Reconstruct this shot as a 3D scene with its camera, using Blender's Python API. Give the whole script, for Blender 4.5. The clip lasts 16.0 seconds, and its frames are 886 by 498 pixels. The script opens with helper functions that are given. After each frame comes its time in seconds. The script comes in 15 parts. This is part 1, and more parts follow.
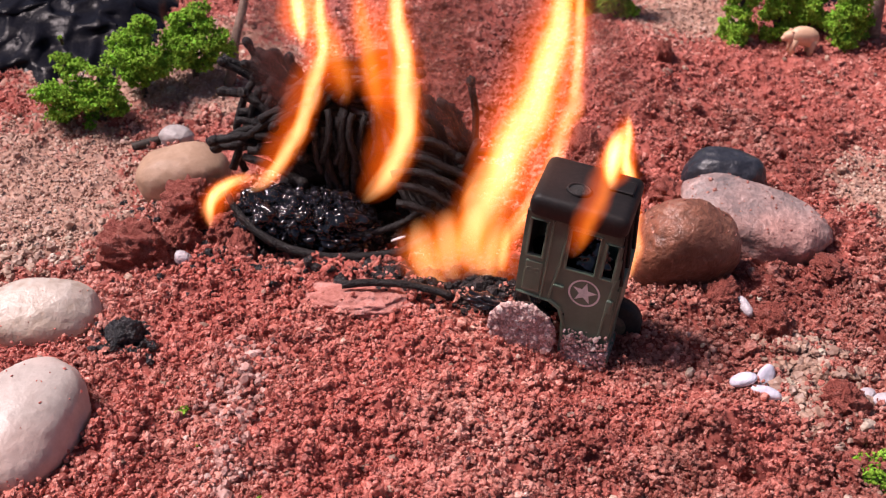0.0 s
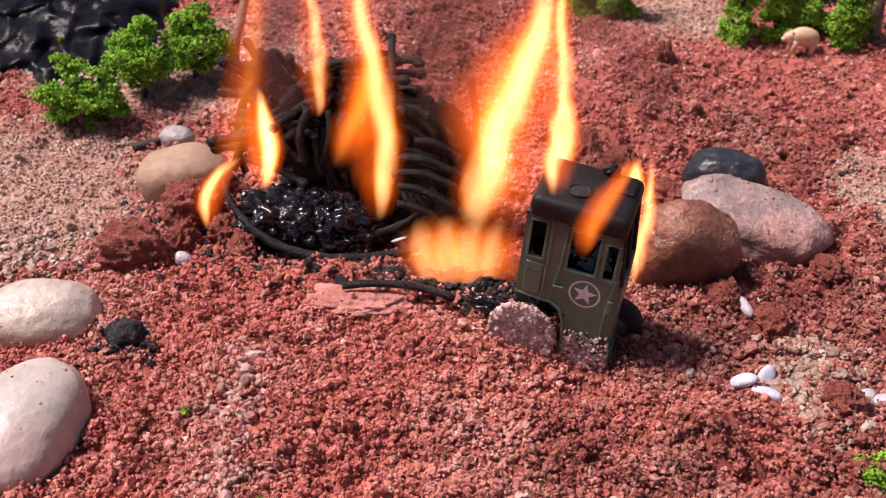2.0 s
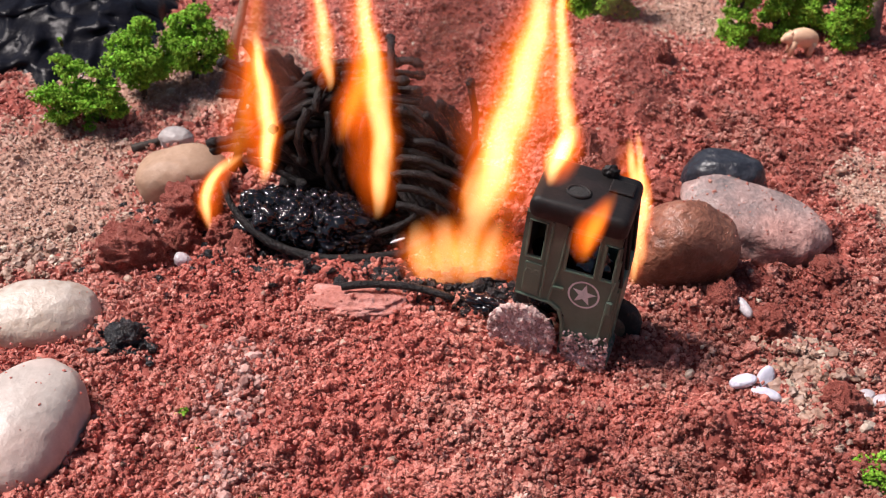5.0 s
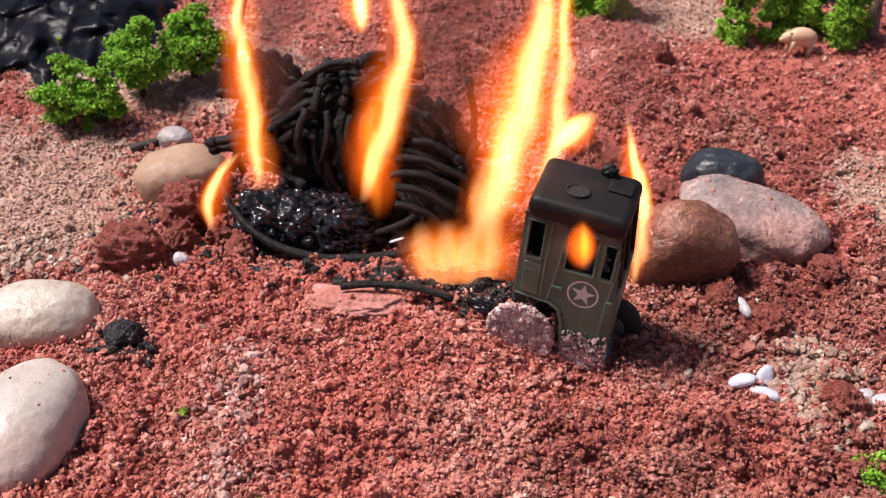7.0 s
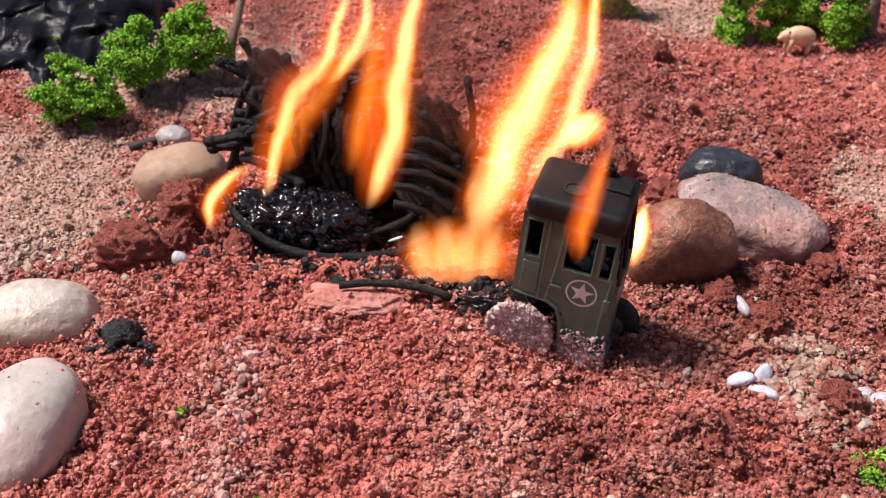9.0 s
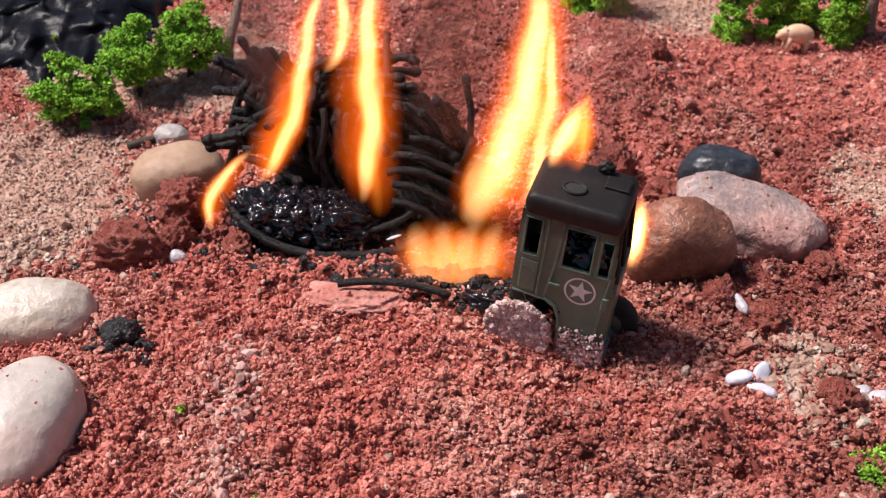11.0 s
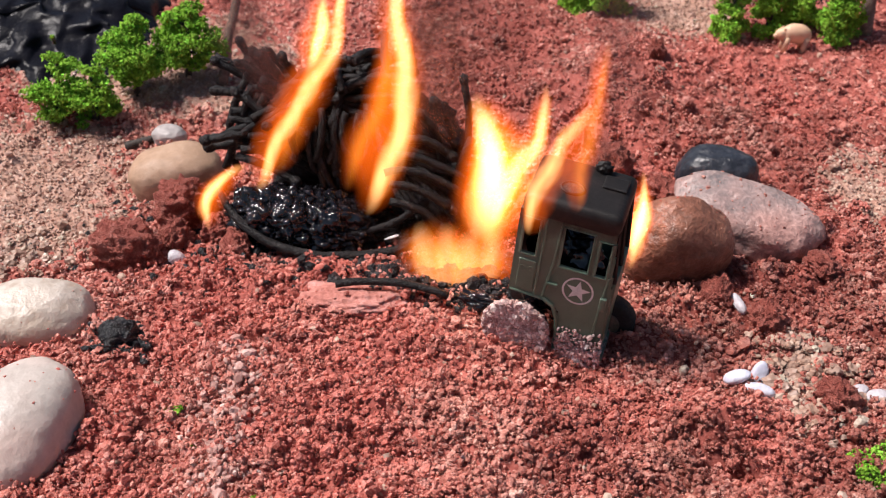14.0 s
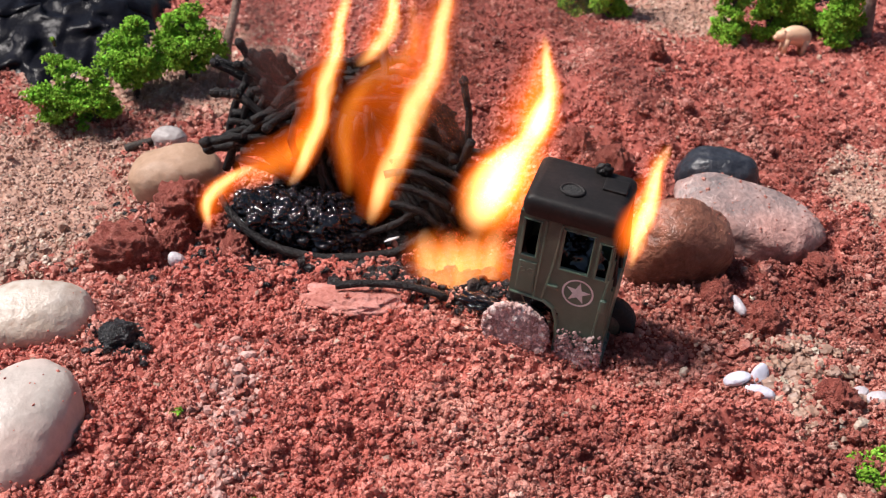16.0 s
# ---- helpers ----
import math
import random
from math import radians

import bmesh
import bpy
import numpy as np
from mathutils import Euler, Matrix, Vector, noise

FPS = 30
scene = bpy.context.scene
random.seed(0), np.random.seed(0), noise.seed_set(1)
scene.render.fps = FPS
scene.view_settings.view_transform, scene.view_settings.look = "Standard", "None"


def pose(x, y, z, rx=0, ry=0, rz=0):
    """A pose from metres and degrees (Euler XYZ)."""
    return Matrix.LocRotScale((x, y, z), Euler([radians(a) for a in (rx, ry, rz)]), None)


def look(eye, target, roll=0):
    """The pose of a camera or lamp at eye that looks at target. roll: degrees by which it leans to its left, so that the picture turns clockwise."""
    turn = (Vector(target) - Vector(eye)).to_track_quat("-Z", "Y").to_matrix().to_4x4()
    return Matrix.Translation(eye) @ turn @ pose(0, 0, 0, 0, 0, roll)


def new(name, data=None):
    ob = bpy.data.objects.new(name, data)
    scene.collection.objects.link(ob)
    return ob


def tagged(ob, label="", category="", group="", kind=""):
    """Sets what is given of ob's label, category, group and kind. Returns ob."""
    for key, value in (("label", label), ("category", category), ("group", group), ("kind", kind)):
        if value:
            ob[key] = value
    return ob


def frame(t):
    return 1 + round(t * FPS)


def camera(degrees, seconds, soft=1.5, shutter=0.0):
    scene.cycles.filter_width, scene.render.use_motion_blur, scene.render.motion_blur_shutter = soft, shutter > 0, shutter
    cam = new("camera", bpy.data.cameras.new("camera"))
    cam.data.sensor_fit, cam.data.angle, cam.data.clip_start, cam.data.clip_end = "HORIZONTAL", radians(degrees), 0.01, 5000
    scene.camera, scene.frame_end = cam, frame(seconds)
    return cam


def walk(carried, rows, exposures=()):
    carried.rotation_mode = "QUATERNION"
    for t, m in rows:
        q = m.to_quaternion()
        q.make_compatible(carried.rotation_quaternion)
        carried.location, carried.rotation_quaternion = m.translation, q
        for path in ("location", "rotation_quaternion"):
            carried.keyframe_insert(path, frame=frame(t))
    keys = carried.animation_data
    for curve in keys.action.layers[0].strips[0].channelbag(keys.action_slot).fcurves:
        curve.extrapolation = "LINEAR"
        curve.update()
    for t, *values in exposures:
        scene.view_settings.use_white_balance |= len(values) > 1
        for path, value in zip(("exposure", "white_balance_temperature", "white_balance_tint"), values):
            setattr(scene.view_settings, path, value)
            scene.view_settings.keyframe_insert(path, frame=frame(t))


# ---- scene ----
cam = camera(40, 16.0, soft=1.2)
cam.data.dof.use_dof, cam.data.dof.focus_distance, cam.data.dof.aperture_fstop = True, .262, 42
EYE = Vector((0, -0.2523, 0.17666))
# sideways and upward drift of the aim, in mm
DRIFT = [(0, 0, 0), (1.5, -.05, .12), (2.5, -.1, .3), (4, 0, .42), (6.5, .28, .4), (7.5, .45, .25), (8.5, .7, .1), (9.2, .72, .02),
         (11.5, 1.2, -.45), (12.5, 1.35, -.48), (13.5, 1.62, -.45), (14.5, 1.62, -.3), (15.2, 1.66, -.1), (16, 1.63, .1)]
walk(cam, [(t, look(EYE, Vector((sx, up * .574, up * .819)) * .001)) for t, sx, up in DRIFT],
     [(0, .26, 6750, 26), (2, .26, 6700, 22), (4, .30, 6600, 16), (8, .33, 6500, 13), (16, .37, 6450, 10.5)])

# ---- light ----
world = bpy.data.worlds.new("sky")
scene.world = world
world.use_nodes = True
wn = world.node_tree
sky = wn.nodes.new("ShaderNodeTexSky")
sky.sky_type, sky.sun_disc = "NISHITA", False
sky.sun_elevation, sky.sun_rotation = radians(59), radians(-80)
wn.links.new(sky.outputs[0], wn.nodes["Background"].inputs[0])
wn.nodes["Background"].inputs[1].default_value = 0.053
sun = new("sun", bpy.data.lights.new("sun", "SUN"))
sun.data.energy, sun.data.angle, sun.data.color = 5.0, radians(18), (1, .93, .88)
sun.matrix_world = look((-0.50, .09, .84), (0, 0, 0))
scene.cycles.transparent_max_bounces = 80

MM = 0.001


# ---- materials ----
class Nodes:
    def __init__(self, name, rough=.6, metal=0.0, spec=.5):
        self.m = bpy.data.materials.new(name)
        self.m.use_nodes = True
        self.t = self.m.node_tree
        self.b = self.t.nodes["Principled BSDF"]
        self.b.inputs["Roughness"].default_value = rough
        self.b.inputs["Metallic"].default_value = metal
        self.b.inputs["Specular IOR Level"].default_value = spec
        self.co = self.t.nodes.new("ShaderNodeTexCoord")

    def node(self, kind, **kw):
        n = self.t.nodes.new(kind)
        for k, v in kw.items():
            n.inputs[k].default_value = v
        return n

    def link(self, a, b):
        self.t.links.new(a, b)

    def noise(self, scale, detail=4, rough=.6, what="Object"):
        n = self.node("ShaderNodeTexNoise", Scale=scale, Detail=detail, Roughness=rough)
        self.link(self.co.outputs[what], n.inputs["Vector"])
        return n.outputs["Fac"]

    def ramp(self, fac, stops):
        r = self.t.nodes.new("ShaderNodeValToRGB")
        e = r.color_ramp.elements
        while len(e) < len(stops):
            e.new(.5)
        for el, (p, c) in zip(e, stops):
            el.position, el.color = p, (*c, 1) if len(c) == 3 else c
        self.link(fac, r.inputs[0])
        return r.outputs[0]

    def mix(self, fac, a, b, mode="MIX"):
        n = self.t.nodes.new("ShaderNodeMix")
        n.data_type, n.blend_type = "RGBA", mode
        for sock, v in ((n.inputs[0], fac), (n.inputs[6], a), (n.inputs[7], b)):
            if isinstance(v, bpy.types.NodeSocket):
                self.link(v, sock)
            else:
                sock.default_value = (*v, 1) if isinstance(v, tuple) else v
        return n.outputs[2]

    def math(self, op, a, b=0.0, clamp=False):
        n = self.t.nodes.new("ShaderNodeMath")
        n.operation, n.use_clamp = op, clamp
        for sock, v in zip(n.inputs, (a, b)):
            if isinstance(v, bpy.types.NodeSocket):
                self.link(v, sock)
            else:
                sock.default_value = v
        return n.outputs[0]

    def bump(self, height, dist, strength=1.0):
        n = self.node("ShaderNodeBump", Strength=strength, Distance=dist)
        self.link(height, n.inputs["Height"])
        self.link(n.outputs[0], self.b.inputs["Normal"])

    def colour(self, c):
        self.link(c, self.b.inputs["Base Color"])
        return self


def mottled(name, lo, mid, hi, scale, rough=.6, bump=.0003, spec=.5, fine=None, island=False, patch=None):
    n = Nodes(name, rough, 0, spec)
    a, b = n.noise(scale), n.noise(fine or scale * 7, 3)
    c = n.ramp(n.math("ADD", n.math("MULTIPLY", a, .6), n.math("MULTIPLY", b, .4)), [(.33, lo), (.5, mid), (.66, hi)])
    if island:
        g = n.t.nodes.new("ShaderNodeNewGeometry").outputs["Random Per Island"]
        c = n.mix(1.0, c, n.ramp(g, [(0, (.62, .58, .58)), (.5, (1, 1, 1)), (.85, (1.12, 1.2, 1.2)), (1, (1.25, 1.7, 1.75))]), "MULTIPLY")
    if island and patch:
        # damp tone and dimmer light, both put into the crumbs' colour
        darkened = n.t.nodes.new("ShaderNodeAttribute")
        darkened.attribute_name = "damp_shade"
        c = n.mix(darkened.outputs["Fac"], c, n.mix(1.0, c, (.50, .42, .40), "MULTIPLY"))
    if patch:
        c = n.mix(n.ramp(n.noise(26, 3), [(.42, (0, 0, 0)), (.62, (.9, .9, .9))]), c, n.mix(1.0, c, patch, "MULTIPLY"))
    n.colour(c)
    n.bump(n.math("ADD", a, b), bump)
    return n.m



def glossy(*args):
    m = mottled(*args)
    m.node_tree.nodes["Principled BSDF"].inputs["IOR"].default_value = 1.5
    return m


RED_LO, RED_MID, RED_HI = (.33, .068, .051), (.56, .148, .110), (.71, .28, .23)
SAND_LO, SAND_MID, SAND_HI = (.27, .14, .10), (.45, .265, .20), (.60, .405, .335)

m_crumb = mottled("red clay crumbs", RED_LO, RED_MID, RED_HI, 260, .4, .0006, .5, island=True, patch=(1.15, 1.8, 1.85))
m_sand = mottled("tan sand grains", SAND_LO, SAND_MID, SAND_HI, 160, .55, .0001, .5, island=True)
m_pebble = mottled("pale gravel", (.27, .15, .105), (.39, .25, .19), (.54, .40, .33), 120, .5, .0001, island=True)
m_palecrumb = mottled("pale pinkish crumbs", (.34, .17, .14), (.50, .27, .23), (.62, .40, .36), 200, .6, .0003, .4, island=True)
m_clod = mottled("clod of red clay", (.25, .056, .042), (.44, .118, .088), (.60, .23, .185), 330, .7, .0022, .3)
m_slab = mottled("smooth red sandstone", (.33, .11, .09), (.47, .19, .155), (.60, .30, .265), 110, .85, .0008, .3, 900)
m_cream = mottled("cream river stone", (.36, .27, .21), (.52, .45, .39), (.62, .56, .51), 70, .45, .0004, patch=(.9, .8, .7))
m_pale = mottled("pale pinkish river stone", (.36, .31, .28), (.46, .405, .365), (.55, .495, .455), 60, .45, .0003, patch=(1.05, .88, .84))
m_tanst = mottled("tan river stone", (.30, .185, .12), (.40, .255, .17), (.47, .32, .23), 60, .6, .0003)
m_pinkgrey = mottled("pink and grey granite stone", (.15, .13, .13), (.31, .225, .21), (.55, .42, .39), 110, .42, .0006, fine=700, patch=(1.25, .9, .82))
m_brownst = mottled("brown wet river stone", (.08, .033, .022), (.28, .115, .072), (.46, .225, .15), 75, .42, .0008, patch=(.35, .3, .3))
m_blackst = mottled("blue-black stone", (.012, .014, .019), (.024, .027, .036), (.06, .063, .075), 70, .35, .0004)
m_greyst = mottled("grey stone", (.25, .22, .21), (.40, .36, .35), (.5, .46, .45), 90, .5, .0002)
m_char = mottled("charred wood", (.004, .0034, .0036), (.010, .0085, .009), (.030, .025, .026), 260, .55, .0006, .3)
m_coal = mottled("charcoal", (.004, .004, .005), (.012, .012, .014), (.04, .04, .045), 260, .4, .0008)
m_melt = glossy("melted black plastic", (.002, .002, .003), (.006, .006, .008), (.014, .014, .018), 500, .1, .00003, .6)
m_film = mottled("black plastic film", (.004, .004, .006), (.006, .006, .009), (.010, .010, .014), 60, .3, .0003, .1)
m_leaf = mottled("bright green foam foliage", (.09, .20, .014), (.20, .39, .032), (.33, .54, .075), 200, .85, .0003, .2, island=True)
m_trunk = mottled("dark brown plastic trunk", (.02, .013, .01), (.04, .028, .022), (.07, .05, .04), 200, .7)
m_twig = mottled("grey-brown twig bark", (.10, .065, .05), (.20, .13, .10), (.32, .23, .19), 160, .85, .0005)
m_pig = mottled("peach plastic", (.66, .40, .25), (.72, .46, .30), (.78, .52, .36), 60, .5)
m_shell = mottled("glossy white shell", (.5, .5, .58), (.62, .62, .72), (.72, .72, .8), 90, .3)
m_bead = mottled("milky grey bead", (.42, .38, .40), (.55, .51, .54), (.68, .63, .66), 200, .25)
m_tyre = mottled("black rubber", (.008, .008, .008), (.015, .015, .015), (.03, .028, .026), 200, .7)
m_soot = mottled("sooty black plastic", (.005, .0042, .0042), (.010, .0085, .0085), (.022, .016, .016), 120, .55, .00006, .3)
m_olive_rim = mottled("muddy olive wheel rim", (.05, .06, .04), (.09, .10, .07), (.2, .14, .12), 260, .6)
m_mud = mottled("pinkish dried mud", (.40, .235, .205), (.59, .39, .36), (.74, .56, .53), 220, .85, .0004, .3, island=True)
m_decal = mottled("worn white paint", (.5, .51, .5), (.66, .67, .66), (.74, .75, .74), 400, .6, .00004)
m_ash = mottled("white ash", (.4, .4, .42), (.6, .6, .62), (.7, .7, .7), 300, .6)


def olive():
    n = Nodes("olive drab plastic", .42, 0, .5)
    c = n.ramp(n.noise(140), [(.3, (.082, .132, .092)), (.7, (.125, .185, .135))])
    sep = n.t.nodes.new("ShaderNodeSeparateXYZ")
    n.link(n.co.outputs["Object"], sep.inputs[0])
    # soot has licked the top of the cab, dust its foot
    z = n.math("ADD", sep.outputs[2], n.math("MULTIPLY", n.math("SUBTRACT", n.noise(130), .5), .02))
    soot = n.math("MULTIPLY", n.math("SUBTRACT", z, .033), 110, True)
    dust = n.math("MULTIPLY", n.math("SUBTRACT", .006, z), 160, True)
    c = n.mix(soot, c, (.010, .008, .008))
    c = n.mix(n.math("MULTIPLY", dust, n.ramp(n.noise(700, 2), [(.45, (0, 0, 0)), (.55, (1, 1, 1))])), c, (.42, .30, .27))
    n.colour(c)
    n.bump(n.noise(900), .00008)
    return n.m


m_olive = olive()


def ground_material():
    n = Nodes("red clay and sand", .85, 0, .3)
    a, b = n.noise(140), n.noise(900, 3)
    f = n.math("ADD", n.math("MULTIPLY", a, .5), n.math("MULTIPLY", b, .5))
    # darker than the crumbs: shade between them is put into the sheet's colour
    red = n.ramp(f, [(.33, (.20, .046, .035)), (.5, (.36, .095, .073)), (.68, (.50, .18, .148))])
    tan = n.ramp(f, [(.33, SAND_LO), (.5, SAND_MID), (.68, SAND_HI)])
    at = n.t.nodes.new("ShaderNodeAttribute")
    at.attribute_name = "sand"
    ch = n.t.nodes.new("ShaderNodeAttribute")
    ch.attribute_name = "char"
    c = n.mix(at.outputs["Fac"], red, tan)
    # the same damp and painted-in shade on the sheet under the crumbs
    darkened = n.t.nodes.new("ShaderNodeAttribute")
    darkened.attribute_name = "damp_shade"
    c = n.mix(darkened.outputs["Fac"], c, n.mix(1.0, c, (.50, .42, .40), "MULTIPLY"))
    c = n.mix(ch.outputs["Fac"], c, (.012, .009, .009))
    n.colour(c)
    n.bump(f, .0008)
    return n.m


m_ground = ground_material()


def flame_material(name, thick, skirt, core):
    """Glowing gas, thin enough to see through: a red-orange skirt round a yellow streak that runs off centre; what overlaps adds up."""
    n = Nodes(name)
    m, t = n.m, n.t
    t.nodes.remove(n.b)
    sep = t.nodes.new("ShaderNodeSeparateXYZ")
    n.link(n.co.outputs["UV"], sep.inputs[0])
    u, v = sep.outputs[0], sep.outputs[1]
    each = t.nodes.new("ShaderNodeObjectInfo").outputs["Random"]
    mp = t.nodes.new("ShaderNodeMapping")
    mp.inputs["Scale"].default_value = (300, 300, 45)
    n.link(n.co.outputs["Object"], mp.inputs[0])
    shift = t.nodes.new("ShaderNodeCombineXYZ")
    n.link(n.math("MULTIPLY", each, 40), shift.inputs[0])
    n.link(shift.outputs[0], mp.inputs["Location"])
    nz = n.node("ShaderNodeTexNoise", Scale=1.0, Detail=2.0)
    n.link(mp.outputs[0], nz.inputs["Vector"])
    x = n.math("SUBTRACT", n.math("MULTIPLY", u, 2), 1)
    xs_ = n.math("ADD", x, n.math("MULTIPLY", n.math("SUBTRACT", nz.outputs["Fac"], .5), .35))
    rim = n.math("SUBTRACT", 1, n.math("MULTIPLY", x, x), True)
    ends = n.math("POWER", n.math("MULTIPLY", n.math("MULTIPLY", v, n.math("SUBTRACT", 1, v)), 4, True), 1.5)
    soft = n.math("MULTIPLY", n.math("POWER", rim, 1.3), skirt)
    off = n.math("DIVIDE", n.math("SUBTRACT", xs_, n.math("ADD", .12, n.math("MULTIPLY", each, .25))), .44)
    hot = n.math("MULTIPLY", n.math("POWER", n.math("SUBTRACT", 1, n.math("MULTIPLY", off, off), True), 1.3), core)
    hot = n.math("MULTIPLY", hot, n.math("MINIMUM", n.math("MULTIPLY", rim, 3), 1))
    glow = n.math("MULTIPLY", n.math("MULTIPLY", n.math("ADD", soft, hot), ends), thick)
    em = t.nodes.new("ShaderNodeEmission")
    n.link(glow, em.inputs["Strength"])
    n.link(n.ramp(hot, [(0, (1, .135, .007)), (.35, (1, .23, .02)), (1, (1, .41, .135))]), em.inputs["Color"])
    tr = t.nodes.new("ShaderNodeBsdfTransparent")
    both = t.nodes.new("ShaderNodeAddShader")
    n.link(tr.outputs[0], both.inputs[0])
    n.link(em.outputs[0], both.inputs[1])
    n.link(both.outputs[0], t.nodes["Material Output"].inputs["Surface"])
    return m


m_flame = flame_material("bright flame", .34, .36, 1.2)
m_veil = flame_material("thin orange flame", .22, .46, .34)


# ---- building helpers ----
def mesh_object(name, verts, faces, mat, smooth=True):
    me = bpy.data.meshes.new(name)
    me.from_pydata(verts, [], faces)
    me.materials.append(mat)
    if smooth:
        me.polygons.foreach_set("use_smooth", [True] * len(me.polygons))
    me.update()
    return new(name, me)


def part(name, bm, mat, parent, label="", smooth=False):
    me = bpy.data.meshes.new(name)
    bmesh.ops.recalc_face_normals(bm, faces=bm.faces)
    bm.to_mesh(me)
    bm.free()
    me.materials.append(mat)
    if smooth:
        me.polygons.foreach_set("use_smooth", [True] * len(me.polygons))
    ob = new(name, me)
    ob.parent = parent
    return tagged(ob, label)


def empty(name, m, label, category, group=""):
    ob = new(name)
    ob.empty_display_size = .005
    ob.matrix_world = m
    return tagged(ob, label, category, group)


def box(bm, x0, x1, y0, y1, z0, z1, bevel=0.0, seg=2):
    r = bmesh.ops.create_cube(bm, size=1, matrix=Matrix.Translation(((x0 + x1) / 2, (y0 + y1) / 2, (z0 + z1) / 2)) @ Matrix.Diagonal((x1 - x0, y1 - y0, z1 - z0, 1)))
    if bevel:
        ed = list({e for v in r["verts"] for e in v.link_edges})
        bmesh.ops.bevel(bm, geom=ed, offset=bevel, segments=seg, profile=.6, affect="EDGES")


def tube(bm, pts, radii, sides=8, cap=True):
    """A tapered tube along a line of points."""
    pts = [Vector(p) for p in pts]
    rings, side = [], None
    for i, p in enumerate(pts):
        d = (pts[min(i + 1, len(pts) - 1)] - pts[max(i - 1, 0)]).normalized()
        side = (side - d * side.dot(d)).normalized() if side else d.orthogonal().normalized()
        up = d.cross(side)
        r = radii[i] if isinstance(radii, (list, tuple)) else radii
        rings.append([bm.verts.new(p + (side * math.cos(a) + up * math.sin(a)) * r) for a in (2 * math.pi * k / sides for k in range(sides))])
    for a, b in zip(rings, rings[1:]):
        for k in range(sides):
            bm.faces.new((a[k], a[(k + 1) % sides], b[(k + 1) % sides], b[k]))
    if cap:
        bm.faces.new(rings[0][::-1])
        bm.faces.new(rings[-1])


def n3(p, s, octaves=3):
    return noise.fractal(Vector(p) * s, 1.0, 2.0, octaves)


def blob(bm, centre, axes, turn, rough, scale, seed, sub=4, power=2.0):
    """A worn stone or clod: a ball, squared off and dented by noise."""
    r = bmesh.ops.create_icosphere(bm, subdivisions=sub, radius=1)
    rot = Euler([radians(a) for a in turn]).to_matrix()
    off = Vector((seed * 7.3, seed * 3.1, seed * 5.7))
    for v in r["verts"]:
        d = v.co.normalized()
        k = 1 / (abs(d.x) ** power + abs(d.y) ** power + abs(d.z) ** power) ** (1 / power)
        k *= 1 + rough * noise.fractal(d * scale + off, .9, 2.0, 5) + .10 * noise.noise(d * 1.1 + off)
        v.co = rot @ Vector((d.x * axes[0] * k, d.y * axes[1] * k, d.z * axes[2] * k)) + Vector(centre)


def rocky(name, centre, axes, turn, mat, label, category="stone", rough=.05, scale=2.0, seed=0, sub=5, power=2.2, group=""):
    bm = bmesh.new()
    blob(bm, (0, 0, 0), [a * MM for a in axes], turn, rough, scale, seed, sub, power)
    ob = part(name, bm, mat, None, smooth=True)
    ob.location = Vector(centre) * MM
    return tagged(ob, label, category, group)


# ---- ground ----
def bell(x, y, cx, cy, sx, sy):
    return np.exp(-((x - cx) / sx) ** 2 - ((y - cy) / sy) ** 2)


def rise(x, y):
    """Height of the ground in mm, at places in mm."""
    h = 5 * bell(x, y, -8, -48, 62, 24) + 4 * bell(x, y, -30, -16, 34, 9) - 2.5 * bell(x, y, -15, 18, 40, 22)
    h = h + 9 * bell(x, y, 58, 82, 20, 22) + 4 * bell(x, y, -75, 80, 30, 26) + 3 * bell(x, y, 60, -18, 24, 10)
    h = h - 4 * bell(x, y, 26, -45, 20, 10) - 5 * bell(x, y, 28, -53, 15, 7) + 6 * bell(x, y, 59, -68, 8, 5) - 5 * bell(x, y, 63, -80, 6, 3) + 4 * bell(x, y, 20, -72, 16, 7) - 3 * bell(x, y, 38, -62, 9, 4) + 3 * bell(x, y, 84, -70, 18, 14) - 3 * bell(x, y, -60, -52, 10, 22) + 4 * bell(x, y, -125, 60, 30, 22)
    return h + .10 * np.clip(y - 60, 0, 60) ** 1.0


def sandy(x, y):
    """0 on red clay, 1 on tan sand."""
    w = np.maximum(bell(x, y, -112, 25, 36, 40), bell(x, y, -86, 92, 48, 34))
    w = np.maximum(w, .9 * bell(x, y, 82, 128, 22, 22))
    w = np.maximum(w, .8 * bell(x, y, 118, 28, 16, 24))
    w = np.maximum(w, .5 * bell(x, y, 80, -50, 8, 13))
    return w


def burnt(x, y):
    return np.maximum(bell(x, y, -24, 8, 36, 17), 1.2 * bell(x, y, 9, -10, 22, 13)) + bell(x, y, -72, -38, 6, 5)


def damp_shade(x, y):
    """Damp, darker clay with painted-in shade: beside the truck, behind the fire, in patches."""
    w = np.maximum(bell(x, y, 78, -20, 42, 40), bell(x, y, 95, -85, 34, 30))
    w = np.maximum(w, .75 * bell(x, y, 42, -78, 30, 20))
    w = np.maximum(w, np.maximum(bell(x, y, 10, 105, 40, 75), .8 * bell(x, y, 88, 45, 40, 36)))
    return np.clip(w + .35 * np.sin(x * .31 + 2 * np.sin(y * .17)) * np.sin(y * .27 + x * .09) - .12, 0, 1)


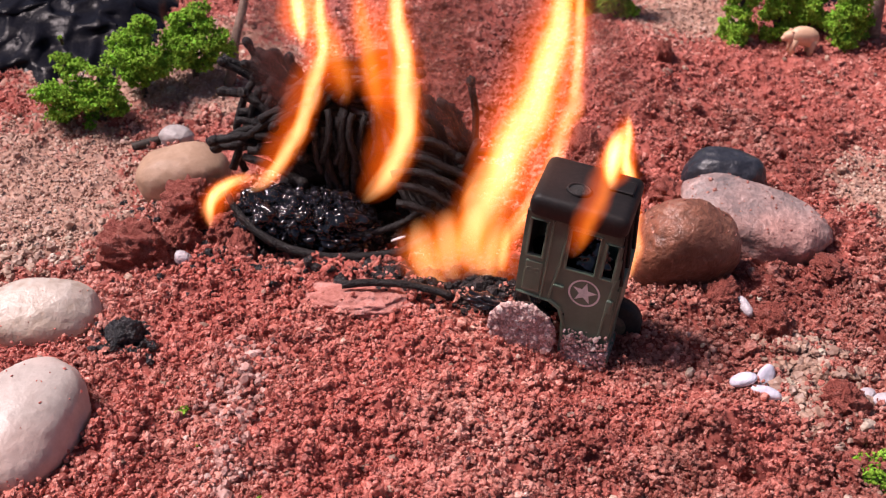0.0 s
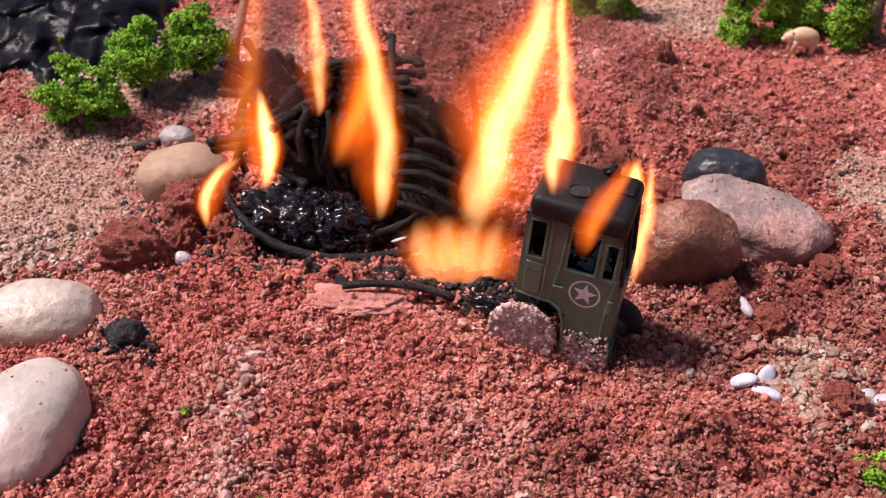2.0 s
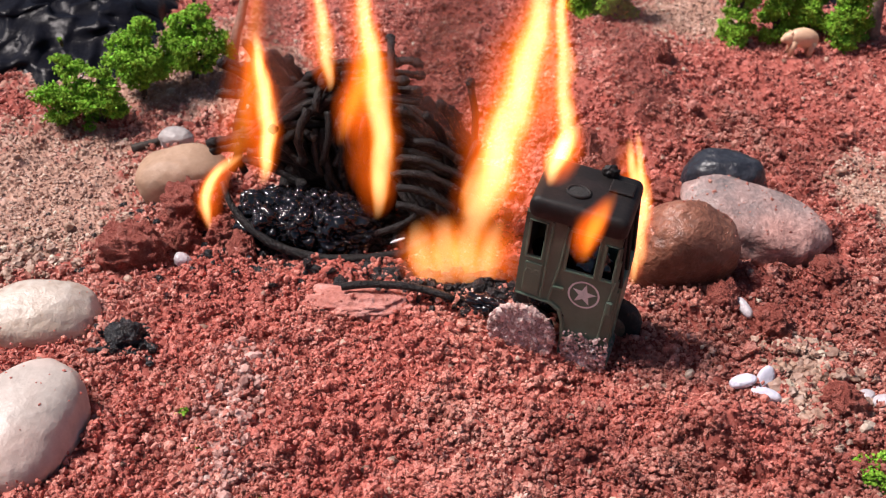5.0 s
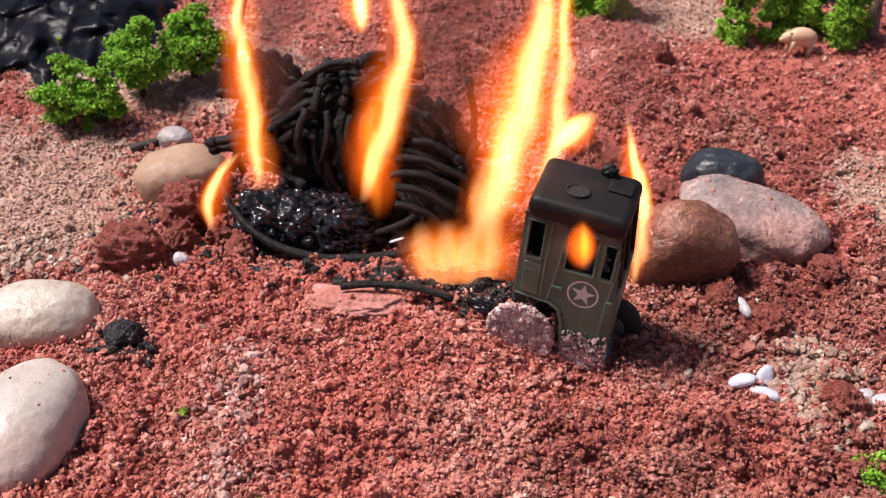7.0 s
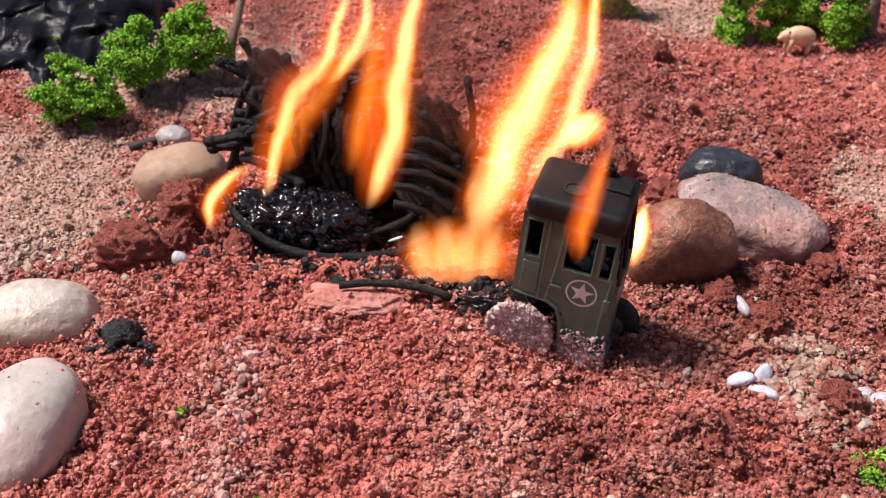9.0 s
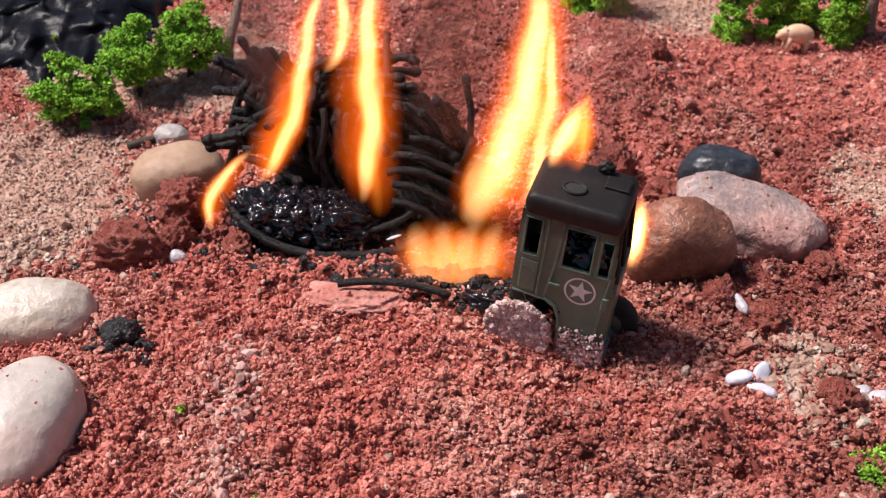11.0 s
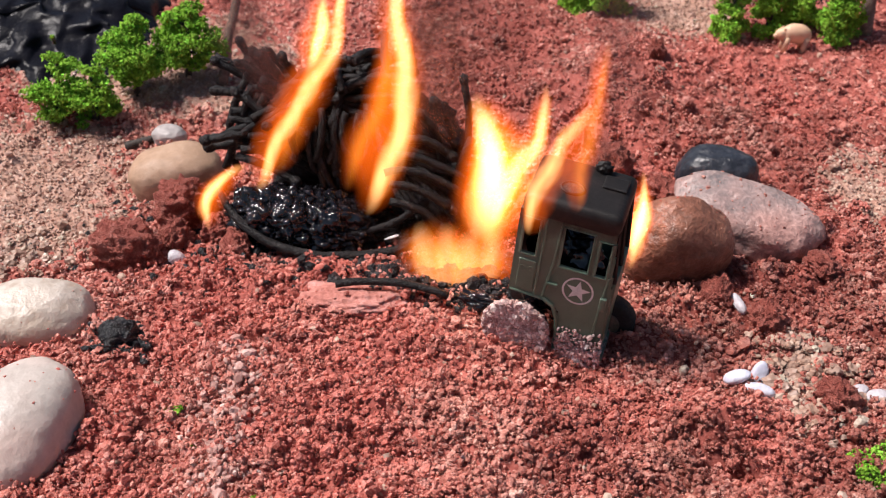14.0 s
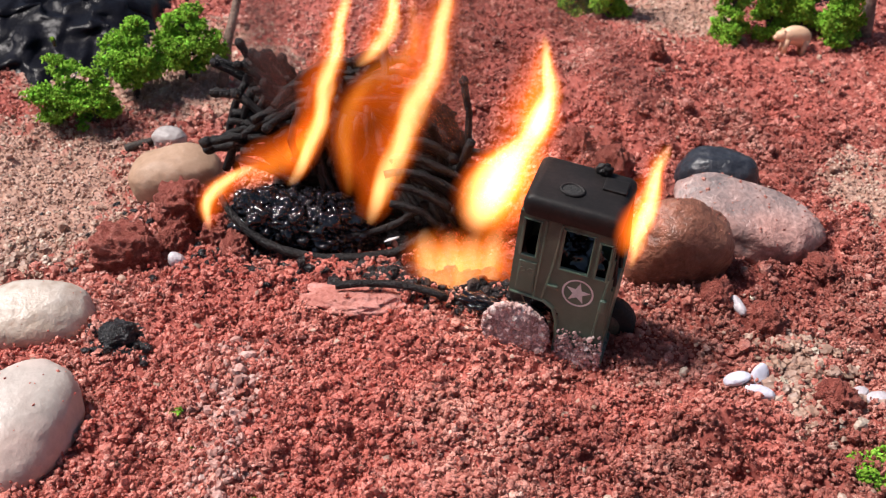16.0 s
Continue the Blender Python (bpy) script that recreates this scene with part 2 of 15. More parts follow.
fine_x, fine_y = np.arange(-190, 190.1, .75), np.arange(-105, 200.1, .75)
xs = np.concatenate([[-420, -330, -260, -215], fine_x, [215, 260, 330, 420]])
ys = np.concatenate([[-300, -220, -140], fine_y, [225, 260, 330, 450]])
gx, gy = np.meshgrid(xs, ys)
gz = rise(gx, np.minimum(gy, 200))
sand_w, char_w = np.zeros(gx.size), np.zeros(gx.size)
fz, fxx, fyy = gz.ravel(), gx.ravel(), gy.ravel()
s0, c0 = sandy(fxx, fyy), burnt(fxx, fyy)
for i in range(fz.size):
    p = Vector((fxx[i] * .1, fyy[i] * .1, 0))
    big = noise.noise(p * .7)
    cl = noise.noise(p * 3.1)
    cell = noise.voronoi(p * 3.2 + Vector((.3 * cl, .3 * big, 0)))[0][0]
    lump = noise.voronoi(p * 1.35 + Vector((.35 * cl + 9, .35 * big, 0)))[0][0]
    if fyy[i] < 60:
        fz[i] += (1 - min(1, s0[i])) * (.45 + .55 * min(1, max(0, .5 + big))) * 4.2 * max(0, .5 - lump * lump * 1.6) - .9
    fz[i] += 1.6 * big + (3.3 if fyy[i] < 70 else 1.6) * abs(noise.noise(p * 1.3 + Vector((0, 0, 7)))) * (1 - .6 * min(1, s0[i])) + 1.5 * abs(cl) + .5 * noise.noise(p * 8) + (2.3 - 1.6 * min(1, s0[i])) * max(0, .55 - cell * cell * 2) * (.6 + big)
    sand_w[i] = min(1, max(0, (s0[i] + .35 * cl + .3 * big - .42) * 4))
    char_w[i] = min(1, max(0, (c0[i] + .35 * cl + .3 * noise.noise(p * 8) - .5) * 3))
nx, ny = len(xs), len(ys)
idx = np.arange(nx * ny).reshape(ny, nx)
quads = np.stack([idx[:-1, :-1], idx[:-1, 1:], idx[1:, 1:], idx[1:, :-1]], -1).reshape(-1, 4)
ground = mesh_object("ground", (np.stack([fxx, fyy, fz], 1) * MM).tolist(), quads.tolist(), m_ground)
for key, w in (("sand", sand_w), ("char", char_w), ("damp_shade", damp_shade(fxx, fyy))):
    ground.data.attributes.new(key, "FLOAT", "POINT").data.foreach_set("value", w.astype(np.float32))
tagged(ground, "red clay and tan sand ground of a tabletop landscape", "ground", kind="structure")
iz = fz.reshape(ny, nx)


def top(x, y):
    """Height of the built ground, in mm."""
    i = np.clip(np.searchsorted(xs, x), 1, nx - 1)
    j = np.clip(np.searchsorted(ys, y), 1, ny - 1)
    return iz[j, i]


def shapes(count, sub, rough, seed):
    """Vertices and faces of a few dented balls, to scatter."""
    out = []
    for k in range(count):
        bm = bmesh.new()
        blob(bm, (0, 0, 0), (1, 1, 1), (0, 0, 0), rough, 1.7, seed + k, sub, 2.6)
        bm.verts.ensure_lookup_table()
        out.append((np.array([v.co[:] for v in bm.verts]), np.array([[v.index for v in f.verts] for f in bm.faces])))
        bm.free()
    return out


def scatter(name, mat, label, category, places, radii, forms, rng, flat=.8, sink=.25, zs=None, smooth=False):
    """Many loose grains in one mesh."""
    vs, fs, base = [], [], 0
    which = rng.integers(0, len(forms), len(places))
    for k, (fv, ff) in enumerate(forms):
        sel = np.where(which == k)[0]
        if not len(sel):
            continue
        n = len(sel)
        q = rng.normal(size=(n, 4))
        q /= np.linalg.norm(q, axis=1)[:, None]
        w, x, y, z = q.T
        rot = np.stack([1 - 2 * (y * y + z * z), 2 * (x * y - z * w), 2 * (x * z + y * w), 2 * (x * y + z * w), 1 - 2 * (x * x + z * z), 2 * (y * z - x * w),
                        2 * (x * z - y * w), 2 * (y * z + x * w), 1 - 2 * (x * x + y * y)], -1).reshape(n, 3, 3)
        sc = radii[sel][:, None, None] * rng.uniform(.65, 1.3, (n, 1, 3))
        v = np.einsum("nij,nvj->nvi", rot, fv[None] * sc)
        v[..., 2] *= flat
        px, py = places[sel, 0], places[sel, 1]
        h = top(px, py) if zs is None else zs[sel]
        v += np.stack([px, py, h + radii[sel] * (flat - sink) * .7], -1)[:, None, :]
        vs.append(v.reshape(-1, 3))
        fs.append((ff[None] + (base + np.arange(n) * len(fv))[:, None, None]).reshape(-1, ff.shape[1]))
        base += n * len(fv)
    v, f = np.concatenate(vs) * MM, np.concatenate(fs)
    me = bpy.data.meshes.new(name)
    me.vertices.add(len(v))
    me.vertices.foreach_set("co", v.ravel().astype(np.float32))
    me.loops.add(f.size)
    me.loops.foreach_set("vertex_index", f.ravel().astype(np.int32))
    me.polygons.add(len(f))
    me.polygons.foreach_set("loop_start", np.arange(0, f.size, f.shape[1], dtype=np.int32))
    me.polygons.foreach_set("use_smooth", np.full(len(f), smooth))
    me.materials.append(mat)
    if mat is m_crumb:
        me.attributes.new("damp_shade", "FLOAT", "POINT").data.foreach_set("value", damp_shade(v[:, 0] / MM, v[:, 1] / MM).astype(np.float32))
    me.update(calc_edges=True)
    return tagged(new(name, me), label, category, kind="stuff")


def field(n, rng):
    """Random places over the stretch of ground before the lens."""
    y = -100 + 270 * rng.random(n) ** 1.25
    x = (rng.random(n) * 2 - 1) * (95 + (y + 100) * .32)
    return np.stack([x, y], 1)


def lumpy(p, s=.09, seed=0.0):
    return np.array([noise.noise(Vector((a * s + seed, b * s, 3.1))) for a, b in p])


rng = np.random.default_rng(5)
coarse, rough_forms = shapes(6, 2, .55, 11), shapes(8, 1, .42, 31)
chips = [(np.array([(1, 0, 0), (-.9, .2, 0), (0, 1, .2), (.2, -.8, 0), (0, .1, .9), (.1, 0, -1)]) * s, np.array([(0, 2, 4), (2, 1, 4), (1, 3, 4), (3, 0, 4), (2, 0, 5), (1, 2, 5), (3, 1, 5), (0, 3, 5)]))
         for s in ((1, .8, .9), (.8, 1, 1.1), (1.1, .9, .7))]


mixed = rough_forms + chips[:2]


def spread(count, centre, wide, seed):
    """Grains over the ground, told apart into clay and sand; more on the lumps than in the hollows."""
    q = field(count, rng)
    w = sandy(q[:, 0], q[:, 1]) + .3 * lumpy(q, .25)
    clear = burnt(q[:, 0], q[:, 1]) + .2 * lumpy(q, .5, 4) < .62
    clay = q[(w < .42) & clear]
    clay = clay[rng.random(len(clay)) < .72 + .7 * lumpy(clay, .14, seed)]
    tan = q[(w >= .42) & clear]
    return clay, np.exp(rng.normal(centre, wide, len(clay))), tan, np.exp(rng.normal(centre, wide * .8, len(tan)))


clay, cr, tan, tr = spread(56000, -.82, .36, 0)
scatter("clay_crumbs", m_crumb, "loose crumbs of red clay over the ground", "soil", clay, cr, mixed, rng)
scatter("sand_grains", m_sand, "coarse tan and pinkish sand grains", "sand", tan, tr * .9, rough_forms, rng)
clay, cr, tan, tr = spread(80000, -.95, .3, 5)
scatter("clay_grit", m_crumb, "fine gritty red clay over the crumbs", "soil", clay, cr, chips, rng, sink=-.5)
scatter("sand_grit", m_sand, "fine pinkish sand between the grains", "sand", tan, tr, chips, rng, sink=-.2)
# knobbly clumps, each a cluster of crumbs stuck together
clay, cr, tan, tr = spread(11500, .40, .42, 9)
near = clay[:, 1] < 60 + 90 * rng.random(len(clay)) ** 2
clay, cr = clay[near], cr[near]
n = 13
ball = rng.normal(size=(len(clay), n, 3))
ball /= np.linalg.norm(ball, axis=2)[..., None]
ball *= (cr[:, None] * rng.uniform(.55, 1, (len(clay), n)))[..., None]
spots = (clay[:, None, :] + ball[..., :2]).reshape(-1, 2)
high = (top(clay[:, 0], clay[:, 1])[:, None] + cr[:, None] * .35 + ball[..., 2] * .8).reshape(-1)
scatter("clay_clumps", m_crumb, "knobbly clumps of red clay crumbs", "soil", spots, np.exp(rng.normal(-.88, .34, len(spots))), mixed, rng, 1, 1, high)
p = np.concatenate([np.stack([rng.normal(80, 5, 420), rng.normal(-52, 8, 420)], 1), np.stack([rng.normal(-104, 10, 110), rng.normal(-4, 8, 110)], 1)])
scatter("gravel", m_pebble, "small pale pebbles lying in patches", "gravel", p, np.exp(rng.normal(-.27, .28, len(p))), coarse, rng, .8, -.2)
p = np.stack([rng.normal(-43.5, 3.6, 1300), rng.uniform(-90, -42, 1300)], 1)
p = p[lumpy(p, .22, 2) > -.08]
scatter("pale_crumbs", m_palecrumb, "trail of pale pinkish crumbs over the red clay", "soil", p, np.exp(rng.normal(-.75, .35, len(p))), rough_forms, rng, 1, -.5)
p = field(700, rng)
scatter("white_grit", m_pebble, "scattered pale quartz grit", "gravel", p, np.exp(rng.normal(-.5, .3, len(p))), rough_forms, rng)
p = np.stack([rng.normal(-24, 26, 2600), rng.normal(6, 11, 2600)], 1)
p = np.concatenate([p, np.stack([rng.normal(8, 12, 2200), rng.normal(-17, 5, 2200)], 1), np.stack([rng.normal(-72, 3, 260), rng.normal(-38, 3, 260)], 1)])
scatter("burnt_soil", m_coal, "blackened scorched soil crumbs under the fire", "soil", p, np.exp(rng.normal(-.5, .4, len(p))), rough_forms, rng)


# ---- stones and clods ----
def dusted(stone, count, seed):
    """Loose grains of clay that lie on the top of a stone."""
    r2 = np.random.default_rng(seed)
    tops = [v.co + stone.location for v in stone.data.vertices if v.normal.z > .35]
    pick = np.array([tops[k] for k in r2.integers(0, len(tops), count)]) / MM
    scatter("stone_grit", m_crumb, "grains of red clay lying on a stone", "soil", pick[:, :2], np.exp(r2.normal(-1.45, .4, count)), mixed, r2, .8, .8, pick[:, 2])


def on(x, y, lift=0.0):
    return (x, y, float(top(np.array([x]), np.array([y]))[0]) + lift)


dusted(rocky("river_stone", on(-86, -70, 4.5), (11.8, 16, 8), (14, 10, -22), m_pale, "large smooth pale pinkish river stone on red soil", rough=.02, seed=1), 26, 70)
dusted(rocky("river_stone", on(-93, -31, 3), (14.5, 9.5, 8), (10, 0, 8), m_cream, "cream river stone half sunk in the soil", rough=.035, seed=2), 22, 71)
rocky("river_stone", on(-70, 28, 4), (12.5, 9, 9), (8, 0, 10), m_tanst, "smooth tan river stone behind red clods", rough=.02, seed=3)
rocky("river_stone", on(-76, 50, 2), (5, 3.5, 3.5), (0, 0, 0), m_greyst, "small dull grey stone on the sand", rough=.05, seed=4)
dusted(rocky("river_stone", on(78, 4, 4), (19, 11, 7.2), (12, 10, -14), m_pinkgrey, "pink and grey speckled stone resting on another", rough=.08, seed=5, power=2.7), 120, 72)
dusted(rocky("river_stone", on(57.5, -13, 5), (12.5, 9, 13.5), (10, 28, 12), m_brownst, "rounded brown stone beside the burning truck", rough=.05, seed=6, power=2.6), 60, 73)
rocky("black_stone", on(76, 29, 3), (11, 7, 8), (0, 0, -8), m_blackst, "dull blue-black stone behind a pink one", rough=.05, seed=7)
rocky("pebble", on(-97, -36, 2), (6, 4, 4), (0, 0, 0), m_clod, "reddish pebble beside the stones", rough=.08, seed=8)
for k, (x, y, a, b, c) in enumerate([(-77, -6, 9, 6, 6.5), (-66, 14, 8, 6, 8), (-66, 2, 5, 4, 5), (-56, 4, 6, 4, 4), (76, -34, 5, 4, 4.5), (84, -62, 5, 4, 4.5), (60, 22, 6, 4, 5),
                                     (-50, -4, 5, 4, 3), (66, -26, 5, 4, 3), (68, 88, 5, 4, 2.5), (47, 30, 8, 5, 6), (40, 46, 6, 4, 5), (94, -12, 5, 4, 3)]):
    rocky("clay_clod", on(x, y, c * .45), (a * .85, b * .9, c * .9), (k * 17, k * 29, k * 41), m_clod, "rough clod of dark red clay", "clod", .32, 2.8, 20 + k, 5, 2.8, "clods of clay")
rocky("sandstone_slab", on(-20, -27, .6), (12, 7, 3), (-10, 0, -3), m_slab, "smooth worn slab of pinkish red sandstone", "stone", .22, 2.8, 41, 5, 2.6)
rocky("charcoal", on(-72, -38, 1.5), (4, 3.2, 2.6), (20, 10, 30), m_coal, "lump of black charcoal", "charcoal", .3, 1.9, 42, 4, 2.6)
for x, y, a, turn in ((64, -55.5, (3.0, 1.7, 1.3), (0, -24, -8)), (69.5, -53.5, (2.0, 1.1, 3.6), (-20, 8, -4)), (68.5, -58.5, (3.3, 1.5, 1.2), (0, 8, -14))):
    rocky("shell", on(x, y, 2), a, turn, m_shell, "small glossy white shell on the soil", "shell", .02, 1.5, int(x * 3), 3, 2.2, "white shells")
for x, y, a, turn in ((-64, -8, (2.4, 1.8, 1.8), (0, 30, 0)), (70, -28, (1.2, 3.2, 1.4), (20, 0, 30)), (93, -61, (2.6, 2, 1.3), (0, 0, 0)), (90, -58, (2.2, 1.6, 1.2), (0, 0, 30)), (95, -65, (2, 1.6, 1.1), (0, 0, 10))):
    rocky("bead", on(x, y, 1), a, turn, m_bead, "small milky grey translucent pebble", "pebble", .04, 1.7, int(abs(x)), 3, 2.3, "milky pebbles")


# ---- black plastic film ----
def film_sheet(name, x0, x1, y0, y1, height, seed, label):
    n = 90
    verts, faces = [], []
    for j in range(n):
        for i in range(n):
            u, v = i / (n - 1), j / (n - 1)
            x, y = x0 + (x1 - x0) * u, y0 + (y1 - y0) * v
            q = Vector((x * .05 + seed, y * .05, seed))
            fold = 1 - abs(noise.noise(q * .6 + Vector((0, 0, n3(q, 1.5)))))
            edge = min(1, 5 * u, 5 * (1 - u), 4 * v, 5 * (1 - v))
            ex, ey = (x1 - x0) * .04 * noise.noise(q * 3), (y1 - y0) * .05 * noise.noise(q * 2.7 + Vector((5, 0, 0)))
            z = float(rise(x, y)) - 1.5 + edge ** .6 * (height * (.35 + .65 * math.sin(min(1, v * 1.2) * 1.7)) + 5 * (fold - .6) + .7 * n3(q, 3))
            verts.append(((x + ex) * MM, (y + ey) * MM, z * MM))
    for j in range(n - 1):
        for i in range(n - 1):
            a = j * n + i
            faces.append((a, a + 1, a + n + 1, a + n))
    return tagged(mesh_object(name, verts, faces, m_film), label, "plastic film")


film_sheet("plastic_film", -178, -90, 80, 195, 15, 3.0, "crumpled glossy black plastic film on the sand")
film_sheet("plastic_film", 118, 180, 132, 190, 9, 8.0, "crumpled black plastic film behind the trees")


# ---- miniature trees, moss and twigs ----


def foliage(name, pads, rng, parent, density=1.0):
    """A crown of small foam flakes massed in pads: (x, y, z, rx, ry, rz)."""
    places, zs, rad = [], [], []
    for x, y, z, a, b, c in pads:
        n = int(density * 9 * (a * b + b * c + a * c))
        d = rng.normal(size=(n, 3))
        d /= np.linalg.norm(d, axis=1)[:, None]
        r = (.55 + .5 * rng.random(n)) * (1 + .22 * np.sin(d[:, 0] * 5 + x) * np.cos(d[:, 2] * 6 + y))
        places.append(np.stack([x + d[:, 0] * a * r, y + d[:, 1] * b * r], 1))
        zs.append(z + d[:, 2] * c * r)
        rad.append(np.exp(rng.normal(-.78, .3, n)))
    ob = scatter(name, m_leaf, "", "", np.concatenate(places), np.concatenate(rad), chips, rng, 1, 1, np.concatenate(zs))
    del ob["kind"]
    ob.parent = parent
    return ob


def tree(x, y, height, spread, label, seed, lean=(0, 0), tiers=5, clear=.22, upright=True):
    rng = np.random.default_rng(seed)
    thing = empty("miniature_tree", Matrix.Translation(Vector(on(x, y, -1)) * MM), label, "tree", "miniature trees")
    bm = bmesh.new()
    tube(bm, [(lean[0] * t * MM, lean[1] * t * MM, height * t * MM) for t in (0, .25, .5, .75)], [.0011, .0009, .0007, .0004], 7)
    pads = []
    for k in range(tiers):
        t = clear + (1 - clear) * (k + .4) / tiers
        wide = spread * (1.05 - .55 * (k / max(1, tiers - 1)) if upright else 1 - .25 * abs(k - 1.5))
        for j in range(4):
            a = rng.uniform(0, 6.28)
            d = wide * rng.uniform(.35, .75)
            cx, cy, cz = lean[0] * t + math.cos(a) * d, lean[1] * t + math.sin(a) * d, height * t + rng.uniform(-.8, .8)
            s = wide * rng.uniform(.38, .6)
            pads.append((cx, cy, cz, s, s, s * (.8 if upright else .55)))
            tube(bm, [(lean[0] * t * MM, lean[1] * t * MM, height * (t - .06) * MM), (cx * MM, cy * MM, cz * MM)], [.0005, .0003], 5)
    part("trunk", bm, m_trunk, thing, "dark plastic trunk", True)
    foliage("crown", pads, rng, thing)
    return thing


TREE = "miniature tree with bright green foam foliage on sand"
tree(-109, 60, 29, 9.5, TREE, 1, (2, 2), 6, .0, False)
tree(-99, 60, 21, 9, TREE, 2, (2, -3), 5, .0, False)
tree(-89, 72, 26, 11.5, TREE, 3, (-1, 4), 5, .2, False)
tree(-75, 80, 29, 11.5, TREE, 4, (2, 4), 6, .16, False)
for k, (x, y, h, s) in enumerate([(96, 111, 34, 7), (109, 115, 34, 7), (119, 115, 34, 7), (130, 110, 36, 8), (47, 133, 30, 6.5), (58, 127, 32, 7)]):
    tree(x, y, h, s, "upright miniature conifer with bright green foam needles", 20 + k, (0, 1), 8, .02)


def moss(x, y, r, seed, label):
    rng = np.random.default_rng(seed)
    thing = empty("moss_tuft", Matrix.Translation(Vector(on(x, y)) * MM), label, "moss", "moss tufts")
    pads = [(rng.normal(0, r * .5), rng.normal(0, r * .4), rng.uniform(0, r * .4), r * .5, r * .5, r * .4) for _ in range(6)]
    foliage("foliage", pads, rng, thing)


moss(87, -82, 5, 51, "clump of bright green moss on red soil")
moss(93, -76, 4, 52, "clump of bright green moss on red soil")
moss(45, -95, 3, 53, "low tuft of green moss")
for k, (x, y) in enumerate([(-55, -63), (-57, -61), (-63, -56), (-50, -72), (-36, -86), (-47, -47)]):
    moss(x, y, (1.3, .7, .6, .6, .8, .7)[k], 60 + k, "tiny fleck of green moss in the soil")


def twig(name, a, b, r, label, mat, seed, bend=1.0):
    bm = bmesh.new()
    a, b = Vector(a) * MM, Vector(b) * MM
    pts = [a.lerp(b, t / 8) + Vector((noise.noise(Vector((t * .6, seed, 0))), noise.noise(Vector((t * .6, seed, 9))), 0)) * MM * bend for t in range(9)]
    tube(bm, pts, [r * MM * (1.1 - .05 * t + .15 * noise.noise(Vector((t, seed, 4)))) for t in range(9)], 9)
    return tagged(part(name, bm, mat, None, smooth=True), label, "twig")


twig("twig", on(-65, 78), (-57, 106, 42), 1.5, "grey-brown bare twig standing in the sand", m_twig, 3, 2.2)
twig("twig", on(-88, 47, .8), on(-79, 50, 1.4), 1.4, "short dark broken twig on the sand", m_trunk, 5, .3)
twig("twig", on(140, 112), (142, 122, 40), 2.0, "grey bare stem standing behind the trees", m_twig, 7)


# ---- toy animal ----
def toy_bear(x, y):
    bm = bmesh.new()
    blob(bm, (0, 0, .0052), (.0052, .0026, .0031), (0, 4, 0), .03, 1.5, 2, 3)
    blob(bm, (-.0047, 0, .0050), (.0022, .0018, .0020), (0, -15, 0), .03, 1.5, 3, 3)
    blob(bm, (-.0065, 0, .0042), (.0010, .0009, .0009), (0, 0, 0), .02, 1.5, 4, 2)
    for sx in (-.0030, .0032):
        for sy in (-.0012, .0012):
            tube(bm, [(sx, sy, .0045), (sx - .0003, sy, .0018), (sx - .0002, sy, -.0006)], [.0013, .0009, .0010], 8)
    for sy in (-.0009, .0009):
        blob(bm, (-.0045, sy, .0068), (.0005, .0004, .0006), (0, 0, 0), 0, 1, 5, 2)
    ob = part("toy_bear", bm, m_pig, None, smooth=True)
    ob.matrix_world = Matrix.Translation(Vector(on(x, y, .5)) * MM) @ pose(0, 0, 0, 0, 6, 6)
    return tagged(ob, "small peach plastic bear figure standing before the trees", "toy animal")


toy_bear(113.5, 101)


# ---- burnt matches ----
def match_mesh(bm, pts, r, head, seed):
    """A charred match: a knobbly stick that ends in a swollen head."""
    n = 9
    pts = [Vector(q) for q in pts]
    line = []
    for k in range(n):
        t = k / (n - 1)
        q = pts[0] * (1 - t) ** 2 + pts[1] * 2 * t * (1 - t) + pts[2] * t * t
        line.append(q + Vector((noise.noise(Vector((t * 4, seed, 1))), noise.noise(Vector((t * 4, seed, 5))), noise.noise(Vector((t * 4, seed, 8))))) * .0005)
    tube(bm, line, [r * (1 + .18 * noise.noise(Vector((k * .9, seed, 2)))) for k in range(n)], 7)
    if head:
        d = (line[-1] - line[-2]).normalized()
        r2 = bmesh.ops.create_icosphere(bm, subdivisions=2, radius=1)
        q = d.to_track_quat("Z", "Y").to_matrix()
        for v in r2["verts"]:
            k = 1 + .22 * noise.noise(v.co * 1.6 + Vector((seed, 0, 0)))
            v.co = line[-1] + q @ Vector((v.co.x * r * 1.3 * k, v.co.y * r * 1.3 * k, v.co.z * r * 1.7 * k))


def burnt_match(a, mid, b, seed, r=1.0, head=True, label="charred black matchstick curled by fire"):
    bm = bmesh.new()
    match_mesh(bm, [Vector(q) * MM for q in (a, mid, b)], r * MM, head, seed)
    return tagged(part("burnt_match", bm, m_char, None, smooth=True), label, "match", "burnt matches")


# heart of the pile
rocky("charred_mass", on(-20, 28, 13), (24, 11, 18), (0, 0, 0), m_char, "blackened heart of a heap of burnt matches", "charred heap", .25, 2.2, 91, 5, 2.2)
HX, HY = -20, 22
rm = random.Random(7)
SOOTY = ["charred black matchstick curled by fire", "charred match with a swollen burnt head"]


def heap_match(start, way, length, seed, arch):
    a, d = Vector(start), Vector(way).normalized()
    b = a + d * length
    head = rm.random() < .7
    burnt_match(a, a.lerp(b, .55) + Vector(arch), b, seed, rm.uniform(.85, 1.12), head, SOOTY[head])


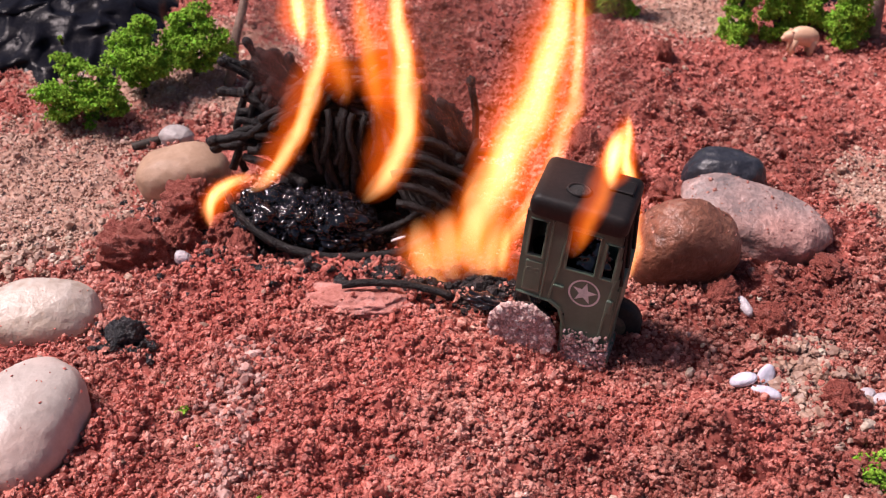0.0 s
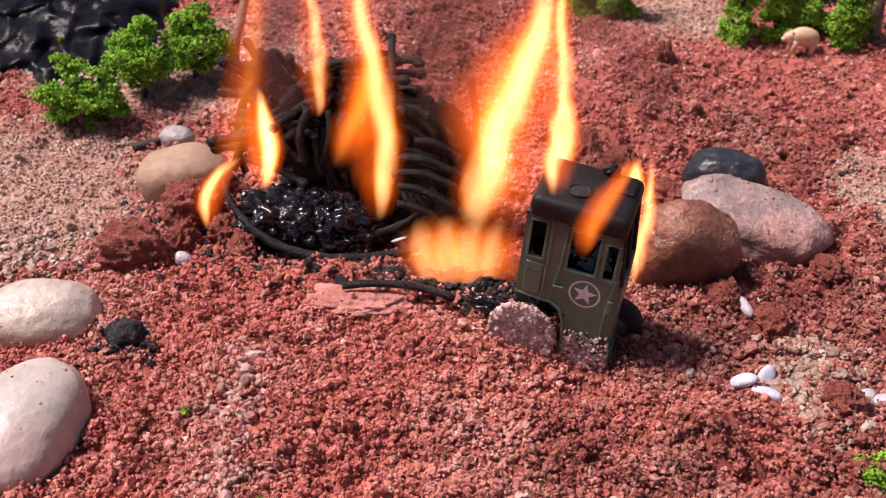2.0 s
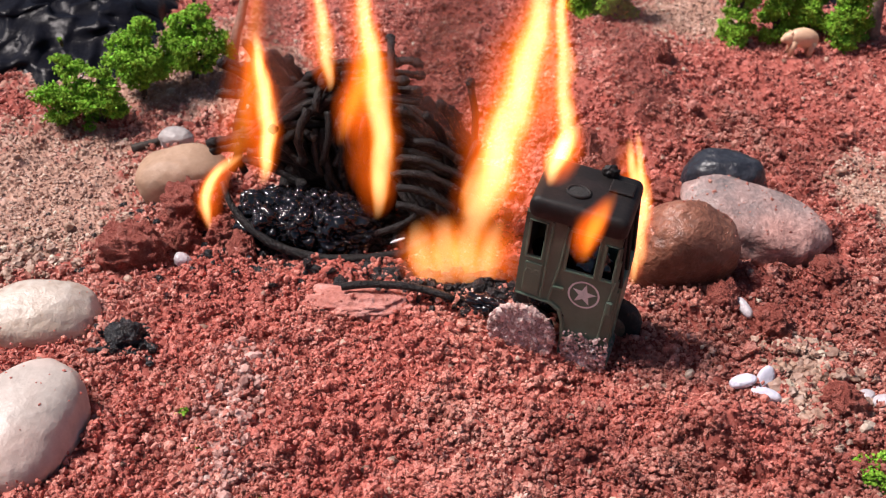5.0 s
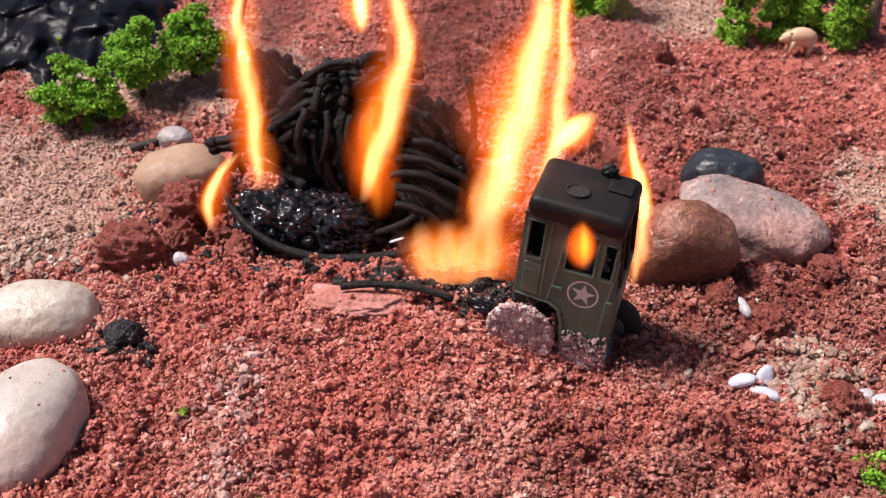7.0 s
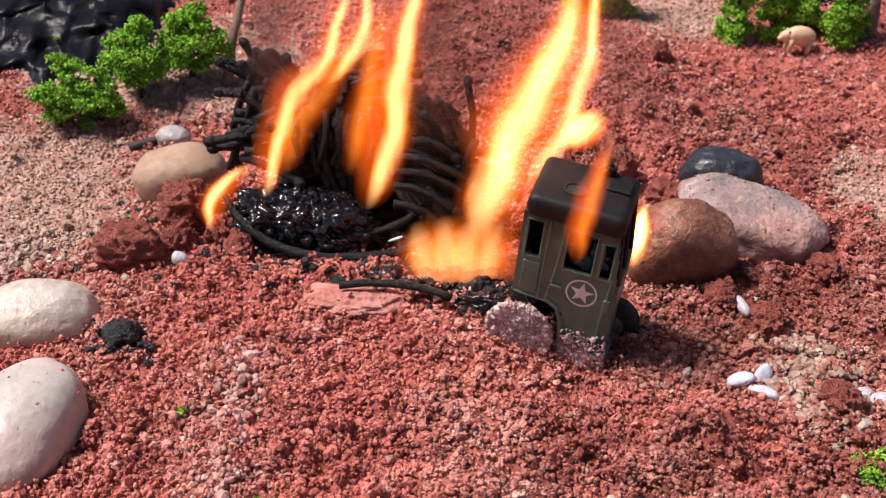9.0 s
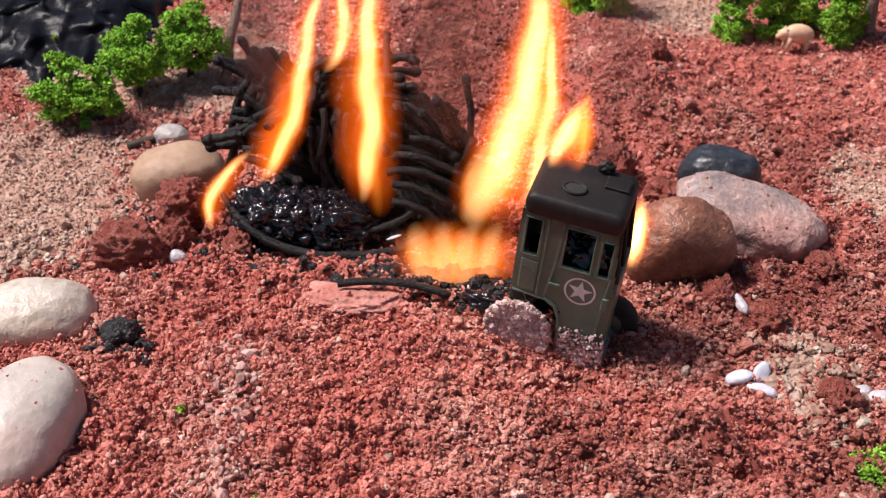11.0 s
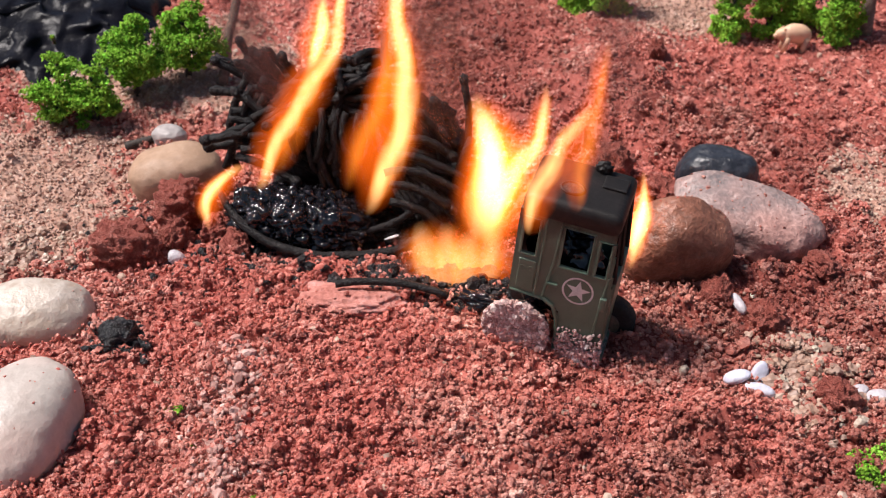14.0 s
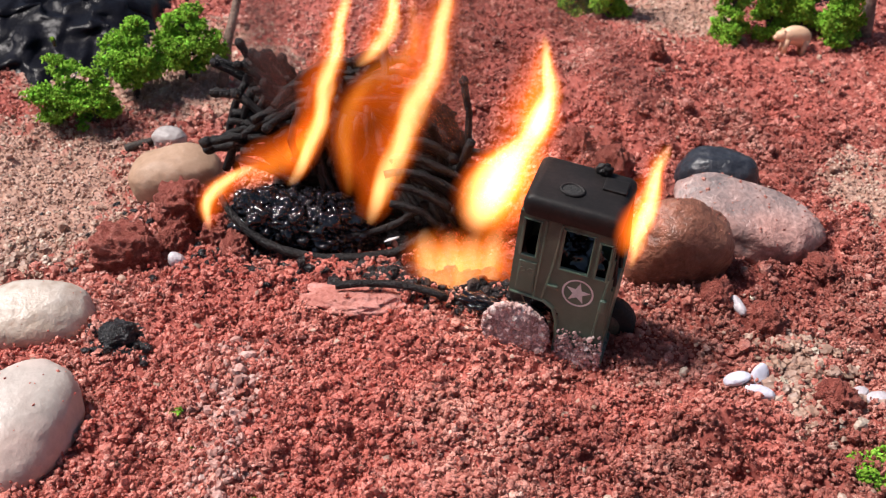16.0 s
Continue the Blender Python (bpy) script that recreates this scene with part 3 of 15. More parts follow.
for k in range(92):  # the flank that faces the truck: sticks sloping down and outwards
    u, v = rm.random(), rm.random()
    start = (HX - 2 + 17 * u, HY - 4 - 9 * v + 6 * (1 - u), 39 - 13 * u - 15 * v + rm.uniform(-2, 2))
    heap_match(start, (1, -.25 + rm.uniform(-.3, .3), -.7 + rm.uniform(-.7, .5)), rm.uniform(12, 20), 100 + k, (0, -2, 2.5 + rm.uniform(-1, 2)))
for k in range(64):  # the crown: sticks lying across the top in every direction
    x0, y0 = HX + rm.uniform(-24, 8), HY + rm.uniform(-9, 9)
    z0 = 13 + 23 * math.sqrt(max(.05, 1 - ((x0 - HX) / 30) ** 2 - ((y0 - HY) / 16) ** 2)) + rm.uniform(-2, 4)
    g = rm.choice((rm.uniform(-.6, .6), rm.uniform(-2.2, 2.2)))
    l = rm.uniform(13, 22)
    heap_match((x0 - l / 2 * math.cos(g), y0 - l / 3 * math.sin(g), z0 - 2), (math.cos(g), .8 * math.sin(g), rm.uniform(-.5, .45)), l, 200 + k, (0, 0, rm.uniform(1, 5)))
for k in range(24):  # heads that point up and away on the far side from the truck
    start = (HX - 20 + rm.uniform(-3, 10), HY + rm.uniform(-8, 8), 14 + rm.uniform(-4, 20))
    heap_match(start, (-rm.uniform(.3, 1), rm.uniform(-.2, .2), rm.uniform(.1, 1.1)), rm.uniform(9, 18), 300 + k, (0, 0, rm.uniform(-1, 2)))
for k in range(12):  # ribs along the foot of the flank
    x0 = HX + 6 + k * 1.9
    heap_match((x0, HY - 12, 17 - k * .5), (.6, -.55, -.75), rm.uniform(12, 16), 340 + k, (1, -2.5, 1))
LOOSE = "charred black matchstick lying on the soil before the fire"


# ---- melted bed of the truck ----
def melted_bed():
    bm = bmesh.new()
    blob(bm, (0, 0, 0), (.0175, .0085, .0075), (-8, 6, -8), .2, 2.6, 3, 6, 2.6)
    bm.normal_update()
    for v in bm.verts:
        v.co += v.normal * (.0016 * noise.noise(v.co * 620) + .0014 * noise.noise(v.co * 260))
    ob = part("melted_truck_bed", bm, m_melt, None, smooth=True)
    ob.location = Vector(on(-34, 4, 4.5)) * MM
    tagged(ob, "melted glossy black plastic truck bed", "melted plastic")
    r2 = np.random.default_rng(12)
    n = 1500
    d = r2.normal(size=(n, 3))
    d[:, 2] = np.abs(d[:, 2])
    d /= np.linalg.norm(d, axis=1)[:, None]
    q = d * np.array([17, 8.6, 7.6]) * r2.uniform(.9, 1.04, (n, 1))
    crust = scatter("blistered_crust", m_melt, "shiny blistered black crust", "", q[:, :2], np.exp(r2.normal(-1.0, .5, n)), coarse, r2, 1, 1, q[:, 2], True)
    del crust["kind"]
    crust.parent = ob


melted_bed()


# ---- toy truck ----
def wall_panel(bm, xs, zs, solid, y0, y1):
    """A wall of cells between the given lines; solid says which stay."""
    verts = {}

    def vert(i, j, y):
        if (i, j, y) not in verts:
            verts[i, j, y] = bm.verts.new((xs[i] * MM, y * MM, zs[j] * MM))
        return verts[i, j, y]

    filled = {(i, j) for i in range(len(xs) - 1) for j in range(len(zs) - 1) if solid((xs[i] + xs[i + 1]) / 2, (zs[j] + zs[j + 1]) / 2)}
    for i, j in filled:
        for y in (y0, y1):
            bm.faces.new([vert(a, b, y) for a, b in ((i, j), (i + 1, j), (i + 1, j + 1), (i, j + 1))])
        for (di, dj), ((a, b), (c, d)) in {(-1, 0): ((i, j), (i, j + 1)), (1, 0): ((i + 1, j), (i + 1, j + 1)), (0, -1): ((i, j), (i + 1, j)), (0, 1): ((i, j + 1), (i + 1, j + 1))}.items():
            if (i + di, j + dj) not in filled:
                bm.faces.new([vert(a, b, y0), vert(c, d, y0), vert(c, d, y1), vert(a, b, y1)])


def cab():
    ex, ez = Vector((.940, -.315, -.115)).normalized(), Vector((.075, -.134, .989))
    ez = (ez - ex * ez.dot(ex)).normalized()
    ey = ez.cross(ex)
    m = Matrix((ex, ey, ez)).transposed().to_4x4()
    foot = Vector((35.6, -44.6, -.3)) * MM
    m.translation = foot - m.to_3x3() @ Vector((12 * .86 * MM, 0, 0))
    m = m @ Matrix.Diagonal((.86, .67, .95, 1))
    t = empty("toy_truck", m, "olive drab plastic toy truck, its cab sooty and burning", "toy truck")
    holes = [(-12.6, -8.4, 27.5, 38.2), (-2.6, 5.0, 26.4, 38), (6.4, 9.6, 26.4, 36.8)]

    def solid(x, z):
        if any(a < x < b and c < z < d for a, b, c, d in holes):
            return False
        if z < 15.5 and x < -.5 and (x < -7 or math.hypot(x + 8, z - 5) < 10.5):
            return False
        if x > 11.6 - max(0, z - 22) * .10:
            return False
        return not (z < 15.5 and x < -7)

    lx = sorted({-14, -12.6, -8.4, -7, -2.6, 5.0, 6.4, 9.6} | {round(-6.5 + .6 * k, 2) for k in range(11)} | {10.0, 10.4, 10.8, 11.2, 11.6, 12.0})
    lz = sorted({40, 38.2, 38, 36.8, 27.5, 26.4, 15.5, -4} | {round(-3 + .75 * k, 2) for k in range(25)} | {24, 30, 33, 35})
    bm = bmesh.new()
    wall_panel(bm, lx, lz, solid, 0, 1.2)
    part("side_panel", bm, m_olive, t)
    bm = bmesh.new()
    wall_panel(bm, lx, lz, solid, 20.8, 22)
    part("side_panel", bm, m_olive, t)
    bm = bmesh.new()
    box(bm, -14 * MM, -13 * MM, 1.2 * MM, 20.8 * MM, 15.5 * MM, 40 * MM, .0003)
    part("back_panel", bm, m_soot, t, "sooty cab back")
    bm = bmesh.new()  # nose and dashboard
    box(bm, 10.6 * MM, 12.2 * MM, 1.2 * MM, 20.8 * MM, -4 * MM, 25 * MM, .0004)
    part("front_panel", bm, m_olive, t)
    for y in (1, 10.2, 20):
        bm = bmesh.new()
        tube(bm, [(11.6 * MM, y * MM + .0004, 25 * MM), (10 * MM, y * MM + .0004, 40 * MM)], .0006, 6)
        part("windscreen_post", bm, m_soot, t)
    # roof with rolled edges, a round hatch and a small lid
    bm = bmesh.new()
    box(bm, -13.9 * MM, 10.6 * MM, -.7 * MM, 23.2 * MM, 38.4 * MM, 44.2 * MM, .0028, 5)
    roof = part("roof", bm, m_soot, t, "soot-blackened roof", True)
    bm = bmesh.new()
    tube(bm, [(-3.5 * MM + .0028 * math.cos(a), 8 * MM + .0028 * math.sin(a), 44.3 * MM) for a in (2 * math.pi * k / 20 for k in range(21))], .00045, 6)
    part("hatch_ring", bm, m_soot, roof, smooth=True)
    # a black disc stands in for the shade inside the open hatch
    bm = bmesh.new()
    bmesh.ops.create_cone(bm, cap_ends=True, segments=20, radius1=.0025, radius2=.0025, depth=.0004, matrix=Matrix.Translation((-3.5 * MM, 8 * MM, 44.25 * MM)))
    part("hatch", bm, m_tyre, roof, "flat black disc for the dark hatch hole")
    bm = bmesh.new()
    box(bm, 3 * MM, 9 * MM, 12 * MM, 18 * MM, 44 * MM, 44.8 * MM, .0003)
    part("roof_lid", bm, m_soot, roof)
    # raised trim on the near flank
    for a, b, c, d in holes:
        bm = bmesh.new()
        k = [(a, c), (a, d), (b, d), (b, c), (a, c)]
        tube(bm, [(x * MM, -.0001, z * MM) for x, z in k], .00042, 6)
        part("window_frame", bm, m_olive, t)
    for line in ([(-3.2, 39), (-3.8, 27), (-5.2, 16)], [(10.2, 27), (9.4, 14), (9, 2)], [(-7, 39), (-7.3, 16)], [(-13.6, 15.8), (-5, 15.4)], [(-5, 15.8), (-2, 14), (-.6, 10.5), (.2, 5), (.2, -3)], [(.4, 6), (9, 3.4)]):
        bm = bmesh.new()
        tube(bm, [(x * MM, -.0002, z * MM) for x, z in line], .00035 if len(line) != 5 else .0006, 6)
        part("trim_strip", bm, m_olive, t)
    bm = bmesh.new()
    box(bm, -4.6 * MM, -1.8 * MM, -1 * MM, .1 * MM, 20.2 * MM, 21.2 * MM, .0003)
    part("door_handle", bm, m_olive, t)
    bm = bmesh.new()
    for z0, x0 in ((23.5, -11.2), (23.5, -9.2)):
        tube(bm, [(x0 * MM + .0007 * math.cos(a), -.0003, z0 * MM + .0007 * math.sin(a)) for a in (2 * math.pi * k / 12 for k in range(13))], .0003, 5)
    part("latch", bm, m_olive, t)
    bm = bmesh.new()
    box(bm, -12.4 * MM, -7.9 * MM, -.5 * MM, .2 * MM, 17 * MM, 26 * MM, .0003)
    part("locker_door", bm, m_olive, t)
    bm = bmesh.new()
    box(bm, 9.2 * MM, 11 * MM, -1.3 * MM, .3 * MM, 17 * MM, 21 * MM, .0006)
    part("mirror_stub", bm, m_olive, t)
    bm = bmesh.new()
    box(bm, 0 * MM, 13 * MM, -.8 * MM, 22.8 * MM, -4.5 * MM, 2.2 * MM, .0009, 3)
    part("bumper", bm, m_olive, t, "mud-crusted bumper")
    # painted star in a ring
    bm = bmesh.new()
    cx, cz = 3.4, 20.6

    def ring(r0, r1, gap=0):
        n = 40
        a = [(cx + r * math.cos(2 * math.pi * k / n), cz + r * math.sin(2 * math.pi * k / n)) for r in (r0, r1) for k in range(n)]
        vs = [bm.verts.new((x * MM, -.00012, z * MM)) for x, z in a]
        for k in range(n):
            bm.faces.new((vs[k], vs[(k + 1) % n], vs[n + (k + 1) % n], vs[n + k]))

    ring(3.55, 4.05)
    pts = [(cx + r * math.sin(math.pi * k / 5 + .08), cz + r * math.cos(math.pi * k / 5 + .08)) for k, r in enumerate([3.3, 1.3] * 5)]
    c = bm.verts.new((cx * MM, -.00014, cz * MM))
    vs = [bm.verts.new((x * MM, -.00012, z * MM)) for x, z in pts]
    for k in range(10):
        bm.faces.new((c, vs[k], vs[(k + 1) % 10]))
    part("star_emblem", bm, m_decal, t, "worn white star in a ring")
    # wheels
    for x, y, crust in ((-9.5, -1, True), (-9.5, 18, False), (11.5, 14, False)):
        bm = bmesh.new()
        tube(bm, [(x * MM, (y + d) * MM, 3.5 * MM) for d in (0, .6, 4.4, 5)], [.0062, .0072, .0072, .0062], 28)
        wheel = part("wheel", bm, m_tyre, t, "black rubber wheel", True)
        bm = bmesh.new()
        tube(bm, [(x * MM, (y + d) * MM, 3.5 * MM) for d in (-.4, 2)], [.0034, .0036], 20)
        part("rim", bm, m_olive_rim, wheel)
        if crust:
            r2 = np.random.default_rng(3)
            n = 2900
            a, r = r2.uniform(0, 6.28, n), 8.4 * np.sqrt(r2.uniform(.01, 1, n))
            q = np.stack([x - .8 + r * np.cos(a) * 1.05, np.full(n, y - .7) + r2.uniform(-.8, .6, n)], 1)
            ob = scatter("mud_crust", m_mud, "crust of pinkish dried mud", "", q, np.exp(r2.normal(-.75, .3, n)), rough_forms, r2, 1, 1, 4.6 + r * np.sin(a))
            ob.parent = wheel
    r2 = np.random.default_rng(4)
    n = 520
    q = np.stack([r2.uniform(.5, 12.5, n), r2.uniform(-1.6, -.5, n)], 1)
    ob = scatter("bumper_mud", m_mud, "dried mud on the bumper", "", q, np.exp(r2.normal(-1.0, .35, n)), rough_forms, r2, 1, 1, r2.uniform(-4, 10, n) * r2.uniform(.3, 1, n))
    ob.parent = t
    bm = bmesh.new()
    blob(bm, (-.002, .011, .018), (.0095, .0085, .012), (0, 0, 0), .25, 2.4, 14, 5, 3)
    part("melted_seat", bm, m_melt, t, "melted black interior", True)
    bm = bmesh.new()
    blob(bm, (.002, .0205, .0445), (.0022, .0018, .0022), (0, 0, 20), .35, 2.2, 17, 4)
    part("melted_stub", bm, m_soot, roof, "melted stub on the roof", True)
    # chassis end, blackened
    bm = bmesh.new()
    blob(bm, (-.021, .008, .003), (.006, .003, .002), (0, 4, 0), .5, 2.6, 9, 5)
    part("chassis", bm, m_melt, t, "burnt black chassis", True)


cab()

# single curled matches in front of the fire
burnt_match((-23.4, -26.6, 8.4), (-9, -24.5, 9.6), (2.5, -30, 7.2), 401, .95, False, LOOSE)
bm = bmesh.new()
sweep = [(-54.8, 6, 16.8), (-53.8, 4, 14.2), (-52.3, 2, 12), (-49.6, -.8, 9.6), (-46.4, -3, 7.7), (-42.4, -4.8, 5.6), (-38.1, -6, 4.2), (-33, -7.2, 3.4), (-28.2, -8, 3.0), (-18.5, -8, 3.2), (-10.1, -7, 3.9), (-3.9, -4, 6), (-1, 0, 8.4)]
tube(bm, [Vector(q) * MM for q in sweep], [.0007 + .0005 * min(1, k / 5) + .00012 * noise.noise(Vector((k * .8, 3, 1))) for k in range(len(sweep))], 9)
tagged(part("burnt_match", bm, m_char, None, smooth=True), "long charred match curled round the melted truck bed", "match", "burnt matches")
burnt_match((-28, -2, 6), (-14, -5, 6), (-3, 2, 12), 404, .9, True)
burnt_match((-52, 22, 10), (-56, 20, 24), (-47, 22, 37), 405, 1.0, True)
burnt_match((-44, 22, 20), (-52, 20, 19), (-58, 18, 19), 406, 1.1, True)
burnt_match((8, 18, 14), (9, 20, 26), (7, 22, 36), 407, .95, True)
burnt_match((-2, 10, 17), (6, 8, 17), (14, 7, 18), 408, 1.0, True)
# matches that stand out at the rim of the pile
burnt_match((-54.8, 20.0, 11.7), (-49.6, 20.0, 25.0), (-45.8, 20.0, 35.6), 500, 1.15, False, SOOTY[0])
burnt_match((-45.8, 20.0, 34.8), (-43.0, 20.0, 36.5), (-38.7, 20.0, 30.0), 501, 1.1, False, SOOTY[0])
burnt_match((-45.8, 16.0, 24.4), (-54.1, 16.0, 23.3), (-58.2, 16.0, 22.2), 502, 1.15, True, SOOTY[1])
burnt_match((-52.3, 18.0, 27.1), (-48.4, 18.0, 26.9), (-40.3, 18.0, 25.4), 503, 0.95, False, SOOTY[0])
burnt_match((-36.6, 22.0, 31.8), (-39.5, 22.0, 38.1), (-43.3, 22.0, 42.6), 504, 1.2, True, SOOTY[1])
burnt_match((-32.5, 24.0, 32.6), (-36.2, 24.0, 36.3), (-38.3, 24.0, 41.3), 505, 1.1, True, SOOTY[1])
burnt_match((-35.3, 20.0, 27.5), (-41.0, 20.0, 32.8), (-42.5, 20.0, 36.3), 506, 1.2, True, SOOTY[1])
burnt_match((-32.7, 16.0, 40.2), (-27.5, 16.0, 46.2), (-20.1, 16.0, 44.1), 507, 1, False, SOOTY[0])
burnt_match((-46.6, 12.0, 26.4), (-41.0, 12.0, 26.8), (-35.9, 12.0, 19.0), 508, 1.2, False, SOOTY[0])
burnt_match((-45.6, 12.0, 21.5), (-37.9, 12.0, 24.8), (-31.4, 12.0, 34.3), 509, 1.1, False, SOOTY[0])
burnt_match((4.0, 10.0, 17.6), (10.3, 10.0, 19.1), (13.9, 10.0, 17.0), 510, 1.1, True, SOOTY[1])
burnt_match((4.0, 12.0, 22.6), (10.5, 12.0, 20.8), (13.6, 12.0, 21.0), 511, 1, True, SOOTY[1])
burnt_match((8.8, 8.0, 26.9), (5.7, 8.0, 19.8), (4.0, 8.0, 8.7), 512, 1.15, False, SOOTY[0])
burnt_match((-11.3, 0.0, 18.9), (-5.2, 0.0, 19.3), (3.9, 0.0, 11.4), 513, 1, True, SOOTY[1])
burnt_match((-11.4, -2.0, 15.2), (-5.2, -2.0, 15.0), (1.1, -2.0, 7.7), 514, 1, True, SOOTY[1])
burnt_match((-12.7, 2.0, 20.9), (-4.6, 2.0, 24.1), (7.0, 2.0, 14.2), 515, 1, True, SOOTY[1])
burnt_match((-11.3, 4.0, 23.7), (-4.6, 4.0, 27.3), (8.4, 4.0, 16.3), 516, 1.05, True, SOOTY[1])
burnt_match((-7.1, 6.0, 28.1), (-1.7, 6.0, 28.9), (3.9, 6.0, 23.2), 517, 1.1, True, SOOTY[1])
burnt_match((-4.3, 8.0, 34.8), (0.7, 8.0, 30.2), (1.8, 8.0, 18.8), 518, 1.1, False, SOOTY[0])
burnt_match((-1.7, 9.0, 24.7), (-4.4, 9.0, 32.3), (-9.8, 9.0, 35.0), 519, 1.05, True, SOOTY[1])
burnt_match((4.0, 12.0, 24.6), (3.2, 12.0, 30.7), (-0.2, 12.0, 34.9), 520, 1.1, True, SOOTY[1])
# matches that hang inside the hollow of the pile
burnt_match((-33.1, 11.0, 34.7), (-36.5, 7.5, 28.6), (-34.7, 8.0, 22.1), 540, 1.03, True, SOOTY[1])
burnt_match((-31.4, 11.0, 29.0), (-32.1, 7.5, 22.8), (-30.2, 8.0, 17.6), 541, 0.83, False, SOOTY[0])
burnt_match((-31.3, 11.0, 27.5), (-28.1, 7.5, 18.8), (-28.5, 8.0, 11.0), 542, 0.88, False, SOOTY[0])
burnt_match((-29.4, 11.0, 29.2), (-30.2, 7.5, 21.7), (-26.1, 8.0, 12.6), 543, 0.97, True, SOOTY[1])
burnt_match((-28.2, 11.0, 34.0), (-26.6, 7.5, 29.0), (-30.3, 8.0, 20.8), 544, 0.94, False, SOOTY[0])
burnt_match((-27.8, 11.0, 27.7), (-24.0, 7.5, 21.0), (-24.3, 8.0, 13.3), 545, 0.90, False, SOOTY[0])
burnt_match((-26.0, 11.0, 31.9), (-24.3, 7.5, 25.6), (-26.3, 8.0, 21.1), 546, 0.81, True, SOOTY[1])
burnt_match((-24.8, 11.0, 33.1), (-25.4, 7.5, 28.2), (-24.1, 8.0, 19.4), 547, 0.85, False, SOOTY[0])
burnt_match((-24.0, 11.0, 33.8), (-25.2, 7.5, 27.8), (-24.7, 8.0, 19.3), 548, 0.88, False, SOOTY[0])
burnt_match((-22.9, 11.0, 27.7), (-25.6, 7.5, 23.8), (-24.9, 8.0, 17.3), 549, 0.95, True, SOOTY[1])
burnt_match((-22.1, 11.0, 32.7), (-24.5, 7.5, 28.4), (-21.3, 8.0, 21.8), 550, 1.02, False, SOOTY[0])
burnt_match((-20.0, 11.0, 29.2), (-22.5, 7.5, 22.3), (-22.6, 8.0, 11.7), 551, 0.99, False, SOOTY[0])
burnt_match((-19.8, 11.0, 27.4), (-19.5, 7.5, 19.5), (-16.6, 8.0, 12.6), 552, 0.91, True, SOOTY[1])
burnt_match((-19.0, 11.0, 32.3), (-22.1, 7.5, 22.7), (-19.3, 8.0, 14.9), 553, 0.84, False, SOOTY[0])
burnt_match((-16.8, 11.0, 32.4), (-14.8, 7.5, 26.8), (-18.5, 8.0, 20.6), 554, 0.85, False, SOOTY[0])
burnt_match((-16.8, 11.0, 35.1), (-17.7, 7.5, 28.8), (-14.4, 8.0, 24.3), 555, 0.92, True, SOOTY[1])
for k in range(16):  # charred scraps that trail from the pile to the truck
    x, y = 2 + 14 * rm.random(), -22 + 9 * rm.random()
    g, l = rm.uniform(0, 3.1), rm.uniform(3, 7)
    burnt_match(on(x, y, 1.2), on(x + l * .5 * math.cos(g), y + l * .5 * math.sin(g), 2), on(x + l * math.cos(g), y + l * math.sin(g), 1), 420 + k, rm.uniform(.6, .95), k % 4 == 0, "short charred scrap of match on scorched soil")
rocky("ash_flake", (-11, -4.5, 6.3), (2.0, .5, .3), (0, -14, 10), m_ash, "flake of white ash on a burnt match", "ash", .1, 2, 95, 2)


# ---- flames ----
def tongue(length, width, parent, bend, seed, mat, side=1):
    """A lens-shaped tongue of flame along z; side says which edge is the hot one."""
    n, k = 16, 14
    bm = bmesh.new()
    uv = bm.loops.layers.uv.new("flow")
    rings, at = [], {}
    for i in range(n + 1):
        v = i / n
        half = width / 2 * max(.02, math.sin(math.pi * (.04 + .92 * v))) ** .6
        cx = bend * width * math.sin(math.pi * v * 1.5 + seed) * .25
        row = []
        for j in range(k):
            a = 2 * math.pi * j / k
            vert = bm.verts.new(((cx + half * math.cos(a)) * MM, half * .45 * math.sin(a) * MM, length * (v - .5) * MM))
            at[vert] = (.5 + .5 * side * math.cos(a), v)
            row.append(vert)
        rings.append(row)
    for a, b in zip(rings, rings[1:]):
        for j in range(k):
            bm.faces.new((a[j], a[(j + 1) % k], b[(j + 1) % k], b[j]))
    for f in bm.faces:
        for l in f.loops:
            l[uv].uv = at[l.vert]
    return part("tongue", bm, mat, parent, smooth=True)


def smoke_material():
    n = Nodes("thin smoke", .9, 0, 0)
    n.b.inputs["Base Color"].default_value = (.24, .15, .135, 1)
    sep = n.t.nodes.new("ShaderNodeSeparateXYZ")
    n.link(n.co.outputs["UV"], sep.inputs[0])
    u = n.math("SUBTRACT", n.math("MULTIPLY", sep.outputs[0], 2), 1)
    body = n.math("POWER", n.math("SUBTRACT", 1, n.math("MULTIPLY", u, u), True), 1.5)
    ends = n.math("MULTIPLY", n.math("MULTIPLY", sep.outputs[1], n.math("SUBTRACT", 1, sep.outputs[1])), 4, True)
    n.link(n.math("MULTIPLY", n.math("MULTIPLY", body, ends), n.math("MULTIPLY", n.noise(120, 2), .5)), n.b.inputs["Alpha"])
    return n.m


m_smoke = smoke_material()


def smoke(base, sizes, label):
    thing = empty("smoke", Matrix.Translation(Vector(base) * MM), label, "smoke", "wisps of smoke")
    made = [tongue(l, w, thing, .35, k * 1.7, m_smoke) for k, (l, w) in enumerate(sizes)]
    for ob in made:
        ob.name = "wisp"
    return made


def flame(base, sizes, label):
    thing = empty("flame", Matrix.Translation(Vector(base) * MM), label, "flame", "flames")
    return [tongue(l, w, thing, .12, k * 1.7, mat, side) for k, (l, w, mat, side) in enumerate(sizes)]


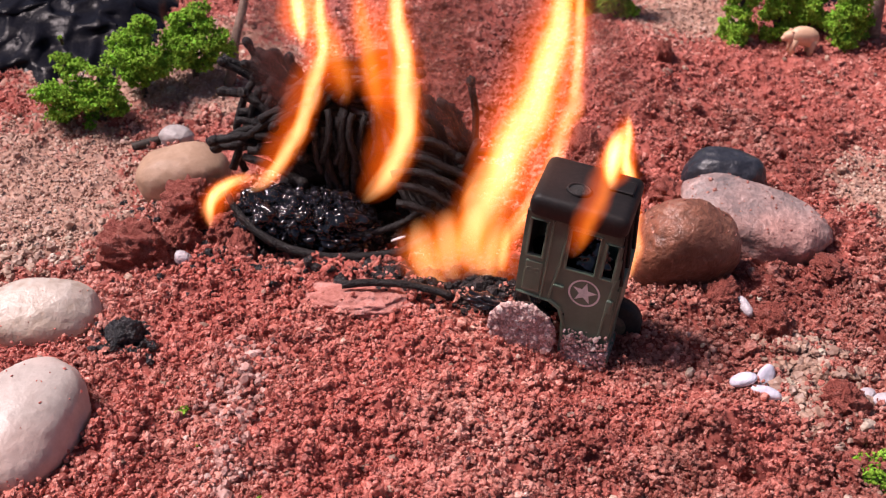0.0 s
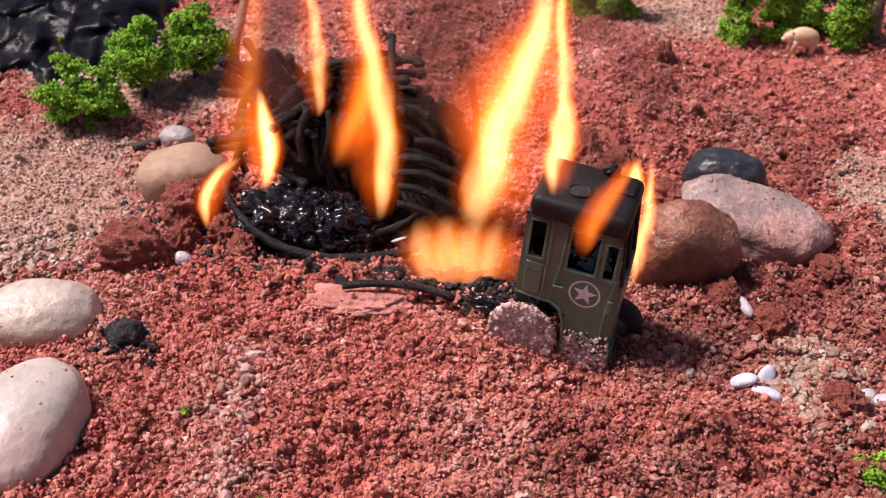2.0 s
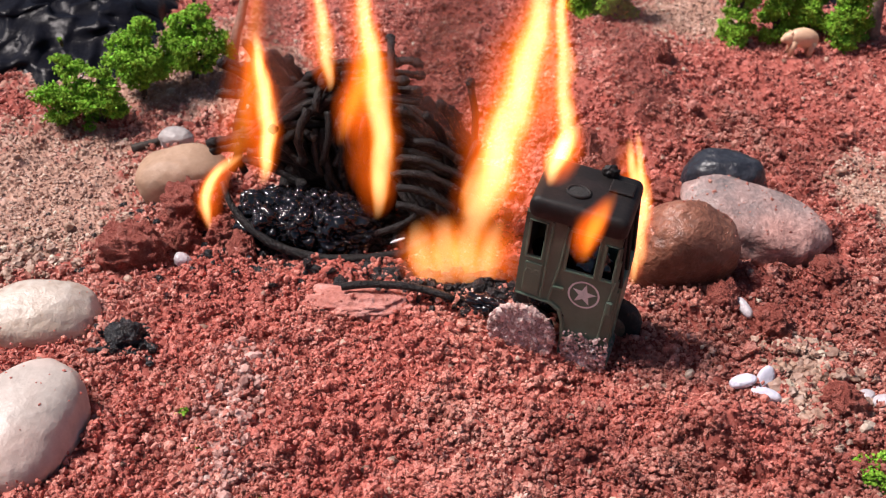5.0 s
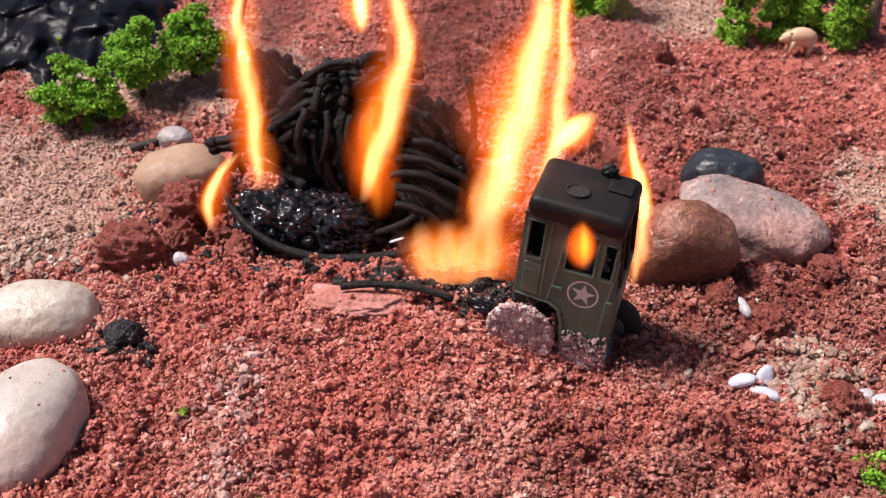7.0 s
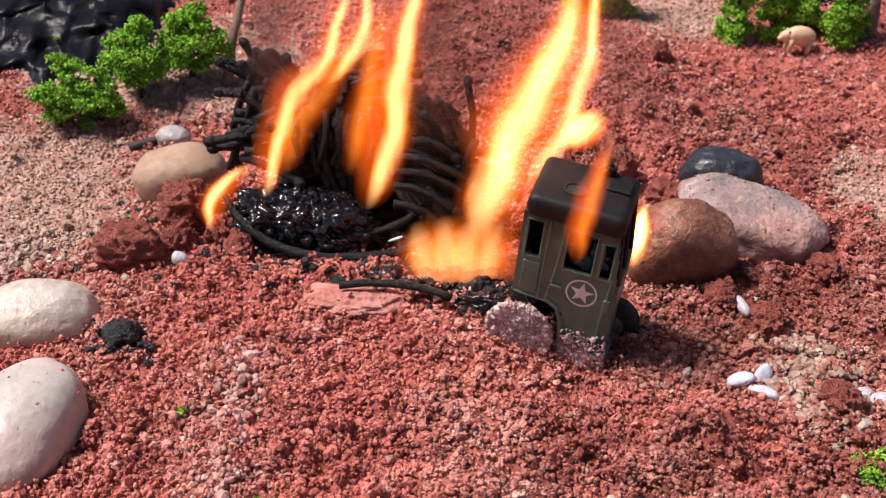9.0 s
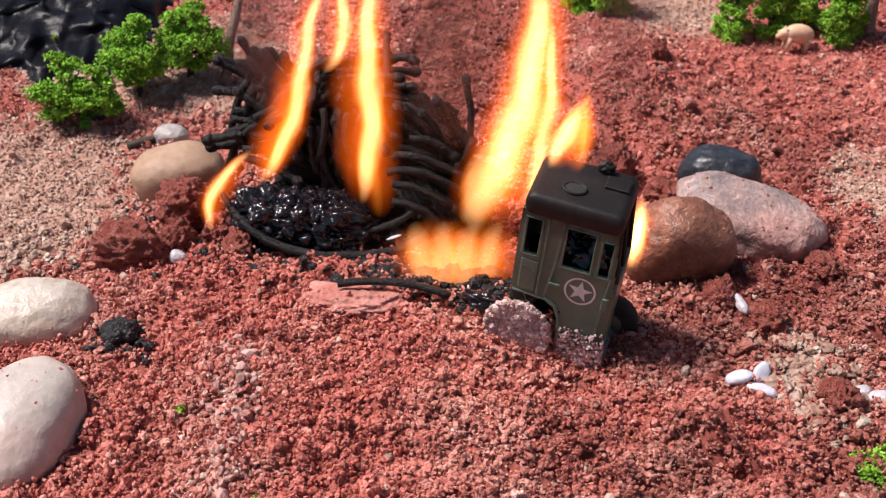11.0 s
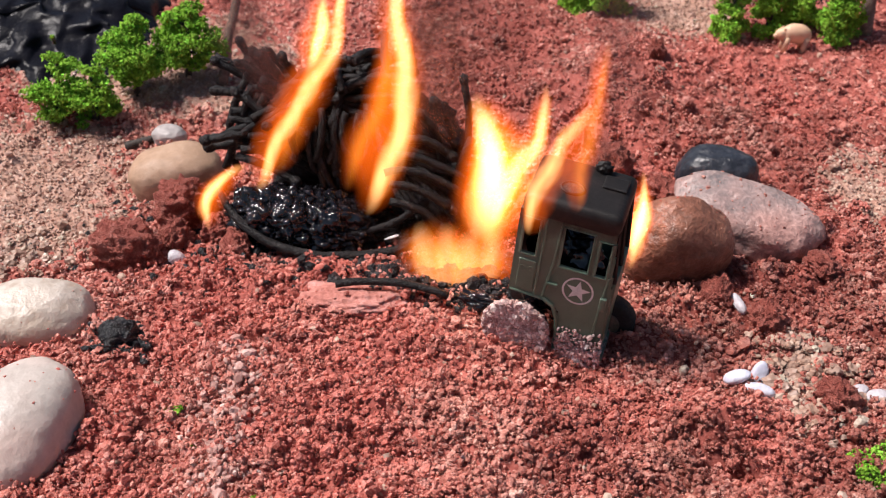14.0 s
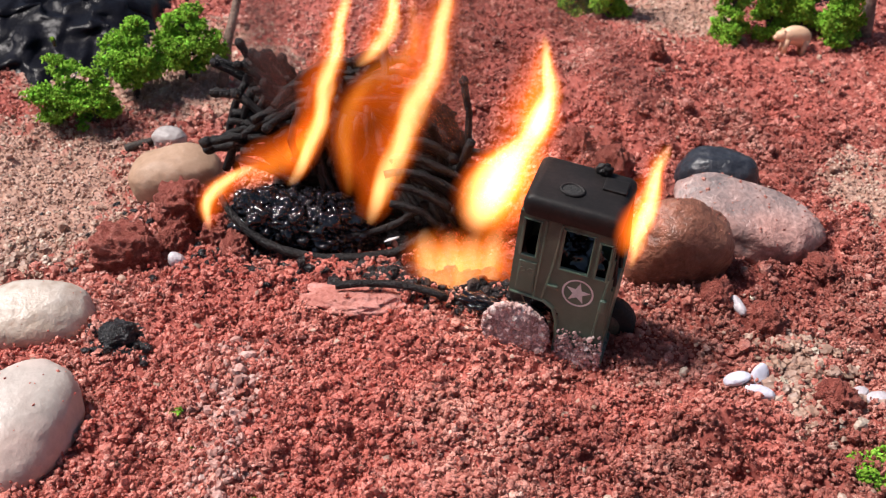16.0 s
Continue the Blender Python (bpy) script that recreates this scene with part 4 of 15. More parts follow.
flame_a = flame((-56, 2, 8), [(12.5, 5.7, m_flame, -1), (13.8, 8.4, m_flame, -1), (15.2, 8.5, m_flame, -1), (13.1, 7.8, m_flame, -1), (14.5, 5.9, m_flame, -1), (12.5, 4.9, m_flame, -1)],
                "small curl of yellow flame at the edge of the match pile")
flame_b = flame((-45, 3, 8), [(13.9, 7.7, m_flame, 1), (15.4, 10, m_flame, 1), (17, 10.9, m_flame, 1), (14.7, 11.1, m_flame, 1), (16.2, 10.7, m_flame, 1), (13.9, 12, m_flame, 1), (15.4, 11, m_flame, 1), (17, 9.4, m_flame, 1), (14.7, 8, m_flame, 1), (16.2, 7.8, m_flame, 1), (13.9, 6.4, m_flame, 1), (13.7, 9, m_veil, 1), (15.2, 12.3, m_veil, 1), (16.7, 13.5, m_veil, 1), (14.5, 13, m_veil, 1), (16, 12.2, m_veil, 1), (13.7, 11.7, m_veil, 1), (15.2, 9.3, m_veil, 1), (16.7, 7.1, m_veil, 1)],
                "tall thin orange and yellow flame over burnt matches")
flame_c = flame((-22, 0, 8), [(16.5, 10.8, m_flame, 1), (18.3, 14, m_flame, 1), (20.2, 15.3, m_flame, 1), (17.4, 15.6, m_flame, 1), (19.2, 15, m_flame, 1), (16.5, 16.9, m_flame, 1), (18.3, 15.4, m_flame, 1), (20.2, 13.3, m_flame, 1), (17.4, 11.2, m_flame, 1), (19.2, 11, m_flame, 1), (16.5, 8.9, m_flame, 1), (17.3, 9, m_veil, -1), (19.2, 12.3, m_veil, -1), (21.2, 13.5, m_veil, -1), (18.3, 13, m_veil, -1), (20.2, 12.2, m_veil, -1), (17.3, 11.7, m_veil, -1), (19.2, 9.3, m_veil, -1), (21.2, 7.1, m_veil, -1)],
                "tall bright yellow flame rising from the match pile")
flame_d = flame((6, -9, 2), [(19.6, 14.2, m_veil, -1), (21.7, 17, m_flame, -1), (23.9, 17.4, m_veil, -1), (20.6, 17.6, m_flame, -1), (22.8, 17.8, m_veil, -1), (19.6, 19, m_flame, -1), (21.7, 17.4, m_veil, -1), (23.9, 15.7, m_flame, -1), (20.6, 14.2, m_veil, -1), (22.4, 21.5, m_flame, -1), (24.8, 24.3, m_flame, -1), (27.3, 23.4, m_flame, -1), (23.6, 22.4, m_flame, -1), (26.1, 21.5, m_flame, -1), (22.4, 22.4, m_flame, -1), (24.8, 19.7, m_flame, -1), (27.3, 17.1, m_flame, -1), (23.6, 14.8, m_flame, -1), (26.1, 14.7, m_flame, -1), (22.4, 12.3, m_flame, -1), (14.9, 7.3, m_flame, 1), (16.5, 9.8, m_flame, 1), (18.2, 11, m_flame, 1), (15.7, 10.6, m_flame, 1), (17.3, 10.2, m_flame, 1), (14.9, 10.6, m_flame, 1), (16.5, 8.8, m_flame, 1), (18.2, 7.1, m_flame, 1), (15.7, 5.6, m_flame, 1), (22.4, 14.6, m_veil, 1), (24.8, 20.1, m_veil, 1), (27.3, 22, m_veil, 1), (23.6, 21.2, m_veil, 1), (26.1, 19.9, m_veil, 1), (22.4, 19.1, m_veil, 1), (24.8, 15.3, m_veil, 1), (27.3, 11.6, m_veil, 1)],
                "broad orange and yellow flame behind the truck cab")
flame_e = flame((45, -22, 8), [(12.1, 5.5, m_flame, 1), (13.4, 7.8, m_flame, 1), (14.7, 8.3, m_flame, 1), (12.7, 7.9, m_flame, 1), (14.1, 6.7, m_flame, 1), (12.1, 6.2, m_flame, 1), (13.4, 4.5, m_flame, 1), (10.3, 6.8, m_flame, 1), (11.5, 10, m_flame, 1), (12.6, 10.2, m_flame, 1), (10.9, 9.3, m_flame, 1), (12.1, 7, m_flame, 1), (10.3, 5.8, m_flame, 1)],
                "licking yellow flame at the front of the truck cab")
flame_f = flame((24, -54, 16), [(9.9, 4.9, m_veil, 1), (11, 6.5, m_veil, 1), (12.1, 7.2, m_veil, 1), (10.5, 7.1, m_veil, 1), (11.6, 6.9, m_veil, 1), (9.9, 7.7, m_veil, 1), (11, 6.6, m_veil, 1), (12.1, 5.5, m_veil, 1), (10.5, 4.5, m_veil, 1), (11.6, 4.3, m_veil, 1)],
                "orange flame coming out of the cab window")
flame_g = flame((-30, 4, 40), [(10.5, 6.8, m_flame, 1), (11.7, 10, m_flame, 1), (12.8, 10.2, m_flame, 1), (11.1, 9.3, m_flame, 1), (12.2, 7, m_flame, 1), (10.5, 5.8, m_flame, 1)],
                "wisp of orange flame high over the matches")
flame_h = flame((22, -50, 40), [(9.5, 6.2, m_flame, -1), (10.6, 8.8, m_flame, -1), (11.6, 9.4, m_flame, -1), (10, 9, m_flame, -1), (11.1, 7.6, m_flame, -1), (9.5, 7, m_flame, -1), (10.6, 5.1, m_flame, -1)],
                "thin bright flame over the cab roof")
flame_k = smoke((52, -6, 30), [(24.0, 13.0), (26.0, 19.5), (28.0, 18.0)], "faint pinkish grey smoke drifting up from the cab")
flame_l = smoke((-52, 10, 36), [(22.0, 14.0), (24.0, 18.9), (26.0, 16.2)], "faint grey smoke over the burnt matches")
flame_m = smoke((8, 12, 36), [(24.0, 20.0), (26.0, 27.1), (28.0, 23.4)], "thin grey haze of smoke behind the flames")


def motions():
    walk(flame_a[0], [(0, pose(-0.0014, 0, 0.0026, 0, 10)), (0.5, pose(-0.0015, 0, 0.0018, 0, 8)), (1, pose(-0.0019, 0, 0.0027, 0, 5)), (1.5, pose(-0.0017, 0, 0.0028, 0, 8)), (2, pose(-0.0027, 0, 0.0029, 0, 5)), (2.5, pose(-0.0012, 0, 0.0021, 0, -2)), (3, pose(-0.0009, 0, 0.0029, 0, 20)), (3.5, pose(-0.0019, 0, 0.0023, 0, 0)), (4, pose(-0.0013, 0, 0.0032, 0, 7)), (4.7, pose(-0.0018, 0, 0.0023, 0, 0)), (5.3, pose(-0.0024, 0, 0.0032, 0, 5)), (5.9, pose(-0.0016, 0, 0.0032, 0, 9)), (6.5, pose(-0.0013, 0, 0.0023, 0, 3)), (7, pose(-0.0015, 0, 0.0021, 0, 0)), (7.5, pose(-0.0013, 0, 0.0030, 0, 9)), (8, pose(-0.0017, 0, 0.0029, 0, -4)), (8.5, pose(-0.0011, 0, 0.0020, 0, 2)), (9, pose(-0.0010, 0, 0.0018, 0, 5)), (9.7, pose(-0.0015, 0, 0.0026, 0, -4)), (10.3, pose(-0.0015, 0, 0.0024, 0, 4)), (10.9, pose(-0.0007, 0, 0.0014, 0, 4)), (11.5, pose(-0.0011, 0, 0.0020, 0, -2)), (12, pose(-0.0005, 0, 0.0013, 0, 4)), (12.5, pose(-0.0011, 0, 0.0012, 0, -2)), (13, pose(-0.0010, 0, 0.0011, 0, -2)), (13.5, pose(-0.0007, 0, 0.0013, 0, -4)), (14, pose(-0.0008, 0, 0.0023, 0, 4)), (14.5, pose(-0.0007, 0, 0.0023, 0, -2)), (15, pose(-0.0006, 0, 0.0025, 0, 0)), (15.5, pose(-0.0006, 0, 0.0026, 0, -2)), (16, pose(-0.0006, 0, 0.0027, 0, 3))])
    walk(flame_a[1], [(0, pose(-0.0007, 0, 0.0046, 0, 24)), (0.5, pose(-0.0006, 0, 0.0043, 0, 24)), (1, pose(-0.0012, 0, 0.0055, 0, 16)), (1.5, pose(-0.0010, 0, 0.0054, 0, 18)), (2, pose(-0.0022, 0, 0.0053, 0, 14)), (2.5, pose(-0.0009, 0, 0.0050, 0, 9)), (3, pose(0.0001, 0, 0.0052, 0, 26)), (3.5, pose(-0.0017, 0, 0.0053, 0, 7)), (4, pose(-0.0009, 0, 0.0056, 0, 13)), (4.7, pose(-0.0016, 0, 0.0054, 0, 7)), (5.3, pose(-0.0019, 0, 0.0055, 0, 14)), (5.9, pose(-0.0009, 0, 0.0054, 0, 21)), (6.5, pose(-0.0008, 0, 0.0048, 0, 16)), (7, pose(-0.0011, 0, 0.0049, 0, 12)), (7.5, pose(-0.0006, 0, 0.0053, 0, 21)), (8, pose(-0.0015, 0, 0.0071, 0, 8)), (8.5, pose(-0.0006, 0, 0.0045, 0, 16)), (9, pose(-0.0003, 0, 0.0043, 0, 20)), (9.7, pose(-0.0013, 0, 0.0068, 0, 8)), (10.3, pose(-0.0009, 0, 0.0047, 0, 18)), (10.9, pose(0.0001, 0, 0.0043, 0, 20)), (11.5, pose(-0.0006, 0, 0.0051, 0, 16)), (12, pose(0.0003, 0, 0.0042, 0, 20)), (12.5, pose(-0.0005, 0, 0.0040, 0, 17)), (13, pose(-0.0004, 0, 0.0039, 0, 14)), (13.5, pose(-0.0004, 0, 0.0041, 0, 11)), (14, pose(-0.0002, 0, 0.0046, 0, 18)), (14.5, pose(-0.0002, 0, 0.0051, 0, 15)), (15, pose(0.0001, 0, 0.0052, 0, 18)), (15.5, pose(-0.0001, 0, 0.0054, 0, 15)), (16, pose(0.0003, 0, 0.0052, 0, 23))])
    walk(flame_a[2], [(0, pose(0.0005, 0, 0.0064, 0, 37)), (0.5, pose(0.0007, 0, 0.0066, 0, 35)), (1, pose(-0.0003, 0, 0.0083, 0, 22)), (1.5, pose(-0.0000, 0, 0.0079, 0, 27)), (2, pose(-0.0014, 0, 0.0076, 0, 22)), (2.5, pose(-0.0002, 0, 0.0078, 0, 18)), (3, pose(0.0012, 0, 0.0073, 0, 33)), (3.5, pose(-0.0012, 0, 0.0084, 0, 16)), (4, pose(-0.0003, 0, 0.0080, 0, 20)), (4.7, pose(-0.0010, 0, 0.0084, 0, 16)), (5.3, pose(-0.0012, 0, 0.0079, 0, 22)), (5.9, pose(0.0002, 0, 0.0076, 0, 32)), (6.5, pose(0.0002, 0, 0.0072, 0, 31)), (7, pose(-0.0002, 0, 0.0075, 0, 20)), (7.5, pose(0.0005, 0, 0.0074, 0, 32)), (8, pose(-0.0006, 0, 0.0111, 0, 17)), (8.5, pose(0.0005, 0, 0.0069, 0, 27)), (9, pose(0.0009, 0, 0.0065, 0, 31)), (9.7, pose(-0.0004, 0, 0.0109, 0, 17)), (10.3, pose(0.0001, 0, 0.0068, 0, 30)), (10.9, pose(0.0015, 0, 0.0071, 0, 29)), (11.5, pose(0.0007, 0, 0.0080, 0, 26)), (12, pose(0.0017, 0, 0.0069, 0, 29)), (12.5, pose(0.0008, 0, 0.0067, 0, 31)), (13, pose(0.0005, 0, 0.0065, 0, 24)), (13.5, pose(0.0005, 0, 0.0067, 0, 25)), (14, pose(0.0008, 0, 0.0066, 0, 30)), (14.5, pose(0.0009, 0, 0.0077, 0, 28)), (15, pose(0.0012, 0, 0.0077, 0, 30)), (15.5, pose(0.0010, 0, 0.0080, 0, 28)), (16, pose(0.0017, 0, 0.0075, 0, 37))])
    walk(flame_a[3], [(0, pose(0.0019, 0, 0.0080, 0, 48)), (0.5, pose(0.0024, 0, 0.0087, 0, 42)), (1, pose(0.0009, 0, 0.0109, 0, 26)), (1.5, pose(0.0013, 0, 0.0102, 0, 36)), (2, pose(-0.0004, 0, 0.0098, 0, 30)), (2.5, pose(0.0009, 0, 0.0105, 0, 30)), (3, pose(0.0027, 0, 0.0093, 0, 41)), (3.5, pose(-0.0001, 0, 0.0113, 0, 28)), (4, pose(0.0007, 0, 0.0103, 0, 30)), (4.7, pose(0.0000, 0, 0.0113, 0, 28)), (5.3, pose(-0.0001, 0, 0.0101, 0, 30)), (5.9, pose(0.0017, 0, 0.0095, 0, 42)), (6.5, pose(0.0018, 0, 0.0092, 0, 46)), (7, pose(0.0008, 0, 0.0101, 0, 26)), (7.5, pose(0.0019, 0, 0.0093, 0, 42)), (8, pose(0.0010, 0, 0.0150, 0, 25)), (8.5, pose(0.0019, 0, 0.0091, 0, 35)), (9, pose(0.0023, 0, 0.0086, 0, 39)), (9.7, pose(0.0012, 0, 0.0147, 0, 25)), (10.3, pose(0.0014, 0, 0.0086, 0, 39)), (10.9, pose(0.0031, 0, 0.0096, 0, 36)), (11.5, pose(0.0023, 0, 0.0107, 0, 33)), (12, pose(0.0033, 0, 0.0095, 0, 36)), (12.5, pose(0.0025, 0, 0.0090, 0, 40)), (13, pose(0.0018, 0, 0.0090, 0, 32)), (13.5, pose(0.0019, 0, 0.0091, 0, 39)), (14, pose(0.0021, 0, 0.0085, 0, 39)), (14.5, pose(0.0025, 0, 0.0101, 0, 39)), (15, pose(0.0028, 0, 0.0100, 0, 39)), (15.5, pose(0.0025, 0, 0.0104, 0, 39)), (16, pose(0.0036, 0, 0.0095, 0, 47))])
    walk(flame_a[4], [(0, pose(0.0036, 0, 0.0093, 0, 60)), (0.5, pose(0.0043, 0, 0.0105, 0, 49)), (1, pose(0.0022, 0, 0.0135, 0, 30)), (1.5, pose(0.0031, 0, 0.0122, 0, 46)), (2, pose(0.0010, 0, 0.0118, 0, 39)), (2.5, pose(0.0025, 0, 0.0129, 0, 45)), (3, pose(0.0045, 0, 0.0110, 0, 49)), (3.5, pose(0.0016, 0, 0.0138, 0, 43)), (4, pose(0.0022, 0, 0.0123, 0, 41)), (4.7, pose(0.0018, 0, 0.0138, 0, 43)), (5.3, pose(0.0012, 0, 0.0121, 0, 39)), (5.9, pose(0.0034, 0, 0.0111, 0, 49)), (6.5, pose(0.0039, 0, 0.0107, 0, 59)), (7, pose(0.0022, 0, 0.0125, 0, 33)), (7.5, pose(0.0037, 0, 0.0110, 0, 49)), (8, pose(0.0029, 0, 0.0186, 0, 31)), (8.5, pose(0.0035, 0, 0.0112, 0, 39)), (9, pose(0.0040, 0, 0.0104, 0, 46)), (9.7, pose(0.0032, 0, 0.0184, 0, 31)), (10.3, pose(0.0030, 0, 0.0103, 0, 46)), (10.9, pose(0.0050, 0, 0.0120, 0, 40)), (11.5, pose(0.0041, 0, 0.0132, 0, 38)), (12, pose(0.0052, 0, 0.0119, 0, 40)), (12.5, pose(0.0046, 0, 0.0111, 0, 47)), (13, pose(0.0034, 0, 0.0113, 0, 42)), (13.5, pose(0.0039, 0, 0.0111, 0, 53)), (14, pose(0.0037, 0, 0.0102, 0, 46)), (14.5, pose(0.0045, 0, 0.0120, 0, 50)), (15, pose(0.0047, 0, 0.0120, 0, 48)), (15.5, pose(0.0045, 0, 0.0124, 0, 50)), (16, pose(0.0057, 0, 0.0112, 0, 55))])
    walk(flame_a[5], [(0, pose(0.0056, 0, 0.0102, 0, 69)), (0.5, pose(0.0065, 0, 0.0121, 0, 54)), (1, pose(0.0038, 0, 0.0159, 0, 34)), (1.5, pose(0.0052, 0, 0.0138, 0, 53)), (2, pose(0.0027, 0, 0.0135, 0, 46)), (2.5, pose(0.0049, 0, 0.0146, 0, 58)), (3, pose(0.0065, 0, 0.0124, 0, 54)), (3.5, pose(0.0040, 0, 0.0157, 0, 53)), (4, pose(0.0040, 0, 0.0140, 0, 49)), (4.7, pose(0.0042, 0, 0.0157, 0, 53)), (5.3, pose(0.0030, 0, 0.0138, 0, 46)), (5.9, pose(0.0054, 0, 0.0125, 0, 54)), (6.5, pose(0.0063, 0, 0.0117, 0, 66)), (7, pose(0.0039, 0, 0.0148, 0, 38)), (7.5, pose(0.0056, 0, 0.0124, 0, 54)), (8, pose(0.0052, 0, 0.0221, 0, 33)), (8.5, pose(0.0052, 0, 0.0131, 0, 42)), (9, pose(0.0060, 0, 0.0120, 0, 51)), (9.7, pose(0.0055, 0, 0.0219, 0, 33)), (10.3, pose(0.0048, 0, 0.0118, 0, 51)), (10.9, pose(0.0071, 0, 0.0143, 0, 43)), (11.5, pose(0.0061, 0, 0.0156, 0, 40)), (12, pose(0.0073, 0, 0.0141, 0, 43)), (12.5, pose(0.0068, 0, 0.0130, 0, 51)), (13, pose(0.0055, 0, 0.0131, 0, 49)), (13.5, pose(0.0064, 0, 0.0124, 0, 63)), (14, pose(0.0055, 0, 0.0117, 0, 51)), (14.5, pose(0.0068, 0, 0.0136, 0, 57)), (15, pose(0.0070, 0, 0.0137, 0, 54)), (15.5, pose(0.0069, 0, 0.0140, 0, 57)), (16, pose(0.0080, 0, 0.0126, 0, 59))])
    walk(flame_b[0], [(0, pose(0.0012, 0, 0.0125, 0, 45)), (0.5, pose(0.0025, 0, 0.0167, 0, 32)), (1, pose(0.0024, 0, 0.0160, 0, 10)), (1.5, pose(0.0022, 0, 0.0142, 0, 19)), (2, pose(0.0010, 0, 0.0144, 0, 10)), (2.5, pose(0.0019, 0, 0.0163, 0, 7)), (3, pose(0.0044, 0, 0.0195, 0, 15)), (3.5, pose(0.0008, 0, 0.0181, 0, 5)), (4, pose(0.0006, 0, 0.0181, 0, -8)), (4.7, pose(0.0009, 0, 0.0181, 0, 5)), (5.3, pose(0.0013, 0, 0.0147, 0, 10)), (5.9, pose(0.0032, 0, 0.0148, 0, 5)), (6.5, pose(0.0016, 0, 0.0146, 0, 44)), (7, pose(-0.0011, 0, 0.0148, 0, 1)), (7.5, pose(0.0035, 0, 0.0147, 0, 5)), (8, pose(0.0046, 0, 0.0161, 0, 13)), (8.5, pose(0.0036, 0, 0.0145, 0, 11)), (9, pose(0.0025, 0, 0.0127, 0, 15)), (9.7, pose(0.0048, 0, 0.0159, 0, 13)), (10.3, pose(0.0019, 0, 0.0139, 0, 20)), (10.9, pose(0.0040, 0, 0.0153, 0, 24)), (11.5, pose(0.0028, 0, 0.0206, 0, 42)), (12, pose(0.0042, 0, 0.0151, 0, 24)), (12.5, pose(0.0036, 0, 0.0134, 0, 27)), (13, pose(0.0135, 0, 0.0203, 0, 16)), (13.5, pose(0.0090, 0, 0.0173, 0, 4)), (14, pose(0.0026, 0, 0.0138, 0, 20)), (14.5, pose(0.0098, 0, 0.0190, 0, 11)), (15, pose(0.0052, 0, 0.0121, 0, 27)), (15.5, pose(0.0056, 0, 0.0138, 0, 29)), (16, pose(0.0110, 0, 0.0157, 0, 26))])
    walk(flame_b[1], [(0, pose(0.0044, 0, 0.0162, 0, 35)), (0.5, pose(0.0047, 0, 0.0205, 0, 28)), (1, pose(0.0031, 0, 0.0202, 0, 7)), (1.5, pose(0.0037, 0, 0.0186, 0, 15)), (2, pose(0.0013, 0, 0.0159, 0, 8)), (2.5, pose(0.0025, 0, 0.0206, 0, 7)), (3, pose(0.0054, 0, 0.0233, 0, 13)), (3.5, pose(0.0011, 0, 0.0222, 0, 4)), (4, pose(0.0000, 0, 0.0221, 0, -6)), (4.7, pose(0.0012, 0, 0.0222, 0, 4)), (5.3, pose(0.0015, 0, 0.0162, 0, 8)), (5.9, pose(0.0035, 0, 0.0184, 0, 4)), (6.5, pose(0.0034, 0, 0.0164, 0, 39)), (7, pose(-0.0011, 0, 0.0192, 0, 0)), (7.5, pose(0.0038, 0, 0.0182, 0, 4)), (8, pose(0.0053, 0, 0.0190, 0, 11)), (8.5, pose(0.0042, 0, 0.0176, 0, 11)), (9, pose(0.0038, 0, 0.0174, 0, 15)), (9.7, pose(0.0055, 0, 0.0187, 0, 11)), (10.3, pose(0.0036, 0, 0.0186, 0, 22)), (10.9, pose(0.0058, 0, 0.0192, 0, 23)), (11.5, pose(0.0054, 0, 0.0237, 0, 37)), (12, pose(0.0060, 0, 0.0191, 0, 23)), (12.5, pose(0.0059, 0, 0.0177, 0, 28)), (13, pose(0.0146, 0, 0.0241, 0, 19)), (13.5, pose(0.0093, 0, 0.0211, 0, 4)), (14, pose(0.0043, 0, 0.0185, 0, 22)), (14.5, pose(0.0106, 0, 0.0227, 0, 11)), (15, pose(0.0075, 0, 0.0165, 0, 28)), (15.5, pose(0.0080, 0, 0.0180, 0, 28)), (16, pose(0.0129, 0, 0.0195, 0, 24))])
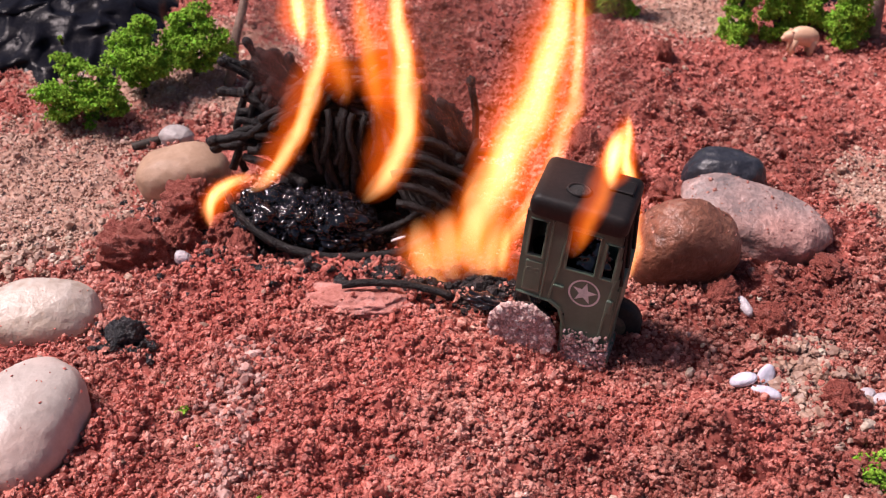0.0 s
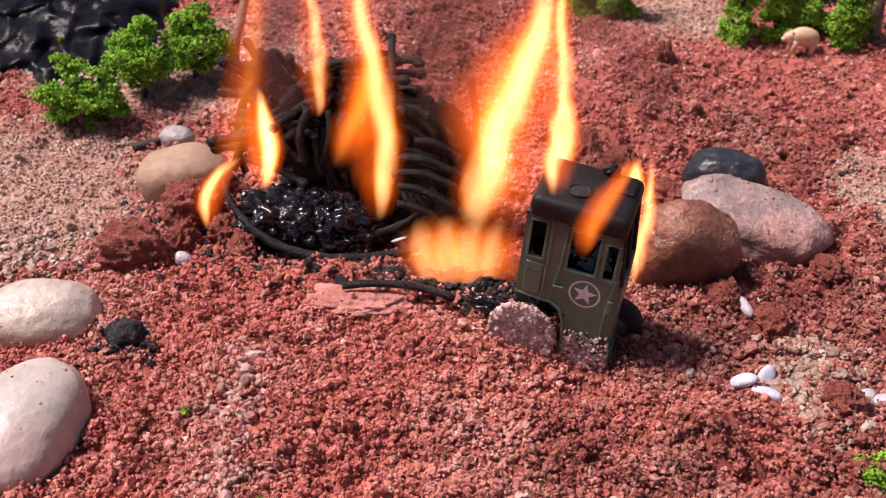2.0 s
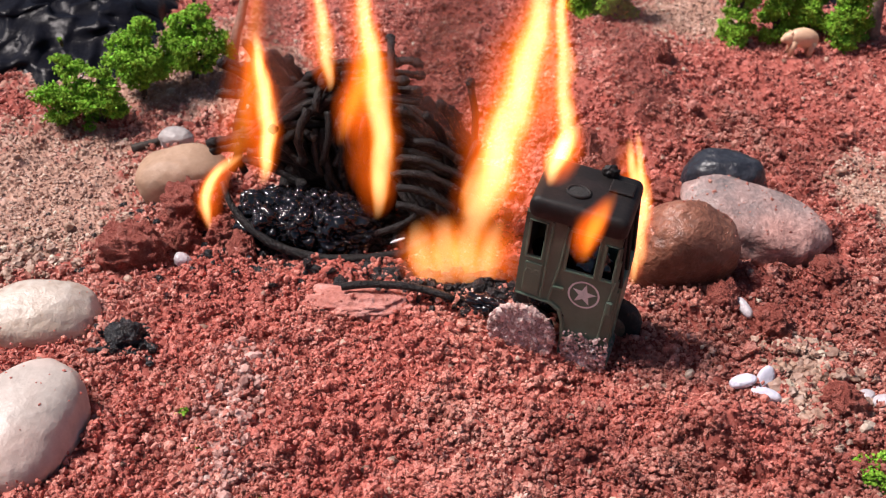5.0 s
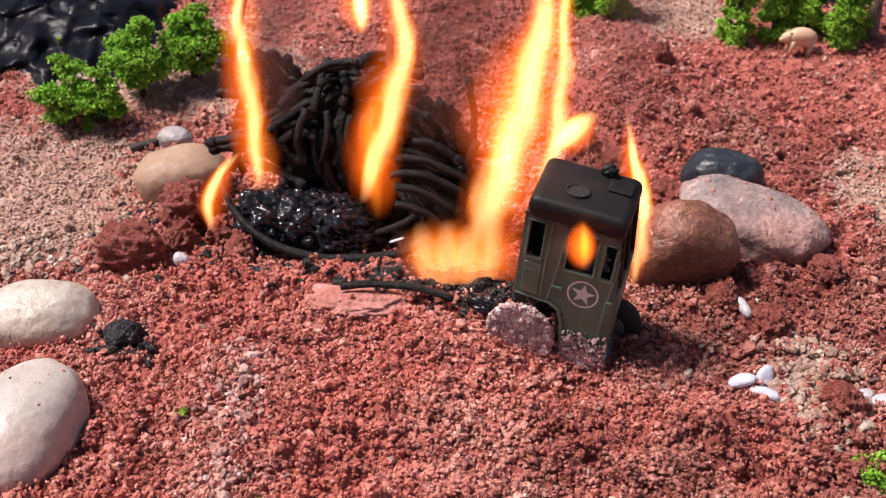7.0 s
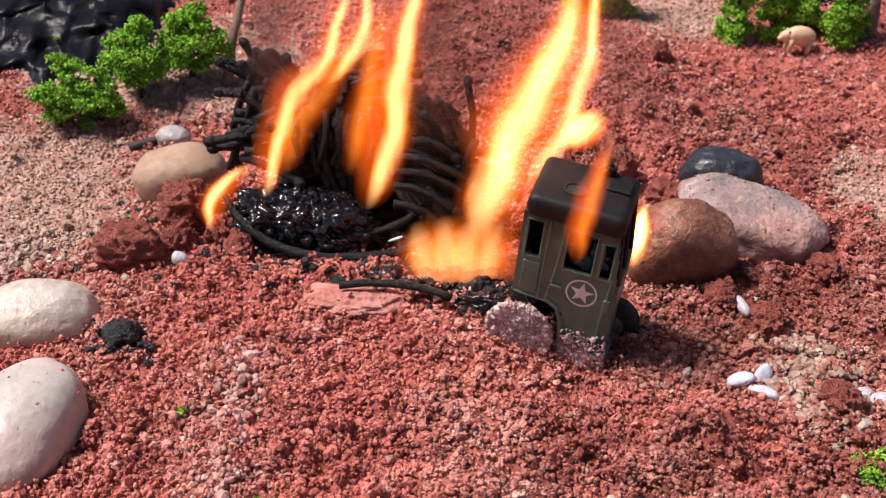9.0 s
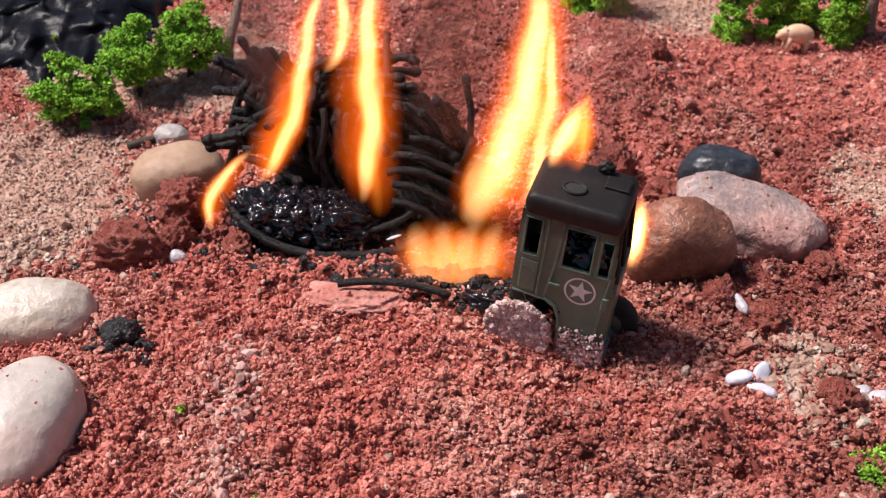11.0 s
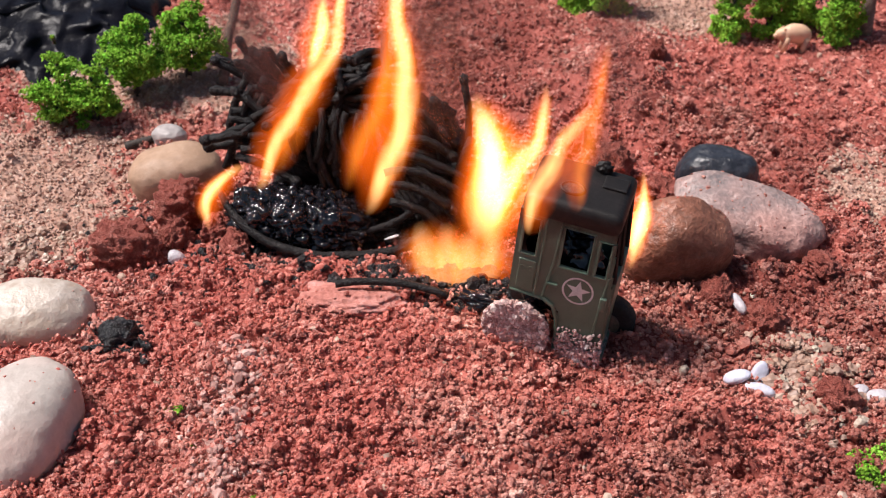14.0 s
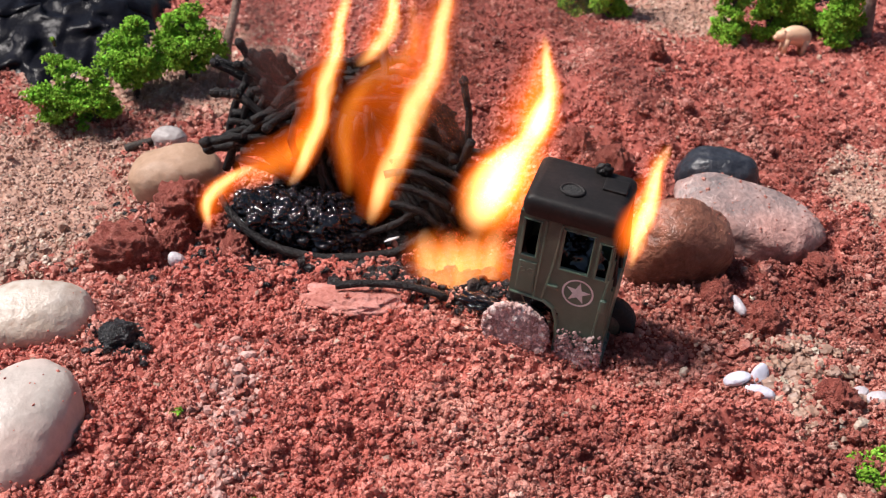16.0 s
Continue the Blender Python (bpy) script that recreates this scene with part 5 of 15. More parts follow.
    walk(flame_b[2], [(0, pose(0.0068, 0, 0.0206, 0, 26)), (0.5, pose(0.0066, 0, 0.0245, 0, 23)), (1, pose(0.0034, 0, 0.0245, 0, 3)), (1.5, pose(0.0047, 0, 0.0230, 0, 11)), (2, pose(0.0014, 0, 0.0174, 0, 5)), (2.5, pose(0.0030, 0, 0.0248, 0, 7)), (3, pose(0.0062, 0, 0.0272, 0, 10)), (3.5, pose(0.0014, 0, 0.0262, 0, 4)), (4, pose(-0.0003, 0, 0.0263, 0, -3)), (4.7, pose(0.0015, 0, 0.0263, 0, 4)), (5.3, pose(0.0017, 0, 0.0177, 0, 5)), (5.9, pose(0.0038, 0, 0.0219, 0, 3)), (6.5, pose(0.0048, 0, 0.0185, 0, 33)), (7, pose(-0.0012, 0, 0.0237, 0, -1)), (7.5, pose(0.0040, 0, 0.0217, 0, 3)), (8, pose(0.0058, 0, 0.0219, 0, 9)), (8.5, pose(0.0048, 0, 0.0206, 0, 11)), (9, pose(0.0050, 0, 0.0221, 0, 14)), (9.7, pose(0.0060, 0, 0.0216, 0, 9)), (10.3, pose(0.0056, 0, 0.0231, 0, 26)), (10.9, pose(0.0074, 0, 0.0232, 0, 20)), (11.5, pose(0.0077, 0, 0.0271, 0, 32)), (12, pose(0.0076, 0, 0.0231, 0, 20)), (12.5, pose(0.0082, 0, 0.0220, 0, 28)), (13, pose(0.0162, 0, 0.0279, 0, 25)), (13.5, pose(0.0095, 0, 0.0249, 0, 3)), (14, pose(0.0063, 0, 0.0230, 0, 26)), (14.5, pose(0.0113, 0, 0.0264, 0, 10)), (15, pose(0.0099, 0, 0.0209, 0, 30)), (15.5, pose(0.0101, 0, 0.0224, 0, 25)), (16, pose(0.0145, 0, 0.0235, 0, 19))])
    walk(flame_b[3], [(0, pose(0.0088, 0, 0.0251, 0, 23)), (0.5, pose(0.0082, 0, 0.0286, 0, 20)), (1, pose(0.0035, 0, 0.0288, 0, 0)), (1.5, pose(0.0054, 0, 0.0276, 0, 7)), (2, pose(0.0015, 0, 0.0189, 0, 2)), (2.5, pose(0.0036, 0, 0.0291, 0, 7)), (3, pose(0.0068, 0, 0.0312, 0, 8)), (3.5, pose(0.0017, 0, 0.0304, 0, 3)), (4, pose(-0.0004, 0, 0.0304, 0, 0)), (4.7, pose(0.0018, 0, 0.0304, 0, 3)), (5.3, pose(0.0018, 0, 0.0192, 0, 2)), (5.9, pose(0.0039, 0, 0.0254, 0, 2)), (6.5, pose(0.0061, 0, 0.0207, 0, 28)), (7, pose(-0.0012, 0, 0.0281, 0, -1)), (7.5, pose(0.0042, 0, 0.0253, 0, 2)), (8, pose(0.0062, 0, 0.0248, 0, 6)), (8.5, pose(0.0054, 0, 0.0237, 0, 11)), (9, pose(0.0062, 0, 0.0268, 0, 16)), (9.7, pose(0.0064, 0, 0.0246, 0, 6)), (10.3, pose(0.0079, 0, 0.0275, 0, 29)), (10.9, pose(0.0088, 0, 0.0273, 0, 18)), (11.5, pose(0.0096, 0, 0.0307, 0, 27)), (12, pose(0.0090, 0, 0.0272, 0, 18)), (12.5, pose(0.0105, 0, 0.0263, 0, 29)), (13, pose(0.0180, 0, 0.0314, 0, 27)), (13.5, pose(0.0097, 0, 0.0287, 0, 2)), (14, pose(0.0086, 0, 0.0274, 0, 29)), (14.5, pose(0.0119, 0, 0.0301, 0, 9)), (15, pose(0.0124, 0, 0.0251, 0, 31)), (15.5, pose(0.0121, 0, 0.0268, 0, 24)), (16, pose(0.0157, 0, 0.0276, 0, 14))])
    walk(flame_b[4], [(0, pose(0.0107, 0, 0.0297, 0, 22)), (0.5, pose(0.0095, 0, 0.0328, 0, 16)), (1, pose(0.0035, 0, 0.0331, 0, 0)), (1.5, pose(0.0058, 0, 0.0322, 0, 7)), (2, pose(0.0016, 0, 0.0204, 0, 0)), (2.5, pose(0.0041, 0, 0.0334, 0, 7)), (3, pose(0.0073, 0, 0.0351, 0, 5)), (3.5, pose(0.0019, 0, 0.0345, 0, 2)), (4, pose(-0.0003, 0, 0.0345, 0, 2)), (4.7, pose(0.0020, 0, 0.0345, 0, 2)), (5.3, pose(0.0018, 0, 0.0207, 0, 0)), (5.9, pose(0.0040, 0, 0.0289, 0, 1)), (6.5, pose(0.0072, 0, 0.0230, 0, 24)), (7, pose(-0.0013, 0, 0.0326, 0, -2)), (7.5, pose(0.0043, 0, 0.0288, 0, 1)), (8, pose(0.0064, 0, 0.0278, 0, 4)), (8.5, pose(0.0060, 0, 0.0268, 0, 12)), (9, pose(0.0077, 0, 0.0315, 0, 24)), (9.7, pose(0.0067, 0, 0.0275, 0, 4)), (10.3, pose(0.0104, 0, 0.0318, 0, 31)), (10.9, pose(0.0100, 0, 0.0314, 0, 15)), (11.5, pose(0.0114, 0, 0.0344, 0, 23)), (12, pose(0.0102, 0, 0.0313, 0, 15)), (12.5, pose(0.0129, 0, 0.0305, 0, 32)), (13, pose(0.0199, 0, 0.0349, 0, 26)), (13.5, pose(0.0097, 0, 0.0326, 0, 0)), (14, pose(0.0111, 0, 0.0317, 0, 31)), (14.5, pose(0.0124, 0, 0.0339, 0, 7)), (15, pose(0.0149, 0, 0.0294, 0, 29)), (15.5, pose(0.0141, 0, 0.0312, 0, 23)), (16, pose(0.0165, 0, 0.0318, 0, 13))])
    walk(flame_b[5], [(0, pose(0.0126, 0, 0.0344, 0, 20)), (0.5, pose(0.0105, 0, 0.0371, 0, 12)), (1, pose(0.0034, 0, 0.0374, 0, -1)), (1.5, pose(0.0064, 0, 0.0367, 0, 11)), (2, pose(0.0015, 0, 0.0219, 0, -1)), (2.5, pose(0.0046, 0, 0.0376, 0, 6)), (3, pose(0.0075, 0, 0.0391, 0, 4)), (3.5, pose(0.0019, 0, 0.0386, 0, 1)), (4, pose(-0.0001, 0, 0.0386, 0, 3)), (4.7, pose(0.0021, 0, 0.0386, 0, 1)), (5.3, pose(0.0017, 0, 0.0222, 0, -1)), (5.9, pose(0.0040, 0, 0.0325, 0, 1)), (6.5, pose(0.0081, 0, 0.0254, 0, 22)), (7, pose(-0.0015, 0, 0.0370, 0, -3)), (7.5, pose(0.0043, 0, 0.0323, 0, 1)), (8, pose(0.0066, 0, 0.0307, 0, 2)), (8.5, pose(0.0067, 0, 0.0299, 0, 12)), (9, pose(0.0103, 0, 0.0356, 0, 38)), (9.7, pose(0.0068, 0, 0.0304, 0, 2)), (10.3, pose(0.0131, 0, 0.0360, 0, 33)), (10.9, pose(0.0110, 0, 0.0356, 0, 13)), (11.5, pose(0.0128, 0, 0.0382, 0, 18)), (12, pose(0.0112, 0, 0.0355, 0, 13)), (12.5, pose(0.0157, 0, 0.0346, 0, 38)), (13, pose(0.0215, 0, 0.0386, 0, 21)), (13.5, pose(0.0097, 0, 0.0364, 0, 1)), (14, pose(0.0138, 0, 0.0359, 0, 33)), (14.5, pose(0.0129, 0, 0.0376, 0, 8)), (15, pose(0.0172, 0, 0.0337, 0, 26)), (15.5, pose(0.0159, 0, 0.0357, 0, 22)), (16, pose(0.0176, 0, 0.0359, 0, 16))])
    walk(flame_b[6], [(0, pose(0.0142, 0, 0.0391, 0, 17)), (0.5, pose(0.0113, 0, 0.0414, 0, 9)), (1, pose(0.0034, 0, 0.0417, 0, -1)), (1.5, pose(0.0075, 0, 0.0412, 0, 15)), (2, pose(0.0014, 0, 0.0235, 0, -2)), (2.5, pose(0.0050, 0, 0.0419, 0, 6)), (3, pose(0.0078, 0, 0.0431, 0, 3)), (3.5, pose(0.0020, 0, 0.0427, 0, 0)), (4, pose(0.0001, 0, 0.0427, 0, 4)), (4.7, pose(0.0021, 0, 0.0427, 0, 0)), (5.3, pose(0.0016, 0, 0.0237, 0, -2)), (5.9, pose(0.0041, 0, 0.0360, 0, 3)), (6.5, pose(0.0090, 0, 0.0277, 0, 21)), (7, pose(-0.0018, 0, 0.0415, 0, -4)), (7.5, pose(0.0043, 0, 0.0359, 0, 3)), (8, pose(0.0066, 0, 0.0336, 0, 0)), (8.5, pose(0.0073, 0, 0.0330, 0, 11)), (9, pose(0.0137, 0, 0.0391, 0, 42)), (9.7, pose(0.0068, 0, 0.0334, 0, 0)), (10.3, pose(0.0159, 0, 0.0401, 0, 34)), (10.9, pose(0.0119, 0, 0.0398, 0, 12)), (11.5, pose(0.0139, 0, 0.0422, 0, 13)), (12, pose(0.0121, 0, 0.0397, 0, 12)), (12.5, pose(0.0190, 0, 0.0382, 0, 44)), (13, pose(0.0229, 0, 0.0424, 0, 14)), (13.5, pose(0.0098, 0, 0.0402, 0, 6)), (14, pose(0.0166, 0, 0.0400, 0, 34)), (14.5, pose(0.0134, 0, 0.0414, 0, 10)), (15, pose(0.0191, 0, 0.0383, 0, 21)), (15.5, pose(0.0177, 0, 0.0402, 0, 20)), (16, pose(0.0188, 0, 0.0400, 0, 17))])
    walk(flame_b[7], [(0, pose(0.0154, 0, 0.0439, 0, 13)), (0.5, pose(0.0120, 0, 0.0458, 0, 9)), (1, pose(0.0033, 0, 0.0459, 0, -1)), (1.5, pose(0.0089, 0, 0.0456, 0, 16)), (2, pose(0.0013, 0, 0.0250, 0, -2)), (2.5, pose(0.0054, 0, 0.0462, 0, 5)), (3, pose(0.0079, 0, 0.0471, 0, 2)), (3.5, pose(0.0020, 0, 0.0468, 0, 0)), (4, pose(0.0004, 0, 0.0468, 0, 5)), (4.7, pose(0.0021, 0, 0.0468, 0, 0)), (5.3, pose(0.0016, 0, 0.0252, 0, -2)), (5.9, pose(0.0044, 0, 0.0395, 0, 7)), (6.5, pose(0.0099, 0, 0.0301, 0, 20)), (7, pose(-0.0021, 0, 0.0459, 0, -3)), (7.5, pose(0.0046, 0, 0.0394, 0, 7)), (8, pose(0.0065, 0, 0.0366, 0, -2)), (8.5, pose(0.0079, 0, 0.0360, 0, 10)), (9, pose(0.0167, 0, 0.0429, 0, 33)), (9.7, pose(0.0068, 0, 0.0363, 0, -2)), (10.3, pose(0.0186, 0, 0.0443, 0, 28)), (10.9, pose(0.0128, 0, 0.0441, 0, 14)), (11.5, pose(0.0146, 0, 0.0462, 0, 7)), (12, pose(0.0130, 0, 0.0439, 0, 14)), (12.5, pose(0.0225, 0, 0.0416, 0, 42)), (13, pose(0.0235, 0, 0.0463, 0, 6)), (13.5, pose(0.0104, 0, 0.0440, 0, 18)), (14, pose(0.0193, 0, 0.0442, 0, 28)), (14.5, pose(0.0142, 0, 0.0451, 0, 12)), (15, pose(0.0208, 0, 0.0429, 0, 17)), (15.5, pose(0.0192, 0, 0.0448, 0, 18)), (16, pose(0.0201, 0, 0.0441, 0, 17))])
    walk(flame_b[8], [(0, pose(0.0163, 0, 0.0488, 0, 7)), (0.5, pose(0.0126, 0, 0.0501, 0, 8)), (1, pose(0.0033, 0, 0.0502, 0, -1)), (1.5, pose(0.0101, 0, 0.0500, 0, 14)), (2, pose(0.0013, 0, 0.0265, 0, -2)), (2.5, pose(0.0058, 0, 0.0505, 0, 5)), (3, pose(0.0080, 0, 0.0511, 0, 1)), (3.5, pose(0.0020, 0, 0.0509, 0, 0)), (4, pose(0.0008, 0, 0.0510, 0, 5)), (4.7, pose(0.0021, 0, 0.0509, 0, 0)), (5.3, pose(0.0015, 0, 0.0267, 0, -2)), (5.9, pose(0.0049, 0, 0.0430, 0, 10)), (6.5, pose(0.0108, 0, 0.0325, 0, 20)), (7, pose(-0.0022, 0, 0.0504, 0, 2)), (7.5, pose(0.0051, 0, 0.0429, 0, 10)), (8, pose(0.0064, 0, 0.0395, 0, -4)), (8.5, pose(0.0084, 0, 0.0391, 0, 10)), (9, pose(0.0190, 0, 0.0472, 0, 25)), (9.7, pose(0.0066, 0, 0.0393, 0, -4)), (10.3, pose(0.0206, 0, 0.0489, 0, 18)), (10.9, pose(0.0141, 0, 0.0482, 0, 19)), (11.5, pose(0.0149, 0, 0.0503, 0, 2)), (12, pose(0.0143, 0, 0.0481, 0, 19)), (12.5, pose(0.0255, 0, 0.0455, 0, 36)), (13, pose(0.0237, 0, 0.0503, 0, 2)), (13.5, pose(0.0120, 0, 0.0474, 0, 39)), (14, pose(0.0213, 0, 0.0487, 0, 18)), (14.5, pose(0.0151, 0, 0.0488, 0, 15)), (15, pose(0.0220, 0, 0.0477, 0, 13)), (15.5, pose(0.0206, 0, 0.0494, 0, 15)), (16, pose(0.0214, 0, 0.0481, 0, 16))])
    walk(flame_b[9], [(0, pose(0.0166, 0, 0.0538, 0, 1)), (0.5, pose(0.0132, 0, 0.0545, 0, 8)), (1, pose(0.0032, 0, 0.0545, 0, 0)), (1.5, pose(0.0111, 0, 0.0545, 0, 13)), (2, pose(0.0012, 0, 0.0280, 0, -1)), (2.5, pose(0.0062, 0, 0.0548, 0, 5)), (3, pose(0.0081, 0, 0.0551, 0, 1)), (3.5, pose(0.0020, 0, 0.0550, 0, 0)), (4, pose(0.0012, 0, 0.0551, 0, 5)), (4.7, pose(0.0021, 0, 0.0550, 0, 0)), (5.3, pose(0.0015, 0, 0.0282, 0, -1)), (5.9, pose(0.0056, 0, 0.0465, 0, 13)), (6.5, pose(0.0116, 0, 0.0349, 0, 19)), (7, pose(-0.0018, 0, 0.0548, 0, 7)), (7.5, pose(0.0059, 0, 0.0463, 0, 13)), (8, pose(0.0061, 0, 0.0425, 0, -6)), (8.5, pose(0.0089, 0, 0.0422, 0, 9)), (9, pose(0.0208, 0, 0.0518, 0, 20)), (9.7, pose(0.0063, 0, 0.0422, 0, -6)), (10.3, pose(0.0217, 0, 0.0537, 0, 10)), (10.9, pose(0.0156, 0, 0.0522, 0, 22)), (11.5, pose(0.0148, 0, 0.0543, 0, -4)), (12, pose(0.0158, 0, 0.0521, 0, 22)), (12.5, pose(0.0282, 0, 0.0495, 0, 33)), (13, pose(0.0237, 0, 0.0543, 0, -1)), (13.5, pose(0.0150, 0, 0.0498, 0, 60)), (14, pose(0.0224, 0, 0.0535, 0, 10)), (14.5, pose(0.0161, 0, 0.0524, 0, 16)), (15, pose(0.0230, 0, 0.0526, 0, 11)), (15.5, pose(0.0218, 0, 0.0541, 0, 13)), (16, pose(0.0225, 0, 0.0523, 0, 15))])
    walk(flame_b[10], [(0, pose(0.0165, 0, 0.0587, 0, -2)), (0.5, pose(0.0138, 0, 0.0588, 0, 8)), (1, pose(0.0032, 0, 0.0588, 0, 0)), (1.5, pose(0.0122, 0, 0.0590, 0, 13)), (2, pose(0.0012, 0, 0.0295, 0, -1)), (2.5, pose(0.0065, 0, 0.0590, 0, 5)), (3, pose(0.0081, 0, 0.0591, 0, 1)), (3.5, pose(0.0020, 0, 0.0591, 0, 0)), (4, pose(0.0016, 0, 0.0592, 0, 5)), (4.7, pose(0.0021, 0, 0.0592, 0, 0)), (5.3, pose(0.0014, 0, 0.0297, 0, -1)), (5.9, pose(0.0065, 0, 0.0499, 0, 15)), (6.5, pose(0.0125, 0, 0.0373, 0, 19)), (7, pose(-0.0011, 0, 0.0592, 0, 11)), (7.5, pose(0.0068, 0, 0.0497, 0, 15)), (8, pose(0.0057, 0, 0.0454, 0, -7)), (8.5, pose(0.0094, 0, 0.0453, 0, 8)), (9, pose(0.0224, 0, 0.0564, 0, 19)), (9.7, pose(0.0060, 0, 0.0452, 0, -7)), (10.3, pose(0.0224, 0, 0.0586, 0, 7)), (10.9, pose(0.0173, 0, 0.0562, 0, 23)), (11.5, pose(0.0144, 0, 0.0584, 0, -7)), (12, pose(0.0175, 0, 0.0561, 0, 23)), (12.5, pose(0.0308, 0, 0.0537, 0, 32)), (13, pose(0.0236, 0, 0.0583, 0, -1)), (13.5, pose(0.0186, 0, 0.0510, 0, 60)), (14, pose(0.0230, 0, 0.0585, 0, 7)), (14.5, pose(0.0172, 0, 0.0561, 0, 16)), (15, pose(0.0240, 0, 0.0574, 0, 11)), (15.5, pose(0.0228, 0, 0.0589, 0, 11)), (16, pose(0.0236, 0, 0.0564, 0, 14))])
    walk(flame_b[11], [(0, pose(0.0204, 0.003, 0.0362, 0, -13)), (0.5, pose(-0.0055, 0.003, 0.0146, 0, 36)), (1, pose(-0.0027, 0.003, 0.0174, 0, 5)), (1.5, pose(-0.0060, 0.003, 0.0173, 0, 15)), (2, pose(-0.0074, 0.003, 0.0174, 0, 15)), (2.5, pose(-0.0064, 0.003, 0.0176, 0, 10)), (3, pose(-0.0028, 0.003, 0.0158, 0, 20)), (3.5, pose(-0.0059, 0.003, 0.0176, 0, 15)), (4, pose(-0.0055, 0.003, 0.0162, 0, 6)), (4.7, pose(-0.0058, 0.003, 0.0177, 0, 15)), (5.3, pose(-0.0071, 0.003, 0.0177, 0, 15)), (5.9, pose(-0.0019, 0.003, 0.0156, 0, 25)), (6.5, pose(0.0013, 0.003, 0.0274, 0, 5)), (7, pose(0.0012, 0.003, 0.0111, 0, -11)), (7.5, pose(-0.0017, 0.003, 0.0155, 0, 25)), (8, pose(-0.0052, 0.003, 0.0168, 0, 30)), (8.5, pose(0.0007, 0.003, 0.0206, 0, 15)), (9, pose(0.0073, 0.003, 0.0173, 0, 14)), (9.7, pose(-0.0050, 0.003, 0.0166, 0, 30)), (10.3, pose(0.0062, 0.003, 0.0171, 0, 17)), (10.9, pose(0.0031, 0.003, 0.0149, 0, 27)), (11.5, pose(0.0022, 0.003, 0.0103, 0, 7)), (12, pose(0.0033, 0.003, 0.0147, 0, 27)), (12.5, pose(0.0034, 0.003, 0.0147, 0, 30)), (13, pose(0.0037, 0.003, 0.0128, 0, 43)), (13.5, pose(0.0021, 0.003, 0.0114, 0, 40)), (14, pose(0.0069, 0.003, 0.0169, 0, 17)), (14.5, pose(0.0046, 0.003, 0.0106, 0, 43)), (15, pose(0.0011, 0.003, 0.0131, 0, 43)), (15.5, pose(-0.0008, 0.003, 0.0127, 0, 43)), (16, pose(-0.0013, 0.003, 0.0118, 0, 43))])
    walk(flame_b[12], [(0, pose(0.0197, 0.003, 0.0393, 0, -14)), (0.5, pose(-0.0037, 0.003, 0.0172, 0, 31)), (1, pose(-0.0022, 0.003, 0.0232, 0, 4)), (1.5, pose(-0.0045, 0.003, 0.0227, 0, 14)), (2, pose(-0.0058, 0.003, 0.0231, 0, 15)), (2.5, pose(-0.0054, 0.003, 0.0233, 0, 9)), (3, pose(-0.0018, 0.003, 0.0185, 0, 20)), (3.5, pose(-0.0044, 0.003, 0.0233, 0, 14)), (4, pose(-0.0049, 0.003, 0.0222, 0, 6)), (4.7, pose(-0.0043, 0.003, 0.0233, 0, 14)), (5.3, pose(-0.0055, 0.003, 0.0234, 0, 15)), (5.9, pose(0.0001, 0.003, 0.0203, 0, 19)), (6.5, pose(0.0016, 0.003, 0.0318, 0, 4)), (7, pose(0.0001, 0.003, 0.0173, 0, -10)), (7.5, pose(0.0003, 0.003, 0.0202, 0, 19)), (8, pose(-0.0035, 0.003, 0.0199, 0, 28)), (8.5, pose(0.0012, 0.003, 0.0227, 0, 15)), (9, pose(0.0084, 0.003, 0.0217, 0, 17)), (9.7, pose(-0.0033, 0.003, 0.0196, 0, 28)), (10.3, pose(0.0083, 0.003, 0.0225, 0, 24)), (10.9, pose(0.0047, 0.003, 0.0181, 0, 26)), (11.5, pose(0.0025, 0.003, 0.0128, 0, 9)), (12, pose(0.0049, 0.003, 0.0179, 0, 26)), (12.5, pose(0.0048, 0.003, 0.0170, 0, 32)), (13, pose(0.0057, 0.003, 0.0137, 0, 43)), (13.5, pose(0.0033, 0.003, 0.0130, 0, 42)), (14, pose(0.0090, 0.003, 0.0224, 0, 24)), (14.5, pose(0.0064, 0.003, 0.0118, 0, 43)), (15, pose(0.0028, 0.003, 0.0136, 0, 43)), (15.5, pose(0.0009, 0.003, 0.0134, 0, 43)), (16, pose(0.0012, 0.003, 0.0133, 0, 43))])
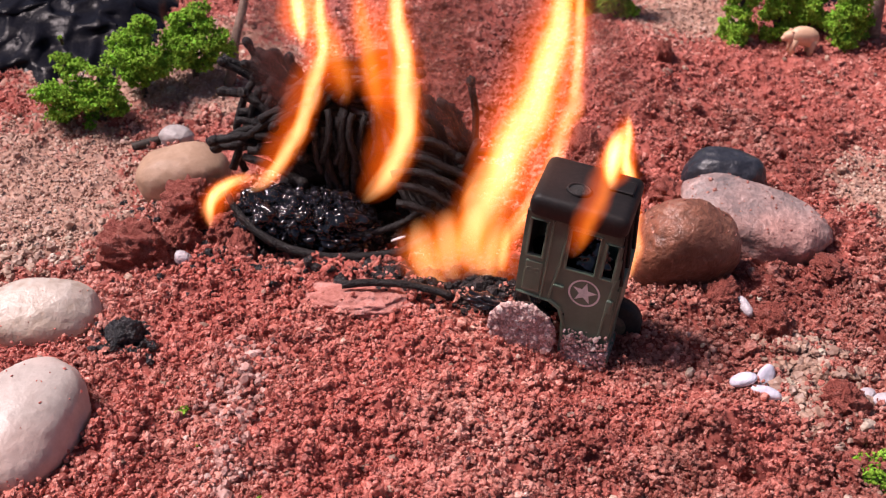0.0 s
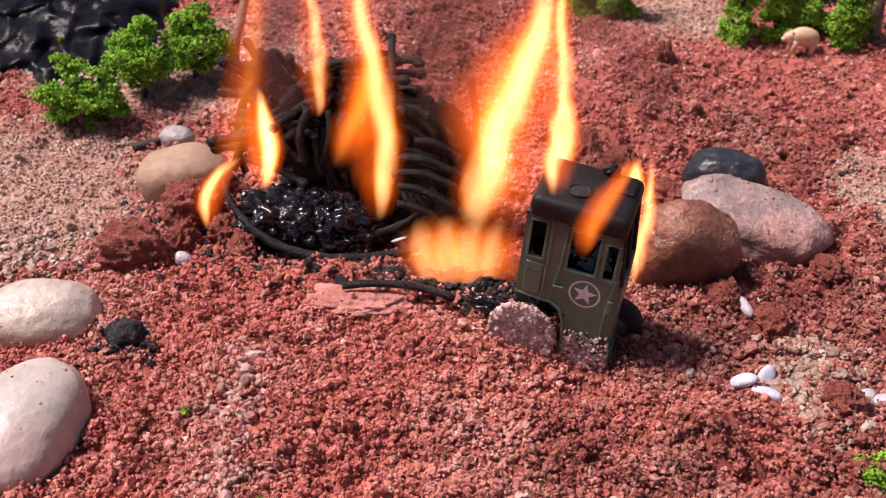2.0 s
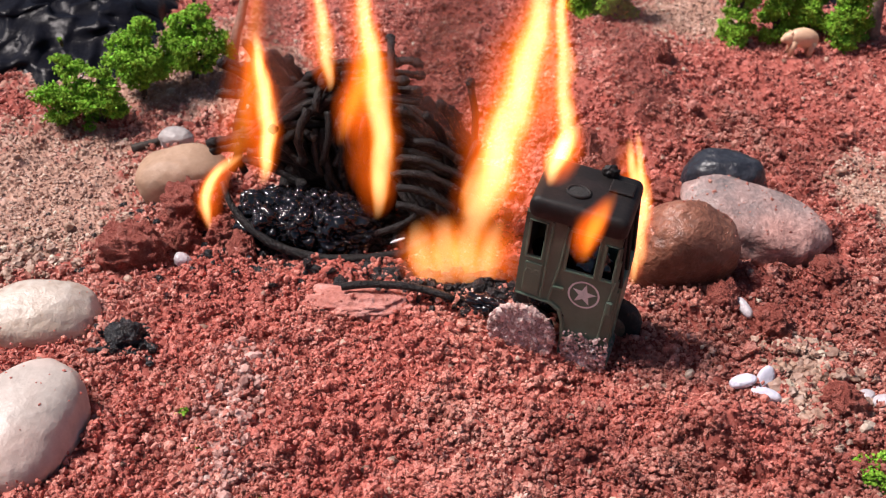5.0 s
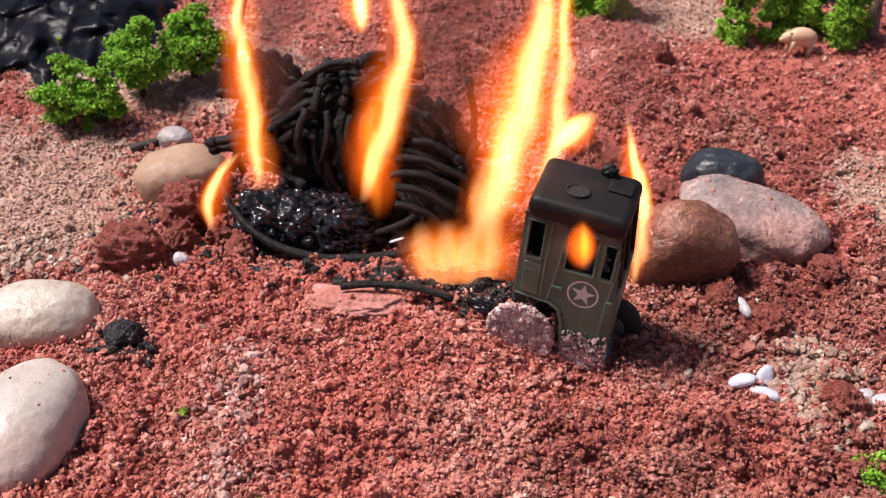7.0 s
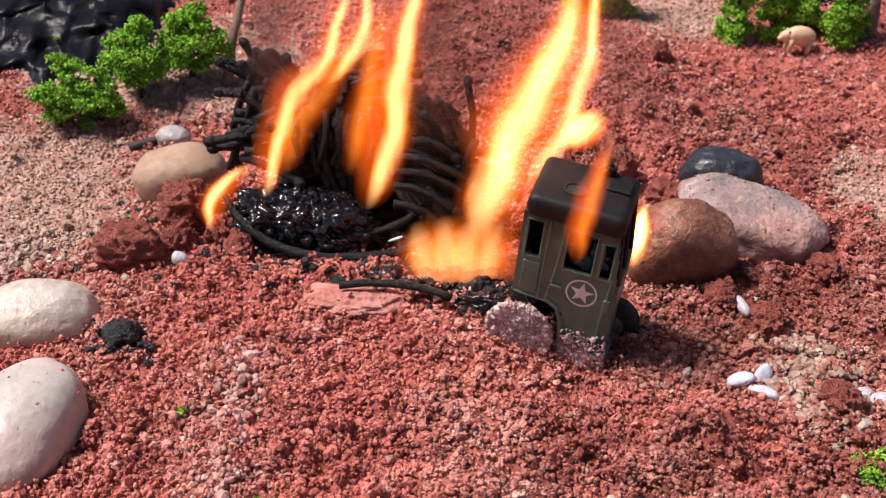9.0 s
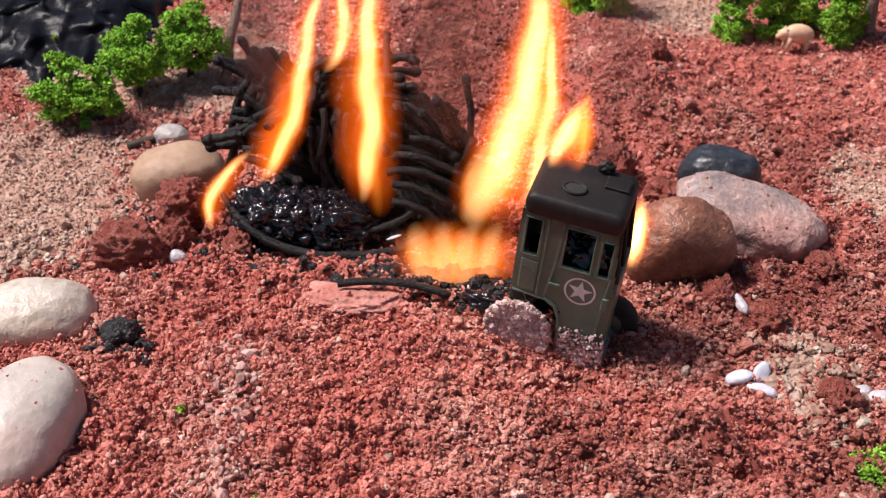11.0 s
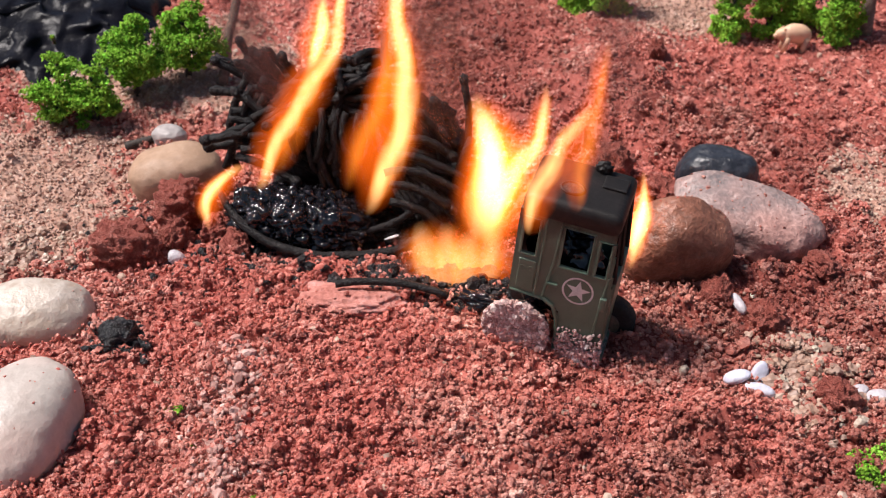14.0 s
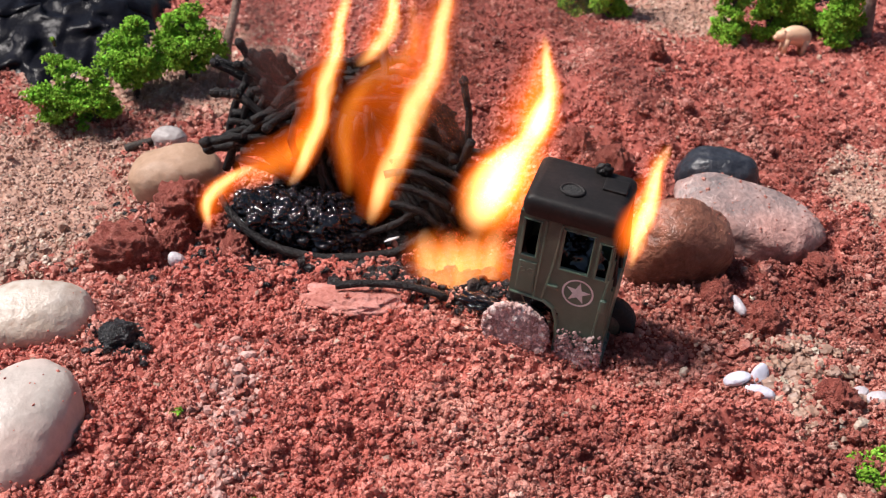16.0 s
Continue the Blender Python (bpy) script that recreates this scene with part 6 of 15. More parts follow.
    walk(flame_b[13], [(0, pose(0.0188, 0.003, 0.0425, 0, -16)), (0.5, pose(-0.0022, 0.003, 0.0201, 0, 25)), (1, pose(-0.0018, 0.003, 0.0289, 0, 3)), (1.5, pose(-0.0032, 0.003, 0.0281, 0, 13)), (2, pose(-0.0042, 0.003, 0.0288, 0, 15)), (2.5, pose(-0.0045, 0.003, 0.0290, 0, 8)), (3, pose(-0.0008, 0.003, 0.0213, 0, 19)), (3.5, pose(-0.0031, 0.003, 0.0290, 0, 12)), (4, pose(-0.0042, 0.003, 0.0282, 0, 8)), (4.7, pose(-0.0029, 0.003, 0.0291, 0, 12)), (5.3, pose(-0.0040, 0.003, 0.0291, 0, 15)), (5.9, pose(0.0014, 0.003, 0.0252, 0, 13)), (6.5, pose(0.0018, 0.003, 0.0362, 0, 2)), (7, pose(-0.0010, 0.003, 0.0236, 0, -8)), (7.5, pose(0.0016, 0.003, 0.0251, 0, 13)), (8, pose(-0.0019, 0.003, 0.0230, 0, 24)), (8.5, pose(0.0018, 0.003, 0.0248, 0, 14)), (9, pose(0.0100, 0.003, 0.0259, 0, 26)), (9.7, pose(-0.0017, 0.003, 0.0227, 0, 24)), (10.3, pose(0.0109, 0.003, 0.0278, 0, 26)), (10.9, pose(0.0063, 0.003, 0.0213, 0, 25)), (11.5, pose(0.0030, 0.003, 0.0153, 0, 13)), (12, pose(0.0065, 0.003, 0.0212, 0, 25)), (12.5, pose(0.0063, 0.003, 0.0192, 0, 33)), (13, pose(0.0075, 0.003, 0.0148, 0, 43)), (13.5, pose(0.0050, 0.003, 0.0140, 0, 41)), (14, pose(0.0116, 0.003, 0.0277, 0, 26)), (14.5, pose(0.0077, 0.003, 0.0134, 0, 36)), (15, pose(0.0045, 0.003, 0.0141, 0, 43)), (15.5, pose(0.0026, 0.003, 0.0141, 0, 43)), (16, pose(0.0036, 0.003, 0.0148, 0, 43))])
    walk(flame_b[14], [(0, pose(0.0179, 0.003, 0.0456, 0, -18)), (0.5, pose(-0.0010, 0.003, 0.0230, 0, 21)), (1, pose(-0.0017, 0.003, 0.0347, 0, 1)), (1.5, pose(-0.0021, 0.003, 0.0336, 0, 11)), (2, pose(-0.0027, 0.003, 0.0346, 0, 15)), (2.5, pose(-0.0038, 0.003, 0.0348, 0, 6)), (3, pose(0.0002, 0.003, 0.0241, 0, 18)), (3.5, pose(-0.0019, 0.003, 0.0348, 0, 10)), (4, pose(-0.0033, 0.003, 0.0341, 0, 9)), (4.7, pose(-0.0018, 0.003, 0.0348, 0, 10)), (5.3, pose(-0.0024, 0.003, 0.0348, 0, 15)), (5.9, pose(0.0023, 0.003, 0.0302, 0, 11)), (6.5, pose(0.0019, 0.003, 0.0405, 0, 0)), (7, pose(-0.0016, 0.003, 0.0299, 0, -1)), (7.5, pose(0.0026, 0.003, 0.0301, 0, 11)), (8, pose(-0.0006, 0.003, 0.0262, 0, 19)), (8.5, pose(0.0023, 0.003, 0.0269, 0, 14)), (9, pose(0.0124, 0.003, 0.0297, 0, 38)), (9.7, pose(-0.0004, 0.003, 0.0259, 0, 19)), (10.3, pose(0.0134, 0.003, 0.0332, 0, 23)), (10.9, pose(0.0078, 0.003, 0.0245, 0, 24)), (11.5, pose(0.0036, 0.003, 0.0177, 0, 17)), (12, pose(0.0080, 0.003, 0.0244, 0, 24)), (12.5, pose(0.0078, 0.003, 0.0214, 0, 33)), (13, pose(0.0092, 0.003, 0.0162, 0, 43)), (13.5, pose(0.0065, 0.003, 0.0153, 0, 36)), (14, pose(0.0141, 0.003, 0.0331, 0, 23)), (14.5, pose(0.0086, 0.003, 0.0152, 0, 27)), (15, pose(0.0060, 0.003, 0.0149, 0, 43)), (15.5, pose(0.0043, 0.003, 0.0148, 0, 43)), (16, pose(0.0062, 0.003, 0.0161, 0, 43))])
    walk(flame_b[15], [(0, pose(0.0168, 0.003, 0.0487, 0, -19)), (0.5, pose(-0.0000, 0.003, 0.0260, 0, 18)), (1, pose(-0.0015, 0.003, 0.0404, 0, 2)), (1.5, pose(-0.0010, 0.003, 0.0391, 0, 12)), (2, pose(-0.0012, 0.003, 0.0403, 0, 13)), (2.5, pose(-0.0033, 0.003, 0.0405, 0, 4)), (3, pose(0.0011, 0.003, 0.0268, 0, 16)), (3.5, pose(-0.0009, 0.003, 0.0406, 0, 10)), (4, pose(-0.0023, 0.003, 0.0401, 0, 9)), (4.7, pose(-0.0008, 0.003, 0.0406, 0, 10)), (5.3, pose(-0.0010, 0.003, 0.0405, 0, 13)), (5.9, pose(0.0034, 0.003, 0.0352, 0, 13)), (6.5, pose(0.0019, 0.003, 0.0449, 0, -1)), (7, pose(-0.0014, 0.003, 0.0363, 0, 4)), (7.5, pose(0.0036, 0.003, 0.0351, 0, 13)), (8, pose(0.0003, 0.003, 0.0296, 0, 14)), (8.5, pose(0.0028, 0.003, 0.0290, 0, 13)), (9, pose(0.0155, 0.003, 0.0329, 0, 42)), (9.7, pose(0.0006, 0.003, 0.0293, 0, 14)), (10.3, pose(0.0155, 0.003, 0.0387, 0, 19)), (10.9, pose(0.0092, 0.003, 0.0278, 0, 22)), (11.5, pose(0.0044, 0.003, 0.0201, 0, 22)), (12, pose(0.0094, 0.003, 0.0277, 0, 22)), (12.5, pose(0.0092, 0.003, 0.0237, 0, 31)), (13, pose(0.0107, 0.003, 0.0177, 0, 41)), (13.5, pose(0.0073, 0.003, 0.0171, 0, 27)), (14, pose(0.0162, 0.003, 0.0385, 0, 19)), (14.5, pose(0.0093, 0.003, 0.0172, 0, 20)), (15, pose(0.0073, 0.003, 0.0161, 0, 43)), (15.5, pose(0.0057, 0.003, 0.0160, 0, 43)), (16, pose(0.0088, 0.003, 0.0174, 0, 43))])
    walk(flame_b[16], [(0, pose(0.0157, 0.003, 0.0518, 0, -21)), (0.5, pose(0.0009, 0.003, 0.0291, 0, 16)), (1, pose(-0.0013, 0.003, 0.0462, 0, 4)), (1.5, pose(0.0003, 0.003, 0.0445, 0, 15)), (2, pose(0.0000, 0.003, 0.0461, 0, 11)), (2.5, pose(-0.0029, 0.003, 0.0463, 0, 3)), (3, pose(0.0019, 0.003, 0.0297, 0, 11)), (3.5, pose(0.0001, 0.003, 0.0464, 0, 9)), (4, pose(-0.0015, 0.003, 0.0460, 0, 7)), (4.7, pose(0.0002, 0.003, 0.0464, 0, 9)), (5.3, pose(0.0003, 0.003, 0.0463, 0, 11)), (5.9, pose(0.0046, 0.003, 0.0402, 0, 15)), (6.5, pose(0.0018, 0.003, 0.0493, 0, 0)), (7, pose(-0.0008, 0.003, 0.0426, 0, 7)), (7.5, pose(0.0049, 0.003, 0.0401, 0, 15)), (8, pose(0.0011, 0.003, 0.0330, 0, 12)), (8.5, pose(0.0033, 0.003, 0.0311, 0, 12)), (9, pose(0.0183, 0.003, 0.0364, 0, 35)), (9.7, pose(0.0013, 0.003, 0.0327, 0, 12)), (10.3, pose(0.0171, 0.003, 0.0443, 0, 11)), (10.9, pose(0.0105, 0.003, 0.0312, 0, 20)), (11.5, pose(0.0055, 0.003, 0.0223, 0, 27)), (12, pose(0.0107, 0.003, 0.0310, 0, 20)), (12.5, pose(0.0105, 0.003, 0.0261, 0, 29)), (13, pose(0.0120, 0.003, 0.0195, 0, 35)), (13.5, pose(0.0079, 0.003, 0.0190, 0, 17)), (14, pose(0.0178, 0.003, 0.0442, 0, 11)), (14.5, pose(0.0100, 0.003, 0.0191, 0, 17)), (15, pose(0.0083, 0.003, 0.0175, 0, 37)), (15.5, pose(0.0068, 0.003, 0.0175, 0, 38)), (16, pose(0.0111, 0.003, 0.0191, 0, 43))])
    walk(flame_b[17], [(0, pose(0.0145, 0.003, 0.0549, 0, -21)), (0.5, pose(0.0017, 0.003, 0.0322, 0, 14)), (1, pose(-0.0008, 0.003, 0.0519, 0, 5)), (1.5, pose(0.0019, 0.003, 0.0499, 0, 17)), (2, pose(0.0010, 0.003, 0.0520, 0, 9)), (2.5, pose(-0.0027, 0.003, 0.0521, 0, 2)), (3, pose(0.0023, 0.003, 0.0326, 0, 5)), (3.5, pose(0.0010, 0.003, 0.0522, 0, 9)), (4, pose(-0.0008, 0.003, 0.0520, 0, 6)), (4.7, pose(0.0012, 0.003, 0.0522, 0, 9)), (5.3, pose(0.0013, 0.003, 0.0522, 0, 9)), (5.9, pose(0.0060, 0.003, 0.0451, 0, 16)), (6.5, pose(0.0018, 0.003, 0.0536, 0, 0)), (7, pose(0.0001, 0.003, 0.0490, 0, 8)), (7.5, pose(0.0062, 0.003, 0.0450, 0, 16)), (8, pose(0.0017, 0.003, 0.0364, 0, 10)), (8.5, pose(0.0037, 0.003, 0.0333, 0, 10)), (9, pose(0.0206, 0.003, 0.0402, 0, 28)), (9.7, pose(0.0019, 0.003, 0.0361, 0, 10)), (10.3, pose(0.0177, 0.003, 0.0502, 0, 3)), (10.9, pose(0.0116, 0.003, 0.0346, 0, 18)), (11.5, pose(0.0067, 0.003, 0.0245, 0, 31)), (12, pose(0.0118, 0.003, 0.0344, 0, 18)), (12.5, pose(0.0118, 0.003, 0.0284, 0, 28)), (13, pose(0.0131, 0.003, 0.0213, 0, 31)), (13.5, pose(0.0083, 0.003, 0.0209, 0, 13)), (14, pose(0.0184, 0.003, 0.0501, 0, 3)), (14.5, pose(0.0105, 0.003, 0.0211, 0, 16)), (15, pose(0.0092, 0.003, 0.0190, 0, 31)), (15.5, pose(0.0078, 0.003, 0.0190, 0, 31)), (16, pose(0.0128, 0.003, 0.0214, 0, 35))])
    walk(flame_b[18], [(0, pose(0.0133, 0.003, 0.0579, 0, -22)), (0.5, pose(0.0024, 0.003, 0.0353, 0, 12)), (1, pose(-0.0003, 0.003, 0.0577, 0, 5)), (1.5, pose(0.0036, 0.003, 0.0552, 0, 18)), (2, pose(0.0019, 0.003, 0.0578, 0, 9)), (2.5, pose(-0.0026, 0.003, 0.0579, 0, 2)), (3, pose(0.0023, 0.003, 0.0355, 0, 0)), (3.5, pose(0.0020, 0.003, 0.0580, 0, 9)), (4, pose(-0.0002, 0.003, 0.0580, 0, 5)), (4.7, pose(0.0021, 0.003, 0.0580, 0, 9)), (5.3, pose(0.0022, 0.003, 0.0580, 0, 9)), (5.9, pose(0.0074, 0.003, 0.0500, 0, 16)), (6.5, pose(0.0018, 0.003, 0.0580, 0, 0)), (7, pose(0.0010, 0.003, 0.0553, 0, 8)), (7.5, pose(0.0076, 0.003, 0.0499, 0, 16)), (8, pose(0.0023, 0.003, 0.0398, 0, 10)), (8.5, pose(0.0041, 0.003, 0.0354, 0, 10)), (9, pose(0.0225, 0.003, 0.0443, 0, 24)), (9.7, pose(0.0025, 0.003, 0.0396, 0, 10)), (10.3, pose(0.0177, 0.003, 0.0561, 0, -1)), (10.9, pose(0.0127, 0.003, 0.0380, 0, 17)), (11.5, pose(0.0081, 0.003, 0.0266, 0, 33)), (12, pose(0.0129, 0.003, 0.0379, 0, 17)), (12.5, pose(0.0130, 0.003, 0.0308, 0, 27)), (13, pose(0.0141, 0.003, 0.0233, 0, 28)), (13.5, pose(0.0086, 0.003, 0.0229, 0, 11)), (14, pose(0.0183, 0.003, 0.0559, 0, -1)), (14.5, pose(0.0110, 0.003, 0.0231, 0, 15)), (15, pose(0.0100, 0.003, 0.0205, 0, 28)), (15.5, pose(0.0086, 0.003, 0.0207, 0, 29)), (16, pose(0.0142, 0.003, 0.0239, 0, 29))])
    walk(flame_g[0], [(0, pose(-0.0035, 0.001, 0.0182, 0, -5)), (0.5, pose(0.0084, 0.001, 0.0073, 0, -34)), (1, pose(-0.0007, 0.001, 0.0194, 0, -20)), (1.5, pose(0.0088, 0.001, 0.0162, 0, -28)), (2, pose(-0.0003, 0.001, 0.0007, 0, 0)), (2.5, pose(0.0003, 0.001, 0.0127, 0, -1)), (3, pose(0.0005, 0.001, 0.0113, 0, 6)), (3.5, pose(0.0045, 0.001, 0.0141, 0, -15)), (4, pose(-0.0023, 0.001, 0.0114, 0, 0)), (4.7, pose(0.0046, 0.001, 0.0141, 0, -15)), (5.3, pose(-0.0001, 0.001, 0.0009, 0, 0)), (5.9, pose(-0.0002, 0.001, 0.0114, 0, 7)), (6.5, pose(0.0122, 0.001, 0.0199, 0, 16)), (7, pose(0.0107, 0.001, 0.0221, 0, -3)), (7.5, pose(0.0000, 0.001, 0.0112, 0, 7)), (8, pose(-0.0110, 0.001, 0.0112, 0, -1)), (8.5, pose(-0.0056, 0.001, 0.0155, 0, 4)), (9, pose(0.0062, 0.001, 0.0087, 0, 37)), (9.7, pose(-0.0108, 0.001, 0.0110, 0, -1)), (10.3, pose(0.0002, 0.001, 0.0120, 0, 20)), (10.9, pose(0.0044, 0.001, 0.0110, 0, 33)), (11.5, pose(0.0105, 0.001, 0.0149, 0, 3)), (12, pose(0.0046, 0.001, 0.0109, 0, 33)), (12.5, pose(-0.0002, 0.001, 0.0134, 0, 8)), (13, pose(0.0072, 0.001, 0.0149, 0, -1)), (13.5, pose(0.0110, 0.001, 0.0148, 0, 13)), (14, pose(0.0009, 0.001, 0.0119, 0, 20)), (14.5, pose(0.0152, 0.001, 0.0143, 0, 33)), (15, pose(0.0160, 0.001, 0.0162, 0, 23)), (15.5, pose(0.0141, 0.001, 0.0151, 0, 21)), (16, pose(0.0143, 0.001, 0.0129, 0, 42))])
    walk(flame_g[1], [(0, pose(-0.0037, 0.001, 0.0200, 0, -5)), (0.5, pose(0.0062, 0.001, 0.0109, 0, -31)), (1, pose(-0.0011, 0.001, 0.0204, 0, -20)), (1.5, pose(0.0079, 0.001, 0.0183, 0, -21)), (2, pose(-0.0003, 0.001, 0.0060, 0, 0)), (2.5, pose(0.0002, 0.001, 0.0157, 0, -1)), (3, pose(0.0006, 0.001, 0.0118, 0, 6)), (3.5, pose(0.0039, 0.001, 0.0167, 0, -12)), (4, pose(-0.0023, 0.001, 0.0146, 0, 0)), (4.7, pose(0.0040, 0.001, 0.0168, 0, -12)), (5.3, pose(-0.0001, 0.001, 0.0062, 0, 0)), (5.9, pose(0.0002, 0.001, 0.0146, 0, 6)), (6.5, pose(0.0126, 0.001, 0.0214, 0, 15)), (7, pose(0.0106, 0.001, 0.0229, 0, -3)), (7.5, pose(0.0004, 0.001, 0.0144, 0, 6)), (8, pose(-0.0110, 0.001, 0.0128, 0, -2)), (8.5, pose(-0.0055, 0.001, 0.0162, 0, 4)), (9, pose(0.0084, 0.001, 0.0117, 0, 32)), (9.7, pose(-0.0108, 0.001, 0.0125, 0, -2)), (10.3, pose(0.0009, 0.001, 0.0139, 0, 19)), (10.9, pose(0.0057, 0.001, 0.0139, 0, 18)), (11.5, pose(0.0106, 0.001, 0.0170, 0, 3)), (12, pose(0.0059, 0.001, 0.0138, 0, 18)), (12.5, pose(0.0002, 0.001, 0.0158, 0, 8)), (13, pose(0.0072, 0.001, 0.0173, 0, -1)), (13.5, pose(0.0115, 0.001, 0.0170, 0, 13)), (14, pose(0.0016, 0.001, 0.0138, 0, 19)), (14.5, pose(0.0166, 0.001, 0.0166, 0, 27)), (15, pose(0.0168, 0.001, 0.0183, 0, 19)), (15.5, pose(0.0150, 0.001, 0.0173, 0, 26)), (16, pose(0.0164, 0.001, 0.0153, 0, 36))])
    walk(flame_g[2], [(0, pose(-0.0038, 0.001, 0.0217, 0, -5)), (0.5, pose(0.0042, 0.001, 0.0145, 0, -27)), (1, pose(-0.0015, 0.001, 0.0215, 0, -19)), (1.5, pose(0.0072, 0.001, 0.0205, 0, -14)), (2, pose(-0.0003, 0.001, 0.0113, 0, 0)), (2.5, pose(0.0001, 0.001, 0.0186, 0, -1)), (3, pose(0.0006, 0.001, 0.0123, 0, 7)), (3.5, pose(0.0034, 0.001, 0.0194, 0, -8)), (4, pose(-0.0023, 0.001, 0.0178, 0, 1)), (4.7, pose(0.0035, 0.001, 0.0194, 0, -8)), (5.3, pose(-0.0001, 0.001, 0.0115, 0, 0)), (5.9, pose(0.0005, 0.001, 0.0178, 0, 5)), (6.5, pose(0.0130, 0.001, 0.0229, 0, 14)), (7, pose(0.0106, 0.001, 0.0237, 0, -3)), (7.5, pose(0.0007, 0.001, 0.0177, 0, 5)), (8, pose(-0.0111, 0.001, 0.0144, 0, -2)), (8.5, pose(-0.0055, 0.001, 0.0169, 0, 4)), (9, pose(0.0102, 0.001, 0.0150, 0, 25)), (9.7, pose(-0.0108, 0.001, 0.0141, 0, -2)), (10.3, pose(0.0015, 0.001, 0.0158, 0, 17)), (10.9, pose(0.0063, 0.001, 0.0171, 0, 8)), (11.5, pose(0.0108, 0.001, 0.0191, 0, 4)), (12, pose(0.0065, 0.001, 0.0170, 0, 8)), (12.5, pose(0.0005, 0.001, 0.0182, 0, 7)), (13, pose(0.0071, 0.001, 0.0196, 0, -1)), (13.5, pose(0.0120, 0.001, 0.0191, 0, 13)), (14, pose(0.0022, 0.001, 0.0157, 0, 17)), (14.5, pose(0.0177, 0.001, 0.0191, 0, 22)), (15, pose(0.0174, 0.001, 0.0205, 0, 15)), (15.5, pose(0.0162, 0.001, 0.0193, 0, 34)), (16, pose(0.0180, 0.001, 0.0180, 0, 24))])
    walk(flame_g[3], [(0, pose(-0.0040, 0.001, 0.0235, 0, -5)), (0.5, pose(0.0024, 0.001, 0.0183, 0, -24)), (1, pose(-0.0018, 0.001, 0.0225, 0, -18)), (1.5, pose(0.0068, 0.001, 0.0227, 0, -10)), (2, pose(-0.0003, 0.001, 0.0166, 0, 0)), (2.5, pose(0.0001, 0.001, 0.0215, 0, -2)), (3, pose(0.0007, 0.001, 0.0128, 0, 8)), (3.5, pose(0.0031, 0.001, 0.0221, 0, -6)), (4, pose(-0.0022, 0.001, 0.0210, 0, 1)), (4.7, pose(0.0032, 0.001, 0.0221, 0, -6)), (5.3, pose(-0.0000, 0.001, 0.0169, 0, 0)), (5.9, pose(0.0007, 0.001, 0.0210, 0, 4)), (6.5, pose(0.0134, 0.001, 0.0244, 0, 13)), (7, pose(0.0105, 0.001, 0.0245, 0, -3)), (7.5, pose(0.0010, 0.001, 0.0209, 0, 4)), (8, pose(-0.0112, 0.001, 0.0160, 0, -3)), (8.5, pose(-0.0054, 0.001, 0.0176, 0, 4)), (9, pose(0.0116, 0.001, 0.0185, 0, 18)), (9.7, pose(-0.0109, 0.001, 0.0157, 0, -3)), (10.3, pose(0.0020, 0.001, 0.0177, 0, 15)), (10.9, pose(0.0066, 0.001, 0.0203, 0, 4)), (11.5, pose(0.0109, 0.001, 0.0212, 0, 5)), (12, pose(0.0068, 0.001, 0.0202, 0, 4)), (12.5, pose(0.0008, 0.001, 0.0206, 0, 7)), (13, pose(0.0071, 0.001, 0.0220, 0, -1)), (13.5, pose(0.0125, 0.001, 0.0213, 0, 13)), (14, pose(0.0027, 0.001, 0.0176, 0, 15)), (14.5, pose(0.0186, 0.001, 0.0217, 0, 19)), (15, pose(0.0179, 0.001, 0.0227, 0, 13)), (15.5, pose(0.0176, 0.001, 0.0211, 0, 41)), (16, pose(0.0189, 0.001, 0.0211, 0, 14))])
    walk(flame_g[4], [(0, pose(-0.0041, 0.001, 0.0253, 0, -5)), (0.5, pose(0.0007, 0.001, 0.0221, 0, -23)), (1, pose(-0.0022, 0.001, 0.0236, 0, -18)), (1.5, pose(0.0065, 0.001, 0.0250, 0, -9)), (2, pose(-0.0004, 0.001, 0.0220, 0, -2)), (2.5, pose(-0.0000, 0.001, 0.0244, 0, -2)), (3, pose(0.0008, 0.001, 0.0133, 0, 8)), (3.5, pose(0.0029, 0.001, 0.0247, 0, -5)), (4, pose(-0.0021, 0.001, 0.0243, 0, 1)), (4.7, pose(0.0030, 0.001, 0.0248, 0, -5)), (5.3, pose(-0.0002, 0.001, 0.0222, 0, -2)), (5.9, pose(0.0009, 0.001, 0.0242, 0, 4)), (6.5, pose(0.0137, 0.001, 0.0260, 0, 12)), (7, pose(0.0105, 0.001, 0.0253, 0, -3)), (7.5, pose(0.0012, 0.001, 0.0241, 0, 4)), (8, pose(-0.0112, 0.001, 0.0176, 0, -3)), (8.5, pose(-0.0054, 0.001, 0.0184, 0, 4)), (9, pose(0.0125, 0.001, 0.0221, 0, 13)), (9.7, pose(-0.0110, 0.001, 0.0173, 0, -3)), (10.3, pose(0.0025, 0.001, 0.0196, 0, 14)), (10.9, pose(0.0067, 0.001, 0.0235, 0, 1)), (11.5, pose(0.0111, 0.001, 0.0233, 0, 6)), (12, pose(0.0069, 0.001, 0.0234, 0, 1)), (12.5, pose(0.0011, 0.001, 0.0230, 0, 7)), (13, pose(0.0071, 0.001, 0.0243, 0, -1)), (13.5, pose(0.0130, 0.001, 0.0234, 0, 15)), (14, pose(0.0032, 0.001, 0.0195, 0, 14)), (14.5, pose(0.0194, 0.001, 0.0243, 0, 17)), (15, pose(0.0184, 0.001, 0.0249, 0, 13)), (15.5, pose(0.0192, 0.001, 0.0227, 0, 46)), (16, pose(0.0195, 0.001, 0.0242, 0, 12))])
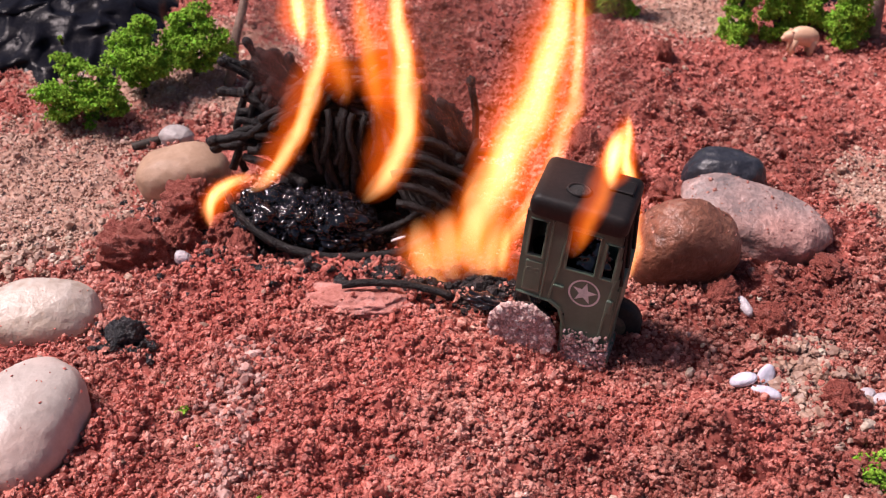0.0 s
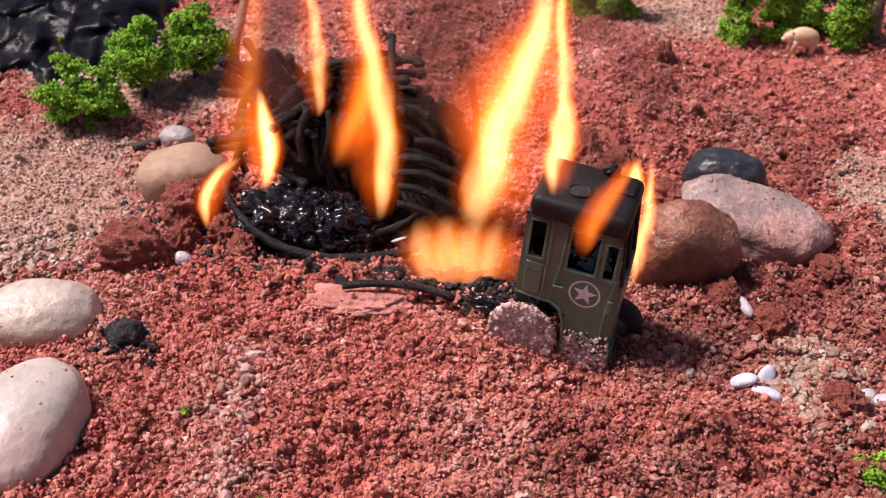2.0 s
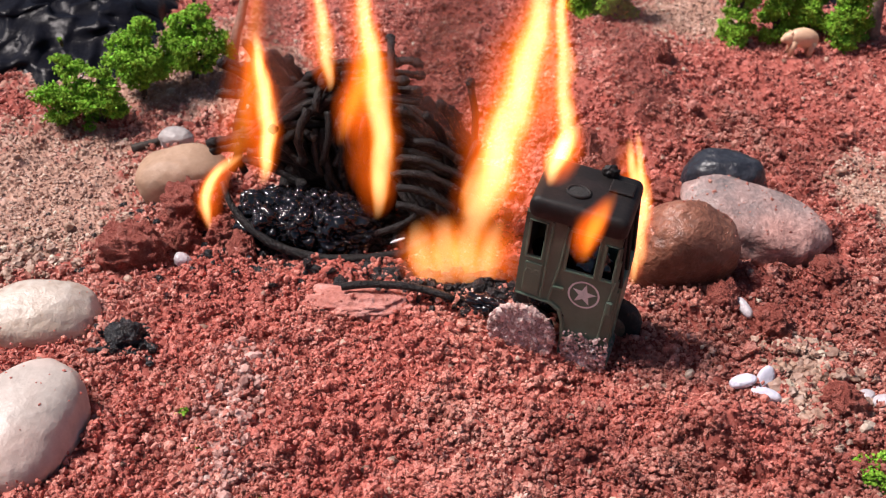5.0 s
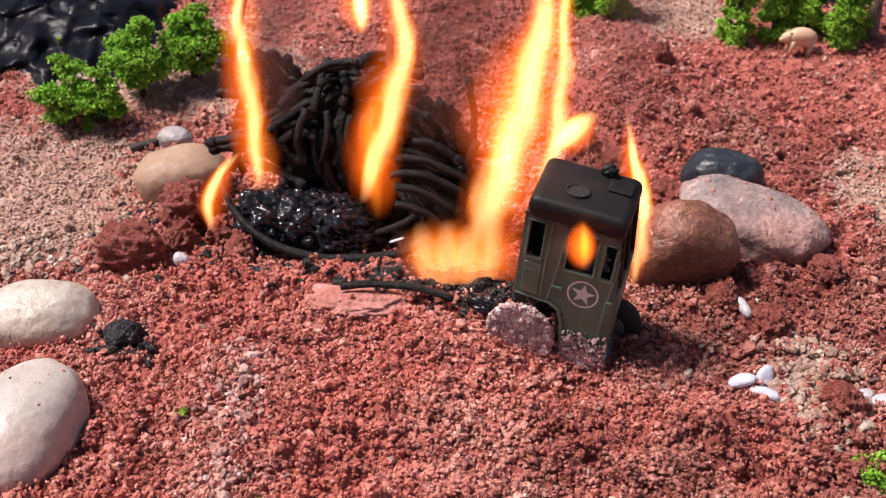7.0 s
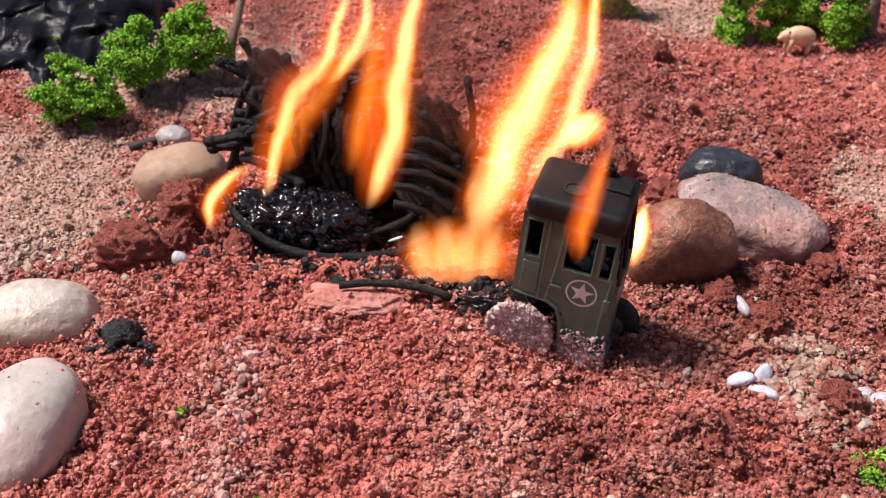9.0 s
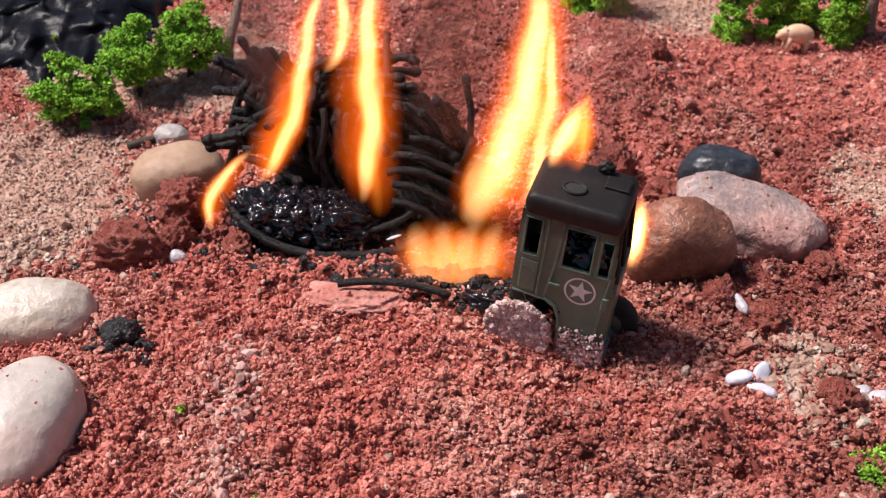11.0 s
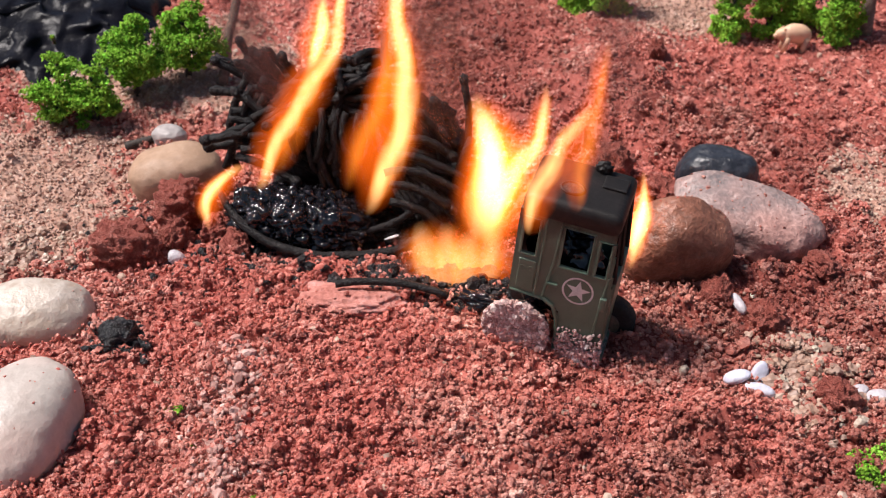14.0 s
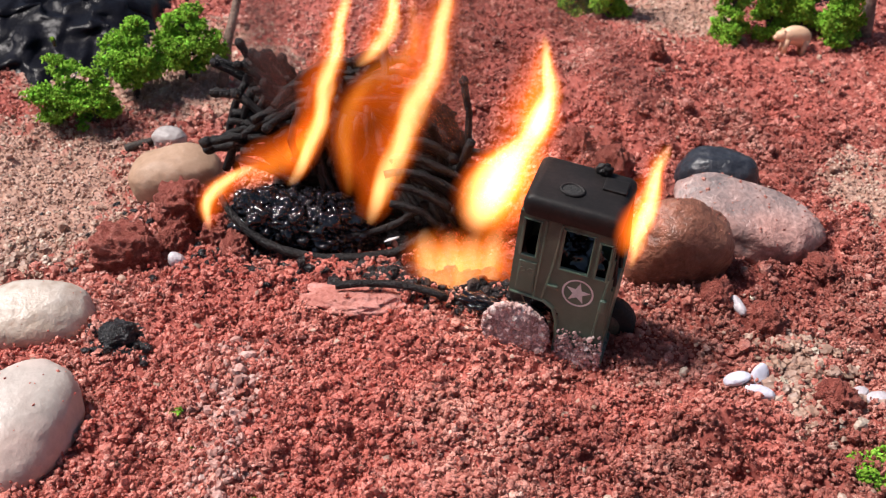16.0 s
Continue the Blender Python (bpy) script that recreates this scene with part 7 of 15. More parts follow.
    walk(flame_g[5], [(0, pose(-0.0043, 0.001, 0.0271, 0, -5)), (0.5, pose(-0.0008, 0.001, 0.0260, 0, -22)), (1, pose(-0.0025, 0.001, 0.0246, 0, -18)), (1.5, pose(0.0061, 0.001, 0.0272, 0, -10)), (2, pose(-0.0007, 0.001, 0.0273, 0, -3)), (2.5, pose(-0.0001, 0.001, 0.0273, 0, -2)), (3, pose(0.0008, 0.001, 0.0138, 0, 9)), (3.5, pose(0.0027, 0.001, 0.0274, 0, -5)), (4, pose(-0.0021, 0.001, 0.0275, 0, 1)), (4.7, pose(0.0028, 0.001, 0.0275, 0, -5)), (5.3, pose(-0.0004, 0.001, 0.0275, 0, -3)), (5.9, pose(0.0011, 0.001, 0.0275, 0, 3)), (6.5, pose(0.0140, 0.001, 0.0275, 0, 11)), (7, pose(0.0105, 0.001, 0.0261, 0, -3)), (7.5, pose(0.0014, 0.001, 0.0273, 0, 3)), (8, pose(-0.0114, 0.001, 0.0192, 0, -4)), (8.5, pose(-0.0053, 0.001, 0.0191, 0, 4)), (9, pose(0.0132, 0.001, 0.0258, 0, 10)), (9.7, pose(-0.0111, 0.001, 0.0189, 0, -4)), (10.3, pose(0.0029, 0.001, 0.0216, 0, 13)), (10.9, pose(0.0067, 0.001, 0.0268, 0, -1)), (11.5, pose(0.0114, 0.001, 0.0253, 0, 6)), (12, pose(0.0069, 0.001, 0.0266, 0, -1)), (12.5, pose(0.0014, 0.001, 0.0253, 0, 7)), (13, pose(0.0071, 0.001, 0.0267, 0, 0)), (13.5, pose(0.0136, 0.001, 0.0255, 0, 17)), (14, pose(0.0036, 0.001, 0.0214, 0, 13)), (14.5, pose(0.0202, 0.001, 0.0269, 0, 16)), (15, pose(0.0189, 0.001, 0.0270, 0, 14)), (15.5, pose(0.0209, 0.001, 0.0242, 0, 48)), (16, pose(0.0202, 0.001, 0.0273, 0, 13))])
    walk(flame_c[0], [(0, pose(0.0066, 0, 0.0130, 0, 36)), (0.5, pose(0.0085, 0, 0.0120, 0, 20)), (1, pose(0.0036, 0, 0.0139, 0, 13)), (1.5, pose(0.0060, 0, 0.0119, 0, 23)), (2, pose(0.0061, 0, 0.0093, 0, 2)), (2.5, pose(0.0047, 0, 0.0138, 0, 24)), (3, pose(0.0038, 0, 0.0141, 0, 16)), (3.5, pose(0.0035, 0, 0.0111, 0, 1)), (4, pose(-0.0001, 0, 0.0160, 0, 9)), (4.7, pose(0.0036, 0, 0.0112, 0, 1)), (5.3, pose(0.0064, 0, 0.0095, 0, 2)), (5.9, pose(0.0034, 0, 0.0144, 0, 10)), (6.5, pose(0.0075, 0, 0.0124, 0, 22)), (7, pose(0.0037, 0, 0.0143, 0, 12)), (7.5, pose(0.0036, 0, 0.0142, 0, 10)), (8, pose(0.0059, 0, 0.0123, 0, 17)), (8.5, pose(0.0043, 0, 0.0140, 0, 13)), (9, pose(0.0059, 0, 0.0122, 0, 16)), (9.7, pose(0.0061, 0, 0.0120, 0, 17)), (10.3, pose(0.0062, 0, 0.0102, 0, 17)), (10.9, pose(0.0033, 0, 0.0137, 0, 2)), (11.5, pose(0.0052, 0, 0.0133, 0, 18)), (12, pose(0.0035, 0, 0.0135, 0, 2)), (12.5, pose(0.0068, 0, 0.0108, 0, 31)), (13, pose(0.0070, 0, 0.0109, 0, 30)), (13.5, pose(0.0080, 0, 0.0112, 0, 27)), (14, pose(0.0069, 0, 0.0100, 0, 17)), (14.5, pose(0.0093, 0, 0.0097, 0, 27)), (15, pose(0.0074, 0, 0.0084, 0, 22)), (15.5, pose(0.0079, 0, 0.0100, 0, 28)), (16, pose(0.0066, 0, 0.0073, 0, 16))])
    walk(flame_c[1], [(0, pose(0.0088, 0, 0.0171, 0, 22)), (0.5, pose(0.0101, 0, 0.0163, 0, 18)), (1, pose(0.0046, 0, 0.0183, 0, 10)), (1.5, pose(0.0078, 0, 0.0164, 0, 17)), (2, pose(0.0063, 0, 0.0143, 0, 1)), (2.5, pose(0.0066, 0, 0.0180, 0, 23)), (3, pose(0.0050, 0, 0.0185, 0, 13)), (3.5, pose(0.0036, 0, 0.0160, 0, 0)), (4, pose(0.0005, 0, 0.0203, 0, 5)), (4.7, pose(0.0037, 0, 0.0160, 0, 0)), (5.3, pose(0.0065, 0, 0.0145, 0, 1)), (5.9, pose(0.0042, 0, 0.0189, 0, 10)), (6.5, pose(0.0094, 0, 0.0169, 0, 22)), (7, pose(0.0047, 0, 0.0189, 0, 13)), (7.5, pose(0.0044, 0, 0.0187, 0, 10)), (8, pose(0.0072, 0, 0.0169, 0, 14)), (8.5, pose(0.0053, 0, 0.0184, 0, 12)), (9, pose(0.0072, 0, 0.0168, 0, 14)), (9.7, pose(0.0075, 0, 0.0166, 0, 14)), (10.3, pose(0.0077, 0, 0.0149, 0, 17)), (10.9, pose(0.0035, 0, 0.0182, 0, 2)), (11.5, pose(0.0067, 0, 0.0179, 0, 19)), (12, pose(0.0037, 0, 0.0181, 0, 2)), (12.5, pose(0.0092, 0, 0.0150, 0, 27)), (13, pose(0.0093, 0, 0.0151, 0, 24)), (13.5, pose(0.0101, 0, 0.0155, 0, 25)), (14, pose(0.0083, 0, 0.0148, 0, 17)), (14.5, pose(0.0115, 0, 0.0142, 0, 26)), (15, pose(0.0093, 0, 0.0134, 0, 22)), (15.5, pose(0.0096, 0, 0.0131, 0, 29)), (16, pose(0.0081, 0, 0.0125, 0, 16))])
    walk(flame_c[2], [(0, pose(0.0101, 0, 0.0216, 0, 13)), (0.5, pose(0.0114, 0, 0.0208, 0, 16)), (1, pose(0.0052, 0, 0.0228, 0, 5)), (1.5, pose(0.0089, 0, 0.0210, 0, 10)), (2, pose(0.0063, 0, 0.0193, 0, -1)), (2.5, pose(0.0083, 0, 0.0224, 0, 19)), (3, pose(0.0059, 0, 0.0230, 0, 9)), (3.5, pose(0.0035, 0, 0.0208, 0, -2)), (4, pose(0.0007, 0, 0.0247, 0, 0)), (4.7, pose(0.0036, 0, 0.0209, 0, -2)), (5.3, pose(0.0065, 0, 0.0196, 0, -1)), (5.9, pose(0.0049, 0, 0.0233, 0, 9)), (6.5, pose(0.0112, 0, 0.0215, 0, 22)), (7, pose(0.0058, 0, 0.0234, 0, 14)), (7.5, pose(0.0052, 0, 0.0232, 0, 9)), (8, pose(0.0083, 0, 0.0215, 0, 11)), (8.5, pose(0.0062, 0, 0.0229, 0, 10)), (9, pose(0.0082, 0, 0.0216, 0, 11)), (9.7, pose(0.0085, 0, 0.0212, 0, 11)), (10.3, pose(0.0091, 0, 0.0197, 0, 16)), (10.9, pose(0.0036, 0, 0.0227, 0, 1)), (11.5, pose(0.0083, 0, 0.0224, 0, 21)), (12, pose(0.0038, 0, 0.0226, 0, 1)), (12.5, pose(0.0112, 0, 0.0194, 0, 22)), (13, pose(0.0110, 0, 0.0198, 0, 16)), (13.5, pose(0.0121, 0, 0.0200, 0, 23)), (14, pose(0.0097, 0, 0.0195, 0, 16)), (14.5, pose(0.0137, 0, 0.0187, 0, 25)), (15, pose(0.0113, 0, 0.0183, 0, 21)), (15.5, pose(0.0113, 0, 0.0162, 0, 30)), (16, pose(0.0096, 0, 0.0176, 0, 17))])
    walk(flame_c[3], [(0, pose(0.0108, 0, 0.0263, 0, 7)), (0.5, pose(0.0126, 0, 0.0253, 0, 12)), (1, pose(0.0055, 0, 0.0274, 0, 1)), (1.5, pose(0.0094, 0, 0.0258, 0, 3)), (2, pose(0.0061, 0, 0.0244, 0, -2)), (2.5, pose(0.0097, 0, 0.0269, 0, 15)), (3, pose(0.0065, 0, 0.0275, 0, 6)), (3.5, pose(0.0032, 0, 0.0257, 0, -2)), (4, pose(0.0005, 0, 0.0290, 0, -4)), (4.7, pose(0.0033, 0, 0.0257, 0, -2)), (5.3, pose(0.0064, 0, 0.0246, 0, -2)), (5.9, pose(0.0056, 0, 0.0278, 0, 8)), (6.5, pose(0.0131, 0, 0.0260, 0, 22)), (7, pose(0.0069, 0, 0.0279, 0, 15)), (7.5, pose(0.0059, 0, 0.0277, 0, 8)), (8, pose(0.0090, 0, 0.0262, 0, 8)), (8.5, pose(0.0069, 0, 0.0274, 0, 9)), (9, pose(0.0091, 0, 0.0263, 0, 8)), (9.7, pose(0.0093, 0, 0.0260, 0, 8)), (10.3, pose(0.0104, 0, 0.0245, 0, 15)), (10.9, pose(0.0036, 0, 0.0273, 0, 0)), (11.5, pose(0.0101, 0, 0.0269, 0, 22)), (12, pose(0.0038, 0, 0.0271, 0, 0)), (12.5, pose(0.0128, 0, 0.0239, 0, 16)), (13, pose(0.0120, 0, 0.0245, 0, 9)), (13.5, pose(0.0140, 0, 0.0244, 0, 22)), (14, pose(0.0111, 0, 0.0243, 0, 15)), (14.5, pose(0.0157, 0, 0.0232, 0, 23)), (15, pose(0.0132, 0, 0.0233, 0, 21)), (15.5, pose(0.0131, 0, 0.0192, 0, 31)), (16, pose(0.0112, 0, 0.0227, 0, 18))])
    walk(flame_c[4], [(0, pose(0.0113, 0, 0.0310, 0, 5)), (0.5, pose(0.0135, 0, 0.0298, 0, 7)), (1, pose(0.0054, 0, 0.0319, 0, -2)), (1.5, pose(0.0094, 0, 0.0306, 0, -1)), (2, pose(0.0058, 0, 0.0294, 0, -4)), (2.5, pose(0.0108, 0, 0.0314, 0, 11)), (3, pose(0.0068, 0, 0.0321, 0, 3)), (3.5, pose(0.0032, 0, 0.0305, 0, 1)), (4, pose(0.0001, 0, 0.0334, 0, -4)), (4.7, pose(0.0033, 0, 0.0305, 0, 1)), (5.3, pose(0.0061, 0, 0.0296, 0, -4)), (5.9, pose(0.0062, 0, 0.0323, 0, 7)), (6.5, pose(0.0149, 0, 0.0306, 0, 20)), (7, pose(0.0082, 0, 0.0324, 0, 16)), (7.5, pose(0.0065, 0, 0.0322, 0, 7)), (8, pose(0.0095, 0, 0.0310, 0, 7)), (8.5, pose(0.0075, 0, 0.0320, 0, 7)), (9, pose(0.0097, 0, 0.0311, 0, 7)), (9.7, pose(0.0098, 0, 0.0307, 0, 7)), (10.3, pose(0.0116, 0, 0.0293, 0, 11)), (10.9, pose(0.0036, 0, 0.0318, 0, -1)), (11.5, pose(0.0120, 0, 0.0314, 0, 23)), (12, pose(0.0038, 0, 0.0316, 0, -1)), (12.5, pose(0.0139, 0, 0.0286, 0, 10)), (13, pose(0.0125, 0, 0.0294, 0, 3)), (13.5, pose(0.0157, 0, 0.0290, 0, 20)), (14, pose(0.0122, 0, 0.0291, 0, 11)), (14.5, pose(0.0175, 0, 0.0279, 0, 17)), (15, pose(0.0150, 0, 0.0283, 0, 20)), (15.5, pose(0.0150, 0, 0.0222, 0, 30)), (16, pose(0.0129, 0, 0.0278, 0, 21))])
    walk(flame_c[5], [(0, pose(0.0116, 0, 0.0357, 0, 3)), (0.5, pose(0.0137, 0, 0.0345, 0, 1)), (1, pose(0.0051, 0, 0.0365, 0, -3)), (1.5, pose(0.0091, 0, 0.0354, 0, -5)), (2, pose(0.0055, 0, 0.0344, 0, -5)), (2.5, pose(0.0115, 0, 0.0360, 0, 6)), (3, pose(0.0070, 0, 0.0366, 0, 2)), (3.5, pose(0.0034, 0, 0.0353, 0, 4)), (4, pose(-0.0002, 0, 0.0377, 0, -3)), (4.7, pose(0.0035, 0, 0.0354, 0, 4)), (5.3, pose(0.0057, 0, 0.0346, 0, -5)), (5.9, pose(0.0068, 0, 0.0368, 0, 6)), (6.5, pose(0.0164, 0, 0.0352, 0, 16)), (7, pose(0.0095, 0, 0.0369, 0, 16)), (7.5, pose(0.0070, 0, 0.0367, 0, 6)), (8, pose(0.0101, 0, 0.0357, 0, 8)), (8.5, pose(0.0081, 0, 0.0365, 0, 6)), (9, pose(0.0103, 0, 0.0359, 0, 9)), (9.7, pose(0.0103, 0, 0.0354, 0, 8)), (10.3, pose(0.0123, 0, 0.0342, 0, 6)), (10.9, pose(0.0035, 0, 0.0363, 0, -1)), (11.5, pose(0.0138, 0, 0.0359, 0, 23)), (12, pose(0.0036, 0, 0.0362, 0, -1)), (12.5, pose(0.0144, 0, 0.0334, 0, 3)), (13, pose(0.0125, 0, 0.0343, 0, -2)), (13.5, pose(0.0172, 0, 0.0336, 0, 18)), (14, pose(0.0130, 0, 0.0340, 0, 6)), (14.5, pose(0.0187, 0, 0.0327, 0, 10)), (15, pose(0.0168, 0, 0.0332, 0, 20)), (15.5, pose(0.0167, 0, 0.0252, 0, 27)), (16, pose(0.0149, 0, 0.0327, 0, 25))])
    walk(flame_c[6], [(0, pose(0.0117, 0, 0.0404, 0, 0)), (0.5, pose(0.0136, 0, 0.0391, 0, -5)), (1, pose(0.0048, 0, 0.0410, 0, -3)), (1.5, pose(0.0085, 0, 0.0401, 0, -7)), (2, pose(0.0050, 0, 0.0394, 0, -6)), (2.5, pose(0.0119, 0, 0.0407, 0, 2)), (3, pose(0.0071, 0, 0.0412, 0, 2)), (3.5, pose(0.0039, 0, 0.0402, 0, 5)), (4, pose(-0.0003, 0, 0.0421, 0, -1)), (4.7, pose(0.0040, 0, 0.0402, 0, 5)), (5.3, pose(0.0052, 0, 0.0396, 0, -6)), (5.9, pose(0.0072, 0, 0.0414, 0, 4)), (6.5, pose(0.0177, 0, 0.0400, 0, 13)), (7, pose(0.0108, 0, 0.0414, 0, 16)), (7.5, pose(0.0074, 0, 0.0412, 0, 4)), (8, pose(0.0108, 0, 0.0404, 0, 9)), (8.5, pose(0.0085, 0, 0.0410, 0, 6)), (9, pose(0.0111, 0, 0.0406, 0, 11)), (9.7, pose(0.0110, 0, 0.0402, 0, 9)), (10.3, pose(0.0126, 0, 0.0391, 0, 2)), (10.9, pose(0.0034, 0, 0.0408, 0, 1)), (11.5, pose(0.0157, 0, 0.0404, 0, 22)), (12, pose(0.0036, 0, 0.0407, 0, 1)), (12.5, pose(0.0143, 0, 0.0382, 0, -2)), (13, pose(0.0121, 0, 0.0392, 0, -4)), (13.5, pose(0.0186, 0, 0.0382, 0, 15)), (14, pose(0.0133, 0, 0.0390, 0, 2)), (14.5, pose(0.0192, 0, 0.0377, 0, 2)), (15, pose(0.0187, 0, 0.0382, 0, 19)), (15.5, pose(0.0182, 0, 0.0284, 0, 24)), (16, pose(0.0174, 0, 0.0375, 0, 26))])
    walk(flame_c[7], [(0, pose(0.0116, 0, 0.0451, 0, -2)), (0.5, pose(0.0129, 0, 0.0437, 0, -11)), (1, pose(0.0046, 0, 0.0456, 0, -2)), (1.5, pose(0.0079, 0, 0.0449, 0, -6)), (2, pose(0.0044, 0, 0.0444, 0, -7)), (2.5, pose(0.0118, 0, 0.0454, 0, -2)), (3, pose(0.0073, 0, 0.0458, 0, 2)), (3.5, pose(0.0043, 0, 0.0450, 0, 4)), (4, pose(-0.0003, 0, 0.0464, 0, 1)), (4.7, pose(0.0044, 0, 0.0450, 0, 4)), (5.3, pose(0.0046, 0, 0.0446, 0, -7)), (5.9, pose(0.0074, 0, 0.0459, 0, 3)), (6.5, pose(0.0185, 0, 0.0448, 0, 9)), (7, pose(0.0121, 0, 0.0459, 0, 11)), (7.5, pose(0.0077, 0, 0.0457, 0, 3)), (8, pose(0.0116, 0, 0.0451, 0, 10)), (8.5, pose(0.0090, 0, 0.0456, 0, 5)), (9, pose(0.0122, 0, 0.0453, 0, 13)), (9.7, pose(0.0119, 0, 0.0448, 0, 10)), (10.3, pose(0.0126, 0, 0.0441, 0, -1)), (10.9, pose(0.0036, 0, 0.0453, 0, 3)), (11.5, pose(0.0175, 0, 0.0449, 0, 20)), (12, pose(0.0038, 0, 0.0452, 0, 3)), (12.5, pose(0.0140, 0, 0.0430, 0, -4)), (13, pose(0.0117, 0, 0.0440, 0, -5)), (13.5, pose(0.0197, 0, 0.0430, 0, 12)), (14, pose(0.0133, 0, 0.0439, 0, -1)), (14.5, pose(0.0191, 0, 0.0427, 0, -2)), (15, pose(0.0204, 0, 0.0433, 0, 16)), (15.5, pose(0.0195, 0, 0.0317, 0, 18)), (16, pose(0.0196, 0, 0.0424, 0, 21))])
    walk(flame_c[8], [(0, pose(0.0115, 0, 0.0498, 0, -3)), (0.5, pose(0.0118, 0, 0.0482, 0, -16)), (1, pose(0.0045, 0, 0.0501, 0, -2)), (1.5, pose(0.0076, 0, 0.0496, 0, -2)), (2, pose(0.0038, 0, 0.0494, 0, -7)), (2.5, pose(0.0114, 0, 0.0501, 0, -4)), (3, pose(0.0074, 0, 0.0503, 0, 2)), (3.5, pose(0.0045, 0, 0.0498, 0, 2)), (4, pose(-0.0002, 0, 0.0508, 0, 2)), (4.7, pose(0.0047, 0, 0.0498, 0, 2)), (5.3, pose(0.0040, 0, 0.0496, 0, -7)), (5.9, pose(0.0077, 0, 0.0504, 0, 2)), (6.5, pose(0.0191, 0, 0.0497, 0, 6)), (7, pose(0.0127, 0, 0.0505, 0, 2)), (7.5, pose(0.0079, 0, 0.0503, 0, 2)), (8, pose(0.0125, 0, 0.0498, 0, 8)), (8.5, pose(0.0093, 0, 0.0501, 0, 5)), (9, pose(0.0133, 0, 0.0500, 0, 14)), (9.7, pose(0.0127, 0, 0.0495, 0, 8)), (10.3, pose(0.0124, 0, 0.0491, 0, -3)), (10.9, pose(0.0038, 0, 0.0499, 0, 4)), (11.5, pose(0.0190, 0, 0.0495, 0, 17)), (12, pose(0.0040, 0, 0.0497, 0, 4)), (12.5, pose(0.0137, 0, 0.0478, 0, -3)), (13, pose(0.0114, 0, 0.0489, 0, -4)), (13.5, pose(0.0206, 0, 0.0477, 0, 8)), (14, pose(0.0131, 0, 0.0489, 0, -3)), (14.5, pose(0.0188, 0, 0.0477, 0, -5)), (15, pose(0.0216, 0, 0.0484, 0, 11)), (15.5, pose(0.0205, 0, 0.0350, 0, 9)), (16, pose(0.0212, 0, 0.0475, 0, 15))])
    walk(flame_c[9], [(0, pose(0.0112, 0, 0.0544, 0, -4)), (0.5, pose(0.0103, 0, 0.0526, 0, -20)), (1, pose(0.0044, 0, 0.0546, 0, -1)), (1.5, pose(0.0075, 0, 0.0544, 0, 1)), (2, pose(0.0032, 0, 0.0544, 0, -8)), (2.5, pose(0.0111, 0, 0.0547, 0, -4)), (3, pose(0.0075, 0, 0.0549, 0, 2)), (3.5, pose(0.0046, 0, 0.0546, 0, -1)), (4, pose(0.0000, 0, 0.0552, 0, 3)), (4.7, pose(0.0047, 0, 0.0547, 0, -1)), (5.3, pose(0.0034, 0, 0.0546, 0, -8)), (5.9, pose(0.0078, 0, 0.0550, 0, 2)), (6.5, pose(0.0195, 0, 0.0546, 0, 3)), (7, pose(0.0123, 0, 0.0552, 0, -9)), (7.5, pose(0.0081, 0, 0.0548, 0, 2)), (8, pose(0.0130, 0, 0.0545, 0, 3)), (8.5, pose(0.0097, 0, 0.0547, 0, 4)), (9, pose(0.0146, 0, 0.0547, 0, 15)), (9.7, pose(0.0132, 0, 0.0543, 0, 3)), (10.3, pose(0.0121, 0, 0.0540, 0, -4)), (10.9, pose(0.0043, 0, 0.0544, 0, 5)), (11.5, pose(0.0203, 0, 0.0541, 0, 15)), (12, pose(0.0045, 0, 0.0542, 0, 5)), (12.5, pose(0.0134, 0, 0.0526, 0, -3)), (13, pose(0.0111, 0, 0.0538, 0, -3)), (13.5, pose(0.0211, 0, 0.0526, 0, 6)), (14, pose(0.0128, 0, 0.0539, 0, -4)), (14.5, pose(0.0183, 0, 0.0526, 0, -7)), (15, pose(0.0224, 0, 0.0537, 0, 6)), (15.5, pose(0.0208, 0, 0.0385, 0, -3)), (16, pose(0.0224, 0, 0.0527, 0, 12))])
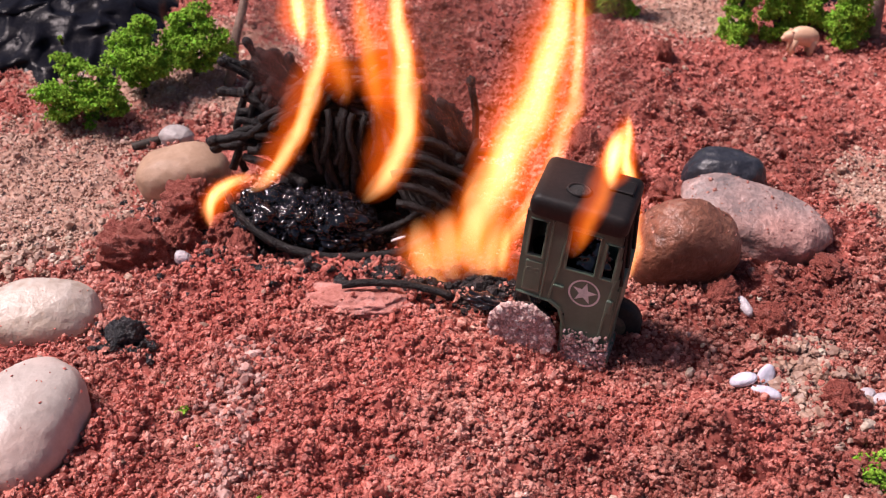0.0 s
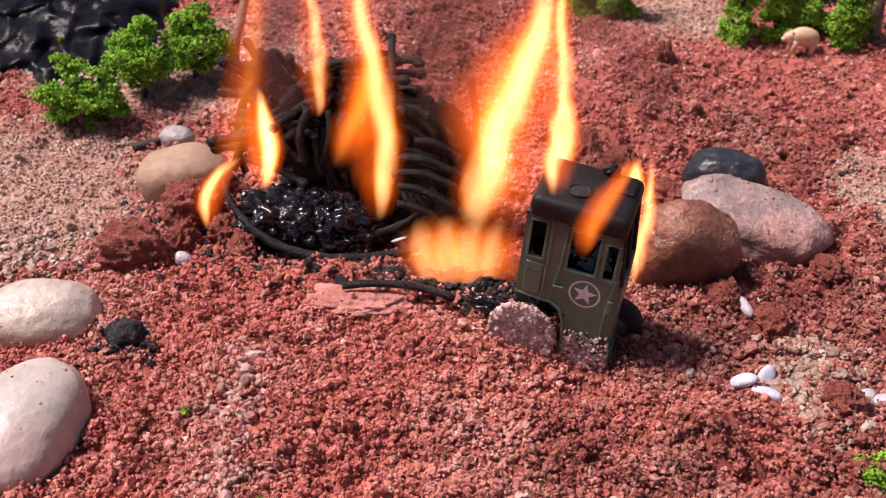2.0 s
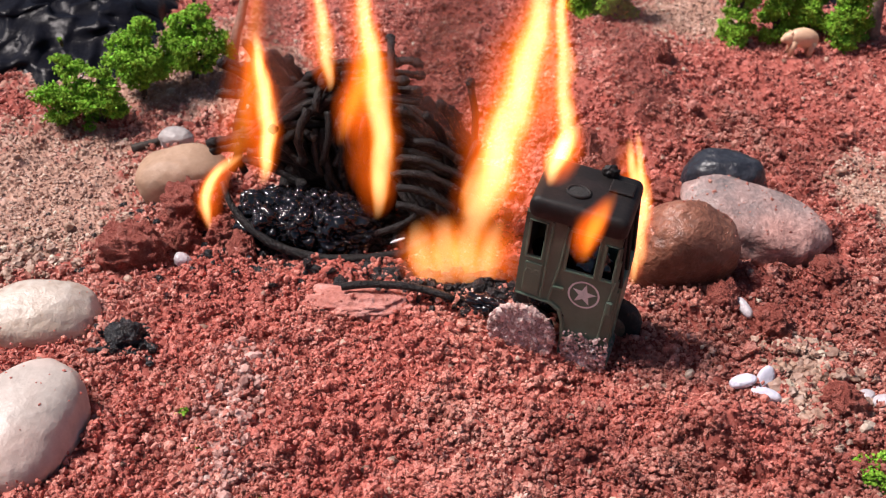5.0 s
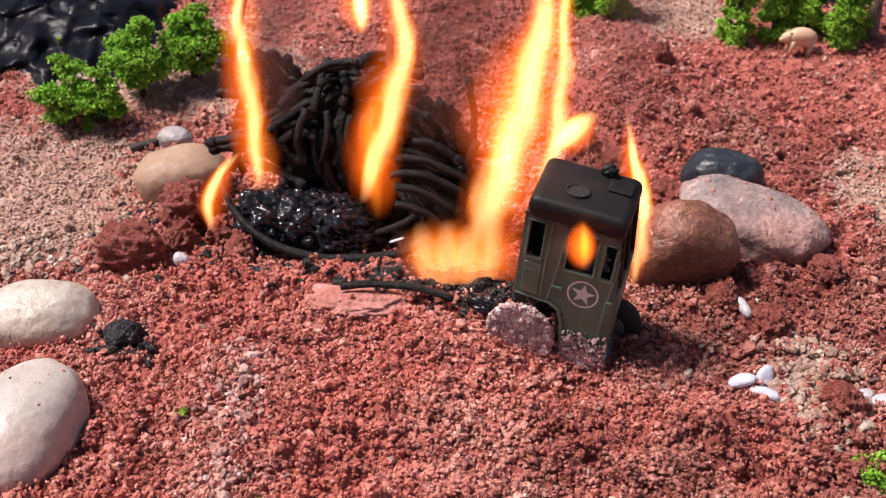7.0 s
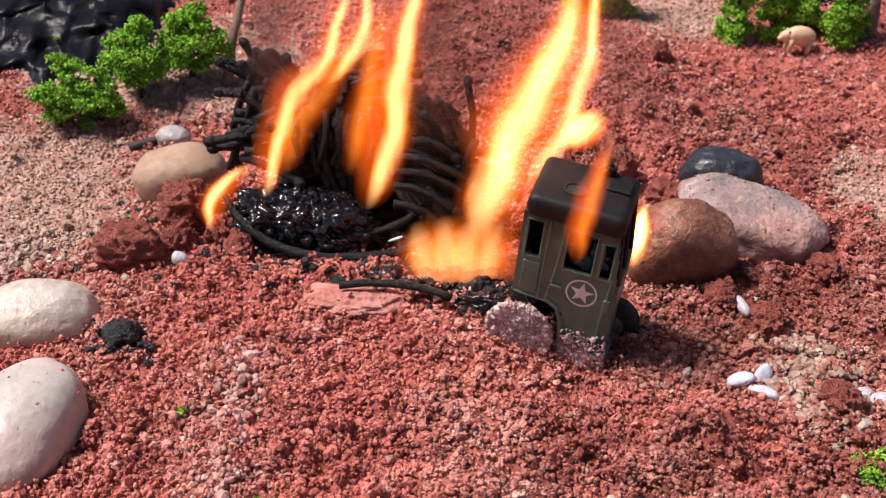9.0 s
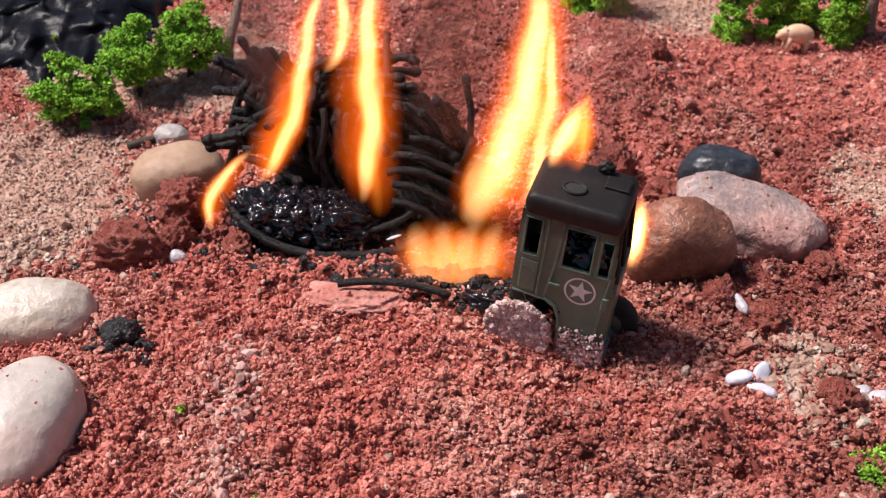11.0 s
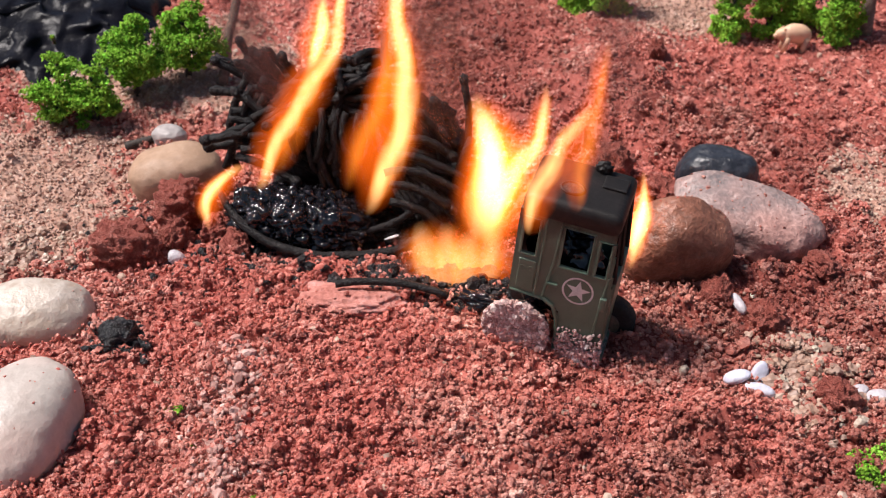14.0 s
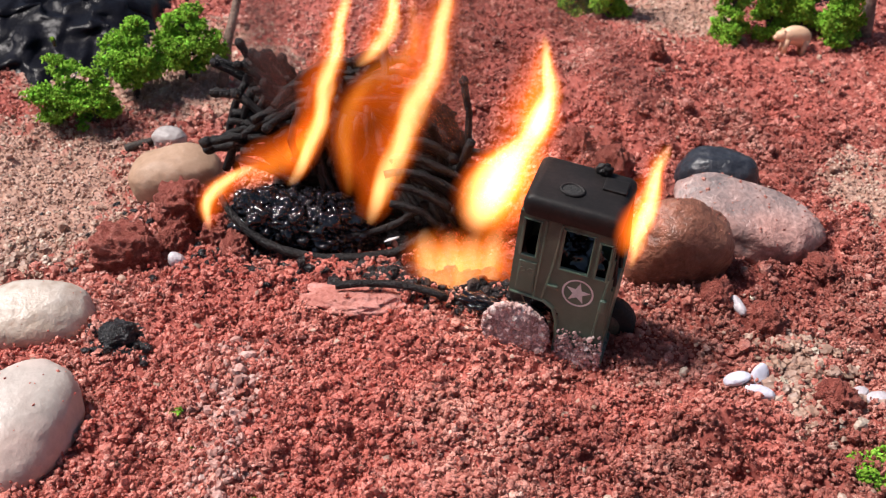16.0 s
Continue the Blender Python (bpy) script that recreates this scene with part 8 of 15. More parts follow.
    walk(flame_c[10], [(0, pose(0.0108, 0, 0.0591, 0, -4)), (0.5, pose(0.0086, 0, 0.0569, 0, -22)), (1, pose(0.0043, 0, 0.0592, 0, -1)), (1.5, pose(0.0077, 0, 0.0592, 0, 2)), (2, pose(0.0024, 0, 0.0594, 0, -8)), (2.5, pose(0.0107, 0, 0.0594, 0, -5)), (3, pose(0.0077, 0, 0.0594, 0, 2)), (3.5, pose(0.0044, 0, 0.0595, 0, -2)), (4, pose(0.0002, 0, 0.0595, 0, 3)), (4.7, pose(0.0045, 0, 0.0595, 0, -2)), (5.3, pose(0.0027, 0, 0.0596, 0, -8)), (5.9, pose(0.0080, 0, 0.0595, 0, 2)), (6.5, pose(0.0197, 0, 0.0595, 0, 2)), (7, pose(0.0111, 0, 0.0597, 0, -15)), (7.5, pose(0.0082, 0, 0.0594, 0, 2)), (8, pose(0.0130, 0, 0.0593, 0, -1)), (8.5, pose(0.0100, 0, 0.0592, 0, 4)), (9, pose(0.0158, 0, 0.0594, 0, 15)), (9.7, pose(0.0132, 0, 0.0590, 0, -1)), (10.3, pose(0.0117, 0, 0.0590, 0, -4)), (10.9, pose(0.0047, 0, 0.0589, 0, 6)), (11.5, pose(0.0214, 0, 0.0588, 0, 13)), (12, pose(0.0049, 0, 0.0587, 0, 6)), (12.5, pose(0.0132, 0, 0.0574, 0, -3)), (13, pose(0.0109, 0, 0.0587, 0, -3)), (13.5, pose(0.0215, 0, 0.0574, 0, 4)), (14, pose(0.0124, 0, 0.0588, 0, -4)), (14.5, pose(0.0176, 0, 0.0576, 0, -7)), (15, pose(0.0227, 0, 0.0590, 0, 4)), (15.5, pose(0.0202, 0, 0.0420, 0, -15)), (16, pose(0.0234, 0, 0.0580, 0, 11))])
    walk(flame_c[11], [(0, pose(0.0069, 0.003, 0.0348, 0, 0)), (0.5, pose(0.0037, 0.003, 0.0189, 0, 13)), (1, pose(0.0048, 0.003, 0.0157, 0, 13)), (1.5, pose(0.0008, 0.003, 0.0159, 0, 7)), (2, pose(-0.0008, 0.003, 0.0220, 0, 26)), (2.5, pose(0.0095, 0.003, 0.0366, 0, -1)), (3, pose(0.0061, 0.003, 0.0267, 0, 39)), (3.5, pose(0.0015, 0.003, 0.0319, 0, 14)), (4, pose(0.0032, 0.003, 0.0227, 0, -2)), (4.7, pose(0.0017, 0.003, 0.0319, 0, 14)), (5.3, pose(-0.0006, 0.003, 0.0222, 0, 26)), (5.9, pose(0.0079, 0.003, 0.0162, 0, 2)), (6.5, pose(0.0130, 0.003, 0.0207, 0, 19)), (7, pose(0.0064, 0.003, 0.0078, 0, 1)), (7.5, pose(0.0081, 0.003, 0.0161, 0, 2)), (8, pose(0.0038, 0.003, 0.0204, 0, 20)), (8.5, pose(0.0063, 0.003, 0.0058, 0, -2)), (9, pose(0.0024, 0.003, 0.0203, 0, 19)), (9.7, pose(0.0040, 0.003, 0.0201, 0, 20)), (10.3, pose(0.0022, 0.003, 0.0152, 0, 21)), (10.9, pose(0.0072, 0.003, 0.0087, 0, 2)), (11.5, pose(0.0056, 0.003, 0.0051, 0, -10)), (12, pose(0.0074, 0.003, 0.0086, 0, 2)), (12.5, pose(0.0010, 0.003, 0.0202, 0, 4)), (13, pose(0.0034, 0.003, 0.0181, 0, 20)), (13.5, pose(0.0056, 0.003, 0.0144, 0, 29)), (14, pose(0.0029, 0.003, 0.0151, 0, 21)), (14.5, pose(0.0069, 0.003, 0.0135, 0, 43)), (15, pose(0.0039, 0.003, 0.0140, 0, 39)), (15.5, pose(0.0035, 0.003, 0.0145, 0, 38)), (16, pose(0.0010, 0.003, 0.0143, 0, 3))])
    walk(flame_c[12], [(0, pose(0.0069, 0.003, 0.0381, 0, -2)), (0.5, pose(0.0049, 0.003, 0.0245, 0, 10)), (1, pose(0.0062, 0.003, 0.0216, 0, 12)), (1.5, pose(0.0010, 0.003, 0.0170, 0, 8)), (2, pose(0.0003, 0.003, 0.0242, 0, 27)), (2.5, pose(0.0094, 0.003, 0.0397, 0, -3)), (3, pose(0.0085, 0.003, 0.0306, 0, 25)), (3.5, pose(0.0025, 0.003, 0.0356, 0, 14)), (4, pose(0.0030, 0.003, 0.0278, 0, -2)), (4.7, pose(0.0026, 0.003, 0.0356, 0, 14)), (5.3, pose(0.0006, 0.003, 0.0245, 0, 27)), (5.9, pose(0.0081, 0.003, 0.0222, 0, 2)), (6.5, pose(0.0147, 0.003, 0.0255, 0, 17)), (7, pose(0.0065, 0.003, 0.0115, 0, 0)), (7.5, pose(0.0083, 0.003, 0.0220, 0, 2)), (8, pose(0.0056, 0.003, 0.0255, 0, 17)), (8.5, pose(0.0061, 0.003, 0.0133, 0, -1)), (9, pose(0.0039, 0.003, 0.0248, 0, 17)), (9.7, pose(0.0058, 0.003, 0.0252, 0, 17)), (10.3, pose(0.0039, 0.003, 0.0192, 0, 24)), (10.9, pose(0.0074, 0.003, 0.0157, 0, 2)), (11.5, pose(0.0051, 0.003, 0.0078, 0, -7)), (12, pose(0.0076, 0.003, 0.0155, 0, 2)), (12.5, pose(0.0013, 0.003, 0.0239, 0, 6)), (13, pose(0.0051, 0.003, 0.0235, 0, 16)), (13.5, pose(0.0083, 0.003, 0.0194, 0, 28)), (14, pose(0.0046, 0.003, 0.0191, 0, 24)), (14.5, pose(0.0090, 0.003, 0.0156, 0, 43)), (15, pose(0.0057, 0.003, 0.0163, 0, 36)), (15.5, pose(0.0061, 0.003, 0.0178, 0, 40)), (16, pose(0.0014, 0.003, 0.0206, 0, 6))])
    walk(flame_c[13], [(0, pose(0.0067, 0.003, 0.0414, 0, -5)), (0.5, pose(0.0056, 0.003, 0.0301, 0, 5)), (1, pose(0.0073, 0.003, 0.0275, 0, 9)), (1.5, pose(0.0012, 0.003, 0.0182, 0, 10)), (2, pose(0.0017, 0.003, 0.0264, 0, 25)), (2.5, pose(0.0092, 0.003, 0.0428, 0, -6)), (3, pose(0.0099, 0.003, 0.0350, 0, 13)), (3.5, pose(0.0033, 0.003, 0.0393, 0, 13)), (4, pose(0.0028, 0.003, 0.0328, 0, -2)), (4.7, pose(0.0035, 0.003, 0.0393, 0, 13)), (5.3, pose(0.0019, 0.003, 0.0266, 0, 25)), (5.9, pose(0.0083, 0.003, 0.0282, 0, 3)), (6.5, pose(0.0161, 0.003, 0.0305, 0, 14)), (7, pose(0.0064, 0.003, 0.0151, 0, -2)), (7.5, pose(0.0086, 0.003, 0.0280, 0, 3)), (8, pose(0.0070, 0.003, 0.0308, 0, 13)), (8.5, pose(0.0061, 0.003, 0.0207, 0, 2)), (9, pose(0.0051, 0.003, 0.0293, 0, 14)), (9.7, pose(0.0072, 0.003, 0.0305, 0, 13)), (10.3, pose(0.0057, 0.003, 0.0231, 0, 25)), (10.9, pose(0.0076, 0.003, 0.0226, 0, 2)), (11.5, pose(0.0048, 0.003, 0.0106, 0, -4)), (12, pose(0.0078, 0.003, 0.0225, 0, 2)), (12.5, pose(0.0018, 0.003, 0.0275, 0, 9)), (13, pose(0.0064, 0.003, 0.0290, 0, 12)), (13.5, pose(0.0109, 0.003, 0.0245, 0, 26)), (14, pose(0.0064, 0.003, 0.0230, 0, 25)), (14.5, pose(0.0107, 0.003, 0.0179, 0, 36)), (15, pose(0.0074, 0.003, 0.0186, 0, 34)), (15.5, pose(0.0088, 0.003, 0.0209, 0, 41)), (16, pose(0.0024, 0.003, 0.0268, 0, 13))])
    walk(flame_c[14], [(0, pose(0.0063, 0.003, 0.0447, 0, -8)), (0.5, pose(0.0059, 0.003, 0.0358, 0, 0)), (1, pose(0.0080, 0.003, 0.0335, 0, 5)), (1.5, pose(0.0014, 0.003, 0.0194, 0, 11)), (2, pose(0.0029, 0.003, 0.0286, 0, 21)), (2.5, pose(0.0088, 0.003, 0.0459, 0, -8)), (3, pose(0.0104, 0.003, 0.0395, 0, 6)), (3.5, pose(0.0042, 0.003, 0.0429, 0, 12)), (4, pose(0.0026, 0.003, 0.0378, 0, -2)), (4.7, pose(0.0043, 0.003, 0.0430, 0, 12)), (5.3, pose(0.0031, 0.003, 0.0288, 0, 21)), (5.9, pose(0.0088, 0.003, 0.0342, 0, 5)), (6.5, pose(0.0172, 0.003, 0.0355, 0, 11)), (7, pose(0.0062, 0.003, 0.0188, 0, -2)), (7.5, pose(0.0090, 0.003, 0.0340, 0, 5)), (8, pose(0.0080, 0.003, 0.0361, 0, 8)), (8.5, pose(0.0065, 0.003, 0.0281, 0, 4)), (9, pose(0.0061, 0.003, 0.0338, 0, 12)), (9.7, pose(0.0082, 0.003, 0.0358, 0, 8)), (10.3, pose(0.0077, 0.003, 0.0270, 0, 23)), (10.9, pose(0.0078, 0.003, 0.0296, 0, 2)), (11.5, pose(0.0047, 0.003, 0.0135, 0, 0)), (12, pose(0.0080, 0.003, 0.0294, 0, 2)), (12.5, pose(0.0025, 0.003, 0.0311, 0, 12)), (13, pose(0.0074, 0.003, 0.0346, 0, 9)), (13.5, pose(0.0133, 0.003, 0.0296, 0, 23)), (14, pose(0.0084, 0.003, 0.0268, 0, 23)), (14.5, pose(0.0123, 0.003, 0.0204, 0, 31)), (15, pose(0.0089, 0.003, 0.0211, 0, 31)), (15.5, pose(0.0116, 0.003, 0.0241, 0, 40)), (16, pose(0.0043, 0.003, 0.0328, 0, 30))])
    walk(flame_c[15], [(0, pose(0.0058, 0.003, 0.0479, 0, -10)), (0.5, pose(0.0055, 0.003, 0.0415, 0, -7)), (1, pose(0.0083, 0.003, 0.0396, 0, 3)), (1.5, pose(0.0017, 0.003, 0.0205, 0, 12)), (2, pose(0.0036, 0.003, 0.0310, 0, 15)), (2.5, pose(0.0083, 0.003, 0.0489, 0, -10)), (3, pose(0.0108, 0.003, 0.0441, 0, 4)), (3.5, pose(0.0050, 0.003, 0.0467, 0, 10)), (4, pose(0.0024, 0.003, 0.0429, 0, -2)), (4.7, pose(0.0051, 0.003, 0.0467, 0, 10)), (5.3, pose(0.0038, 0.003, 0.0312, 0, 15)), (5.9, pose(0.0093, 0.003, 0.0401, 0, 6)), (6.5, pose(0.0181, 0.003, 0.0406, 0, 6)), (7, pose(0.0060, 0.003, 0.0225, 0, 1)), (7.5, pose(0.0096, 0.003, 0.0400, 0, 6)), (8, pose(0.0085, 0.003, 0.0415, 0, 5)), (8.5, pose(0.0071, 0.003, 0.0355, 0, 4)), (9, pose(0.0070, 0.003, 0.0384, 0, 10)), (9.7, pose(0.0088, 0.003, 0.0413, 0, 5)), (10.3, pose(0.0092, 0.003, 0.0310, 0, 17)), (10.9, pose(0.0080, 0.003, 0.0365, 0, 2)), (11.5, pose(0.0048, 0.003, 0.0163, 0, 6)), (12, pose(0.0082, 0.003, 0.0364, 0, 2)), (12.5, pose(0.0034, 0.003, 0.0347, 0, 14)), (13, pose(0.0081, 0.003, 0.0402, 0, 6)), (13.5, pose(0.0153, 0.003, 0.0350, 0, 16)), (14, pose(0.0099, 0.003, 0.0309, 0, 17)), (14.5, pose(0.0138, 0.003, 0.0230, 0, 28)), (15, pose(0.0103, 0.003, 0.0236, 0, 28)), (15.5, pose(0.0142, 0.003, 0.0273, 0, 37)), (16, pose(0.0085, 0.003, 0.0374, 0, 43))])
    walk(flame_c[16], [(0, pose(0.0051, 0.003, 0.0512, 0, -11)), (0.5, pose(0.0046, 0.003, 0.0472, 0, -12)), (1, pose(0.0086, 0.003, 0.0456, 0, 3)), (1.5, pose(0.0020, 0.003, 0.0216, 0, 13)), (2, pose(0.0040, 0.003, 0.0335, 0, 9)), (2.5, pose(0.0077, 0.003, 0.0520, 0, -11)), (3, pose(0.0110, 0.003, 0.0487, 0, 3)), (3.5, pose(0.0055, 0.003, 0.0504, 0, 6)), (4, pose(0.0023, 0.003, 0.0479, 0, -1)), (4.7, pose(0.0056, 0.003, 0.0504, 0, 6)), (5.3, pose(0.0042, 0.003, 0.0337, 0, 9)), (5.9, pose(0.0099, 0.003, 0.0461, 0, 6)), (6.5, pose(0.0183, 0.003, 0.0457, 0, -2)), (7, pose(0.0062, 0.003, 0.0261, 0, 7)), (7.5, pose(0.0102, 0.003, 0.0459, 0, 6)), (8, pose(0.0089, 0.003, 0.0469, 0, 4)), (8.5, pose(0.0075, 0.003, 0.0429, 0, 2)), (9, pose(0.0077, 0.003, 0.0431, 0, 9)), (9.7, pose(0.0092, 0.003, 0.0467, 0, 4)), (10.3, pose(0.0101, 0.003, 0.0352, 0, 10)), (10.9, pose(0.0082, 0.003, 0.0434, 0, 2)), (11.5, pose(0.0051, 0.003, 0.0191, 0, 13)), (12, pose(0.0084, 0.003, 0.0433, 0, 2)), (12.5, pose(0.0043, 0.003, 0.0383, 0, 16)), (13, pose(0.0086, 0.003, 0.0458, 0, 4)), (13.5, pose(0.0165, 0.003, 0.0405, 0, 10)), (14, pose(0.0108, 0.003, 0.0351, 0, 10)), (14.5, pose(0.0151, 0.003, 0.0256, 0, 25)), (15, pose(0.0116, 0.003, 0.0262, 0, 27)), (15.5, pose(0.0167, 0.003, 0.0307, 0, 31)), (16, pose(0.0137, 0.003, 0.0409, 0, 43))])
    walk(flame_c[17], [(0, pose(0.0045, 0.003, 0.0545, 0, -11)), (0.5, pose(0.0032, 0.003, 0.0527, 0, -17)), (1, pose(0.0090, 0.003, 0.0517, 0, 5)), (1.5, pose(0.0022, 0.003, 0.0228, 0, 14)), (2, pose(0.0042, 0.003, 0.0360, 0, 5)), (2.5, pose(0.0071, 0.003, 0.0550, 0, -12)), (3, pose(0.0112, 0.003, 0.0533, 0, 2)), (3.5, pose(0.0057, 0.003, 0.0542, 0, 1)), (4, pose(0.0024, 0.003, 0.0530, 0, 1)), (4.7, pose(0.0058, 0.003, 0.0542, 0, 1)), (5.3, pose(0.0044, 0.003, 0.0362, 0, 5)), (5.9, pose(0.0105, 0.003, 0.0521, 0, 6)), (6.5, pose(0.0177, 0.003, 0.0508, 0, -12)), (7, pose(0.0069, 0.003, 0.0297, 0, 13)), (7.5, pose(0.0108, 0.003, 0.0519, 0, 6)), (8, pose(0.0092, 0.003, 0.0524, 0, 2)), (8.5, pose(0.0075, 0.003, 0.0503, 0, -1)), (9, pose(0.0084, 0.003, 0.0477, 0, 7)), (9.7, pose(0.0095, 0.003, 0.0521, 0, 3)), (10.3, pose(0.0106, 0.003, 0.0395, 0, 4)), (10.9, pose(0.0084, 0.003, 0.0504, 0, 2)), (11.5, pose(0.0059, 0.003, 0.0218, 0, 22)), (12, pose(0.0086, 0.003, 0.0502, 0, 2)), (12.5, pose(0.0054, 0.003, 0.0418, 0, 18)), (13, pose(0.0089, 0.003, 0.0515, 0, 2)), (13.5, pose(0.0172, 0.003, 0.0462, 0, 6)), (14, pose(0.0113, 0.003, 0.0393, 0, 4)), (14.5, pose(0.0163, 0.003, 0.0283, 0, 22)), (15, pose(0.0129, 0.003, 0.0288, 0, 26)), (15.5, pose(0.0186, 0.003, 0.0344, 0, 22)), (16, pose(0.0170, 0.003, 0.0461, 0, 16))])
    walk(flame_c[18], [(0, pose(0.0038, 0.003, 0.0577, 0, -11)), (0.5, pose(0.0012, 0.003, 0.0581, 0, -21)), (1, pose(0.0096, 0.003, 0.0577, 0, 6)), (1.5, pose(0.0025, 0.003, 0.0239, 0, 14)), (2, pose(0.0043, 0.003, 0.0386, 0, 3)), (2.5, pose(0.0065, 0.003, 0.0580, 0, -13)), (3, pose(0.0113, 0.003, 0.0579, 0, 1)), (3.5, pose(0.0056, 0.003, 0.0580, 0, -2)), (4, pose(0.0025, 0.003, 0.0580, 0, 2)), (4.7, pose(0.0057, 0.003, 0.0580, 0, -2)), (5.3, pose(0.0045, 0.003, 0.0388, 0, 3)), (5.9, pose(0.0111, 0.003, 0.0580, 0, 6)), (6.5, pose(0.0162, 0.003, 0.0557, 0, -18)), (7, pose(0.0080, 0.003, 0.0332, 0, 18)), (7.5, pose(0.0114, 0.003, 0.0579, 0, 6)), (8, pose(0.0094, 0.003, 0.0578, 0, 2)), (8.5, pose(0.0073, 0.003, 0.0577, 0, -2)), (9, pose(0.0089, 0.003, 0.0523, 0, 7)), (9.7, pose(0.0097, 0.003, 0.0575, 0, 2)), (10.3, pose(0.0107, 0.003, 0.0438, 0, 2)), (10.9, pose(0.0086, 0.003, 0.0573, 0, 2)), (11.5, pose(0.0072, 0.003, 0.0243, 0, 29)), (12, pose(0.0088, 0.003, 0.0572, 0, 2)), (12.5, pose(0.0067, 0.003, 0.0453, 0, 20)), (13, pose(0.0091, 0.003, 0.0572, 0, 2)), (13.5, pose(0.0176, 0.003, 0.0518, 0, 4)), (14, pose(0.0114, 0.003, 0.0437, 0, 2)), (14.5, pose(0.0173, 0.003, 0.0311, 0, 20)), (15, pose(0.0141, 0.003, 0.0315, 0, 25)), (15.5, pose(0.0198, 0.003, 0.0384, 0, 13)), (16, pose(0.0172, 0.003, 0.0524, 0, -2))])
    walk(flame_d[0], [(0, pose(-0.0114, -0.008, 0.0070, 0, -22)), (0.5, pose(-0.0105, -0.008, 0.0070, 0, -22)), (1, pose(-0.0116, -0.008, 0.0066, 0, -22)), (1.5, pose(-0.0101, -0.008, 0.0068, 0, -22)), (2, pose(-0.0105, -0.008, 0.0072, 0, -22)), (2.5, pose(-0.0117, -0.008, 0.0073, 0, -22)), (3, pose(-0.0118, -0.008, 0.0056, 0, -22)), (3.5, pose(-0.0118, -0.008, 0.0060, 0, -22)), (4, pose(-0.0118, -0.008, 0.0060, 0, -22)), (4.7, pose(-0.0117, -0.008, 0.0060, 0, -22)), (5.3, pose(-0.0103, -0.008, 0.0074, 0, -22)), (5.9, pose(-0.0103, -0.008, 0.0057, 0, -22)), (6.5, pose(-0.0102, -0.008, 0.0058, 0, -22)), (7, pose(-0.0100, -0.008, 0.0070, 0, -22)), (7.5, pose(-0.0100, -0.008, 0.0055, 0, -22)), (8, pose(-0.0113, -0.008, 0.0057, 0, -22)), (8.5, pose(-0.0097, -0.008, 0.0066, 0, -22)), (9, pose(-0.0100, -0.008, 0.0057, 0, -22)), (9.7, pose(-0.0110, -0.008, 0.0055, 0, -22)), (10.3, pose(-0.0095, -0.008, 0.0063, 0, -22)), (10.9, pose(-0.0106, -0.008, 0.0062, 0, -22)), (11.5, pose(-0.0105, -0.008, 0.0056, 0, -22)), (12, pose(-0.0104, -0.008, 0.0060, 0, -22)), (12.5, pose(-0.0092, -0.008, 0.0064, 0, -22)), (13, pose(-0.0091, -0.008, 0.0064, 0, -22)), (13.5, pose(-0.0089, -0.008, 0.0061, 0, -22)), (14, pose(-0.0089, -0.008, 0.0062, 0, -22)), (14.5, pose(-0.0089, -0.008, 0.0058, 0, -22)), (15, pose(-0.0089, -0.008, 0.0056, 0, -22)), (15.5, pose(-0.0089, -0.008, 0.0058, 0, -22)), (16, pose(-0.0077, -0.008, 0.0059, 0, -22))])
    walk(flame_d[1], [(0, pose(-0.0086, -0.008, 0.0081, 0, -17)), (0.5, pose(-0.0082, -0.008, 0.0081, 0, -17)), (1, pose(-0.0090, -0.008, 0.0072, 0, -17)), (1.5, pose(-0.0073, -0.008, 0.0076, 0, -17)), (2, pose(-0.0083, -0.008, 0.0083, 0, -17)), (2.5, pose(-0.0091, -0.008, 0.0083, 0, -17)), (3, pose(-0.0093, -0.008, 0.0066, 0, -17)), (3.5, pose(-0.0094, -0.008, 0.0074, 0, -17)), (4, pose(-0.0095, -0.008, 0.0074, 0, -17)), (4.7, pose(-0.0093, -0.008, 0.0075, 0, -17)), (5.3, pose(-0.0081, -0.008, 0.0085, 0, -17)), (5.9, pose(-0.0079, -0.008, 0.0066, 0, -17)), (6.5, pose(-0.0080, -0.008, 0.0069, 0, -17)), (7, pose(-0.0076, -0.008, 0.0075, 0, -17)), (7.5, pose(-0.0077, -0.008, 0.0064, 0, -17)), (8, pose(-0.0090, -0.008, 0.0071, 0, -17)), (8.5, pose(-0.0074, -0.008, 0.0071, 0, -17)), (9, pose(-0.0079, -0.008, 0.0072, 0, -17)), (9.7, pose(-0.0087, -0.008, 0.0069, 0, -17)), (10.3, pose(-0.0071, -0.008, 0.0069, 0, -17)), (10.9, pose(-0.0081, -0.008, 0.0067, 0, -17)), (11.5, pose(-0.0079, -0.008, 0.0056, 0, -17)), (12, pose(-0.0079, -0.008, 0.0065, 0, -17)), (12.5, pose(-0.0070, -0.008, 0.0075, 0, -17)), (13, pose(-0.0068, -0.008, 0.0075, 0, -17)), (13.5, pose(-0.0065, -0.008, 0.0066, 0, -17)), (14, pose(-0.0065, -0.008, 0.0067, 0, -17)), (14.5, pose(-0.0065, -0.008, 0.0058, 0, -17)), (15, pose(-0.0065, -0.008, 0.0051, 0, -17)), (15.5, pose(-0.0065, -0.008, 0.0053, 0, -17)), (16, pose(-0.0055, -0.008, 0.0053, 0, -17))])
